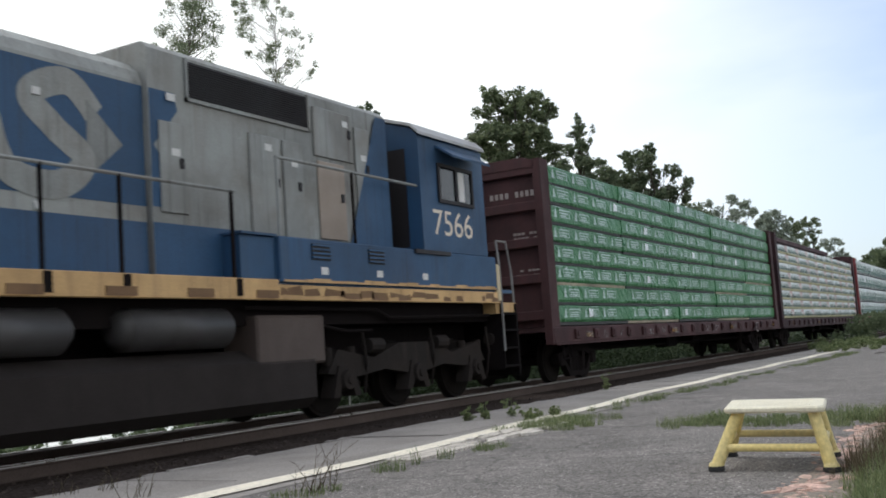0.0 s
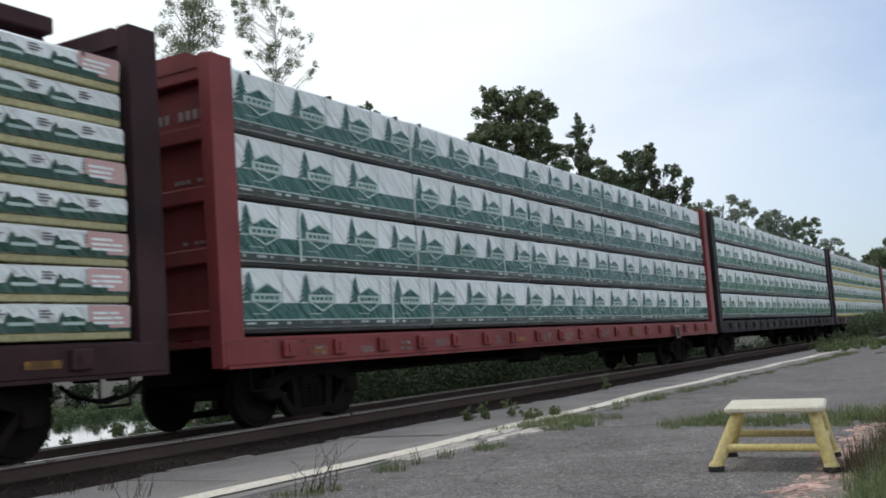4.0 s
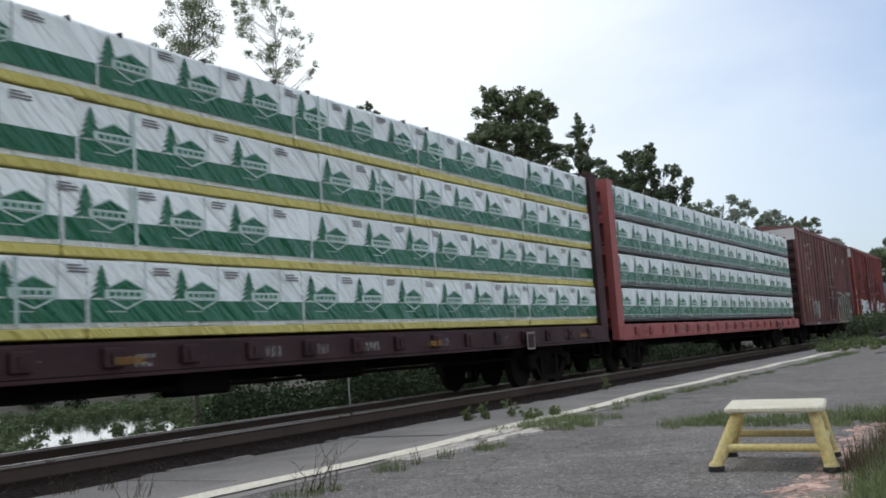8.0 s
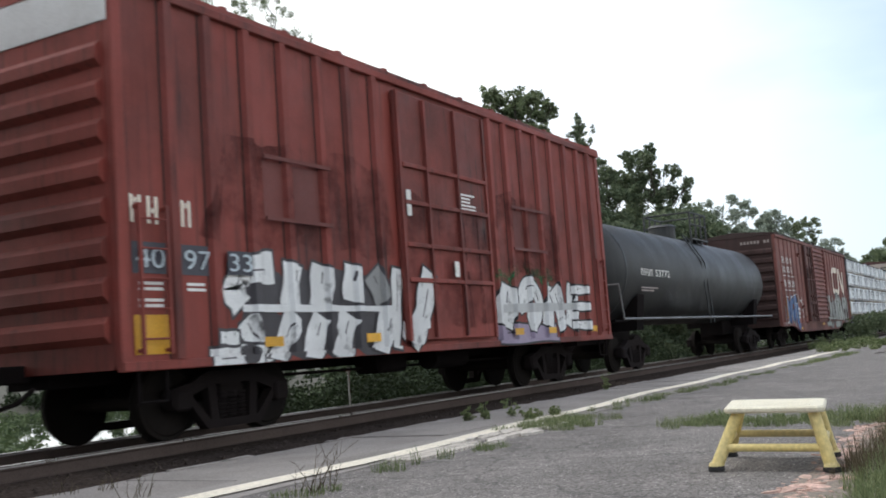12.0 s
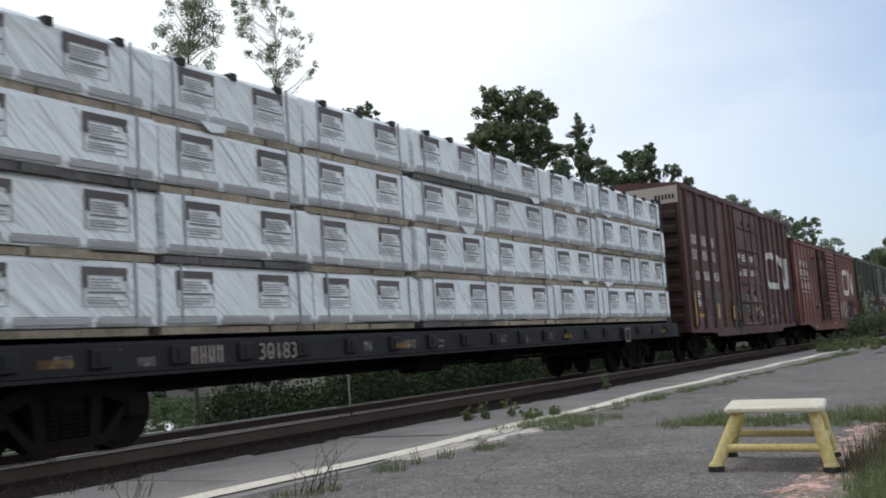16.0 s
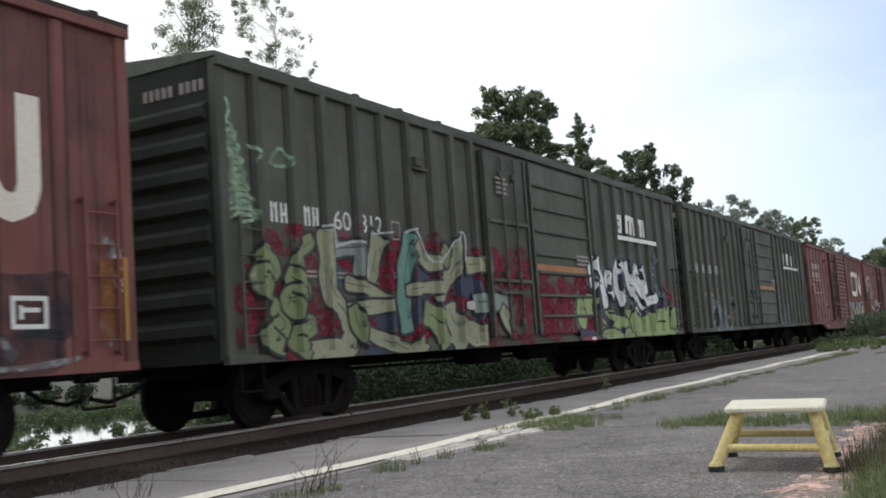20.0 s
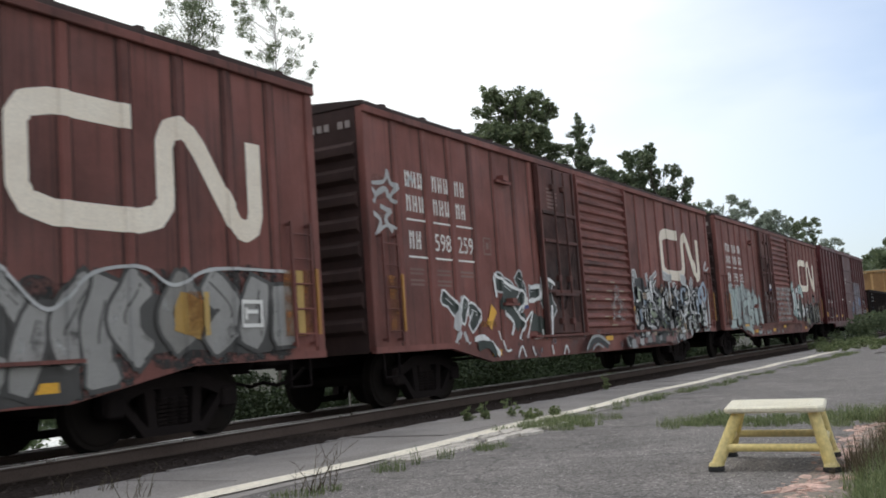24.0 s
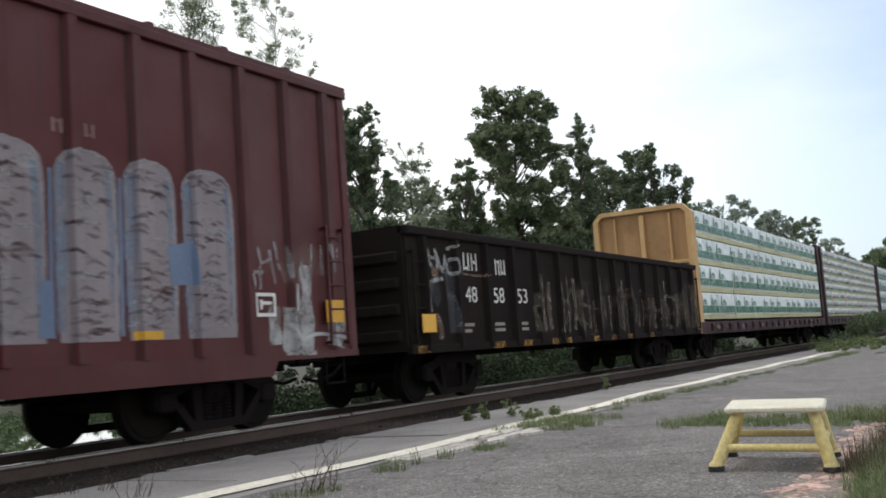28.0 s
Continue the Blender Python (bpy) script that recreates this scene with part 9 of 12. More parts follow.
def brown_boxcar():
    ribs = [0.68, 1.43, 2.16, 2.92, 3.69, 4.5, 5.24, 5.98, 9.35, 10.1, 10.85, 11.6, 12.35, 13.1, 13.85, 14.6]
    car, lift = add(boxcar("boxcar", 154.2, 15.15, 5.05, BROWN, "tall brown boxcar with a white shield outline and patched graffiti", ribs, end_panel=WHITE_PANEL, rib_d=0.075))
    plug_door(car, 6.1, 8.85, 1.0, 4.86, BROWN, SIDE, (0.28, 0.42, 0.55, 0.70), False)
    m = Mesh()
    for x in (7.0, 7.9):
        m.box(x - 0.03, x + 0.03, SIDE - 0.15, SIDE - 0.093, 1.05, 4.8)
    part("locking_rod", m, BROWN, car)
    y = SIDE - 0.006
    pts = [(2.33, 3.24), (1.95, 3.45), (1.72, 3.8), (1.70, 4.12), (1.80, 4.28), (1.76, 4.42), (1.92, 4.50), (2.02, 4.36), (2.33, 4.40), (2.64, 4.36), (2.74, 4.50), (2.92, 4.42), (2.88, 4.28), (2.97, 4.12), (2.94, 3.8), (2.72, 3.45), (2.33, 3.24)]
    m = Mesh().ribbon(smooth_line(pts, 5), 0.055, y, 0, lift)
    m.ribbon([(1.78, 4.02), (2.3, 4.06), (2.9, 4.02)], 0.03, y, 0, lift)
    m.ribbon([(1.82, 3.72), (2.3, 3.76), (2.86, 3.72)], 0.03, y, 0, lift)
    for k in range(7):
        m.ribbon([(1.93 + k * 0.125, 3.83), (1.95 + k * 0.125, 3.96)], 0.045, y, 0, lift)
    part("shield_outline", m.data("shield_outline", SHIELD), SHIELD, car, "faded white outline of a shield")
    m = Mesh()
    for k in range(9):
        plain_block(m, 9.42 + k * 0.555, 0.26, 3.88, 4.20, y - 0.001 - lift(9.55 + k * 0.555), k)
    for k in range(7):
        plain_block(m, 9.45 + k * 0.735, 0.26, 3.30, 3.62, y - 0.001 - lift(9.58 + k * 0.735), k + 2)
    bars(m, 1.02, 1.36, 2.34, 2.55, y, 2)
    part("road_name", m, spray("dull_white", (0.45, 0.4, 0.38)), car, "spaced pale lettering in plain blocks")
    for x, q, w in ((1.02, "21", 0.26), (1.78, "55", 0.32), (2.56, "6", 0.16)):
        lettering("car_number", q, x, x + w, 1.88, 2.10, y, WHITE_LET, car)
    m = Mesh()
    for x, z in ((1.0, 1.65), (1.75, 1.65), (1.0, 1.5), (0.85, 4.55)):
        lines(m, x, x + 0.36, z, z + 0.1, y, 2, 0, int(x * 9))
    lines(m, 8.1, 8.65, 3.1, 3.4, SIDE - 0.096, 5, 0, 2)
    m.rect(7.36, 7.66, 2.2, 2.42, SIDE - 0.156).rect(7.44, 7.6, 1.88, 2.16, SIDE - 0.156)
    part("small_print", m, PALE_LET, car)
    grey_blob_piece(car, lift)
    slab_piece(car, lift)
    smear(car, 6.15, 8.8, 1.05, 3.0, SIDE - 0.0925, mottled("plum_soot", (0.035, 0.018, 0.022), 0.65, 1.4, 0.5, 0.65), 23, None, "dark soot on the door")
    rub = mottled("rubbed_white", (0.38, 0.34, 0.34), 0.5, 5.0, 0.3, 0.8)
    haze(car, 7.0, 7.28, 1.42, 1.78, SIDE - 0.0945, rub, 7, 24, None, 0.16, "rubbed white patch on the door")
    haze(car, 7.92, 8.1, 1.42, 1.9, SIDE - 0.0945, rub, 6, 25, None, 0.13, "rubbed white patch on the door")
    amber = mottled("worn_amber", (0.30, 0.13, 0.045), 0.75, 6.0, 0.3, 0.9)
    for x0, x1, z0, z1 in ((0.9, 1.2, 1.2, 1.31), (1.63, 1.9, 1.19, 1.3), (0.9, 1.19, 1.0, 1.12), (4.55, 4.83, 1.21, 1.29), (5.28, 5.62, 1.2, 1.5), (12.7, 12.95, 1.2, 1.3)):
        part("reflector_panel", Mesh().rect(x0, x1, z0, z1, SIDE - 0.006), amber, car, "worn amber panel")
    m = Mesh().rect(0.62, 1.15, 0.895, 0.92, SIDE - 0.012).rect(2.0, 2.46, 0.895, 0.915, SIDE - 0.012).rect(4.4, 5.0, 0.895, 0.915, SIDE - 0.012)
    part("print", m, PALE_LET, car, "worn white dashes along the sill")
    upright_mark(car, 0.5, 1.35, 2.2, SIDE)
    for x, z0, z1, w in ((5.9, 1.16, 1.72, 0.05), (9.3, 1.0, 1.62, 0.08), (11.58, 1.08, 1.5, 0.09)):
        part("reflector_bar", Mesh().rect(x, x + w, z0, z1, SIDE - 0.082), YELLOW_REF, car, "upright yellow reflector")
    part("reflector_panel", Mesh().rect(9.04, 9.28, 1.15, 1.45, SIDE - 0.012), amber, car, "worn amber panel")


def red_boxcar():
    ribs = [0.81, 1.45, 2.15, 2.87, 3.65, 4.32, 5.01, 8.75, 9.4, 10.1, 10.8, 11.5, 12.24, 12.95, 13.6]
    car, lift = add(boxcar("boxcar", 170.9, 14.25, 5.05, DW_RED, "bright oxide-red boxcar with white block graffiti", ribs, end_panel=WHITE_PANEL, end_mat=DW_RED))
    plug_door(car, 5.5, 8.4, 1.0, 4.84, DW_RED, SIDE, (0.24, 0.38, 0.55, 0.70), False)
    m = Mesh()
    for x in (6.3, 7.3):
        m.box(x - 0.03, x + 0.03, SIDE - 0.15, SIDE - 0.093, 1.05, 4.8)
    part("locking_rod", m, DW_RED, car)
    y = SIDE - 0.006
    m = Mesh()
    bars(m, 0.2, 0.68, 2.40, 2.70, y, 2)
    bars(m, 0.95, 1.18, 2.40, 2.70, y, 1, 0.9)
    part("car_initials", m, CREAM_LET, car, "cream initials as plain blocks")
    for x, q in ((0.24, "40"), (0.96, "97")):
        lettering("car_number", q, x, x + 0.42, 1.92, 2.14, y - 0.016, spray("number_blue", (0.55, 0.62, 0.66)), car)
    part("paint_patch", Mesh().rect(1.64, 2.1, 1.88, 2.16, SIDE - 0.045), spray("slate_patch", (0.06, 0.06, 0.075)), car, "slate patch behind the numbers")
    lettering("car_number", "33", 1.67, 2.07, 1.92, 2.13, SIDE - 0.05, spray("number_blue", (0.55, 0.62, 0.66)), car)
    dark = paint("patched_red", (0.15, 0.04, 0.033), 0.65, dirt=(0.06, 0.03, 0.025), amount=0.4)
    for a, b in ((2.4, 2.82), (2.92, 3.6), (9.5, 10.05), (10.15, 10.75)):
        part("paint_patch", Mesh().rect(a, b, 2.62, 3.34, y), dark, car, "square darker paint patch")
    for a, b in ((2.35, 3.75), (9.4, 10.9)):
        for z in (2.58, 3.36):
            part("belt_rail", Mesh().box(a, b, SIDE - 0.09, SIDE - 0.07, z, z + 0.05), dark, car)
    m = Mesh()
    for x, z in ((0.28, 1.68), (1.0, 1.68), (0.28, 1.5)):
        lines(m, x, x + 0.36, z, z + 0.12, y, 2, 0, int(x * 9))
    lines(m, 7.35, 7.95, 3.15, 3.45, SIDE - 0.096, 5, 0, 2)
    m.rect(6.95, 7.1, 2.0, 2.25, SIDE - 0.156).rect(5.62, 5.75, 2.9, 3.3, SIDE - 0.13)
    part("small_print", m, WHITE_LET, car)
    lift.proud(5.5, 8.4, 0.092)
    smoke = mottled("smoke_stain", (0.06, 0.02, 0.018), 0.45, 1.6, 0.35, 0.7)
    smear(car, 1.5, 5.3, 2.1, 3.7, SIDE - 0.002, smoke, 311, lift, "sooty stain round the patches")
    smear(car, 8.6, 11.6, 2.0, 3.7, SIDE - 0.002, smoke, 312, lift, "sooty stain round the patches")
    smear(car, 5.6, 8.3, 1.1, 3.4, SIDE - 0.002, smoke, 313, lift, "sooty stain on the door")
    white_block_piece(car, lift)
    lilac_piece(car, lift)
    haze(car, 8.8, 11.2, 1.75, 2.3, SIDE, mottled("haze_green", (0.06, 0.2, 0.09), 0.6), 34, 33, lift, 0.16, "sprayed green haze")
    part("reflector_strip", Mesh().rect(0.2, 0.72, 1.0, 1.42, y), YELLOW_REF, car, "large yellow panel")
    part("paint_patch", Mesh().rect(0.2, 0.72, 1.86, 2.2, y + 0.002).rect(0.9, 1.42, 1.86, 2.2, y + 0.002), spray("slate_patch", (0.06, 0.06, 0.075)), car, "slate patch behind the numbers")
    yellow_marks(car, (2.2, 4.4, 6.6, 9.2, 10.7, 12.9), 1.02, SIDE, 0.36, 0.12, 0.07)


brown_boxcar()
red_boxcar()
add(tank_car(185.95))

g = add(cn_car(204.15, "598000", 18.0))
blue_piece(*g)
silver_piece(*g)
haze(g[0], 11.2, 17.6, 0.72, 1.7, SIDE, mottled("haze_grey", (0.2, 0.2, 0.195), 0.7), 70, 143, g[1], 0.3, "grey haze behind the letters")

lumber(222.85, 22.1, CAR_BLACK, "black centre-beam flatcar with grey-white wrapped lumber", 223.3, 244.55, 4.50, lambda c, a, b: load_panel(c, a, b, 1.22, 4.40, 4, 17), seed=7, number=("30183", 4, 3.55, 4.1, 4.7, 5.42), slim=True)


def tall_cn_boxcar():
    ribs = [0.53, 1.6, 2.71, 3.84, 4.94, 5.65, 9.4, 10.3, 11.25, 12.2, 13.15, 14.1]
    car, lift = add(boxcar("boxcar", 246.05, 15.15, 5.05, DARK_BROWN, "tall brown boxcar with a white ribbon mark and thin graffiti", ribs, end_panel=BEIGE_PANEL, rib_d=0.08, deep=[(2.6, 0.80), (2.9, 0.68), (12.3, 0.68), (12.6, 0.80)]))
    plug_door(car, 5.78, 9.1, 0.98, 4.84, DARK_BROWN, SIDE, (0.2, 0.36, 0.52, 0.66, 0.85), True)
    y = SIDE - 0.006
    m = Mesh()
    for k in range(6):
        a = SIDE + 0.12 + k * 0.1
        m.add([(-0.016, a, 4.66), (-0.016, a + 0.065, 4.66), (-0.016, a + 0.065, 4.80), (-0.016, a, 4.80)], [(0, 1, 2, 3)])
    part("small_print", m, SP["black"], car)
    worm(car, 10.55, 14.2, 2.28, 3.66, SIDE, WHITE_LET, lift, 0.24)
    m = Mesh()
    for z0 in (3.40, 2.96):
        for x, n in ((0.78, 3), (1.82, 3), (2.98, 2)):
            bars(m, x, x + 0.22 * n, z0, z0 + 0.30, y, n)
    bars(m, 0.95, 1.45, 2.36, 2.62, y, 3)
    part("road_name", m, WHITE_LET, car, "white lettering in short blocks")
    lettering("car_number", "406", 1.85, 2.5, 2.36, 2.64, y, WHITE_LET, car)
    lettering("car_number", "463", 2.96, 3.6, 2.36, 2.64, y, WHITE_LET, car)
    m = Mesh()
    for x, z in ((0.9, 1.85), (0.9, 1.6)):
        lines(m, x, x + 0.5, z, z + 0.22, y, 3, 0, int(x * 9))
    for x0, x1, z0, z1, n in ((5.95, 6.32, 3.22, 3.37, 4), (6.5, 7.1, 3.13, 3.38, 3), (7.65, 8.25, 3.15, 3.36, 3), (5.92, 6.3, 2.62, 2.77, 4), (6.5, 7.25, 2.64, 2.88, 3), (7.62, 8.41, 2.66, 2.86, 3), (7.85, 8.1, 1.8, 1.98, 2), (7.9, 8.5, 1.45, 1.6, 2), (8.7, 8.95, 1.3, 1.5, 2)):
        lines(m, x0, x1, z0, z1, SIDE - 0.097, n, 0, int(x0 * 9))
    part("small_print", m, WHITE_LET, car, "rows of white small print")
    placard(car, 7.35, 2.18, SIDE - 0.09, 0.3, 0.2)
    boxed_mark(car, 11.35, 11.72, 1.28, 1.55, SIDE, lift)
    upright_mark(car, 7.72, 1.31, 1.79, SIDE - 0.02)
    upright_mark(car, 12.95, 1.2, 1.62, SIDE, 0.04)
    lift.proud(5.78, 9.1, 0.092)
    thin_green_piece(car, lift)
    thin_grey_piece(car, lift)
    for x, z0, z1 in ((0.24, 1.05, 2.0), (15.05, 1.17, 2.14)):
        part("reflector_bar", Mesh().box(x, x + (0.1 if x < 1 else 0.045), SIDE - 0.125, SIDE - 0.105, z0, z1), spray("dull_yellow", (0.42, 0.2, 0.04)), car, "upright yellow reflector")
    amber = mottled("worn_amber", (0.30, 0.13, 0.045), 0.75, 6.0, 0.3, 0.9)
    for x, w, z0, z1 in ((0.83, 0.73, 1.38, 1.5), (2.61, 0.22, 1.23, 1.67), (4.18, 0.55, 1.2, 1.62), (13.3, 0.5, 1.3, 1.42)):
        part("reflector_panel", Mesh().rect(x, x + w, z0, z1, SIDE - 0.007), amber, car, "worn amber panel")
    part("reflector_strip", Mesh().rect(0.83, 1.56, 1.28, 1.38, SIDE - 0.012), spray("dull_yellow", (0.42, 0.2, 0.04)), car, "worn yellow strip")
    for x, w, z0, z1 in ((2.83, 0.2, 1.23, 1.67), (4.73, 0.14, 1.2, 1.62)):
        part("reflector_bar", Mesh().rect(x, x + w, z0, z1, SIDE - 0.086), spray("pale_yellow_tape", (0.5, 0.33, 0.1)), car, "upright yellow reflector")
    part("plate", Mesh().box(7.3, 7.66, SIDE - 0.112, SIDE - 0.094, 1.86, 2.38), DARK_BROWN, car, "small plate with rubbed print")
    m = Mesh()
    for z in (2.1, 2.2, 2.3):
        m.ribbon(smooth_line([(7.34, z - 0.03), (7.48, z + 0.015), (7.62, z - 0.02)], 4), 0.045, SIDE - 0.114)
    m.ribbon([(7.38, 1.88), (7.4, 2.04)], 0.12, SIDE - 0.114)
    part("print", m.data("print", PALE_LET), PALE_LET, car, "rubbed white print")
    w = Spray(car, None, [mottled("chalk_blue", (0.33, 0.40, 0.48), 0.75, 5.0, 0.3), mottled("chalk", (0.46, 0.47, 0.48), 0.7, 6.0, 0.3), mottled("wet_soot", (0.03, 0.022, 0.022), 0.7, 3.0, 0.3)], SIDE - 0.092)
    w.run(2, 0.6, (6.45, 1.75), (7.3, 1.78))
    for k, (x0, x1, z) in enumerate(((6.55, 7.2, 2.0), (6.5, 7.1, 1.9), (6.62, 7.22, 1.83), (6.5, 7.05, 1.72), (6.6, 7.2, 1.63), (6.52, 6.95, 1.55), (6.7, 7.25, 1.48), (6.85, 7.4, 1.4))):
        w.run(k % 3 > 0, 0.1, (x0, z - 0.04), ((x0 + x1) / 2, z + 0.06), (x1, z - 0.02))
        w.run((k + 1) % 2, 0.05, (x0 + 0.1, z + 0.05), (x1 - 0.15, z - 0.05))
    w.done("chalky pale blue and white blot on the door")
    haze(car, 9.5, 13.1, 1.0, 2.0, SIDE, mottled("thin_chalk", (0.20, 0.17, 0.16), 0.45, 3.0, 0.4, 0.5), 70, 55, lift, 0.22, "faint pale spray under the mark")
    haze(car, 2.0, 6.4, 0.9, 2.1, SIDE, mottled("thin_moss", (0.10, 0.12, 0.10), 0.5, 3.0, 0.4, 0.5), 70, 56, lift, 0.24, "faint green spray round the outlines")
    m = Mesh().rect(6.5, 7.2, 1.005, 1.035, SIDE - 0.096).rect(7.5, 8.35, 1.005, 1.035, SIDE - 0.096)
    part("print", m, PALE_LET, car, "white dashes at the foot of the door")


tall_cn_boxcar()

g = add(cn_car(262.3, "598205", 17.83))
khaki_piece(*g)
placard(g[0], 4.95, 1.5, SIDE)
boxed_mark(g[0], 16.32, 16.73, 1.29, 1.6, SIDE, g[1], None, True)

g = add(bc_car(281.5, "60312"))
olive_piece(*g)
haze(g[0], 0.2, 8.2, 0.95, 2.5, SIDE, mottled("haze_red", (0.25, 0.03, 0.055), 0.9), 270, 64, g[1], 0.3, "dull red haze behind the letters")
haze(g[0], 1.0, 3.6, 2.2, 2.7, SIDE, mottled("haze_pink", (0.36, 0.1, 0.15), 0.5), 20, 164, g[1], 0.18, "pink haze above the letters")
bubble_piece(*g)
haze(g[0], 8.7, 11.5, 0.95, 2.2, SIDE - 0.071, mottled("haze_red", (0.25, 0.03, 0.055), 0.9), 130, 267, None, 0.3, "dull red haze on the door")
w = Spray(g[0], g[1], [mottled("scrawl_sage", (0.34, 0.46, 0.32), 0.95, 6.0, 0.3, 0.95), mottled("scrawl_thin", (0.16, 0.24, 0.16), 0.6, 4.0, 0.35, 0.7)])
w.run(1, 0.3, (0.2, 3.7), (0.34, 3.2), (0.4, 2.7))
w.run(0, 0.05, (0.12, 3.76), (0.09, 3.93), (0.18, 4.02), (0.24, 3.9), (0.16, 3.74))
for k in range(15):
    z = 3.7 - k * 0.078
    u = 0.28 + 0.024 * k
    w.run(0, 0.05, (0.09 + 0.02 * (k % 3), z - 0.05), (0.5 * u + 0.05, z + 0.03), (u + 0.05 * (k % 2), z - 0.02), (0.5 * u, z - 0.09))
w.run(0, 0.05, (0.52, 3.5), (0.72, 3.42), (0.62, 3.3))
w.run(1, 0.22, (0.95, 3.36), (1.18, 3.42), (1.34, 3.34))
w.run(0, 0.05, (0.94, 3.34), (1.16, 3.54), (1.36, 3.38), (1.12, 3.3), (0.94, 3.34))
w.done("pale green scrawl near the car's end")

g = add(bc_car(300.62, "60345"))
w = Spray(*g, [mottled("worn_silver", (0.42, 0.42, 0.41), 0.8, 6.0, 0.3), mottled("pale_film", (0.33, 0.36, 0.38), 0.85, 2.5, 0.4, 0.85), mottled("soft_soot", (0.05, 0.05, 0.052), 0.98, 2.5, 0.3, 0.9), mottled("lilac_film", (0.27, 0.25, 0.27), 0.7, 3.0, 0.4, 0.75), mottled("worn_tan", (0.30, 0.20, 0.15), 0.8, 6.0, 0.3)])
w.run(1, 0.42, (2.44, 1.39), (3.06, 1.17), (3.82, 1.08))
w.run(1, 0.35, (2.35, 1.01), (3.54, 0.89), (4.5, 0.86))
w.run(1, 0.28, (2.46, 1.64), (2.98, 1.61), (3.46, 1.39))
w.run(0, 0.06, (2.41, 1.78), (2.99, 1.75), (3.41, 1.54), (3.58, 1.27))
w.run(0, 0.06, (3.58, 1.31), (3.87, 1.54), (4.14, 1.42), (4.17, 1.07))
w.run(2, 0.18, (2.53, 1.18), (2.73, 1.43), (2.76, 1.1), (2.57, 1.0))
w.run(2, 0.09, (3.31, 1.16), (3.32, 0.86))
w.run(0, 0.06, (4.04, 1.15), (4.19, 1.24), (4.4, 1.24), (4.45, 0.98), (4.22, 0.92), (4.05, 1.03))
w.run(2, 0.13, (4.16, 1.03), (4.23, 0.97))
w.run(1, 0.18, (4.0, 1.7), (3.96, 1.07), (4.5, 0.82))
w.run(4, 0.07, (3.66, 1.7), (3.67, 1.39))
w.run(4, 0.06, (3.79, 1.74), (4.0, 1.73))
w.run(4, 0.06, (3.78, 1.66), (4.02, 1.65))
w.run(0, 0.05, (4.38, 1.71), (4.62, 1.83), (4.93, 1.88))
w.run(2, 0.12, (4.52, 1.59), (4.83, 1.67), (4.97, 1.63))
w.run(0, 0.05, (4.52, 1.99), (4.72, 2.06), (4.8, 1.88))
w.run(0, 0.06, (4.54, 1.38), (4.73, 1.51), (4.94, 1.34), (4.83, 1.05))
w.run(4, 0.06, (4.71, 1.38), (4.78, 1.18))
w.run(0, 0.06, (4.93, 1.88), (4.6, 1.71))
w.run(0, 0.05, (6.03, 1.51), (6.21, 1.53))
w.run(0, 0.04, (2.88, 1.83), (3.48, 1.62))
w.run(0, 0.04, (2.99, 1.1), (3.53, 0.78), (4.21, 0.79))
w.run(3, 0.8, (12.09, 1.52), (13.01, 1.34), (14.26, 1.4))
w.run(3, 0.46, (11.79, 0.88), (14.12, 0.85))
w.run(0, 0.07, (11.76, 2.4), (11.89, 2.05), (11.64, 1.58))
w.run(0, 0.07, (12.21, 2.36), (12.34, 1.94), (12.71, 2.19))
w.run(0, 0.08, (13.15, 2.21), (13.4, 2.28), (13.53, 2.09))
w.run(0, 0.08, (13.88, 2.1), (14.12, 1.59), (14.58, 2.25))
w.run(0, 0.07, (14.69, 2.38), (14.78, 1.99), (14.38, 1.92))
w.run(0, 0.07, (11.8, 1.35), (12.47, 1.11), (13.06, 1.53))
w.run(0, 0.06, (12.6, 0.98), (13.52, 1.34), (14.14, 0.95))
w.done("pale blue and silver film with dark rings")

g = add(cn_car(319.85, "", 18.05))
haze(g[0], 11.2, 17.7, 0.65, 1.75, SIDE, mottled("haze_charcoal", (0.07, 0.068, 0.066), 0.8), 130, 183, g[1], 0.36, "charcoal haze behind the letters")
grey_block_piece(*g)
rubbed(g[0], 7.8, 10.6, 1.0, 4.36, 6, 84, SIDE, SP["tan"], 17, 0.4)
w = Spray(*g, [mottled("worn_silver", (0.42, 0.42, 0.41), 0.8, 6.0, 0.3), mottled("worn_grey", (0.27, 0.27, 0.25), 0.8, 6.0, 0.3)])
for k in range(5):
    x = 0.9 + 0.75 * k
    w.run(k % 2, 0.12, (x, 0.95), (x - 0.12, 1.4), (x + 0.15, 1.75), (x + 0.36, 1.5), (x + 0.2, 1.0))
    w.run(1 - k % 2, 0.06, (x + 0.1, 1.2), (x + 0.45, 1.3 + 0.1 * (k % 3)))
w.done("worn silver and grey loops")
boxed_mark(g[0], 16.37, 16.79, 1.26, 1.59, SIDE - 0.03, g[1])
for a, b, c, d, z0, z1 in ((12.4, 12.58, 12.65, 12.75, 1.14, 1.63), (15.49, 15.72, 15.75, 15.83, 1.18, 1.67), (17.19, 17.39, 17.44, 17.58, 1.14, 1.97)):
    part("reflector_panel", Mesh().rect(a, b, z0, z1, SIDE - 0.07), mottled("worn_amber", (0.30, 0.13, 0.045), 0.75, 6.0, 0.3, 0.9), g[0], "worn amber panel")
    part("reflector_bar", Mesh().rect(c, d, z0, z1, SIDE - 0.072), spray("pale_yellow_tape", (0.5, 0.33, 0.1)), g[0], "upright yellow reflector")

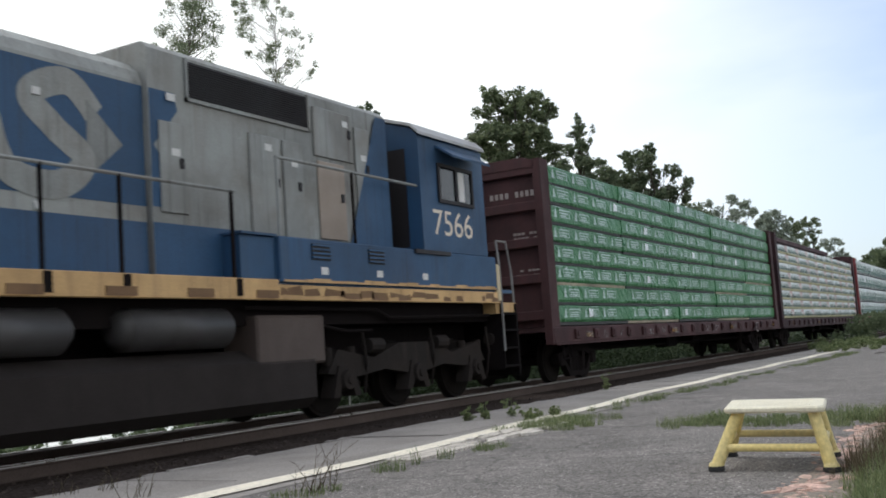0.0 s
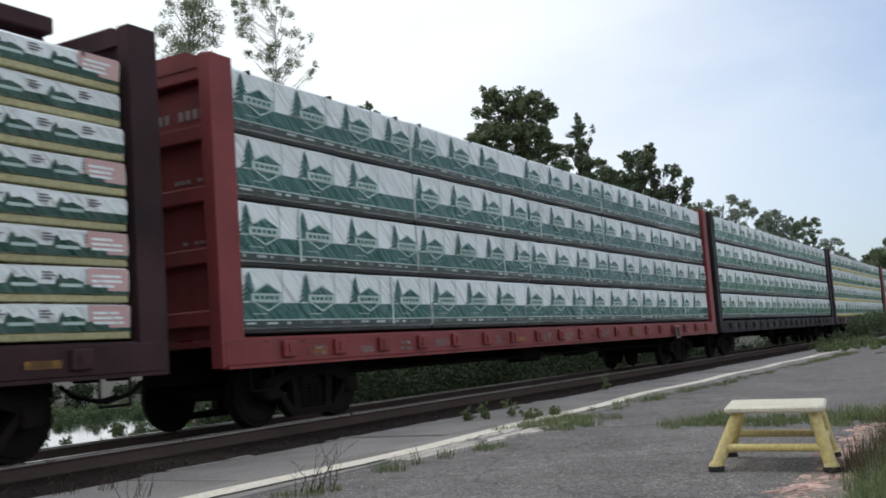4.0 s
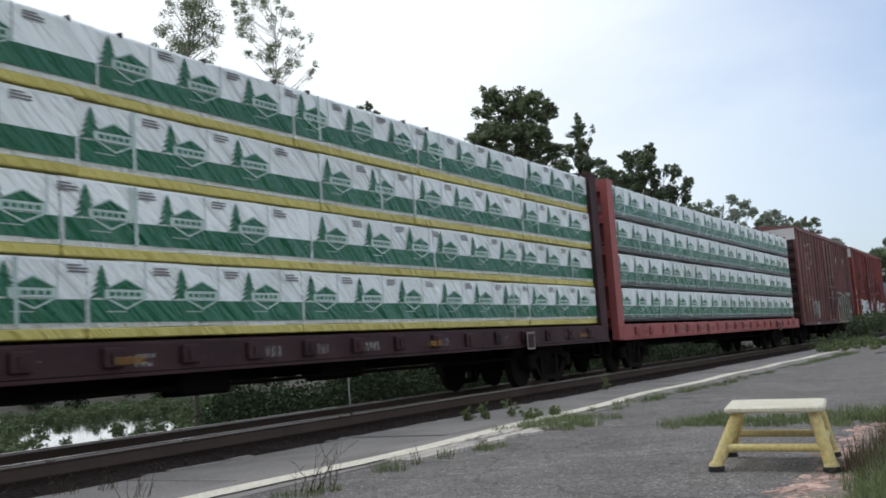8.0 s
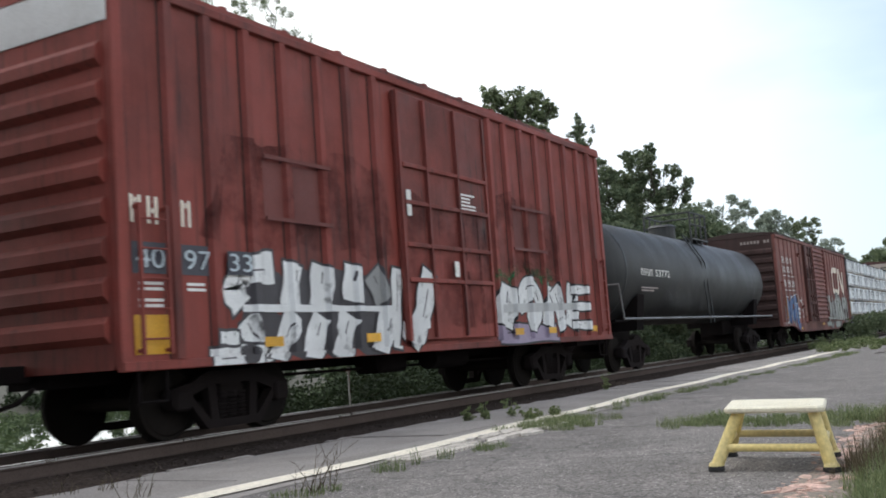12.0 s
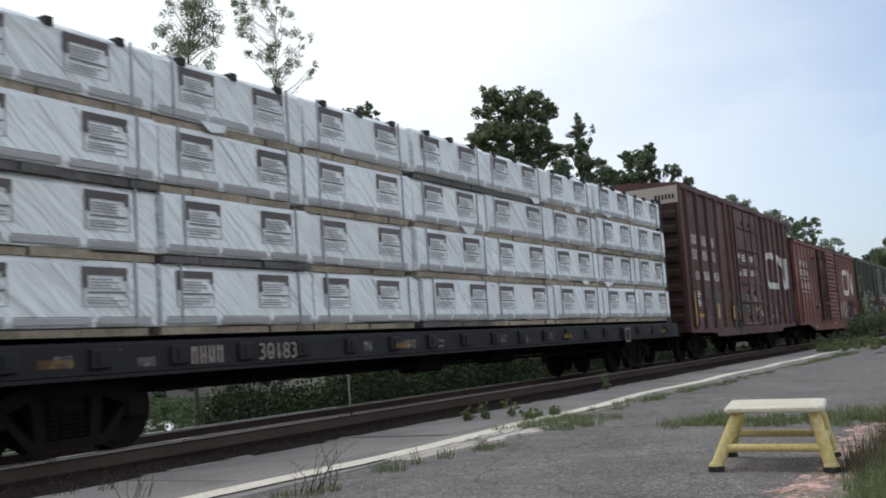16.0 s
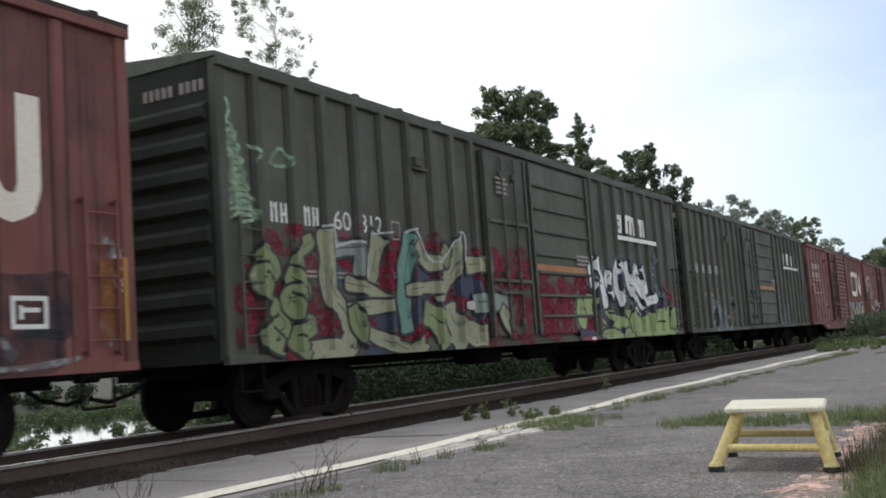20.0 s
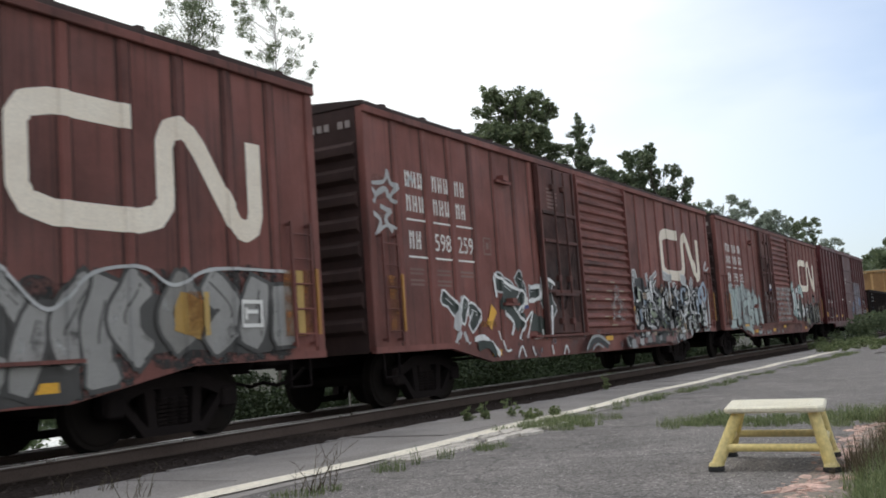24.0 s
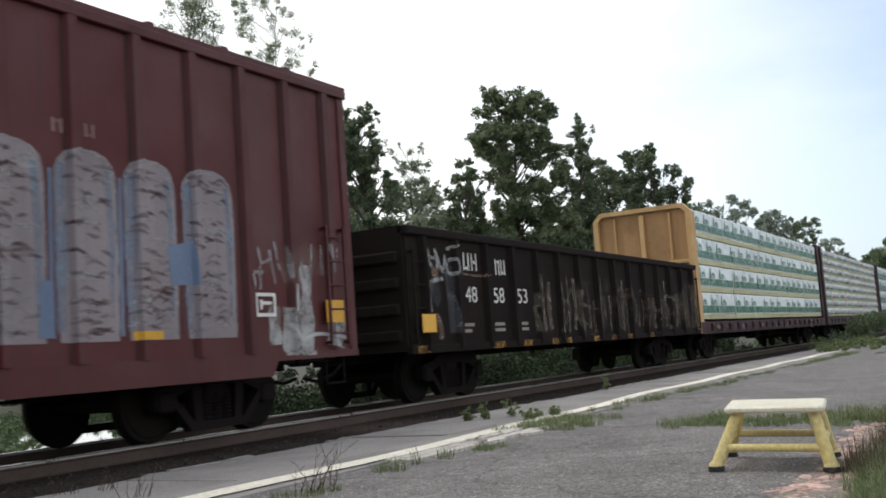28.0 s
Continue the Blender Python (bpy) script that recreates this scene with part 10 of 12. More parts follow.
g = add(cn_car(339.1, "598259"))
black_piece(*g)
haze(g[0], 11.2, 17.8, 0.62, 2.1, SIDE, mottled("haze_charcoal", (0.07, 0.068, 0.066), 0.8), 90, 188, g[1], 0.3, "charcoal haze behind the letters")
crowded_piece(*g)
chalk = mottled("worn_silver", (0.42, 0.42, 0.41), 0.8, 6.0, 0.3)
w = Spray(g[0], g[1], [chalk, mottled("thin_rose", (0.30, 0.19, 0.17), 0.6, 4.0, 0.35, 0.7)], SIDE)
w.run(1, 0.3, (9.6, 1.4), (9.86, 1.75), (10.15, 1.45))
w.run(0, 0.06, (9.75, 1.85), (9.88, 2.02), (10.02, 1.88), (9.88, 1.76), (9.75, 1.85))
w.run(0, 0.07, (9.62, 1.35), (9.7, 1.7), (9.95, 1.72), (10.12, 1.5), (9.9, 1.4))
w.run(0, 0.06, (9.5, 1.25), (9.85, 1.34), (10.25, 1.24))
w.run(0, 0.05, (10.05, 1.72), (10.25, 1.62), (10.2, 1.42))
w.run(0, 0.05, (9.45, 1.5), (9.55, 1.62))
w.run(0, 0.05, (10.4, 1.5), (10.42, 1.3))
w.done("faint chalky scrawl on the corrugated door")
haze(g[0], 4.0, 11.0, 0.62, 0.9, SIDE - 0.03, mottled("haze_dust_lilac", (0.26, 0.25, 0.27), 0.4), 40, 189, g[1], 0.2, "pale spray along the sill")
w = Spray(*g, [SP["silver"], mottled("thin_rose", (0.30, 0.19, 0.17), 0.6, 4.0, 0.35, 0.7)])
w.run(1, 0.36, (0.18, 3.29), (0.68, 3.3))
w.run(1, 0.27, (0.22, 2.8), (0.65, 2.83))
w.run(0, 0.06, (0.08, 3.33), (0.51, 3.39), (0.62, 3.59))
w.run(0, 0.07, (0.62, 3.57), (0.69, 3.39), (0.87, 3.36))
w.run(0, 0.07, (0.87, 3.35), (0.66, 3.16), (0.8, 3.1))
w.run(0, 0.06, (0.11, 3.31), (0.26, 3.17), (0.2, 3.05))
w.run(0, 0.09, (0.26, 3.17), (0.53, 3.28), (0.62, 3.15))
w.run(0, 0.07, (0.16, 2.9), (0.36, 2.79), (0.26, 2.62))
w.run(0, 0.08, (0.67, 2.97), (0.5, 2.82), (0.68, 2.65))
w.run(0, 0.08, (0.37, 3.01), (0.66, 2.94))
w.run(0, 0.05, (0.19, 2.57), (0.51, 2.73), (0.78, 2.7))
w.run(0, 0.07, (1.18, 3.39), (1.26, 3.54), (1.38, 3.46))
w.done("silver sprayed star and scrawl")
boxed_mark(g[0], 17.0, 17.3, 1.3, 1.6, SIDE, g[1])
rubbed(g[0], 8.0, 10.9, 1.0, 4.36, 6, 91, SIDE, SP["tan"], 17, 0.35)
placard(g[0], 5.0, 1.5, SIDE, 0.26, 0.22)

g = add(cn_car(358.7, "598292", 18.05))
haze(g[0], 0.5, 6.0, 0.66, 1.95, SIDE, mottled("haze_grey", (0.2, 0.2, 0.195), 0.7), 110, 192, g[1], 0.36, "grey haze behind the letters")
mint_piece(*g)
rubbed(g[0], 7.75, 10.65, 1.0, 4.36, 7, 94, SIDE, mottled("rubbed_silver", (0.46, 0.44, 0.42), 0.85, 7.0, 0.35, 0.9), 17, 0.95, 4.5)
placard(g[0], 6.5, 2.2, SIDE - 0.14, 0.3, 0.22)
mint_black_piece(*g)
haze(g[0], 13.4, 17.8, 0.62, 1.6, SIDE, mottled("haze_charcoal", (0.07, 0.068, 0.066), 0.8), 80, 196, g[1], 0.36, "charcoal haze behind the letters")
yellow_marks(g[0], (2.67,), 0.90, SIDE, 0.58, 0.10, 0.04)
yellow_marks(g[0], (3.92, 6.8), 0.70, SIDE, 0.46, 0.10, 0.076)
olive_row_piece(*g)
haze(g[0], 4.2, 13.0, 0.62, 0.9, SIDE - 0.03, mottled("haze_dust_lilac", (0.26, 0.25, 0.27), 0.4), 40, 197, g[1], 0.2, "pale spray along the sill")


def maroon_boxcar():
    ribs = [0.54, 1.47, 2.38, 3.30, 4.22, 5.14, 5.9, 9.45, 10.3, 11.15, 12.0, 12.85, 13.7, 14.55]
    car, lift = add(boxcar("boxcar", 378.1, 15.05, 4.55, MAROON, "clean maroon boxcar with blue and white painted columns", ribs, deep=[(2.2, 0.84), (2.3, 0.66), (13.2, 0.66), (13.3, 0.84)], end_mat=MAROON))
    plug_door(car, 6.1, 9.25, 0.98, 4.38, MAROON, SIDE, (0.22, 0.42, 0.60, 0.78), False)
    y = SIDE - 0.006
    lettering("car_number", "801", 1.65, 2.13, 1.83, 2.0, y - 0.018, WHITE_LET, car)
    m = Mesh()
    bars(m, 0.78, 1.38, 1.84, 2.01, y - 0.018, 3)
    for x, z in ((5.35, 3.0), (5.35, 2.8), (5.4, 2.5), (6.5, 3.05), (6.5, 2.9), (5.6, 2.0), (7.4, 1.9)):
        m.rect(x, x + 0.24, z, z + 0.10, y - (0.092 if x > 6 else 0.0))
    part("small_print", m, WHITE_LET, car)
    w = Spray(car, lift, [mottled("worn_silver", (0.42, 0.42, 0.41), 0.8, 6.0, 0.3), mottled("worn_mauve", (0.22, 0.17, 0.175), 0.85, 5.0, 0.3), mottled("limewash", (0.50, 0.49, 0.48), 0.95, 3.0, 0.3, 0.9), mottled("thin_mauve", (0.14, 0.10, 0.10), 0.7, 3.0, 0.4, 0.5)])
    w.run(3, 0.45, (0.98, 2.23), (1.88, 2.18), (2.64, 2.18))
    w.run(3, 0.48, (0.97, 1.4), (1.82, 1.4), (2.92, 1.46))
    w.run(0, 0.04, (0.75, 2.24), (0.77, 2.38), (1.0, 2.45), (1.26, 2.43))
    w.run(1, 0.04, (1.55, 2.42), (1.8, 2.36), (1.99, 2.27))
    w.run(1, 0.04, (2.03, 2.33), (2.17, 2.42), (2.39, 2.41))
    w.run(0, 0.04, (2.48, 2.34), (2.71, 2.41), (2.99, 2.31), (3.11, 1.98), (2.93, 1.86))
    w.run(0, 0.04, (2.49, 1.73), (2.95, 1.85), (3.26, 1.94), (3.34, 1.81))
    w.run(0, 0.04, (3.71, 1.69), (3.73, 1.46), (3.6, 1.16), (3.29, 0.9), (3.02, 1.01), (2.91, 1.28), (2.98, 1.68))
    w.run(2, 0.11, (0.81, 1.55), (0.87, 1.37), (0.83, 1.14))
    w.run(2, 0.08, (0.84, 1.35), (1.02, 1.45), (1.19, 1.39))
    w.run(2, 0.06, (0.88, 1.31), (1.1, 1.3))
    w.run(0, 0.03, (0.71, 1.08), (0.95, 1.04), (1.25, 1.14), (1.55, 1.12), (1.91, 1.21), (2.33, 1.17))
    w.run(1, 0.04, (1.66, 1.53), (1.95, 1.67), (2.25, 1.53), (2.18, 1.26), (1.81, 1.2))
    w.run(1, 0.03, (1.72, 1.4), (2.13, 1.38))
    w.run(1, 0.03, (1.36, 1.66), (1.45, 1.4), (1.28, 1.14))
    w.run(1, 0.03, (2.57, 1.39), (2.75, 1.54), (2.91, 1.42))
    w.run(0, 0.03, (0.85, 0.9), (1.19, 0.91))
    w.run(1, 0.06, (4.43, 1.07), (4.93, 0.96))
    w.run(1, 0.17, (4.72, 1.95), (4.68, 1.66), hard=True)
    w.done("thin pale loops and a white blot")
    mats = [mottled("column_white", (0.42, 0.40, 0.41), 0.8, 4.0, 0.4, 0.9), spray("steel_blue", (0.14, 0.19, 0.29)), spray("smoke_rose", (0.27, 0.225, 0.235)), mottled("column_brown", (0.10, 0.06, 0.06), 0.7, 5.0, 0.35, 0.8), mottled("column_blue", (0.26, 0.32, 0.42), 0.75, 2.5, 0.4, 0.9), YELLOW_REF]
    rnd = random.Random(3)
    m = Mesh()
    for k, a in enumerate((9.1, 10.0, 10.88, 11.73)):
        w = (0.80, 0.80, 0.76, 0.86)[k]
        mid = a + 0.05 + w / 2
        # a body with a rounded head
        m.ribbon([(mid, z) for z in (1.15, 1.6, 2.2, 2.7, 2.85, 2.96, 3.04, 3.09)], [w * q for q in (0.92, 0.95, 0.97, 0.98, 0.95, 0.86, 0.66, 0.3)], y, 2, lift)
        m.ribbon([(a + 0.10, 1.25), (a + 0.12, 2.2), (a + 0.13, 2.92)], [0.10, 0.16, 0.12], y - 0.0008, 4, lift)
        m.ribbon([(a + w * 0.92, 1.4), (a + w * 0.95, 2.3), (a + w * 0.9, 2.9)], [0.05, 0.1, 0.08], y - 0.0008, 4, lift)
        # pale rim
        m.ribbon(smooth_line([(a + 0.06, 2.7), (a + 0.12, 2.95), (mid, 3.08), (a + w - 0.04, 2.95), (a + w + 0.02, 2.7)], 5), 0.035, y - 0.0012, 0, lift)
        m.ribbon([(a + w + 0.03, 2.7), (a + w + 0.03, 2.0), (a + w + 0.01, 1.2)], 0.03, y - 0.0012, 0, lift)
        # short curved marks one above the other
        for j in range(64):
            z = 1.2 + 1.78 * rnd.random()
            c = mid + rnd.uniform(-0.3, 0.3) * w
            h = rnd.uniform(0.05, 0.17)
            m.ribbon(smooth_line([(c - h, z + rnd.uniform(-0.03, 0.03)), (c, z + rnd.uniform(-0.01, 0.05)), (c + h, z + rnd.uniform(-0.04, 0.02))], 4), [0.012, 0.02, 0.03, 0.04, 0.045, 0.04, 0.03, 0.02, 0.012], y - 0.0016 - 0.0003 * (j % 6), rnd.choice((0, 0, 3, 3, 3)), lift)
        # dark joint between the columns
        m.ribbon([(a - 0.02, 1.2), (a + 0.0, 2.1), (a + 0.01, 2.85)], 0.045, y - 0.0012, 1 if k in (1, 2) else 3, lift)
    m.ribbon([(11.55, 1.95), (11.95, 2.0)], [0.42, 0.5], y - 0.005, 1, lift)
    m.ribbon([(9.92, 1.2), (9.95, 1.75)], [0.2, 0.14], y - 0.005, 1, lift)
    m.ribbon([(11.0, 1.2), (11.42, 1.2)], 0.09, y - 0.0055, 5, lift)
    m.ribbon([(8.0, 1.3), (8.6, 1.5), (9.1, 1.9)], 0.5, SIDE - 0.1, 4)
    part("graffiti", m.data("graffiti", mats), mats, car, "four tall white and blue painted columns")
    chalk, rose = mottled("column_white", (0.42, 0.40, 0.41)), mottled("thin_rose", (0.30, 0.19, 0.17), 0.6, 4.0, 0.35, 0.7)
    w = Spray(car, lift, [mottled("limewash", (0.50, 0.49, 0.48), 0.95, 3.0, 0.3, 0.9), rose, SP["silver"], chalk])
    w.run(1, 0.3, (13.5, 1.9), (13.9, 2.2), (14.4, 2.0))
    w.run(0, 0.24, (13.3, 1.52), (13.32, 1.04))
    w.run(0, 0.34, (13.64, 1.5), (13.62, 0.9), hard=True)
    w.run(0, 0.36, (13.93, 1.6), (13.92, 0.89), hard=True)
    w.run(0, 0.2, (13.95, 2.05), (13.97, 1.6), (13.7, 1.5))
    w.run(0, 0.38, (14.55, 1.55), (14.6, 1.25), (14.55, 0.98))
    w.run(2, 0.05, (13.6, 1.3), (13.8, 1.1), (14.2, 1.16), (14.8, 1.1))
    w.run(2, 0.05, (13.72, 1.8), (13.7, 1.45))
    for k in range(14):
        q = 13.35 + k * 0.1
        w.run(rnd.choice((1, 3)), 0.05, (q, 1.7 + rnd.uniform(0, 0.3)), (q + rnd.uniform(-0.1, 0.1), 2.0 + rnd.uniform(0, 0.4)))
    w.run(3, 0.045, (12.86, 1.92), (12.9, 1.72))
    w.run(3, 0.045, (13.06, 1.92), (13.06, 1.72))
    w.run(3, 0.045, (12.84, 1.92), (13.14, 1.94))
    w.run(3, 0.045, (13.04, 2.24), (13.1, 2.06), (13.3, 2.12))
    w.run(3, 0.045, (13.1, 2.06), (13.05, 1.96))
    w.done("chalky white patches with drips")
    plain = Mesh()
    for x, n in ((9.0, 3), (10.05, 3)):
        bars(plain, x, x + 0.2 * n, 3.22, 3.36, y, n)
    part("print", plain, FAINT_LET, car, "faded white print above the columns")
    boxed_mark(car, 12.95, 13.33, 1.39, 1.68, SIDE, lift)
    yellow_marks(car, (2.5, 4.34, 8.2), 1.14, SIDE, 0.42, 0.11, 0.075)
    boxed_mark(car, 3.6, 3.86, 1.96, 2.23, SIDE, lift, FAINT_LET)
    part("reflector_strip", Mesh().rect(0.14, 0.53, 1.18, 1.4, SIDE - 0.034), YELLOW_REF, car)
    part("reflector_strip", Mesh().rect(14.3, 14.7, 1.3, 1.6, SIDE - 0.075), YELLOW_REF, car)


maroon_boxcar()
add(gondola(394.55))
lumber(410.75, 21.65, CAR_MAROON, "yellow-ended centre-beam flatcar with white and green lumber packs", 411.2, 431.95, 4.60, lambda c, a, b: load_tree(c, a, b, 1.20, 4.52, 4, STRIP_CREAM, INK_GREEN, 5, 18, 0.16), seed=8, head=CAR_YELLOW)
lumber(433.0, 21.75, CAR_MAROON, "maroon centre-beam flatcar with narrow grey-white lumber packs", 433.45, 454.3, 4.56, lambda c, a, b: load_label(c, a, b, 1.20, 4.50, 8, 19), seed=9)
lumber(455.3, 21.75, CAR_GREY, "grey centre-beam flatcar with white and teal lumber packs", 455.75, 476.6, 4.56, lambda c, a, b: load_tree(c, a, b, 1.20, 4.50, 4, STRIP_DARK, INK_TEAL, 5, 20), seed=10)


# ---- ground ----
EDGE_Y = 6.28           # platform edge
def asphalt_mat():
    """Grey aggregate with stains, patches and fine cracks."""
    m = bpy.data.materials.new("weathered_asphalt")
    m.use_nodes = True
    nt = m.node_tree
    N, L = nt.nodes.new, nt.links.new
    b = nt.nodes["Principled BSDF"]
    tc = N("ShaderNodeTexCoord")

    def nz(scale, detail=3, rough=0.5):
        t = N("ShaderNodeTexNoise")
        t.inputs["Scale"].default_value, t.inputs["Detail"].default_value, t.inputs["Roughness"].default_value = scale, detail, rough
        L(tc.outputs["Object"], t.inputs["Vector"])
        return t.outputs["Fac"]

    def rng(src, lo, hi, a, z):
        r = N("ShaderNodeMapRange")
        r.inputs[1].default_value, r.inputs[2].default_value, r.inputs[3].default_value, r.inputs[4].default_value = lo, hi, a, z
        L(src, r.inputs[0])
        return r.outputs[0]

    def mul(a, c):
        k = N("ShaderNodeMath")
        k.operation = "MULTIPLY"
        L(a, k.inputs[0])
        L(c, k.inputs[1])
        return k.outputs[0]
    grit = N("ShaderNodeTexVoronoi")
    grit.inputs["Scale"].default_value = 85
    L(tc.outputs["Object"], grit.inputs["Vector"])
    sep = N("ShaderNodeSeparateColor")
    L(grit.outputs["Color"], sep.inputs[0])
    warp = N("ShaderNodeVectorMath")
    warp.operation = "MULTIPLY_ADD"
    wn = N("ShaderNodeTexNoise")
    wn.inputs["Scale"].default_value, wn.inputs["Detail"].default_value = 1.3, 5
    L(tc.outputs["Object"], wn.inputs["Vector"])
    L(wn.outputs["Color"], warp.inputs[0])
    warp.inputs[1].default_value = (1.1, 1.1, 0)
    L(tc.outputs["Object"], warp.inputs[2])
    cr = N("ShaderNodeTexVoronoi")
    cr.feature = "DISTANCE_TO_EDGE"
    cr.inputs["Scale"].default_value = 0.42
    L(warp.outputs[0], cr.inputs["Vector"])
    v = mul(mul(rng(nz(1.1, 5, 0.6), 0.3, 0.72, 1.12, 0.74), rng(nz(7, 4), 0.3, 0.7, 0.86, 1.14)), mul(mul(mul(rng(sep.outputs[0], 0, 1, 0.5, 1.5), rng(sep.outputs[1], 0.88, 1.0, 1.0, 2.1)), rng(nz(240, 2), 0.3, 0.7, 0.85, 1.15)), rng(cr.outputs["Distance"], 0.0, 0.010, 0.55, 1.0)))
    mx = N("ShaderNodeMix")
    mx.data_type, mx.blend_type = "RGBA", "MULTIPLY"
    mx.inputs["Factor"].default_value = 1.0
    mx.inputs["A"].default_value = (0.195, 0.178, 0.166, 1)
    L(v, mx.inputs["B"])
    L(mx.outputs["Result"], b.inputs["Base Color"])
    b.inputs["Roughness"].default_value = 0.93
    b.inputs["Specular IOR Level"].default_value = 0.25
    bp = N("ShaderNodeBump")
    bp.inputs["Strength"].default_value, bp.inputs["Distance"].default_value = 0.8, 0.014
    L(mul(rng(grit.outputs["Distance"], 0, 0.8, 1, 0.2), rng(cr.outputs["Distance"], 0.0, 0.012, 0.0, 1.0)), bp.inputs["Height"])
    L(bp.outputs["Normal"], b.inputs["Normal"])
    return m


ASPHALT = asphalt_mat()
CONCRETE = paint("edge_concrete", (0.265, 0.24, 0.22), 0.9, dirt=(0.145, 0.13, 0.118), amount=0.7, streak=0, grain=0.3, bump=0.4, fine=60, vary=0.03)
LINE_PAINT = paint("worn_line_paint", (0.78, 0.71, 0.58), 0.7, dirt=(0.5, 0.45, 0.37), amount=0.5, streak=0, grain=0.2, fine=40, vary=0)
CHIPS = paint("broken_pale_concrete", (0.55, 0.50, 0.44), 0.9, dirt=(0.3, 0.26, 0.22), amount=0.5, streak=0, grain=0.3, fine=30)
BALLAST = paint("dark_ballast", (0.055, 0.043, 0.037), 0.95, dirt=(0.03, 0.025, 0.022), amount=0.7, streak=0, grain=0.5, bump=0.6, fine=22, vary=0, spec=0.0)
EARTH = paint("weedy_earth", (0.045, 0.042, 0.028), 0.95, dirt=(0.025, 0.027, 0.016), amount=0.7, streak=0, grain=0.4, bump=0.6, fine=8, vary=0)
BRICK = paint("crumbled_pink_brick", (0.50, 0.33, 0.27), 0.95, dirt=(0.34, 0.27, 0.225), amount=0.5, streak=0, grain=0.3, fine=40, vary=0.2)


def make_ground():
    """One sheet: platform bed, track bed, bank down to a pond, far rise to the horizon."""
    xs = [-400, -120, -40, -10, 0, 5, 10, 15, 20, 25, 30, 36, 42, 48, 55, 65, 80, 100, 130, 170, 230, 320, 460, 700, 1100, 1800, 3000]
    ys = [-3000, -900, -300, -80, -20, -4, 0.5, 1.08, 1.14, 3, 6.3, 6.5, 7.2, 12.2, 13.2, 15, 17, 20, 22, 24, 27, 30, 36, 42, 48, 54, 62, 72, 82, 92, 98, 104, 120, 140, 200, 400, 900, 1800, 3000]

    def z(x, y):
        if y <= 1.1:
            return -0.012
        if y <= 6.35:
            return -0.10
        if y <= 12.6:
            return -0.21
        d = min(1, max(0, (y - 12.6) / 7.5))
        low = -0.21 - 1.9 * d * d * (3 - 2 * d)
        river = min(1, max(0, (y - 21) / 5)) * min(1, max(0, (104 - y) / 6)) * min(1, max(0, (66 + max(0, y - 45) * 0.9 - x) / 8))
        low -= 1.8 * river
        return low + min(26, max(0, (y - 130) / 400) * 8)

    v = [(x, y, z(x, y)) for x in xs for y in ys]
    n = len(ys)
    f = [(i * n + j, (i + 1) * n + j, (i + 1) * n + j + 1, i * n + j + 1) for i in range(len(xs) - 1) for j in range(n - 1)]
    solid("ground", Mesh().add(v, f), EARTH, "weedy bank of dark earth falling away from the track", "ground", kind="structure")
    # ballast bed under the track
    m = Mesh()
    m.extrude([(6.34, -0.30), (6.34, -0.20), (7.6, -0.17), (8.2, -0.165), (11.0, -0.165), (11.7, -0.17), (13.0, -0.5), (13.0, -0.8)], "x", -120, 700)
    solid("ballast", m, BALLAST, "dark oily track ballast between and beside the rails", "ballast", kind="structure")
    rnd = random.Random(5)
    m = Mesh()
    for k in range(1500):
        x = 3 + 38 * rnd.random() ** 1.6
        y = rnd.choice((rnd.uniform(6.4, 8.3), rnd.uniform(6.4, 8.6), rnd.uniform(9.1, 10.0), rnd.uniform(10.6, 12.5)))
        r = rnd.uniform(0.02, 0.045)
        zz = -0.165 - (0.02 if y < 7.6 else 0)
        a = rnd.random() * 6.28
        c, s = math.cos(a) * r, math.sin(a) * r
        m.add([(x + c, y + s, zz), (x - s, y + c, zz), (x - c * 0.9, y - s, zz), (x + s, y - c, zz), (x + c * 0.2, y, zz + r * rnd.uniform(0.5, 1.0))], [(0, 1, 4), (1, 2, 4), (2, 3, 4), (3, 0, 4)])
    tagged(solid("ballast_stone", m, BALLAST, "loose dark ballast stones", "stones"), kind="stuff")


def make_track():
    for k, yy in enumerate((TRACK_Y - 0.7525, TRACK_Y + 0.7525)):
        r = thing("rail", "worn steel running rail with a bright head", "rail", "rails of the track", (0, yy, 0), "structure")
        prof = [(-0.07, -0.186), (0.07, -0.186), (0.07, -0.175), (0.012, -0.155), (0.009, -0.05), (0.036, -0.04), (0.037, -0.006), (0.030, -0.0005), (-0.030, -0.0005), (-0.037, -0.006), (-0.036, -0.04), (-0.009, -0.05), (-0.012, -0.155), (-0.07, -0.175)]
        part("rail_web", Mesh().extrude(prof, "x", -120, 700), RAIL_SIDE, r, "rusty rail body")
        part("rail_head", Mesh().box(-120, 700, -0.029, 0.029, 0.0005, 0.004).box(-120, 700, -0.0385, -0.0378, -0.024, -0.008), RAIL_TOP, r, "polished running surface")
    me = fix_normals(Mesh().box(-0.11, 0.11, -1.3, 1.3, -0.33, -0.188 + 0.022, 0, 0.012).data("tie", TIE))
    for k in range(110):
        part_ = new("tie", me)
        part_.location = (-6 + k * 0.53, TRACK_Y, 0)
        tagged(part_, "creosoted wooden cross tie", "tie", "ties under the rails", "structure")


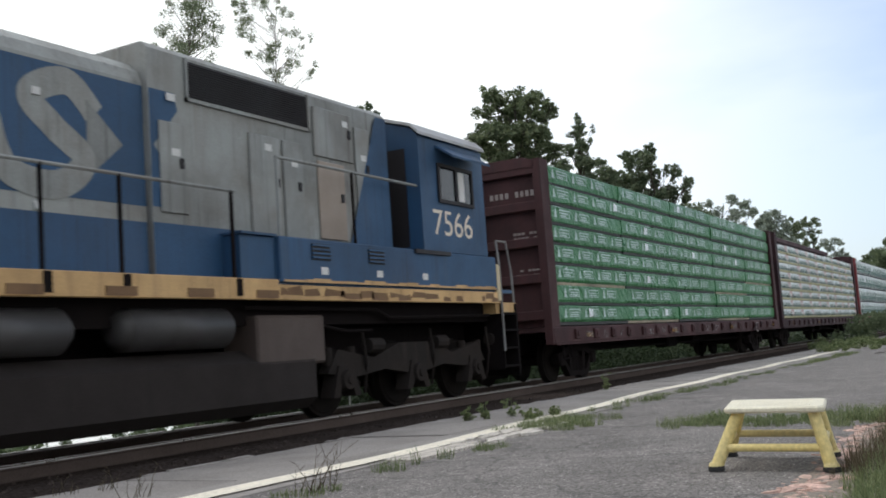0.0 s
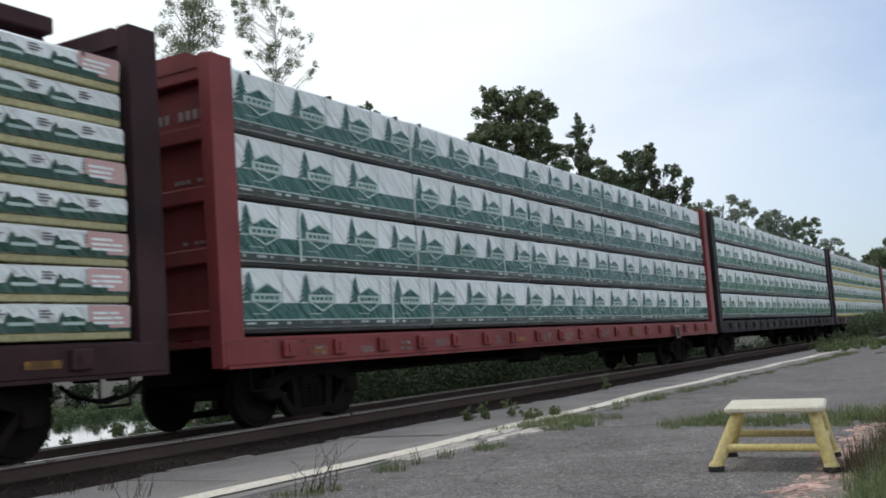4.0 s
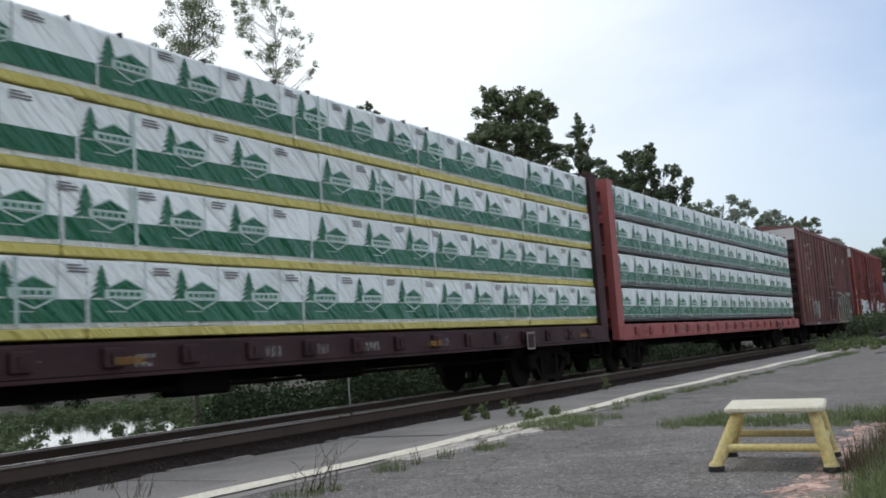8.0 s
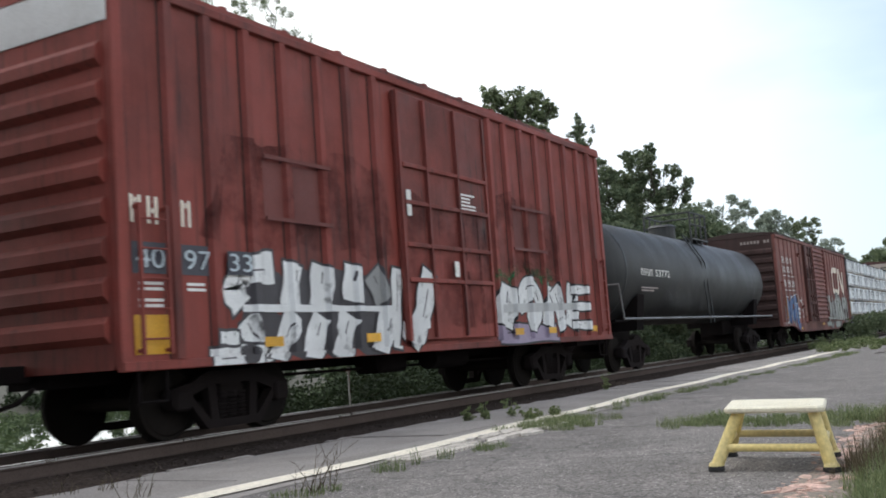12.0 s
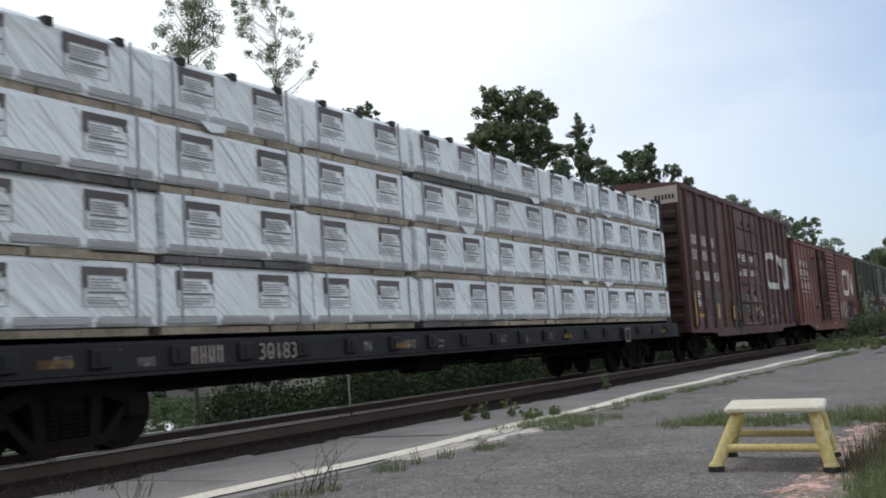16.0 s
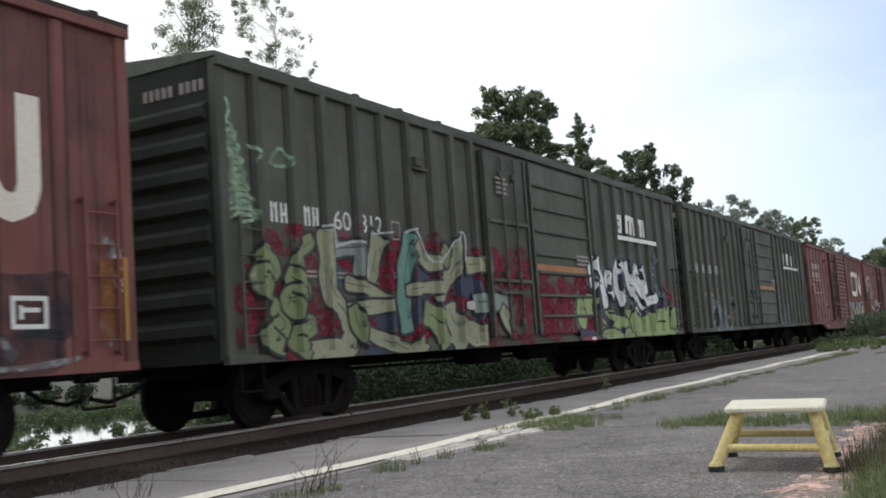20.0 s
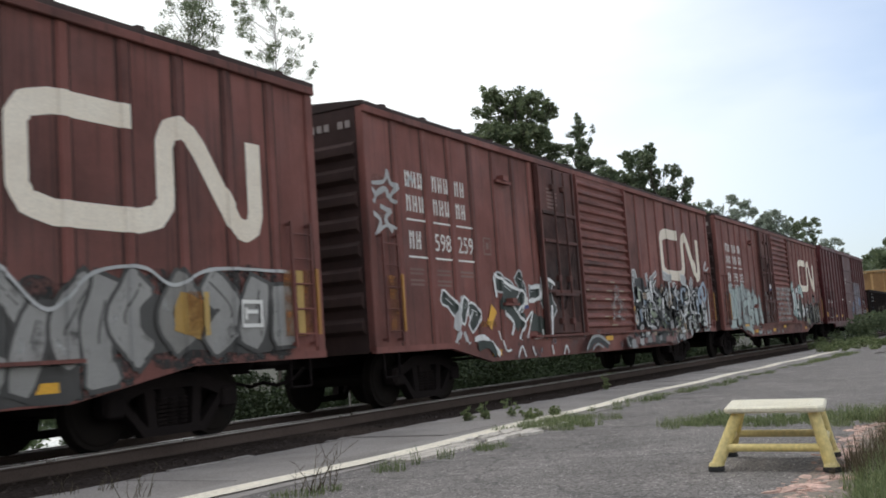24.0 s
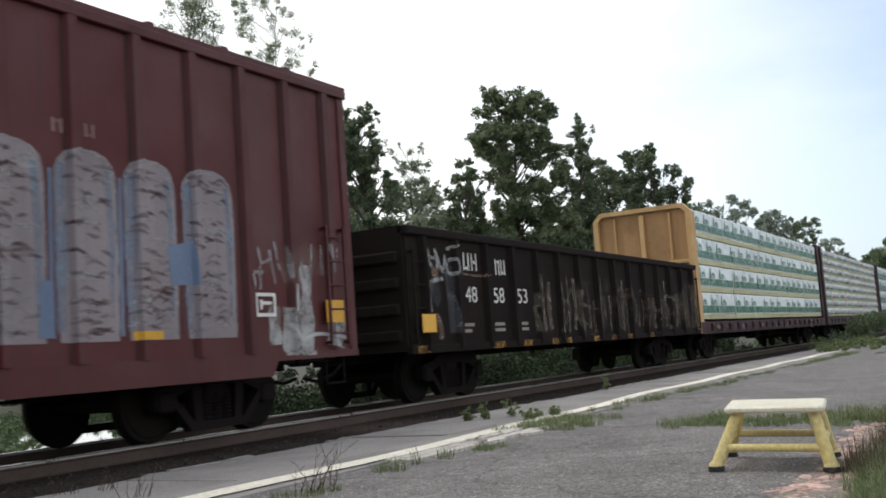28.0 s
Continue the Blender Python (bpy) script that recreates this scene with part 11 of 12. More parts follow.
def make_platform():
    rnd = random.Random(3)
    # asphalt surface with a slightly uneven top
    m = Mesh()
    xs = [-30, -10, -4] + [k * 0.8 for k in range(-2, 45)] + [40, 46, 60, 90, 140]
    ys = [1.12, 1.6, 2.2, 2.8, 3.4, 3.9, 4.34]
    n = len(ys)
    v = [(x, y, 0.012 * noise.noise(Vector((x * 0.35, y * 0.5, 0))) - 0.006) for x in xs for y in ys]
    m.add(v, [(i * n + j, (i + 1) * n + j, (i + 1) * n + j + 1, i * n + j + 1) for i in range(len(xs) - 1) for j in range(n - 1)])
    a = solid("platform", m, ASPHALT, "cracked grey asphalt platform with weeds in its joints", "platform", kind="structure")
    part("platform_base", Mesh().box(-30, 140, 1.13, 4.34, -0.25, -0.022), ASPHALT, a)
    # concrete edge slabs, each with a chipped lip
    for k in range(44):
        x0, x1 = -8 + k * 1.52, -8 + (k + 1) * 1.52 - 0.012
        q = Mesh()
        e = [EDGE_Y - 0.13 + rnd.uniform(-0.035, 0.02) for _ in range(7)]
        pts = [(x0 + (x1 - x0) * i / 6, e[i]) for i in range(7)]
        top = [(x0, 4.98), (x1, 4.98)] + pts[::-1]
        nn = len(top)
        h = rnd.uniform(-0.006, 0.006)
        q.add([(p[0], p[1], h) for p in top] + [(p[0], p[1], -0.16) for p in top], [tuple(range(nn)), tuple(range(2 * nn - 1, nn - 1, -1))] + [(i, (i + 1) % nn, nn + (i + 1) % nn, nn + i) for i in range(nn)])
        part("edge_slab", q, CONCRETE, a)
    # a broken outer lip, cracked off the slabs
    x = -8.0
    while x < 58:
        w = rnd.uniform(0.25, 1.1)
        q = Mesh()
        n = 6
        y0, hz = EDGE_Y - 0.095 + rnd.uniform(-0.01, 0.02), rnd.uniform(-0.035, -0.004)
        inner = [(x + (w - 0.02) * i / n, y0 + rnd.uniform(-0.012, 0.012)) for i in range(n + 1)]
        outer = [(x + (w - 0.02) * i / n, EDGE_Y + rnd.uniform(-0.035, 0.03)) for i in range(n + 1)]
        ring = inner + outer[::-1]
        k = len(ring)
        q.add([(p[0], p[1], hz + rnd.uniform(-0.006, 0.006)) for p in ring] + [(p[0], p[1], -0.15) for p in ring], [tuple(range(k))] + [(i, (i + 1) % k, k + (i + 1) % k, k + i) for i in range(k)])
        part("edge_lip", q, CONCRETE, a)
        x += w
    # lower lip of older concrete below the edge
    m = Mesh()
    x = -8.0
    while x < 60:
        w = rnd.uniform(0.5, 1.8)
        m.box(x, x + w - 0.02, EDGE_Y - 0.2, EDGE_Y + rnd.uniform(0.05, 0.12), -0.24, -0.165 + rnd.uniform(-0.02, 0.02))
        x += w
    part("edge_footing", m, CONCRETE, a)
    # painted line
    m = Mesh()
    x = -6.0
    while x < 31.5:
        w = 0.5
        # the line wanders a little, and lies further out along the platform
        ya, yb = (4.46 + 0.05 * math.cos(q * 1.3) + min(0.24, 0.045 * max(0, q - 9)) for q in (x, x + w))
        j0, j1 = rnd.uniform(-0.012, 0.012), rnd.uniform(-0.012, 0.012)
        m.add([(x, ya + j0, 0.013), (x + w, yb + j1, 0.013), (x + w, yb + 0.24 + rnd.uniform(-0.01, 0.01), 0.013), (x, ya + 0.24, 0.013)], [(0, 1, 2, 3)])
        x += w
    part("edge_line", m, LINE_PAINT, a, "worn cream safety line")
    part("line_strip", Mesh().box(-8, 60, 4.35, 4.975, -0.2, 0.002), CONCRETE, a)
    # broken strip of pale concrete beside the line
    for k in range(13):
        # ribs of an old grooved slab that shows between the line and the asphalt
        x = 6.72 + k * 0.085
        q = Mesh().box(-0.026, 0.026, 0, 0.30 + 0.03 * math.sin(k), -0.05, 0.017, 0, 0.006)
        p = part("slab_rib", q, CHIPS, a, at=(x, 4.10, 0))
        p.rotation_euler = (0, 0, rnd.uniform(-0.05, 0.05))
    for k in range(46):
        x = 7.75 + rnd.random() * 2.0
        y = rnd.uniform(4.06, 4.44)
        r = rnd.uniform(0.06, 0.19)
        q = Mesh()
        pts = [(x + r * rnd.uniform(0.7, 1.4) * math.cos(t), y + r * 0.6 * rnd.uniform(0.6, 1.1) * math.sin(t)) for t in spread(0, 5.4, 6)]
        q.add([(p[0], p[1], 0.016 + rnd.uniform(0, 0.008)) for p in pts] + [(p[0], p[1], -0.05) for p in pts], [tuple(range(6))] + [(i, 6 + i, 6 + (i + 1) % 6, (i + 1) % 6) for i in range(6)])
        part("concrete_chip", q, CHIPS, a, "broken pale concrete pieces")
    # second slab further along, behind a band of weeds
    solid("pavement", Mesh().box(27.8, 60, -6, 3.3, -0.2, 0.03, 0, 0.02), ASPHALT, "further asphalt slab beyond a strip of weeds", "pavement", kind="structure")
    # crumbled brick edging
    ob = thing("brick_edging", "crumbled pink brick edging along the asphalt", "edging", kind="structure")
    solid("pavement", Mesh().box(3.6, 14, 0.5, 1.14, -0.1, -0.004, 0, 0.003), paint("gritty_soil", (0.24, 0.195, 0.16), 0.95, dirt=(0.13, 0.115, 0.09), amount=0.7, streak=0, grain=0.4, bump=0.5, fine=45, vary=0), "strip of pale gritty soil beside the asphalt", "soil", kind="structure")
    for k in range(280):
        x = 4.4 + rnd.random() * 4.4
        y = 1.0 + 0.028 * (x - 5) + rnd.gauss(0, 0.075)
        r = rnd.uniform(0.012, 0.035) if k % 4 else rnd.uniform(0.05, 0.085)
        h = rnd.uniform(0.003, 0.011)
        q, n = Mesh(), 7
        ring = [(r * rnd.uniform(0.6, 1.25) * math.cos(t), r * rnd.uniform(0.45, 0.9) * math.sin(t)) for t in spread(0, 5.386, n)]
        q.add([(p[0], p[1], -0.03) for p in ring] + [(p[0] * 0.93, p[1] * 0.93, h * rnd.uniform(0.5, 1)) for p in ring] + [(rnd.uniform(-0.3, 0.3) * r, 0, h * 1.25)], [(i, (i + 1) % n, n + (i + 1) % n, n + i) for i in range(n)] + [(n + i, n + (i + 1) % n, 2 * n) for i in range(n)])
        p = part("brick", q, BRICK, ob, at=(x, y, -0.008))
        p.rotation_euler = (rnd.uniform(-0.15, 0.15), rnd.uniform(-0.15, 0.15), rnd.uniform(0, 3.1))


# ---- plants ----
def leaf_cloud(centres, n, size, seed, flat=0.6):
    """Small pointed leaves scattered round centres (x, y, z, radius)."""
    rng = np.random.default_rng(seed)
    C = np.array(centres, float)
    w = C[:, 3] ** 2
    idx = rng.choice(len(C), n, p=w / w.sum())
    d = rng.normal(size=(n, 3))
    d /= np.linalg.norm(d, axis=1)[:, None]
    r = C[idx, 3] * rng.random(n) ** 0.45
    P = C[idx, :3] + d * r[:, None] * np.array((1, 1, 0.8))
    a = rng.normal(size=(n, 3))
    a[:, 2] *= flat
    a /= np.linalg.norm(a, axis=1)[:, None]
    b = np.cross(a, rng.normal(size=(n, 3)))
    b /= np.linalg.norm(b, axis=1)[:, None]
    s = size * rng.uniform(0.6, 1.3, n)[:, None]
    V = np.stack([P - a * s, P + b * s * 0.42, P + a * s, P - b * s * 0.42], 1).reshape(-1, 3)
    return V


def leaf_mesh(name, V, mat):
    me = bpy.data.meshes.new(name)
    n = len(V) // 4
    me.vertices.add(len(V))
    me.vertices.foreach_set("co", V.astype(np.float32).ravel())
    me.loops.add(4 * n)
    me.loops.foreach_set("vertex_index", np.arange(4 * n, dtype=np.int32))
    me.polygons.add(n)
    me.polygons.foreach_set("loop_start", np.arange(0, 4 * n, 4, dtype=np.int32))
    me.materials.append(mat)
    me.update(calc_edges=True)
    me.validate()
    return me


BARK = paint("grey_bark", (0.09, 0.075, 0.06), 0.9, dirt=(0.04, 0.034, 0.028), amount=0.6, grain=0.3, fine=18, vary=0.1)
LEAF_DARK = leafy("dark_maple_leaves", (0.075, 0.105, 0.06), (0.22, 0.255, 0.15))
LEAF_MAPLE = leafy("maple_leaves", (0.085, 0.115, 0.06), (0.25, 0.285, 0.155))
# mid and hazy greens are lightened to paint distance haze into the leaves
LEAF_MID = leafy("mid_green_leaves", (0.08, 0.105, 0.055), (0.19, 0.23, 0.125))
LEAF_HAZE = leafy("haze_tinted_leaves", (0.22, 0.255, 0.20), (0.42, 0.46, 0.37))
LEAF_REED = leafy("river_reeds", (0.05, 0.075, 0.03), (0.13, 0.165, 0.08), 0.7, 0.3)
LEAF_LIGHT = leafy("light_green_leaves", (0.12, 0.15, 0.085), (0.26, 0.30, 0.18), 0.6, 0.5)
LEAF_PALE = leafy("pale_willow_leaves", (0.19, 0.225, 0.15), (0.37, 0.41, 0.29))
# brush green kept near black: the bank's shade is put into the colour
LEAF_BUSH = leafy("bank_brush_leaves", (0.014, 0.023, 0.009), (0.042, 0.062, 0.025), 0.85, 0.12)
GRASS = leafy("weedy_grass", (0.10, 0.135, 0.055), (0.27, 0.30, 0.15), 0.7)
DRY = leafy("dry_stalks", (0.07, 0.055, 0.035), (0.16, 0.13, 0.08), 0.8)


def tree(label, x, y, base, lobes, mat, seed, size=0.15, thick=1.0, open_=0.0, deep=1.0, slim=1.0, skirt=0.0):
    """A trunk, limbs that rise into lobes (across, up, radius), twigs and small leaves in clumps about each lobe."""
    rnd = random.Random(seed)
    ob = thing("tree", label, "tree", "trees behind the track", (x, y, base))
    az = math.atan2(y, x)
    right, away = Vector((math.sin(az), -math.cos(az), 0)), Vector((math.cos(az), math.sin(az), 0))
    height = max(q[1] + q[2] for q in lobes)
    if skirt:
        # lower boughs that close the crown down to the undergrowth
        low, span = min(q[1] for q in lobes), max(q[0] for q in lobes) - min(q[0] for q in lobes)
        mid, k = sum(q[0] for q in lobes) / len(lobes), 0
        lobes = list(lobes)
        while low - 1.1 > 3:
            low -= 0.95
            for u in (-0.5, -0.17, 0.17, 0.5):
                lobes.append((mid + u * span * 1.1 + rnd.uniform(-0.3, 0.3), low + rnd.uniform(-0.4, 0.4), skirt * rnd.uniform(0.75, 1.2)))
    mid_s = sum(q[0] for q in lobes) / len(lobes)
    m = Mesh()
    r0 = (height * 0.011 + 0.04) * slim
    pts = []
    for k in range(11):
        f = k / 10
        pts.append(right * (mid_s * f + math.sin(k * 1.3 + seed) * 0.012 * height * f) + away * (math.cos(k * 0.9 + seed) * 0.012 * height * f) + Vector((0, 0, -0.3 + (height * 0.95 + 0.3) * f)))
    for k in range(10):
        m.tube(pts[k], pts[k + 1], r0 * (1 - 0.092 * k), r0 * (1 - 0.092 * (k + 1)), 9, caps=False)
    cs, total = [], 0.0
    for s, z, R in lobes:
        # each lobe seen from the track has another one or two behind and before it
        for d in (rnd.uniform(-0.5, 0.5), rnd.uniform(0.8, 1.8) * deep, -rnd.uniform(0.8, 1.6) * deep):
            if abs(d) > 0.6 and rnd.random() < 0.35 + open_ * 0.5:
                continue
            c = right * (s + rnd.uniform(-0.2, 0.2) * R) + away * (d * 2.2 * R ** 0.6) + Vector((0, 0, z - (0.35 * R if abs(d) > 0.6 else 0)))
            rr_ = R * (1.0 if abs(d) < 0.6 else rnd.uniform(0.75, 0.95))
            out = (c - Vector((pts[5].x, pts[5].y, c.z))).length
            f = max(0.25, min(0.95, (c.z - out * (0.35 if slim < 0.5 else 0.6) - 0.3 * R) / height))
            i = min(9, int(f * 10))
            p = pts[i].lerp(pts[i + 1], f * 10 - i)
            mid = p.lerp(c, 0.55) + Vector((0, 0, -0.08 * out))
            rr = (r0 * (1 - 0.85 * f) * 0.42 + 0.01) * (0.6 if slim < 0.5 else 1.0)
            m.tube(p, mid, rr, rr * 0.65, 6, caps=False)
            m.tube(mid, c, rr * 0.65, rr * 0.3, 5, caps=False)
            n = 9 if R < 0.5 else 16
            for j in range(n):
                if rnd.random() < open_:
                    continue
                v = Vector((rnd.gauss(0, 1), rnd.gauss(0, 1), rnd.gauss(0.15, 0.85))).normalized() * rr_ * rnd.uniform(0.35, 0.95)
                q = c + v
                if j % 2 == 0:
                    m.tube(c, q, rr * 0.3, rr * 0.1, 4, caps=False)
                cs.append((q.x, q.y, q.z, rr_ * (rnd.uniform(0.8, 1.5) if slim < 0.5 else rnd.uniform(0.26, 0.5))))
            total += rr_ * rr_
    part("trunk", m, BARK, ob)
    part("crown", leaf_mesh("crown", leaf_cloud(cs, int(total * thick * 11.0 / (size * size)), size, seed), mat), mat, ob)
    return ob


def brush(label, spots, leaves, size, mat, seed, category="bushes"):
    ob = new("brush", leaf_mesh("brush", leaf_cloud(spots, leaves, size, seed), mat))
    return tagged(ob, label, category, kind="stuff")


def blades(spots, mat, seed, label, name="grass", per=60, h=0.18, lean=0.5, wide=0.006):
    """Grass: thin bent blades round spots (x, y, radius, scale)."""
    rng = np.random.default_rng(seed)
    vs = []
    for x, y, r, s in spots:
        n = int(per * (r / 0.2) ** 1.5) + 6
        a = rng.random(n) * 6.283
        d = r * np.sqrt(rng.random(n))
        px, py = x + d * np.cos(a), y + d * np.sin(a)
        ang = rng.random(n) * 6.283
        hh = h * s * rng.uniform(0.35, 1.15, n)
        out = hh * lean * rng.uniform(0.1, 1.0, n)
        ww = wide * rng.uniform(0.6, 1.3, n)
        c, si = np.cos(ang), np.sin(ang)
        z0 = np.zeros(n) - 0.01
        A = np.stack([px - si * ww, py + c * ww, z0], 1)
        B = np.stack([px + si * ww, py - c * ww, z0], 1)
        mx, my, mz = px + c * out * 0.35, py + si * out * 0.35, hh * 0.62
        M0 = np.stack([mx - si * ww * 0.8, my + c * ww * 0.8, mz], 1)
        M1 = np.stack([mx + si * ww * 0.8, my - c * ww * 0.8, mz], 1)
        T0 = np.stack([px + c * out - si * ww * 0.15, py + si * out + c * ww * 0.15, hh], 1)
        T1 = np.stack([px + c * out + si * ww * 0.15, py + si * out - c * ww * 0.15, hh], 1)
        vs.append(np.stack([A, B, M1, M0, M0, M1, T1, T0], 1).reshape(-1, 3))
    ob = new(name, leaf_mesh(name, np.concatenate(vs), mat))
    return tagged(ob, label, "weeds", kind="stuff")


def make_plants():
    rnd = random.Random(9)
    tree("sparse half-bare tree with thin open foliage behind the track", 29.9, 28.3, -2, [(-0.4, 17.1, 0.2), (-0.7, 17.1, 0.12), (0.3, 17.2, 0.35), (0.8, 17.0, 0.35), (1.1, 17.4, 0.3), (0.6, 17.6, 0.35), (1.2, 16.7, 0.3), (1.5, 17.0, 0.2), (0.4, 16.4, 0.35), (-0.2, 16.1, 0.35), (-0.6, 16.3, 0.25), (0.8, 16.4, 0.3), (0.0, 15.8, 0.35), (0.6, 15.9, 0.3), (-1.1, 15.9, 0.16), (-0.3, 17.5, 0.16), (1.3, 15.9, 0.2), (1.7, 16.5, 0.12), (-0.6, 15.4, 0.25), (0.2, 15.4, 0.35), (0.6, 18.2, 0.42), (0.1, 18.5, 0.32), (1.1, 18.6, 0.37), (0.7, 19.2, 0.37), (0.4, 14.7, 0.32), (1.1, 15.0, 0.23)], LEAF_LIGHT, 8, 0.055, 0.72, 0.25, 0.8, 0.4)
    tree("sparse half-bare tree with thin open foliage behind the track", 36.1, 29.1, -2, [(-1.1, 19.4, 0.16), (-0.7, 19.5, 0.21), (-0.2, 19.5, 0.26), (0.2, 19.3, 0.21), (-0.9, 18.6, 0.24), (-0.5, 18.5, 0.26), (-0.4, 17.8, 0.16), (-0.9, 18.1, 0.16), (0.5, 18.7, 0.21), (1.1, 19.0, 0.16), (1.4, 18.8, 0.16), (0.8, 19.5, 0.13), (1.0, 18.0, 0.21), (1.5, 18.0, 0.21), (1.9, 17.7, 0.13), (2.3, 17.9, 0.11), (0.8, 17.4, 0.24), (1.3, 17.1, 0.21), (1.7, 16.9, 0.18), (0.4, 17.1, 0.21), (-0.1, 17.0, 0.21), (0.3, 16.7, 0.21), (1.2, 16.5, 0.18), (2.4, 16.5, 0.11), (2.2, 16.1, 0.13), (-0.6, 17.0, 0.16), (0.0, 20.2, 0.32), (-0.4, 20.8, 0.26), (0.6, 15.9, 0.24)], LEAF_LIGHT, 3, 0.052, 0.95, 0.25, 0.8, 0.32)
    tree("dark leafy tree with a ragged crown behind the track", 44.6, 29.9, -2, [(0.3, 15.9, 0.37), (0.8, 16.2, 0.24), (0.6, 15.4, 0.49), (1.2, 15.7, 0.24), (0.0, 14.8, 0.55), (0.9, 14.6, 0.43), (-0.5, 15.5, 0.49), (-0.4, 13.9, 0.61), (0.3, 13.9, 0.43), (-0.8, 14.7, 0.61), (-0.6, 12.9, 0.61), (0.3, 12.7, 0.55), (1.0, 12.9, 0.36), (1.5, 12.4, 0.3), (0.5, 11.9, 0.6), (1.7, 11.8, 0.45), (-0.4, 11.3, 0.6), (-0.2, 15.0, 0.6), (0.2, 13.2, 0.7), (-0.9, 13.6, 0.6), (-1.0, 12.2, 0.6), (0.9, 13.7, 0.5), (0.5, 11.0, 0.54), (1.7, 10.7, 0.48), (-0.7, 11.9, 0.36), (0.6, 9.8, 0.7), (1.6, 9.5, 0.6)], LEAF_DARK, 12, 0.12, 1.9, skirt=0.9)
    tree("pale feathery young tree behind the track", 50.4, 30.3, -2, [(0.3, 14.6, 0.4), (0.9, 14.7, 0.33), (0.5, 13.9, 0.53), (1.2, 13.7, 0.33), (-0.2, 13.6, 0.47), (0.8, 12.9, 0.6), (0.1, 12.4, 0.53), (1.2, 12.3, 0.4), (-0.6, 14.1, 0.27), (1.7, 12.5, 0.27), (0.5, 11.5, 0.6), (1.7, 11.5, 0.46), (-0.3, 11.6, 0.4), (-0.4, 15.1, 0.13), (-1.2, 15.4, 0.17), (-0.9, 14.7, 0.23), (-1.2, 13.4, 0.3), (0.6, 10.3, 0.7), (1.6, 10.2, 0.6)], LEAF_PALE, 13, 0.085, 0.95, 0.05, 1.0, 0.5, 0.8)
    tree("small dark leafy tree behind the track", 55.5, 29.4, -2, [(0.0, 14.3, 0.43), (0.5, 14.4, 0.35), (-0.2, 13.4, 0.5), (0.7, 13.5, 0.5), (0.2, 12.6, 0.64), (1.1, 12.4, 0.35), (-0.5, 12.3, 0.5), (0.7, 11.5, 0.64), (-0.7, 11.4, 0.57), (1.2, 13.3, 0.21), (1.7, 12.7, 0.21), (-1.0, 12.7, 0.28), (0.1, 10.3, 0.8), (-1.4, 10.6, 0.6)], LEAF_DARK, 14, 0.13, 1.6, skirt=0.8)
    tree("tall full maple with dark green foliage behind the track", 59.8, 28.1, -2, [(-0.7, 19.1, 0.83), (0.7, 19.2, 0.82), (-1.5, 18.2, 0.75), (0.0, 18.2, 0.94), (1.5, 18.1, 0.93), (2.3, 18.8, 0.67), (2.7, 17.8, 0.67), (-2.3, 16.9, 0.52), (-1.8, 16.3, 0.67), (-0.5, 16.7, 1.05), (1.2, 16.6, 1.04), (2.3, 16.5, 0.82), (2.8, 15.3, 0.82), (1.5, 14.9, 1.12), (-0.4, 15.0, 0.93), (-1.3, 15.7, 0.56), (-0.2, 13.3, 1.12), (1.7, 13.1, 1.11), (-1.2, 14.1, 0.45), (3.2, 13.4, 0.67), (0.5, 11.7, 1.11), (-1.0, 12.2, 0.52), (2.7, 11.6, 0.92)], LEAF_MAPLE, 15, 0.15, 1.7, skirt=1.1)
    tree("slim dark tree beside the tall maple", 70.1, 27.9, -2, [(0.8, 19.5, 0.3), (0.9, 18.7, 0.51), (0.4, 18.0, 0.51), (1.0, 17.2, 0.59), (1.9, 18.7, 0.21), (1.7, 17.6, 0.25), (0.1, 16.7, 0.68), (1.1, 16.0, 0.76), (-0.4, 15.7, 0.76), (0.1, 14.4, 0.93), (-0.1, 17.2, 0.34), (0.2, 12.9, 0.93), (1.4, 14.0, 0.8)], LEAF_DARK, 16, 0.15, 1.6, skirt=0.9)
    tree("dark leafy tree behind the track", 79.8, 29.4, -2, [(0.3, 17.6, 0.57), (0.8, 16.5, 0.76), (-0.6, 16.2, 0.85), (0.9, 14.8, 1.04), (-0.3, 14.7, 0.95), (0.3, 13.2, 1.13), (1.8, 14.5, 0.75), (1.7, 12.6, 1.0)], LEAF_DARK, 27, 0.16, 1.6, skirt=1.1)
    tree("dark leafy tree with a pointed crown behind the track", 92.3, 29.0, -2, [(-1.8, 20.1, 0.75), (-1.4, 19.0, 0.86), (0.4, 20.7, 0.59), (0.0, 19.4, 1.07), (-0.9, 17.8, 1.28), (0.6, 17.9, 0.85), (1.7, 18.4, 0.48), (2.5, 18.0, 0.64), (3.4, 16.8, 0.64), (2.1, 16.4, 0.96), (-2.6, 17.5, 1.07), (0.7, 16.0, 1.06), (3.9, 17.2, 0.26), (-1.6, 16.0, 1.34), (3.3, 15.5, 0.53), (1.4, 14.4, 1.17), (-1.3, 14.1, 1.39)], LEAF_DARK, 18, 0.17, 1.6, skirt=1.3)
    # distant trees from here take paler leaves that stand for haze
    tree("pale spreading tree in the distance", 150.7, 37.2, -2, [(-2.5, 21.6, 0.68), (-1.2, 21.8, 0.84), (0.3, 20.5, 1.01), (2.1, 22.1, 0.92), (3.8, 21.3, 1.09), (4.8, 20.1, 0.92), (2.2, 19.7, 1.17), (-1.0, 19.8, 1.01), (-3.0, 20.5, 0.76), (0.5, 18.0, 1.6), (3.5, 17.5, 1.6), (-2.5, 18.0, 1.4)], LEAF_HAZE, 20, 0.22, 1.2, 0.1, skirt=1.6)
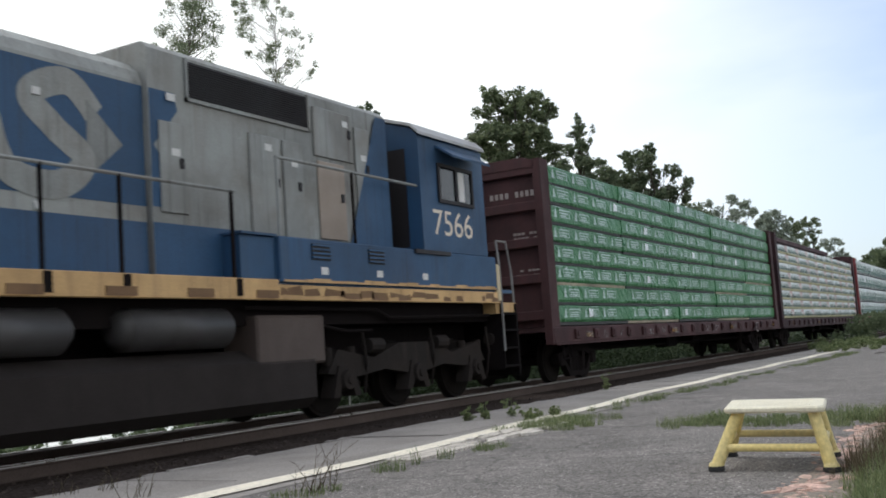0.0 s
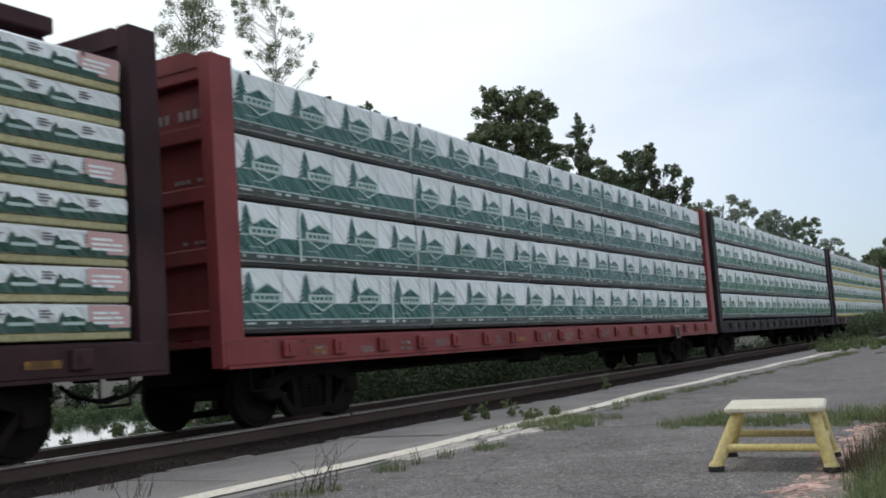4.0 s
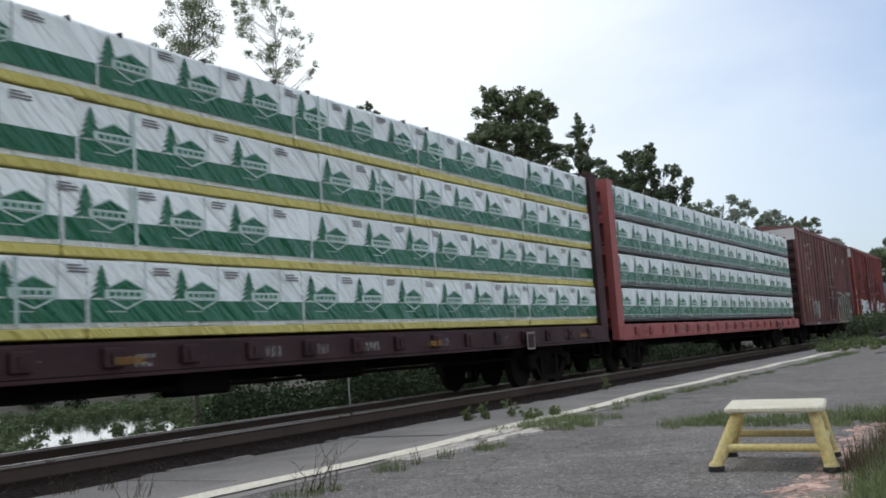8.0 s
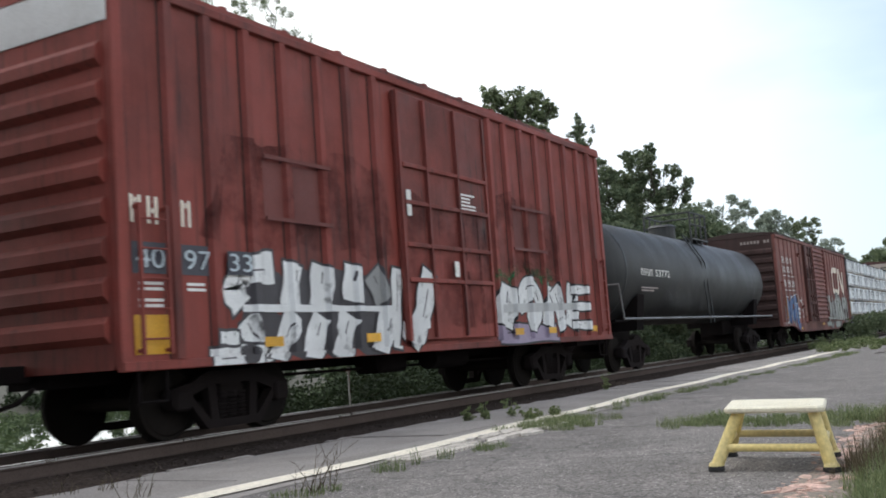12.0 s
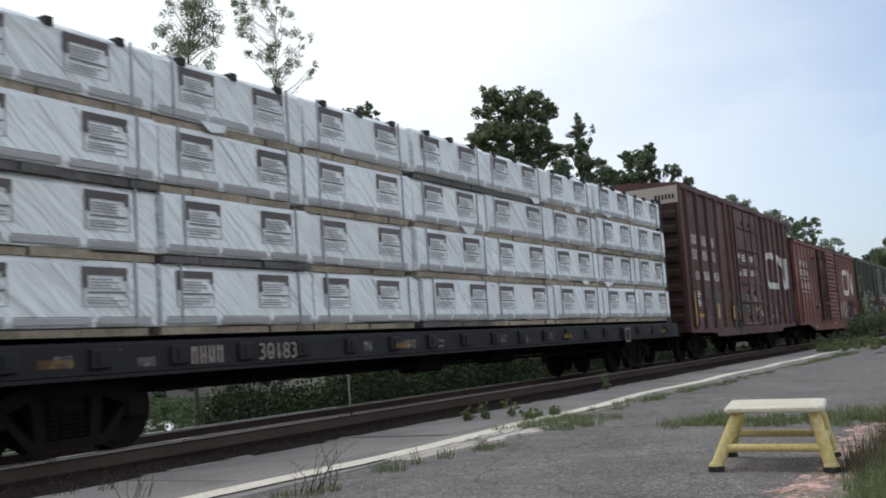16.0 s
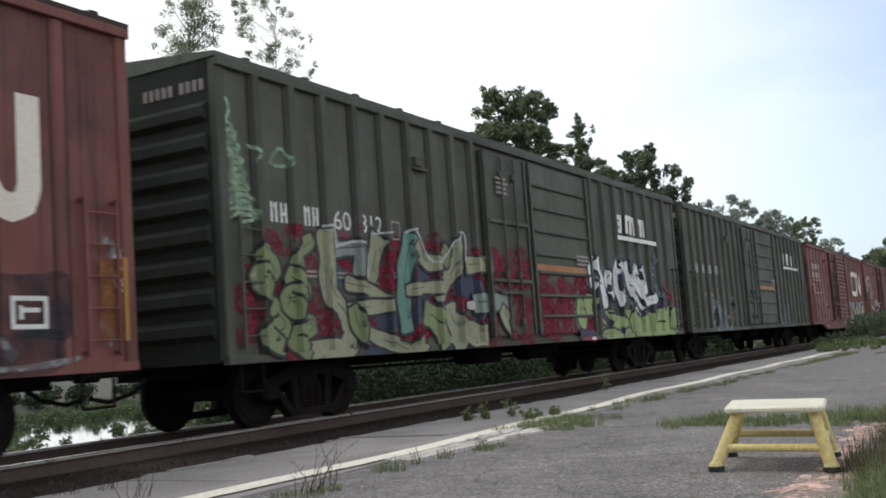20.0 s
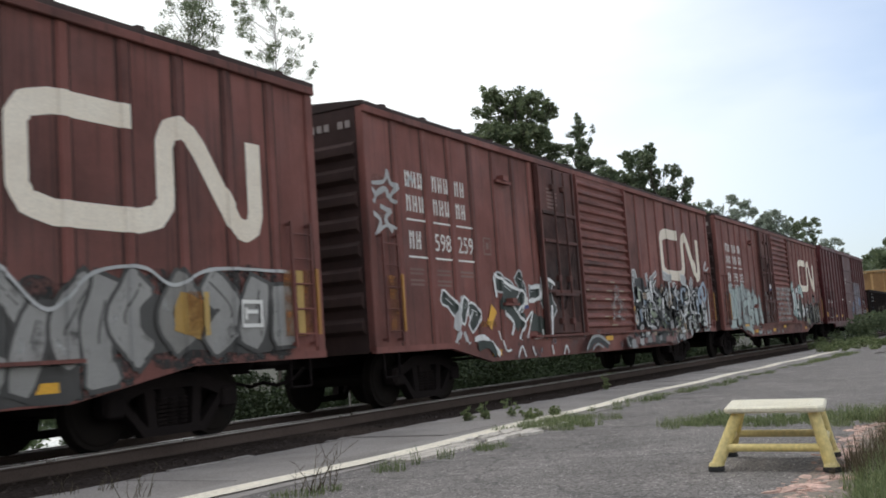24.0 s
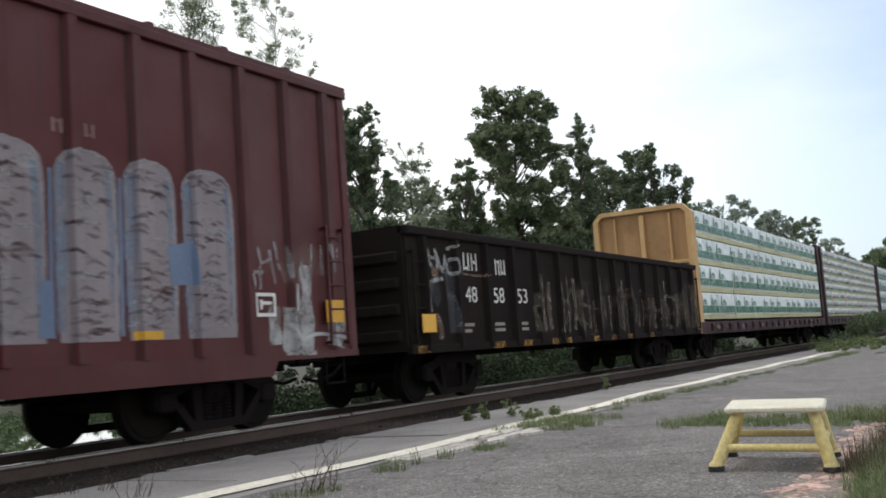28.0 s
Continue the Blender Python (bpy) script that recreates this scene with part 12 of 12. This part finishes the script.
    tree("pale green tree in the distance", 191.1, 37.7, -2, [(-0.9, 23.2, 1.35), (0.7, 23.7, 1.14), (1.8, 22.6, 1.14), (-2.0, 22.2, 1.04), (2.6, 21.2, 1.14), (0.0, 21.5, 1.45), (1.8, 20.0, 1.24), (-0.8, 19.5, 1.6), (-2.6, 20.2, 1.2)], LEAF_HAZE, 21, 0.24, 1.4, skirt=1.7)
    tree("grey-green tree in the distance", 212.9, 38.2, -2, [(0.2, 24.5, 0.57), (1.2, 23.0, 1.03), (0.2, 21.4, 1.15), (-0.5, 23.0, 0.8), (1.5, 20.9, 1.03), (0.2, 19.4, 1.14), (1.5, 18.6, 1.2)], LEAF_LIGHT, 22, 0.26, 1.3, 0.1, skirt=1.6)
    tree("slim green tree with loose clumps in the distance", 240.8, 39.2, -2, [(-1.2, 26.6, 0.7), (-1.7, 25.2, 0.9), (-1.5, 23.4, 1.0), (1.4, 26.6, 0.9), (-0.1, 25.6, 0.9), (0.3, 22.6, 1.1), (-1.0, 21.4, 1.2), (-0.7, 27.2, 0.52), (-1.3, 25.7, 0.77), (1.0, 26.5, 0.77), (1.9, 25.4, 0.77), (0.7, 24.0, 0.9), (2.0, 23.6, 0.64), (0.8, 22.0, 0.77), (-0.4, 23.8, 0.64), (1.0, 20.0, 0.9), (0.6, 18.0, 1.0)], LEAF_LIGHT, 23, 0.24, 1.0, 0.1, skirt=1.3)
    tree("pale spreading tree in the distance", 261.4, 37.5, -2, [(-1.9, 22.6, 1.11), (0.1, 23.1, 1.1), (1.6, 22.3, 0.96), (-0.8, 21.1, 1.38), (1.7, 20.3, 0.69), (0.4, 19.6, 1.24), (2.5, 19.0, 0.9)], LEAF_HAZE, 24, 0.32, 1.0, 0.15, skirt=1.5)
    # brush on the near bank, and reeds that close the river to the right of an open reach
    spots = []
    for k in range(230):
        az = radians(rnd.uniform(8, 43.2))
        y = rnd.uniform(14.5, 21)
        x = y / math.tan(az)
        if x < 140:
            spots.append((x, y, -1.3 + rnd.uniform(-0.5, 0.75), rnd.uniform(0.4, 1.0)))
    for k in range(120):
        az = radians(rnd.uniform(6, 36))
        y = rnd.uniform(14, 18)
        if y / math.tan(az) < 150:
            spots.append((y / math.tan(az), y, -0.5 + rnd.uniform(-0.4, 0.9), rnd.uniform(0.5, 1.1)))
    for k in range(80):
        az = radians(rnd.uniform(27, 42.6))
        y = rnd.uniform(14.5, 17.5)
        spots.append((y / math.tan(az), y, -0.45 + rnd.uniform(-0.5, 0.55), rnd.uniform(0.4, 0.8)))
    for a, y, r in ((53.5, 17.2, 0.3), (55, 16, 0.5), (57, 15.5, 0.5)):
        spots.append((y / math.tan(radians(a)), y, -1.25, r * 1.5))
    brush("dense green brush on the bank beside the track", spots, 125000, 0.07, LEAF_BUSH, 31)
    spots = []
    for k in range(420):
        az = rnd.uniform(24, 62)
        d = rnd.uniform(36, 112) if az < 44.9 else rnd.uniform(46, 112) if az > 51.4 else rnd.uniform(90, 112)
        if 42.4 < az < 43.4 and 60 < d < 90:
            continue
        spots.append((d * math.cos(radians(az)), d * math.sin(radians(az)), -2.75 + rnd.uniform(0, 0.5 if az < 45 else 0.15), rnd.uniform(0.5, 1.3)))
    brush("reed beds and weeds over the river shallows", spots, 34000, 0.22, LEAF_REED, 38)
    spots = [(d * math.cos(radians(a)), d * math.sin(radians(a)), -2.75, r) for a, d, r in ((46.0, 55, 0.5), (46.6, 62, 0.4), (47.4, 70, 0.5), (48.6, 75, 0.35), (46.2, 70, 0.6), (50.5, 82, 0.4), (45.9, 50, 0.4), (52.5, 60, 0.3))]
    wild = random.Random(77)
    for k in range(24):
        a, d = radians(wild.uniform(44.6, 51.5)), wild.uniform(48, 86)
        spots.append((d * math.cos(a), d * math.sin(a), -2.8 + wild.uniform(0, 0.25), wild.uniform(0.12, 0.42)))
    brush("small clumps of reeds in the open river", spots, 3600, 0.11, LEAF_REED, 39)
    spots = []
    for k in range(150):
        x = rnd.uniform(20, 170)
        spots.append((x, rnd.uniform(101, 114), rnd.uniform(-2.6, -0.9), rnd.uniform(0.8, 1.7)))
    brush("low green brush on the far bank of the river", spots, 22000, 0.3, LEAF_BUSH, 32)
    spots = []
    for k in range(140):
        x = rnd.uniform(62, 150)
        spots.append((x, 36 + (x - 62) * 0.62 + rnd.uniform(-5, 8), rnd.uniform(-2.4, 4.0), rnd.uniform(1.4, 3.0)))
    brush("dark scrub along the river", spots, 30000, 0.34, LEAF_DARK, 37)
    spots = [(rnd.uniform(60, 135), rnd.uniform(24, 40), rnd.uniform(-1.5, 5.5), rnd.uniform(1.4, 3.0)) for k in range(80)]
    brush("dark undergrowth between the trees", spots, 26000, 0.26, LEAF_DARK, 33)
    spots = [(rnd.uniform(14, 60), rnd.uniform(19.5, 23.5), -2.2 + rnd.uniform(-0.1, 0.35), rnd.uniform(0.2, 0.6)) for k in range(60)]
    brush("reeds and weeds at the edge of the river", spots, 8000, 0.09, LEAF_MID, 34)
    # the wood behind the row of trees, with gaps
    spots = []
    wood = random.Random(61)
    for k in range(370):
        a, d = wood.uniform(12.5, 36.0), wood.uniform(52, 100)
        top = d * (0.155 if a < 23 else 0.145 + 0.012 * math.sin(a * 2.1) if a < 31 else 0.17)
        if 25.6 < a < 26.8 and wood.random() < 0.7:
            continue
        spots.append((d * math.cos(radians(a)) + 4, d * math.sin(radians(a)) + 3, wood.uniform(0, 1) ** 0.7 * top - 2.0, wood.uniform(0.7, 1.6)))
    for k in range(110):
        a, d = wood.uniform(27.2, 35.8), wood.uniform(60, 95)
        top = d * (0.150 if a < 29 else 0.172 + 0.014 * math.sin(a * 3.0))
        spots.append((d * math.cos(radians(a)), d * math.sin(radians(a)), wood.uniform(0.3, 1) * top - 1.0, wood.uniform(0.7, 1.5)))
    brush("dark wood behind the row of trees", spots, 145000, 0.2, LEAF_DARK, 62, "trees")
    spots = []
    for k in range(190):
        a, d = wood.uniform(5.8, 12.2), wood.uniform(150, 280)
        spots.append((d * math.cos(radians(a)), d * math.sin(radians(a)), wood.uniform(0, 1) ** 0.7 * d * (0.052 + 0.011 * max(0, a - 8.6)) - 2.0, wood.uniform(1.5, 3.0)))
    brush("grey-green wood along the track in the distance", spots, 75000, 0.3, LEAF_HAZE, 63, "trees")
    # wooded hill in the far distance
    spots = []
    for k in range(420):
        x = rnd.uniform(520, 1500)
        b = 0.145 - 0.44 * rnd.random() ** 2.0
        rise = x * (0.056 + 0.42 * min(0.145 - b, 0.06)) - 8
        spots.append((x, x * b, rnd.uniform(0.2, 1) * rise, rnd.uniform(5, 9)))
    brush("wooded hill in the far distance", spots, 80000, 2.0, LEAF_MID, 35, "hill")
    # weeds between the rails and the far end of the platform
    spots = [(30 + rnd.random() * 26, rnd.uniform(3.6, 7.3), rnd.uniform(0.0, 0.12), rnd.uniform(0.1, 0.28)) for k in range(110)]
    spots = [s for s in spots if abs(s[0] - 31 - (s[1] - 3.6) * 4.5) < 6]
    brush("tangled weeds over the far end of the platform", spots, 8000, 0.05, GRASS, 36, "weeds")
    spots = [(46 + rnd.random() * 10, 4.2 + rnd.random() * 2.6, rnd.uniform(0.1, 1.0), rnd.uniform(0.3, 0.6)) for k in range(26)]
    brush("grey-green shrub past the end of the platform", spots, 5000, 0.09, LEAF_MID, 44, "bushes")
    # grass and weeds in the joints
    g = []
    for k in range(90):
        x = 11.2 + k * 0.22
        if rnd.random() < 0.3 + 0.6 * (math.sin(k * 0.42) > -0.3):
            g.append((x, 4.42 - 0.018 * (x - 10) + rnd.uniform(-0.2, 0.12), rnd.uniform(0.04, 0.17), rnd.choice((0.2, 0.35, 0.5, 0.9))))
    for k in range(20):
        g.append((8.9 + rnd.random() * 1.4, 3.7 + rnd.random() * 0.9, rnd.uniform(0.08, 0.2), rnd.uniform(0.6, 1.0)))
    for k in range(70):
        y = 0.9 + 2.1 * rnd.random() ** 1.5
        g.append((9.35 + rnd.gauss(0, 0.3) + 0.3 * max(0, 1.5 - y), y, rnd.uniform(0.05, 0.16), rnd.uniform(0.3, 1.1)))
    for k in range(48):
        y = 1.0 + 1.9 * rnd.random() ** 1.3
        g.append((9.25 + rnd.gauss(0, 0.16), y, rnd.uniform(0.03, 0.12), rnd.uniform(0.2, 0.8) * (1.5 - 0.35 * y)))
    for x, y, r, s in ((6.19, 4.03, 0.13, 0.9), (5.0, 3.95, 0.17, 0.5), (5.25, 3.9, 0.1, 0.5), (6.56, 4.03, 0.04, 1.3), (6.9, 3.97, 0.07, 0.9), (7.6, 3.92, 0.15, 0.5), (7.4, 3.9, 0.1, 0.4), (9.2, 2.82, 0.2, 0.9)):
        g.append((x, y, r, s))
    blades(g, GRASS, 41, "tufts of weedy grass in the platform joints", per=190, h=0.095, lean=1.3, wide=0.0024)
    g = []
    for k in range(380):
        x = 4.6 + rnd.random() ** 1.2 * 9.5
        y = 0.80 + 0.02 * (x - 6) - abs(rnd.gauss(0, 0.30)) + (0.1 if rnd.random() < 0.12 else 0)
        g.append((x, y, rnd.uniform(0.03, 0.14), rnd.choice((0.3, 0.5, 0.7, 1.0)) + max(0, 0.85 - y) * 0.9))
    for k in range(70):
        x = 6.2 + rnd.random() * 6
        g.append((x, 0.85 - rnd.random() * 0.4, 0.012, rnd.uniform(1.2, 1.9)))
    blades(g, GRASS, 42, "rank grass beside the platform", per=150, h=0.10, lean=1.2, wide=0.0022)
    g = [(5.6 + rnd.random() * 5.5, 0.92 - abs(rnd.gauss(0, 0.16)), 0.03, rnd.uniform(0.8, 2.0)) for k in range(150)]
    g += [(6.05 + rnd.gauss(0, 0.14), 0.94 + rnd.gauss(0, 0.05), 0.03, rnd.uniform(0.5, 1.3)) for k in range(16)]
    blades(g, DRY, 43, "dry stalks standing in the grass", per=90, h=0.13, lean=0.8, wide=0.0015)
    # upright weeds at the platform edge
    for x, y, h in ((10.4, 5.66, 0.16), (10.6, 5.53, 0.2), (10.8, 5.29, 0.22), (16.0, 6.05, 0.28), (10.1, 4.75, 0.12), (10.4, 4.8, 0.13), (10.7, 4.7, 0.12)):
        spots = [(x + rnd.uniform(-0.04, 0.04) * (1 + j * 0.3), y + rnd.uniform(-0.05, 0.05), h * (0.12 + 0.8 * j / 9), 0.045 * (1.15 - 0.08 * j)) for j in range(10)]
        w = thing("weed", "leafy green weed growing from the platform joint", "weed", "weeds at the platform edge", (0, 0, 0))
        part("stem", Mesh().tube((x, y, -0.02), (x + 0.02, y, h), 0.004, 0.002, 5), GRASS, w)
        part("foliage", leaf_mesh("foliage", leaf_cloud(spots, 260, 0.021, int(x * 100)), GRASS), GRASS, w)
    for x, y, h in ((5.12, 3.92, 0.34), (5.2, 3.9, 0.28), (5.23, 5.84, 0.15), (4.92, 5.2, 0.24), (5.0, 6.0, 0.14)):
        w = thing("dry_weed", "dry twiggy weed stalk on the platform", "weed", "dry weeds on the platform")
        m = Mesh()
        for j in range(9):
            p = Vector((x + rnd.uniform(-0.1, 0.1), y + rnd.uniform(-0.06, 0.06), -0.01))
            d = Vector((rnd.gauss(0.15, 0.35), rnd.gauss(0, 0.3), 1.0)).normalized()
            hh = h * rnd.choice((0.35, 0.5, 0.65, 1.0))
            for i in range(5):
                q = p + d * hh / 5
                m.tube(p, q, 0.0032 - 0.0005 * i, 0.0027 - 0.0005 * i, 5)
                if i:
                    m.tube(q, q + (d + Vector((rnd.gauss(0, 0.6), rnd.gauss(0, 0.6), 0.1))).normalized() * hh * rnd.uniform(0.12, 0.3), 0.0018, 0.0007, 4)
                p, d = q, (d + Vector((rnd.gauss(0.05, 0.14), rnd.gauss(0, 0.14), 0))).normalized()
        part("stalk", m, DRY, w)


# ---- small things ----
def make_stool():
    Y = paint("chipped_yellow_enamel", (0.66, 0.52, 0.20), 0.45, dirt=(0.74, 0.66, 0.42), amount=0.55, streak=0.6, grain=0.16, fine=40)
    W = paint("worn_cream_tread", (0.76, 0.70, 0.54), 0.55, dirt=(0.4, 0.34, 0.24), amount=0.4, streak=0, grain=0.1, fine=50)
    K = paint("black_rubber", (0.02, 0.02, 0.02), 0.8, amount=0.2)
    s = thing("step_stool", "yellow metal step stool with a cream ribbed tread and rubber feet", "stool", "", (0, 0, 0))
    top = 0.365
    # corners: far side is +x, near the track is +y
    P = {"a": ((6.09, 1.66), (6.19, 1.53)), "b": ((6.03, 1.00), (6.10, 1.08)), "c": ((6.78, 1.75), (6.70, 1.63)), "d": ((6.72, 1.10), (6.61, 1.14))}
    q = [(6.13, 1.585), (6.03, 1.025), (6.66, 1.105), (6.78, 1.69)]
    c = sum((Vector(v) for v in q), Vector((0, 0))) / 4
    m = Mesh()
    rings = []
    for inset, z in ((0.012, top - 0.036), (0.0, top - 0.026), (0.0, top - 0.010), (0.014, top)):
        for v in q:
            o = Vector(v) - c
            for turn in (-0.05, 0.05):
                w = Vector((o.x * math.cos(turn) - o.y * math.sin(turn), o.x * math.sin(turn) + o.y * math.cos(turn)))
                w = w * (1 - inset / w.length)
                rings.append((c.x + w.x, c.y + w.y, z))
    n = 8
    order = [0, 1, 2, 3, 4, 5, 6, 7]
    rings = [rings[i * 8 + k] for i in range(4) for k in order]
    m.add(rings, [(i * n + k, i * n + (k + 1) % n, (i + 1) * n + (k + 1) % n, (i + 1) * n + k) for i in range(3) for k in range(n)] + [tuple(range(n)), tuple(3 * n + k for k in range(n))])
    part("tread", m, W, s, "cream ribbed tread plate")
    A, B, C, D = (Vector(v) for v in q)
    m = Mesh()
    for k in range(22):
        u = 0.12 + 0.76 * k / 21
        f, g = A.lerp(B, u), D.lerp(C, u)
        f, g = f.lerp(g, 0.12), f.lerp(g, 0.88)
        m.pipe([(f.x, f.y, top - 0.001), (g.x, g.y, top - 0.001)], 0.0042, 6)
    part("tread_rib", m, W, s)
    for k, (f, t) in P.items():
        leg = part("leg", Mesh().tube((f[0], f[1], 0.02), (t[0], t[1], top - 0.036), 0.037, 0.033, 16), Y, s, "yellow tubular leg")
        part("rubber_foot", Mesh().tube((f[0], f[1], 0.0), (f[0], f[1], 0.028), 0.05, 0.046, 18), K, leg)
        part("foot_collar", Mesh().tube((f[0], f[1], 0.029), (f[0], f[1], 0.05), 0.046, 0.036, 16), Y, leg)

    def at(k, z):
        f, t = P[k]
        u = z / top
        return (f[0] + (t[0] - f[0]) * u, f[1] + (t[1] - f[1]) * u, z)
    for a, b, z in (("a", "b", 0.13), ("c", "d", 0.15), ("a", "c", 0.15), ("b", "d", 0.15)):
        part("stretcher", Mesh().tube(at(a, z), at(b, z), 0.023, 0.023, 12), Y, s, "yellow tubular stretcher")


def make_marker():
    m = thing("track_marker", "thin pale marker post beyond the track", "post", "", (18.1, 12.7, -0.25))
    part("post", Mesh().tube((0, 0, -0.2), (0, 0, 0.78), 0.022, 0.020, 8), paint("pale_post", (0.3, 0.3, 0.28), 0.6, amount=0.4), m)
    part("cap", Mesh().box(-0.05, 0.05, -0.02, 0.02, 0.76, 0.86), paint("pale_post", (0.3, 0.3, 0.28)), m)


make_ground()
make_track()
make_platform()
solid("water", Mesh().add([(-300, 21, -2.9), (150, 21, -2.9), (150, 106, -2.9), (-300, 106, -2.9)], [(0, 1, 2, 3)]), water_mat(), "still river that mirrors the pale sky", "river", kind="structure")
make_plants()
make_stool()
make_marker()


# ---- movement ----
def motions():
    """The train runs by at one steady speed; its wheels turn while it passes."""
    for car in TRAIN:
        x, y, z = car.location
        walk(car, [(0.0, pose(x, y, z)), (END, pose(x - SPEED * END, y, z))])
    for w, dx, r, s in WHEELSETS:
        step = 1.2 * r / SPEED
        t0, t1 = max(0.0, (s - 34.0) / SPEED), min(END, (s - 2.0) / SPEED)
        rows = []
        if t1 > t0:
            n = int((t1 - t0) * 30 / max(1, round(step * 30)))
            k = max(1, round(step * 30)) / 30
            rows = [(t0 + i * k, pose(dx, 0, r, 0, -math.degrees(SPEED * i * k / r), 0)) for i in range(n + 1) if t0 + i * k <= END]
        if not rows:
            rows = [(0.0, pose(dx, 0, r))]
        if rows[0][0] > 0.02:
            rows.insert(0, (0.0, rows[0][1]))
        if rows[-1][0] < END - 0.02:
            rows.append((END, rows[-1][1]))
        walk(w, rows)


motions()
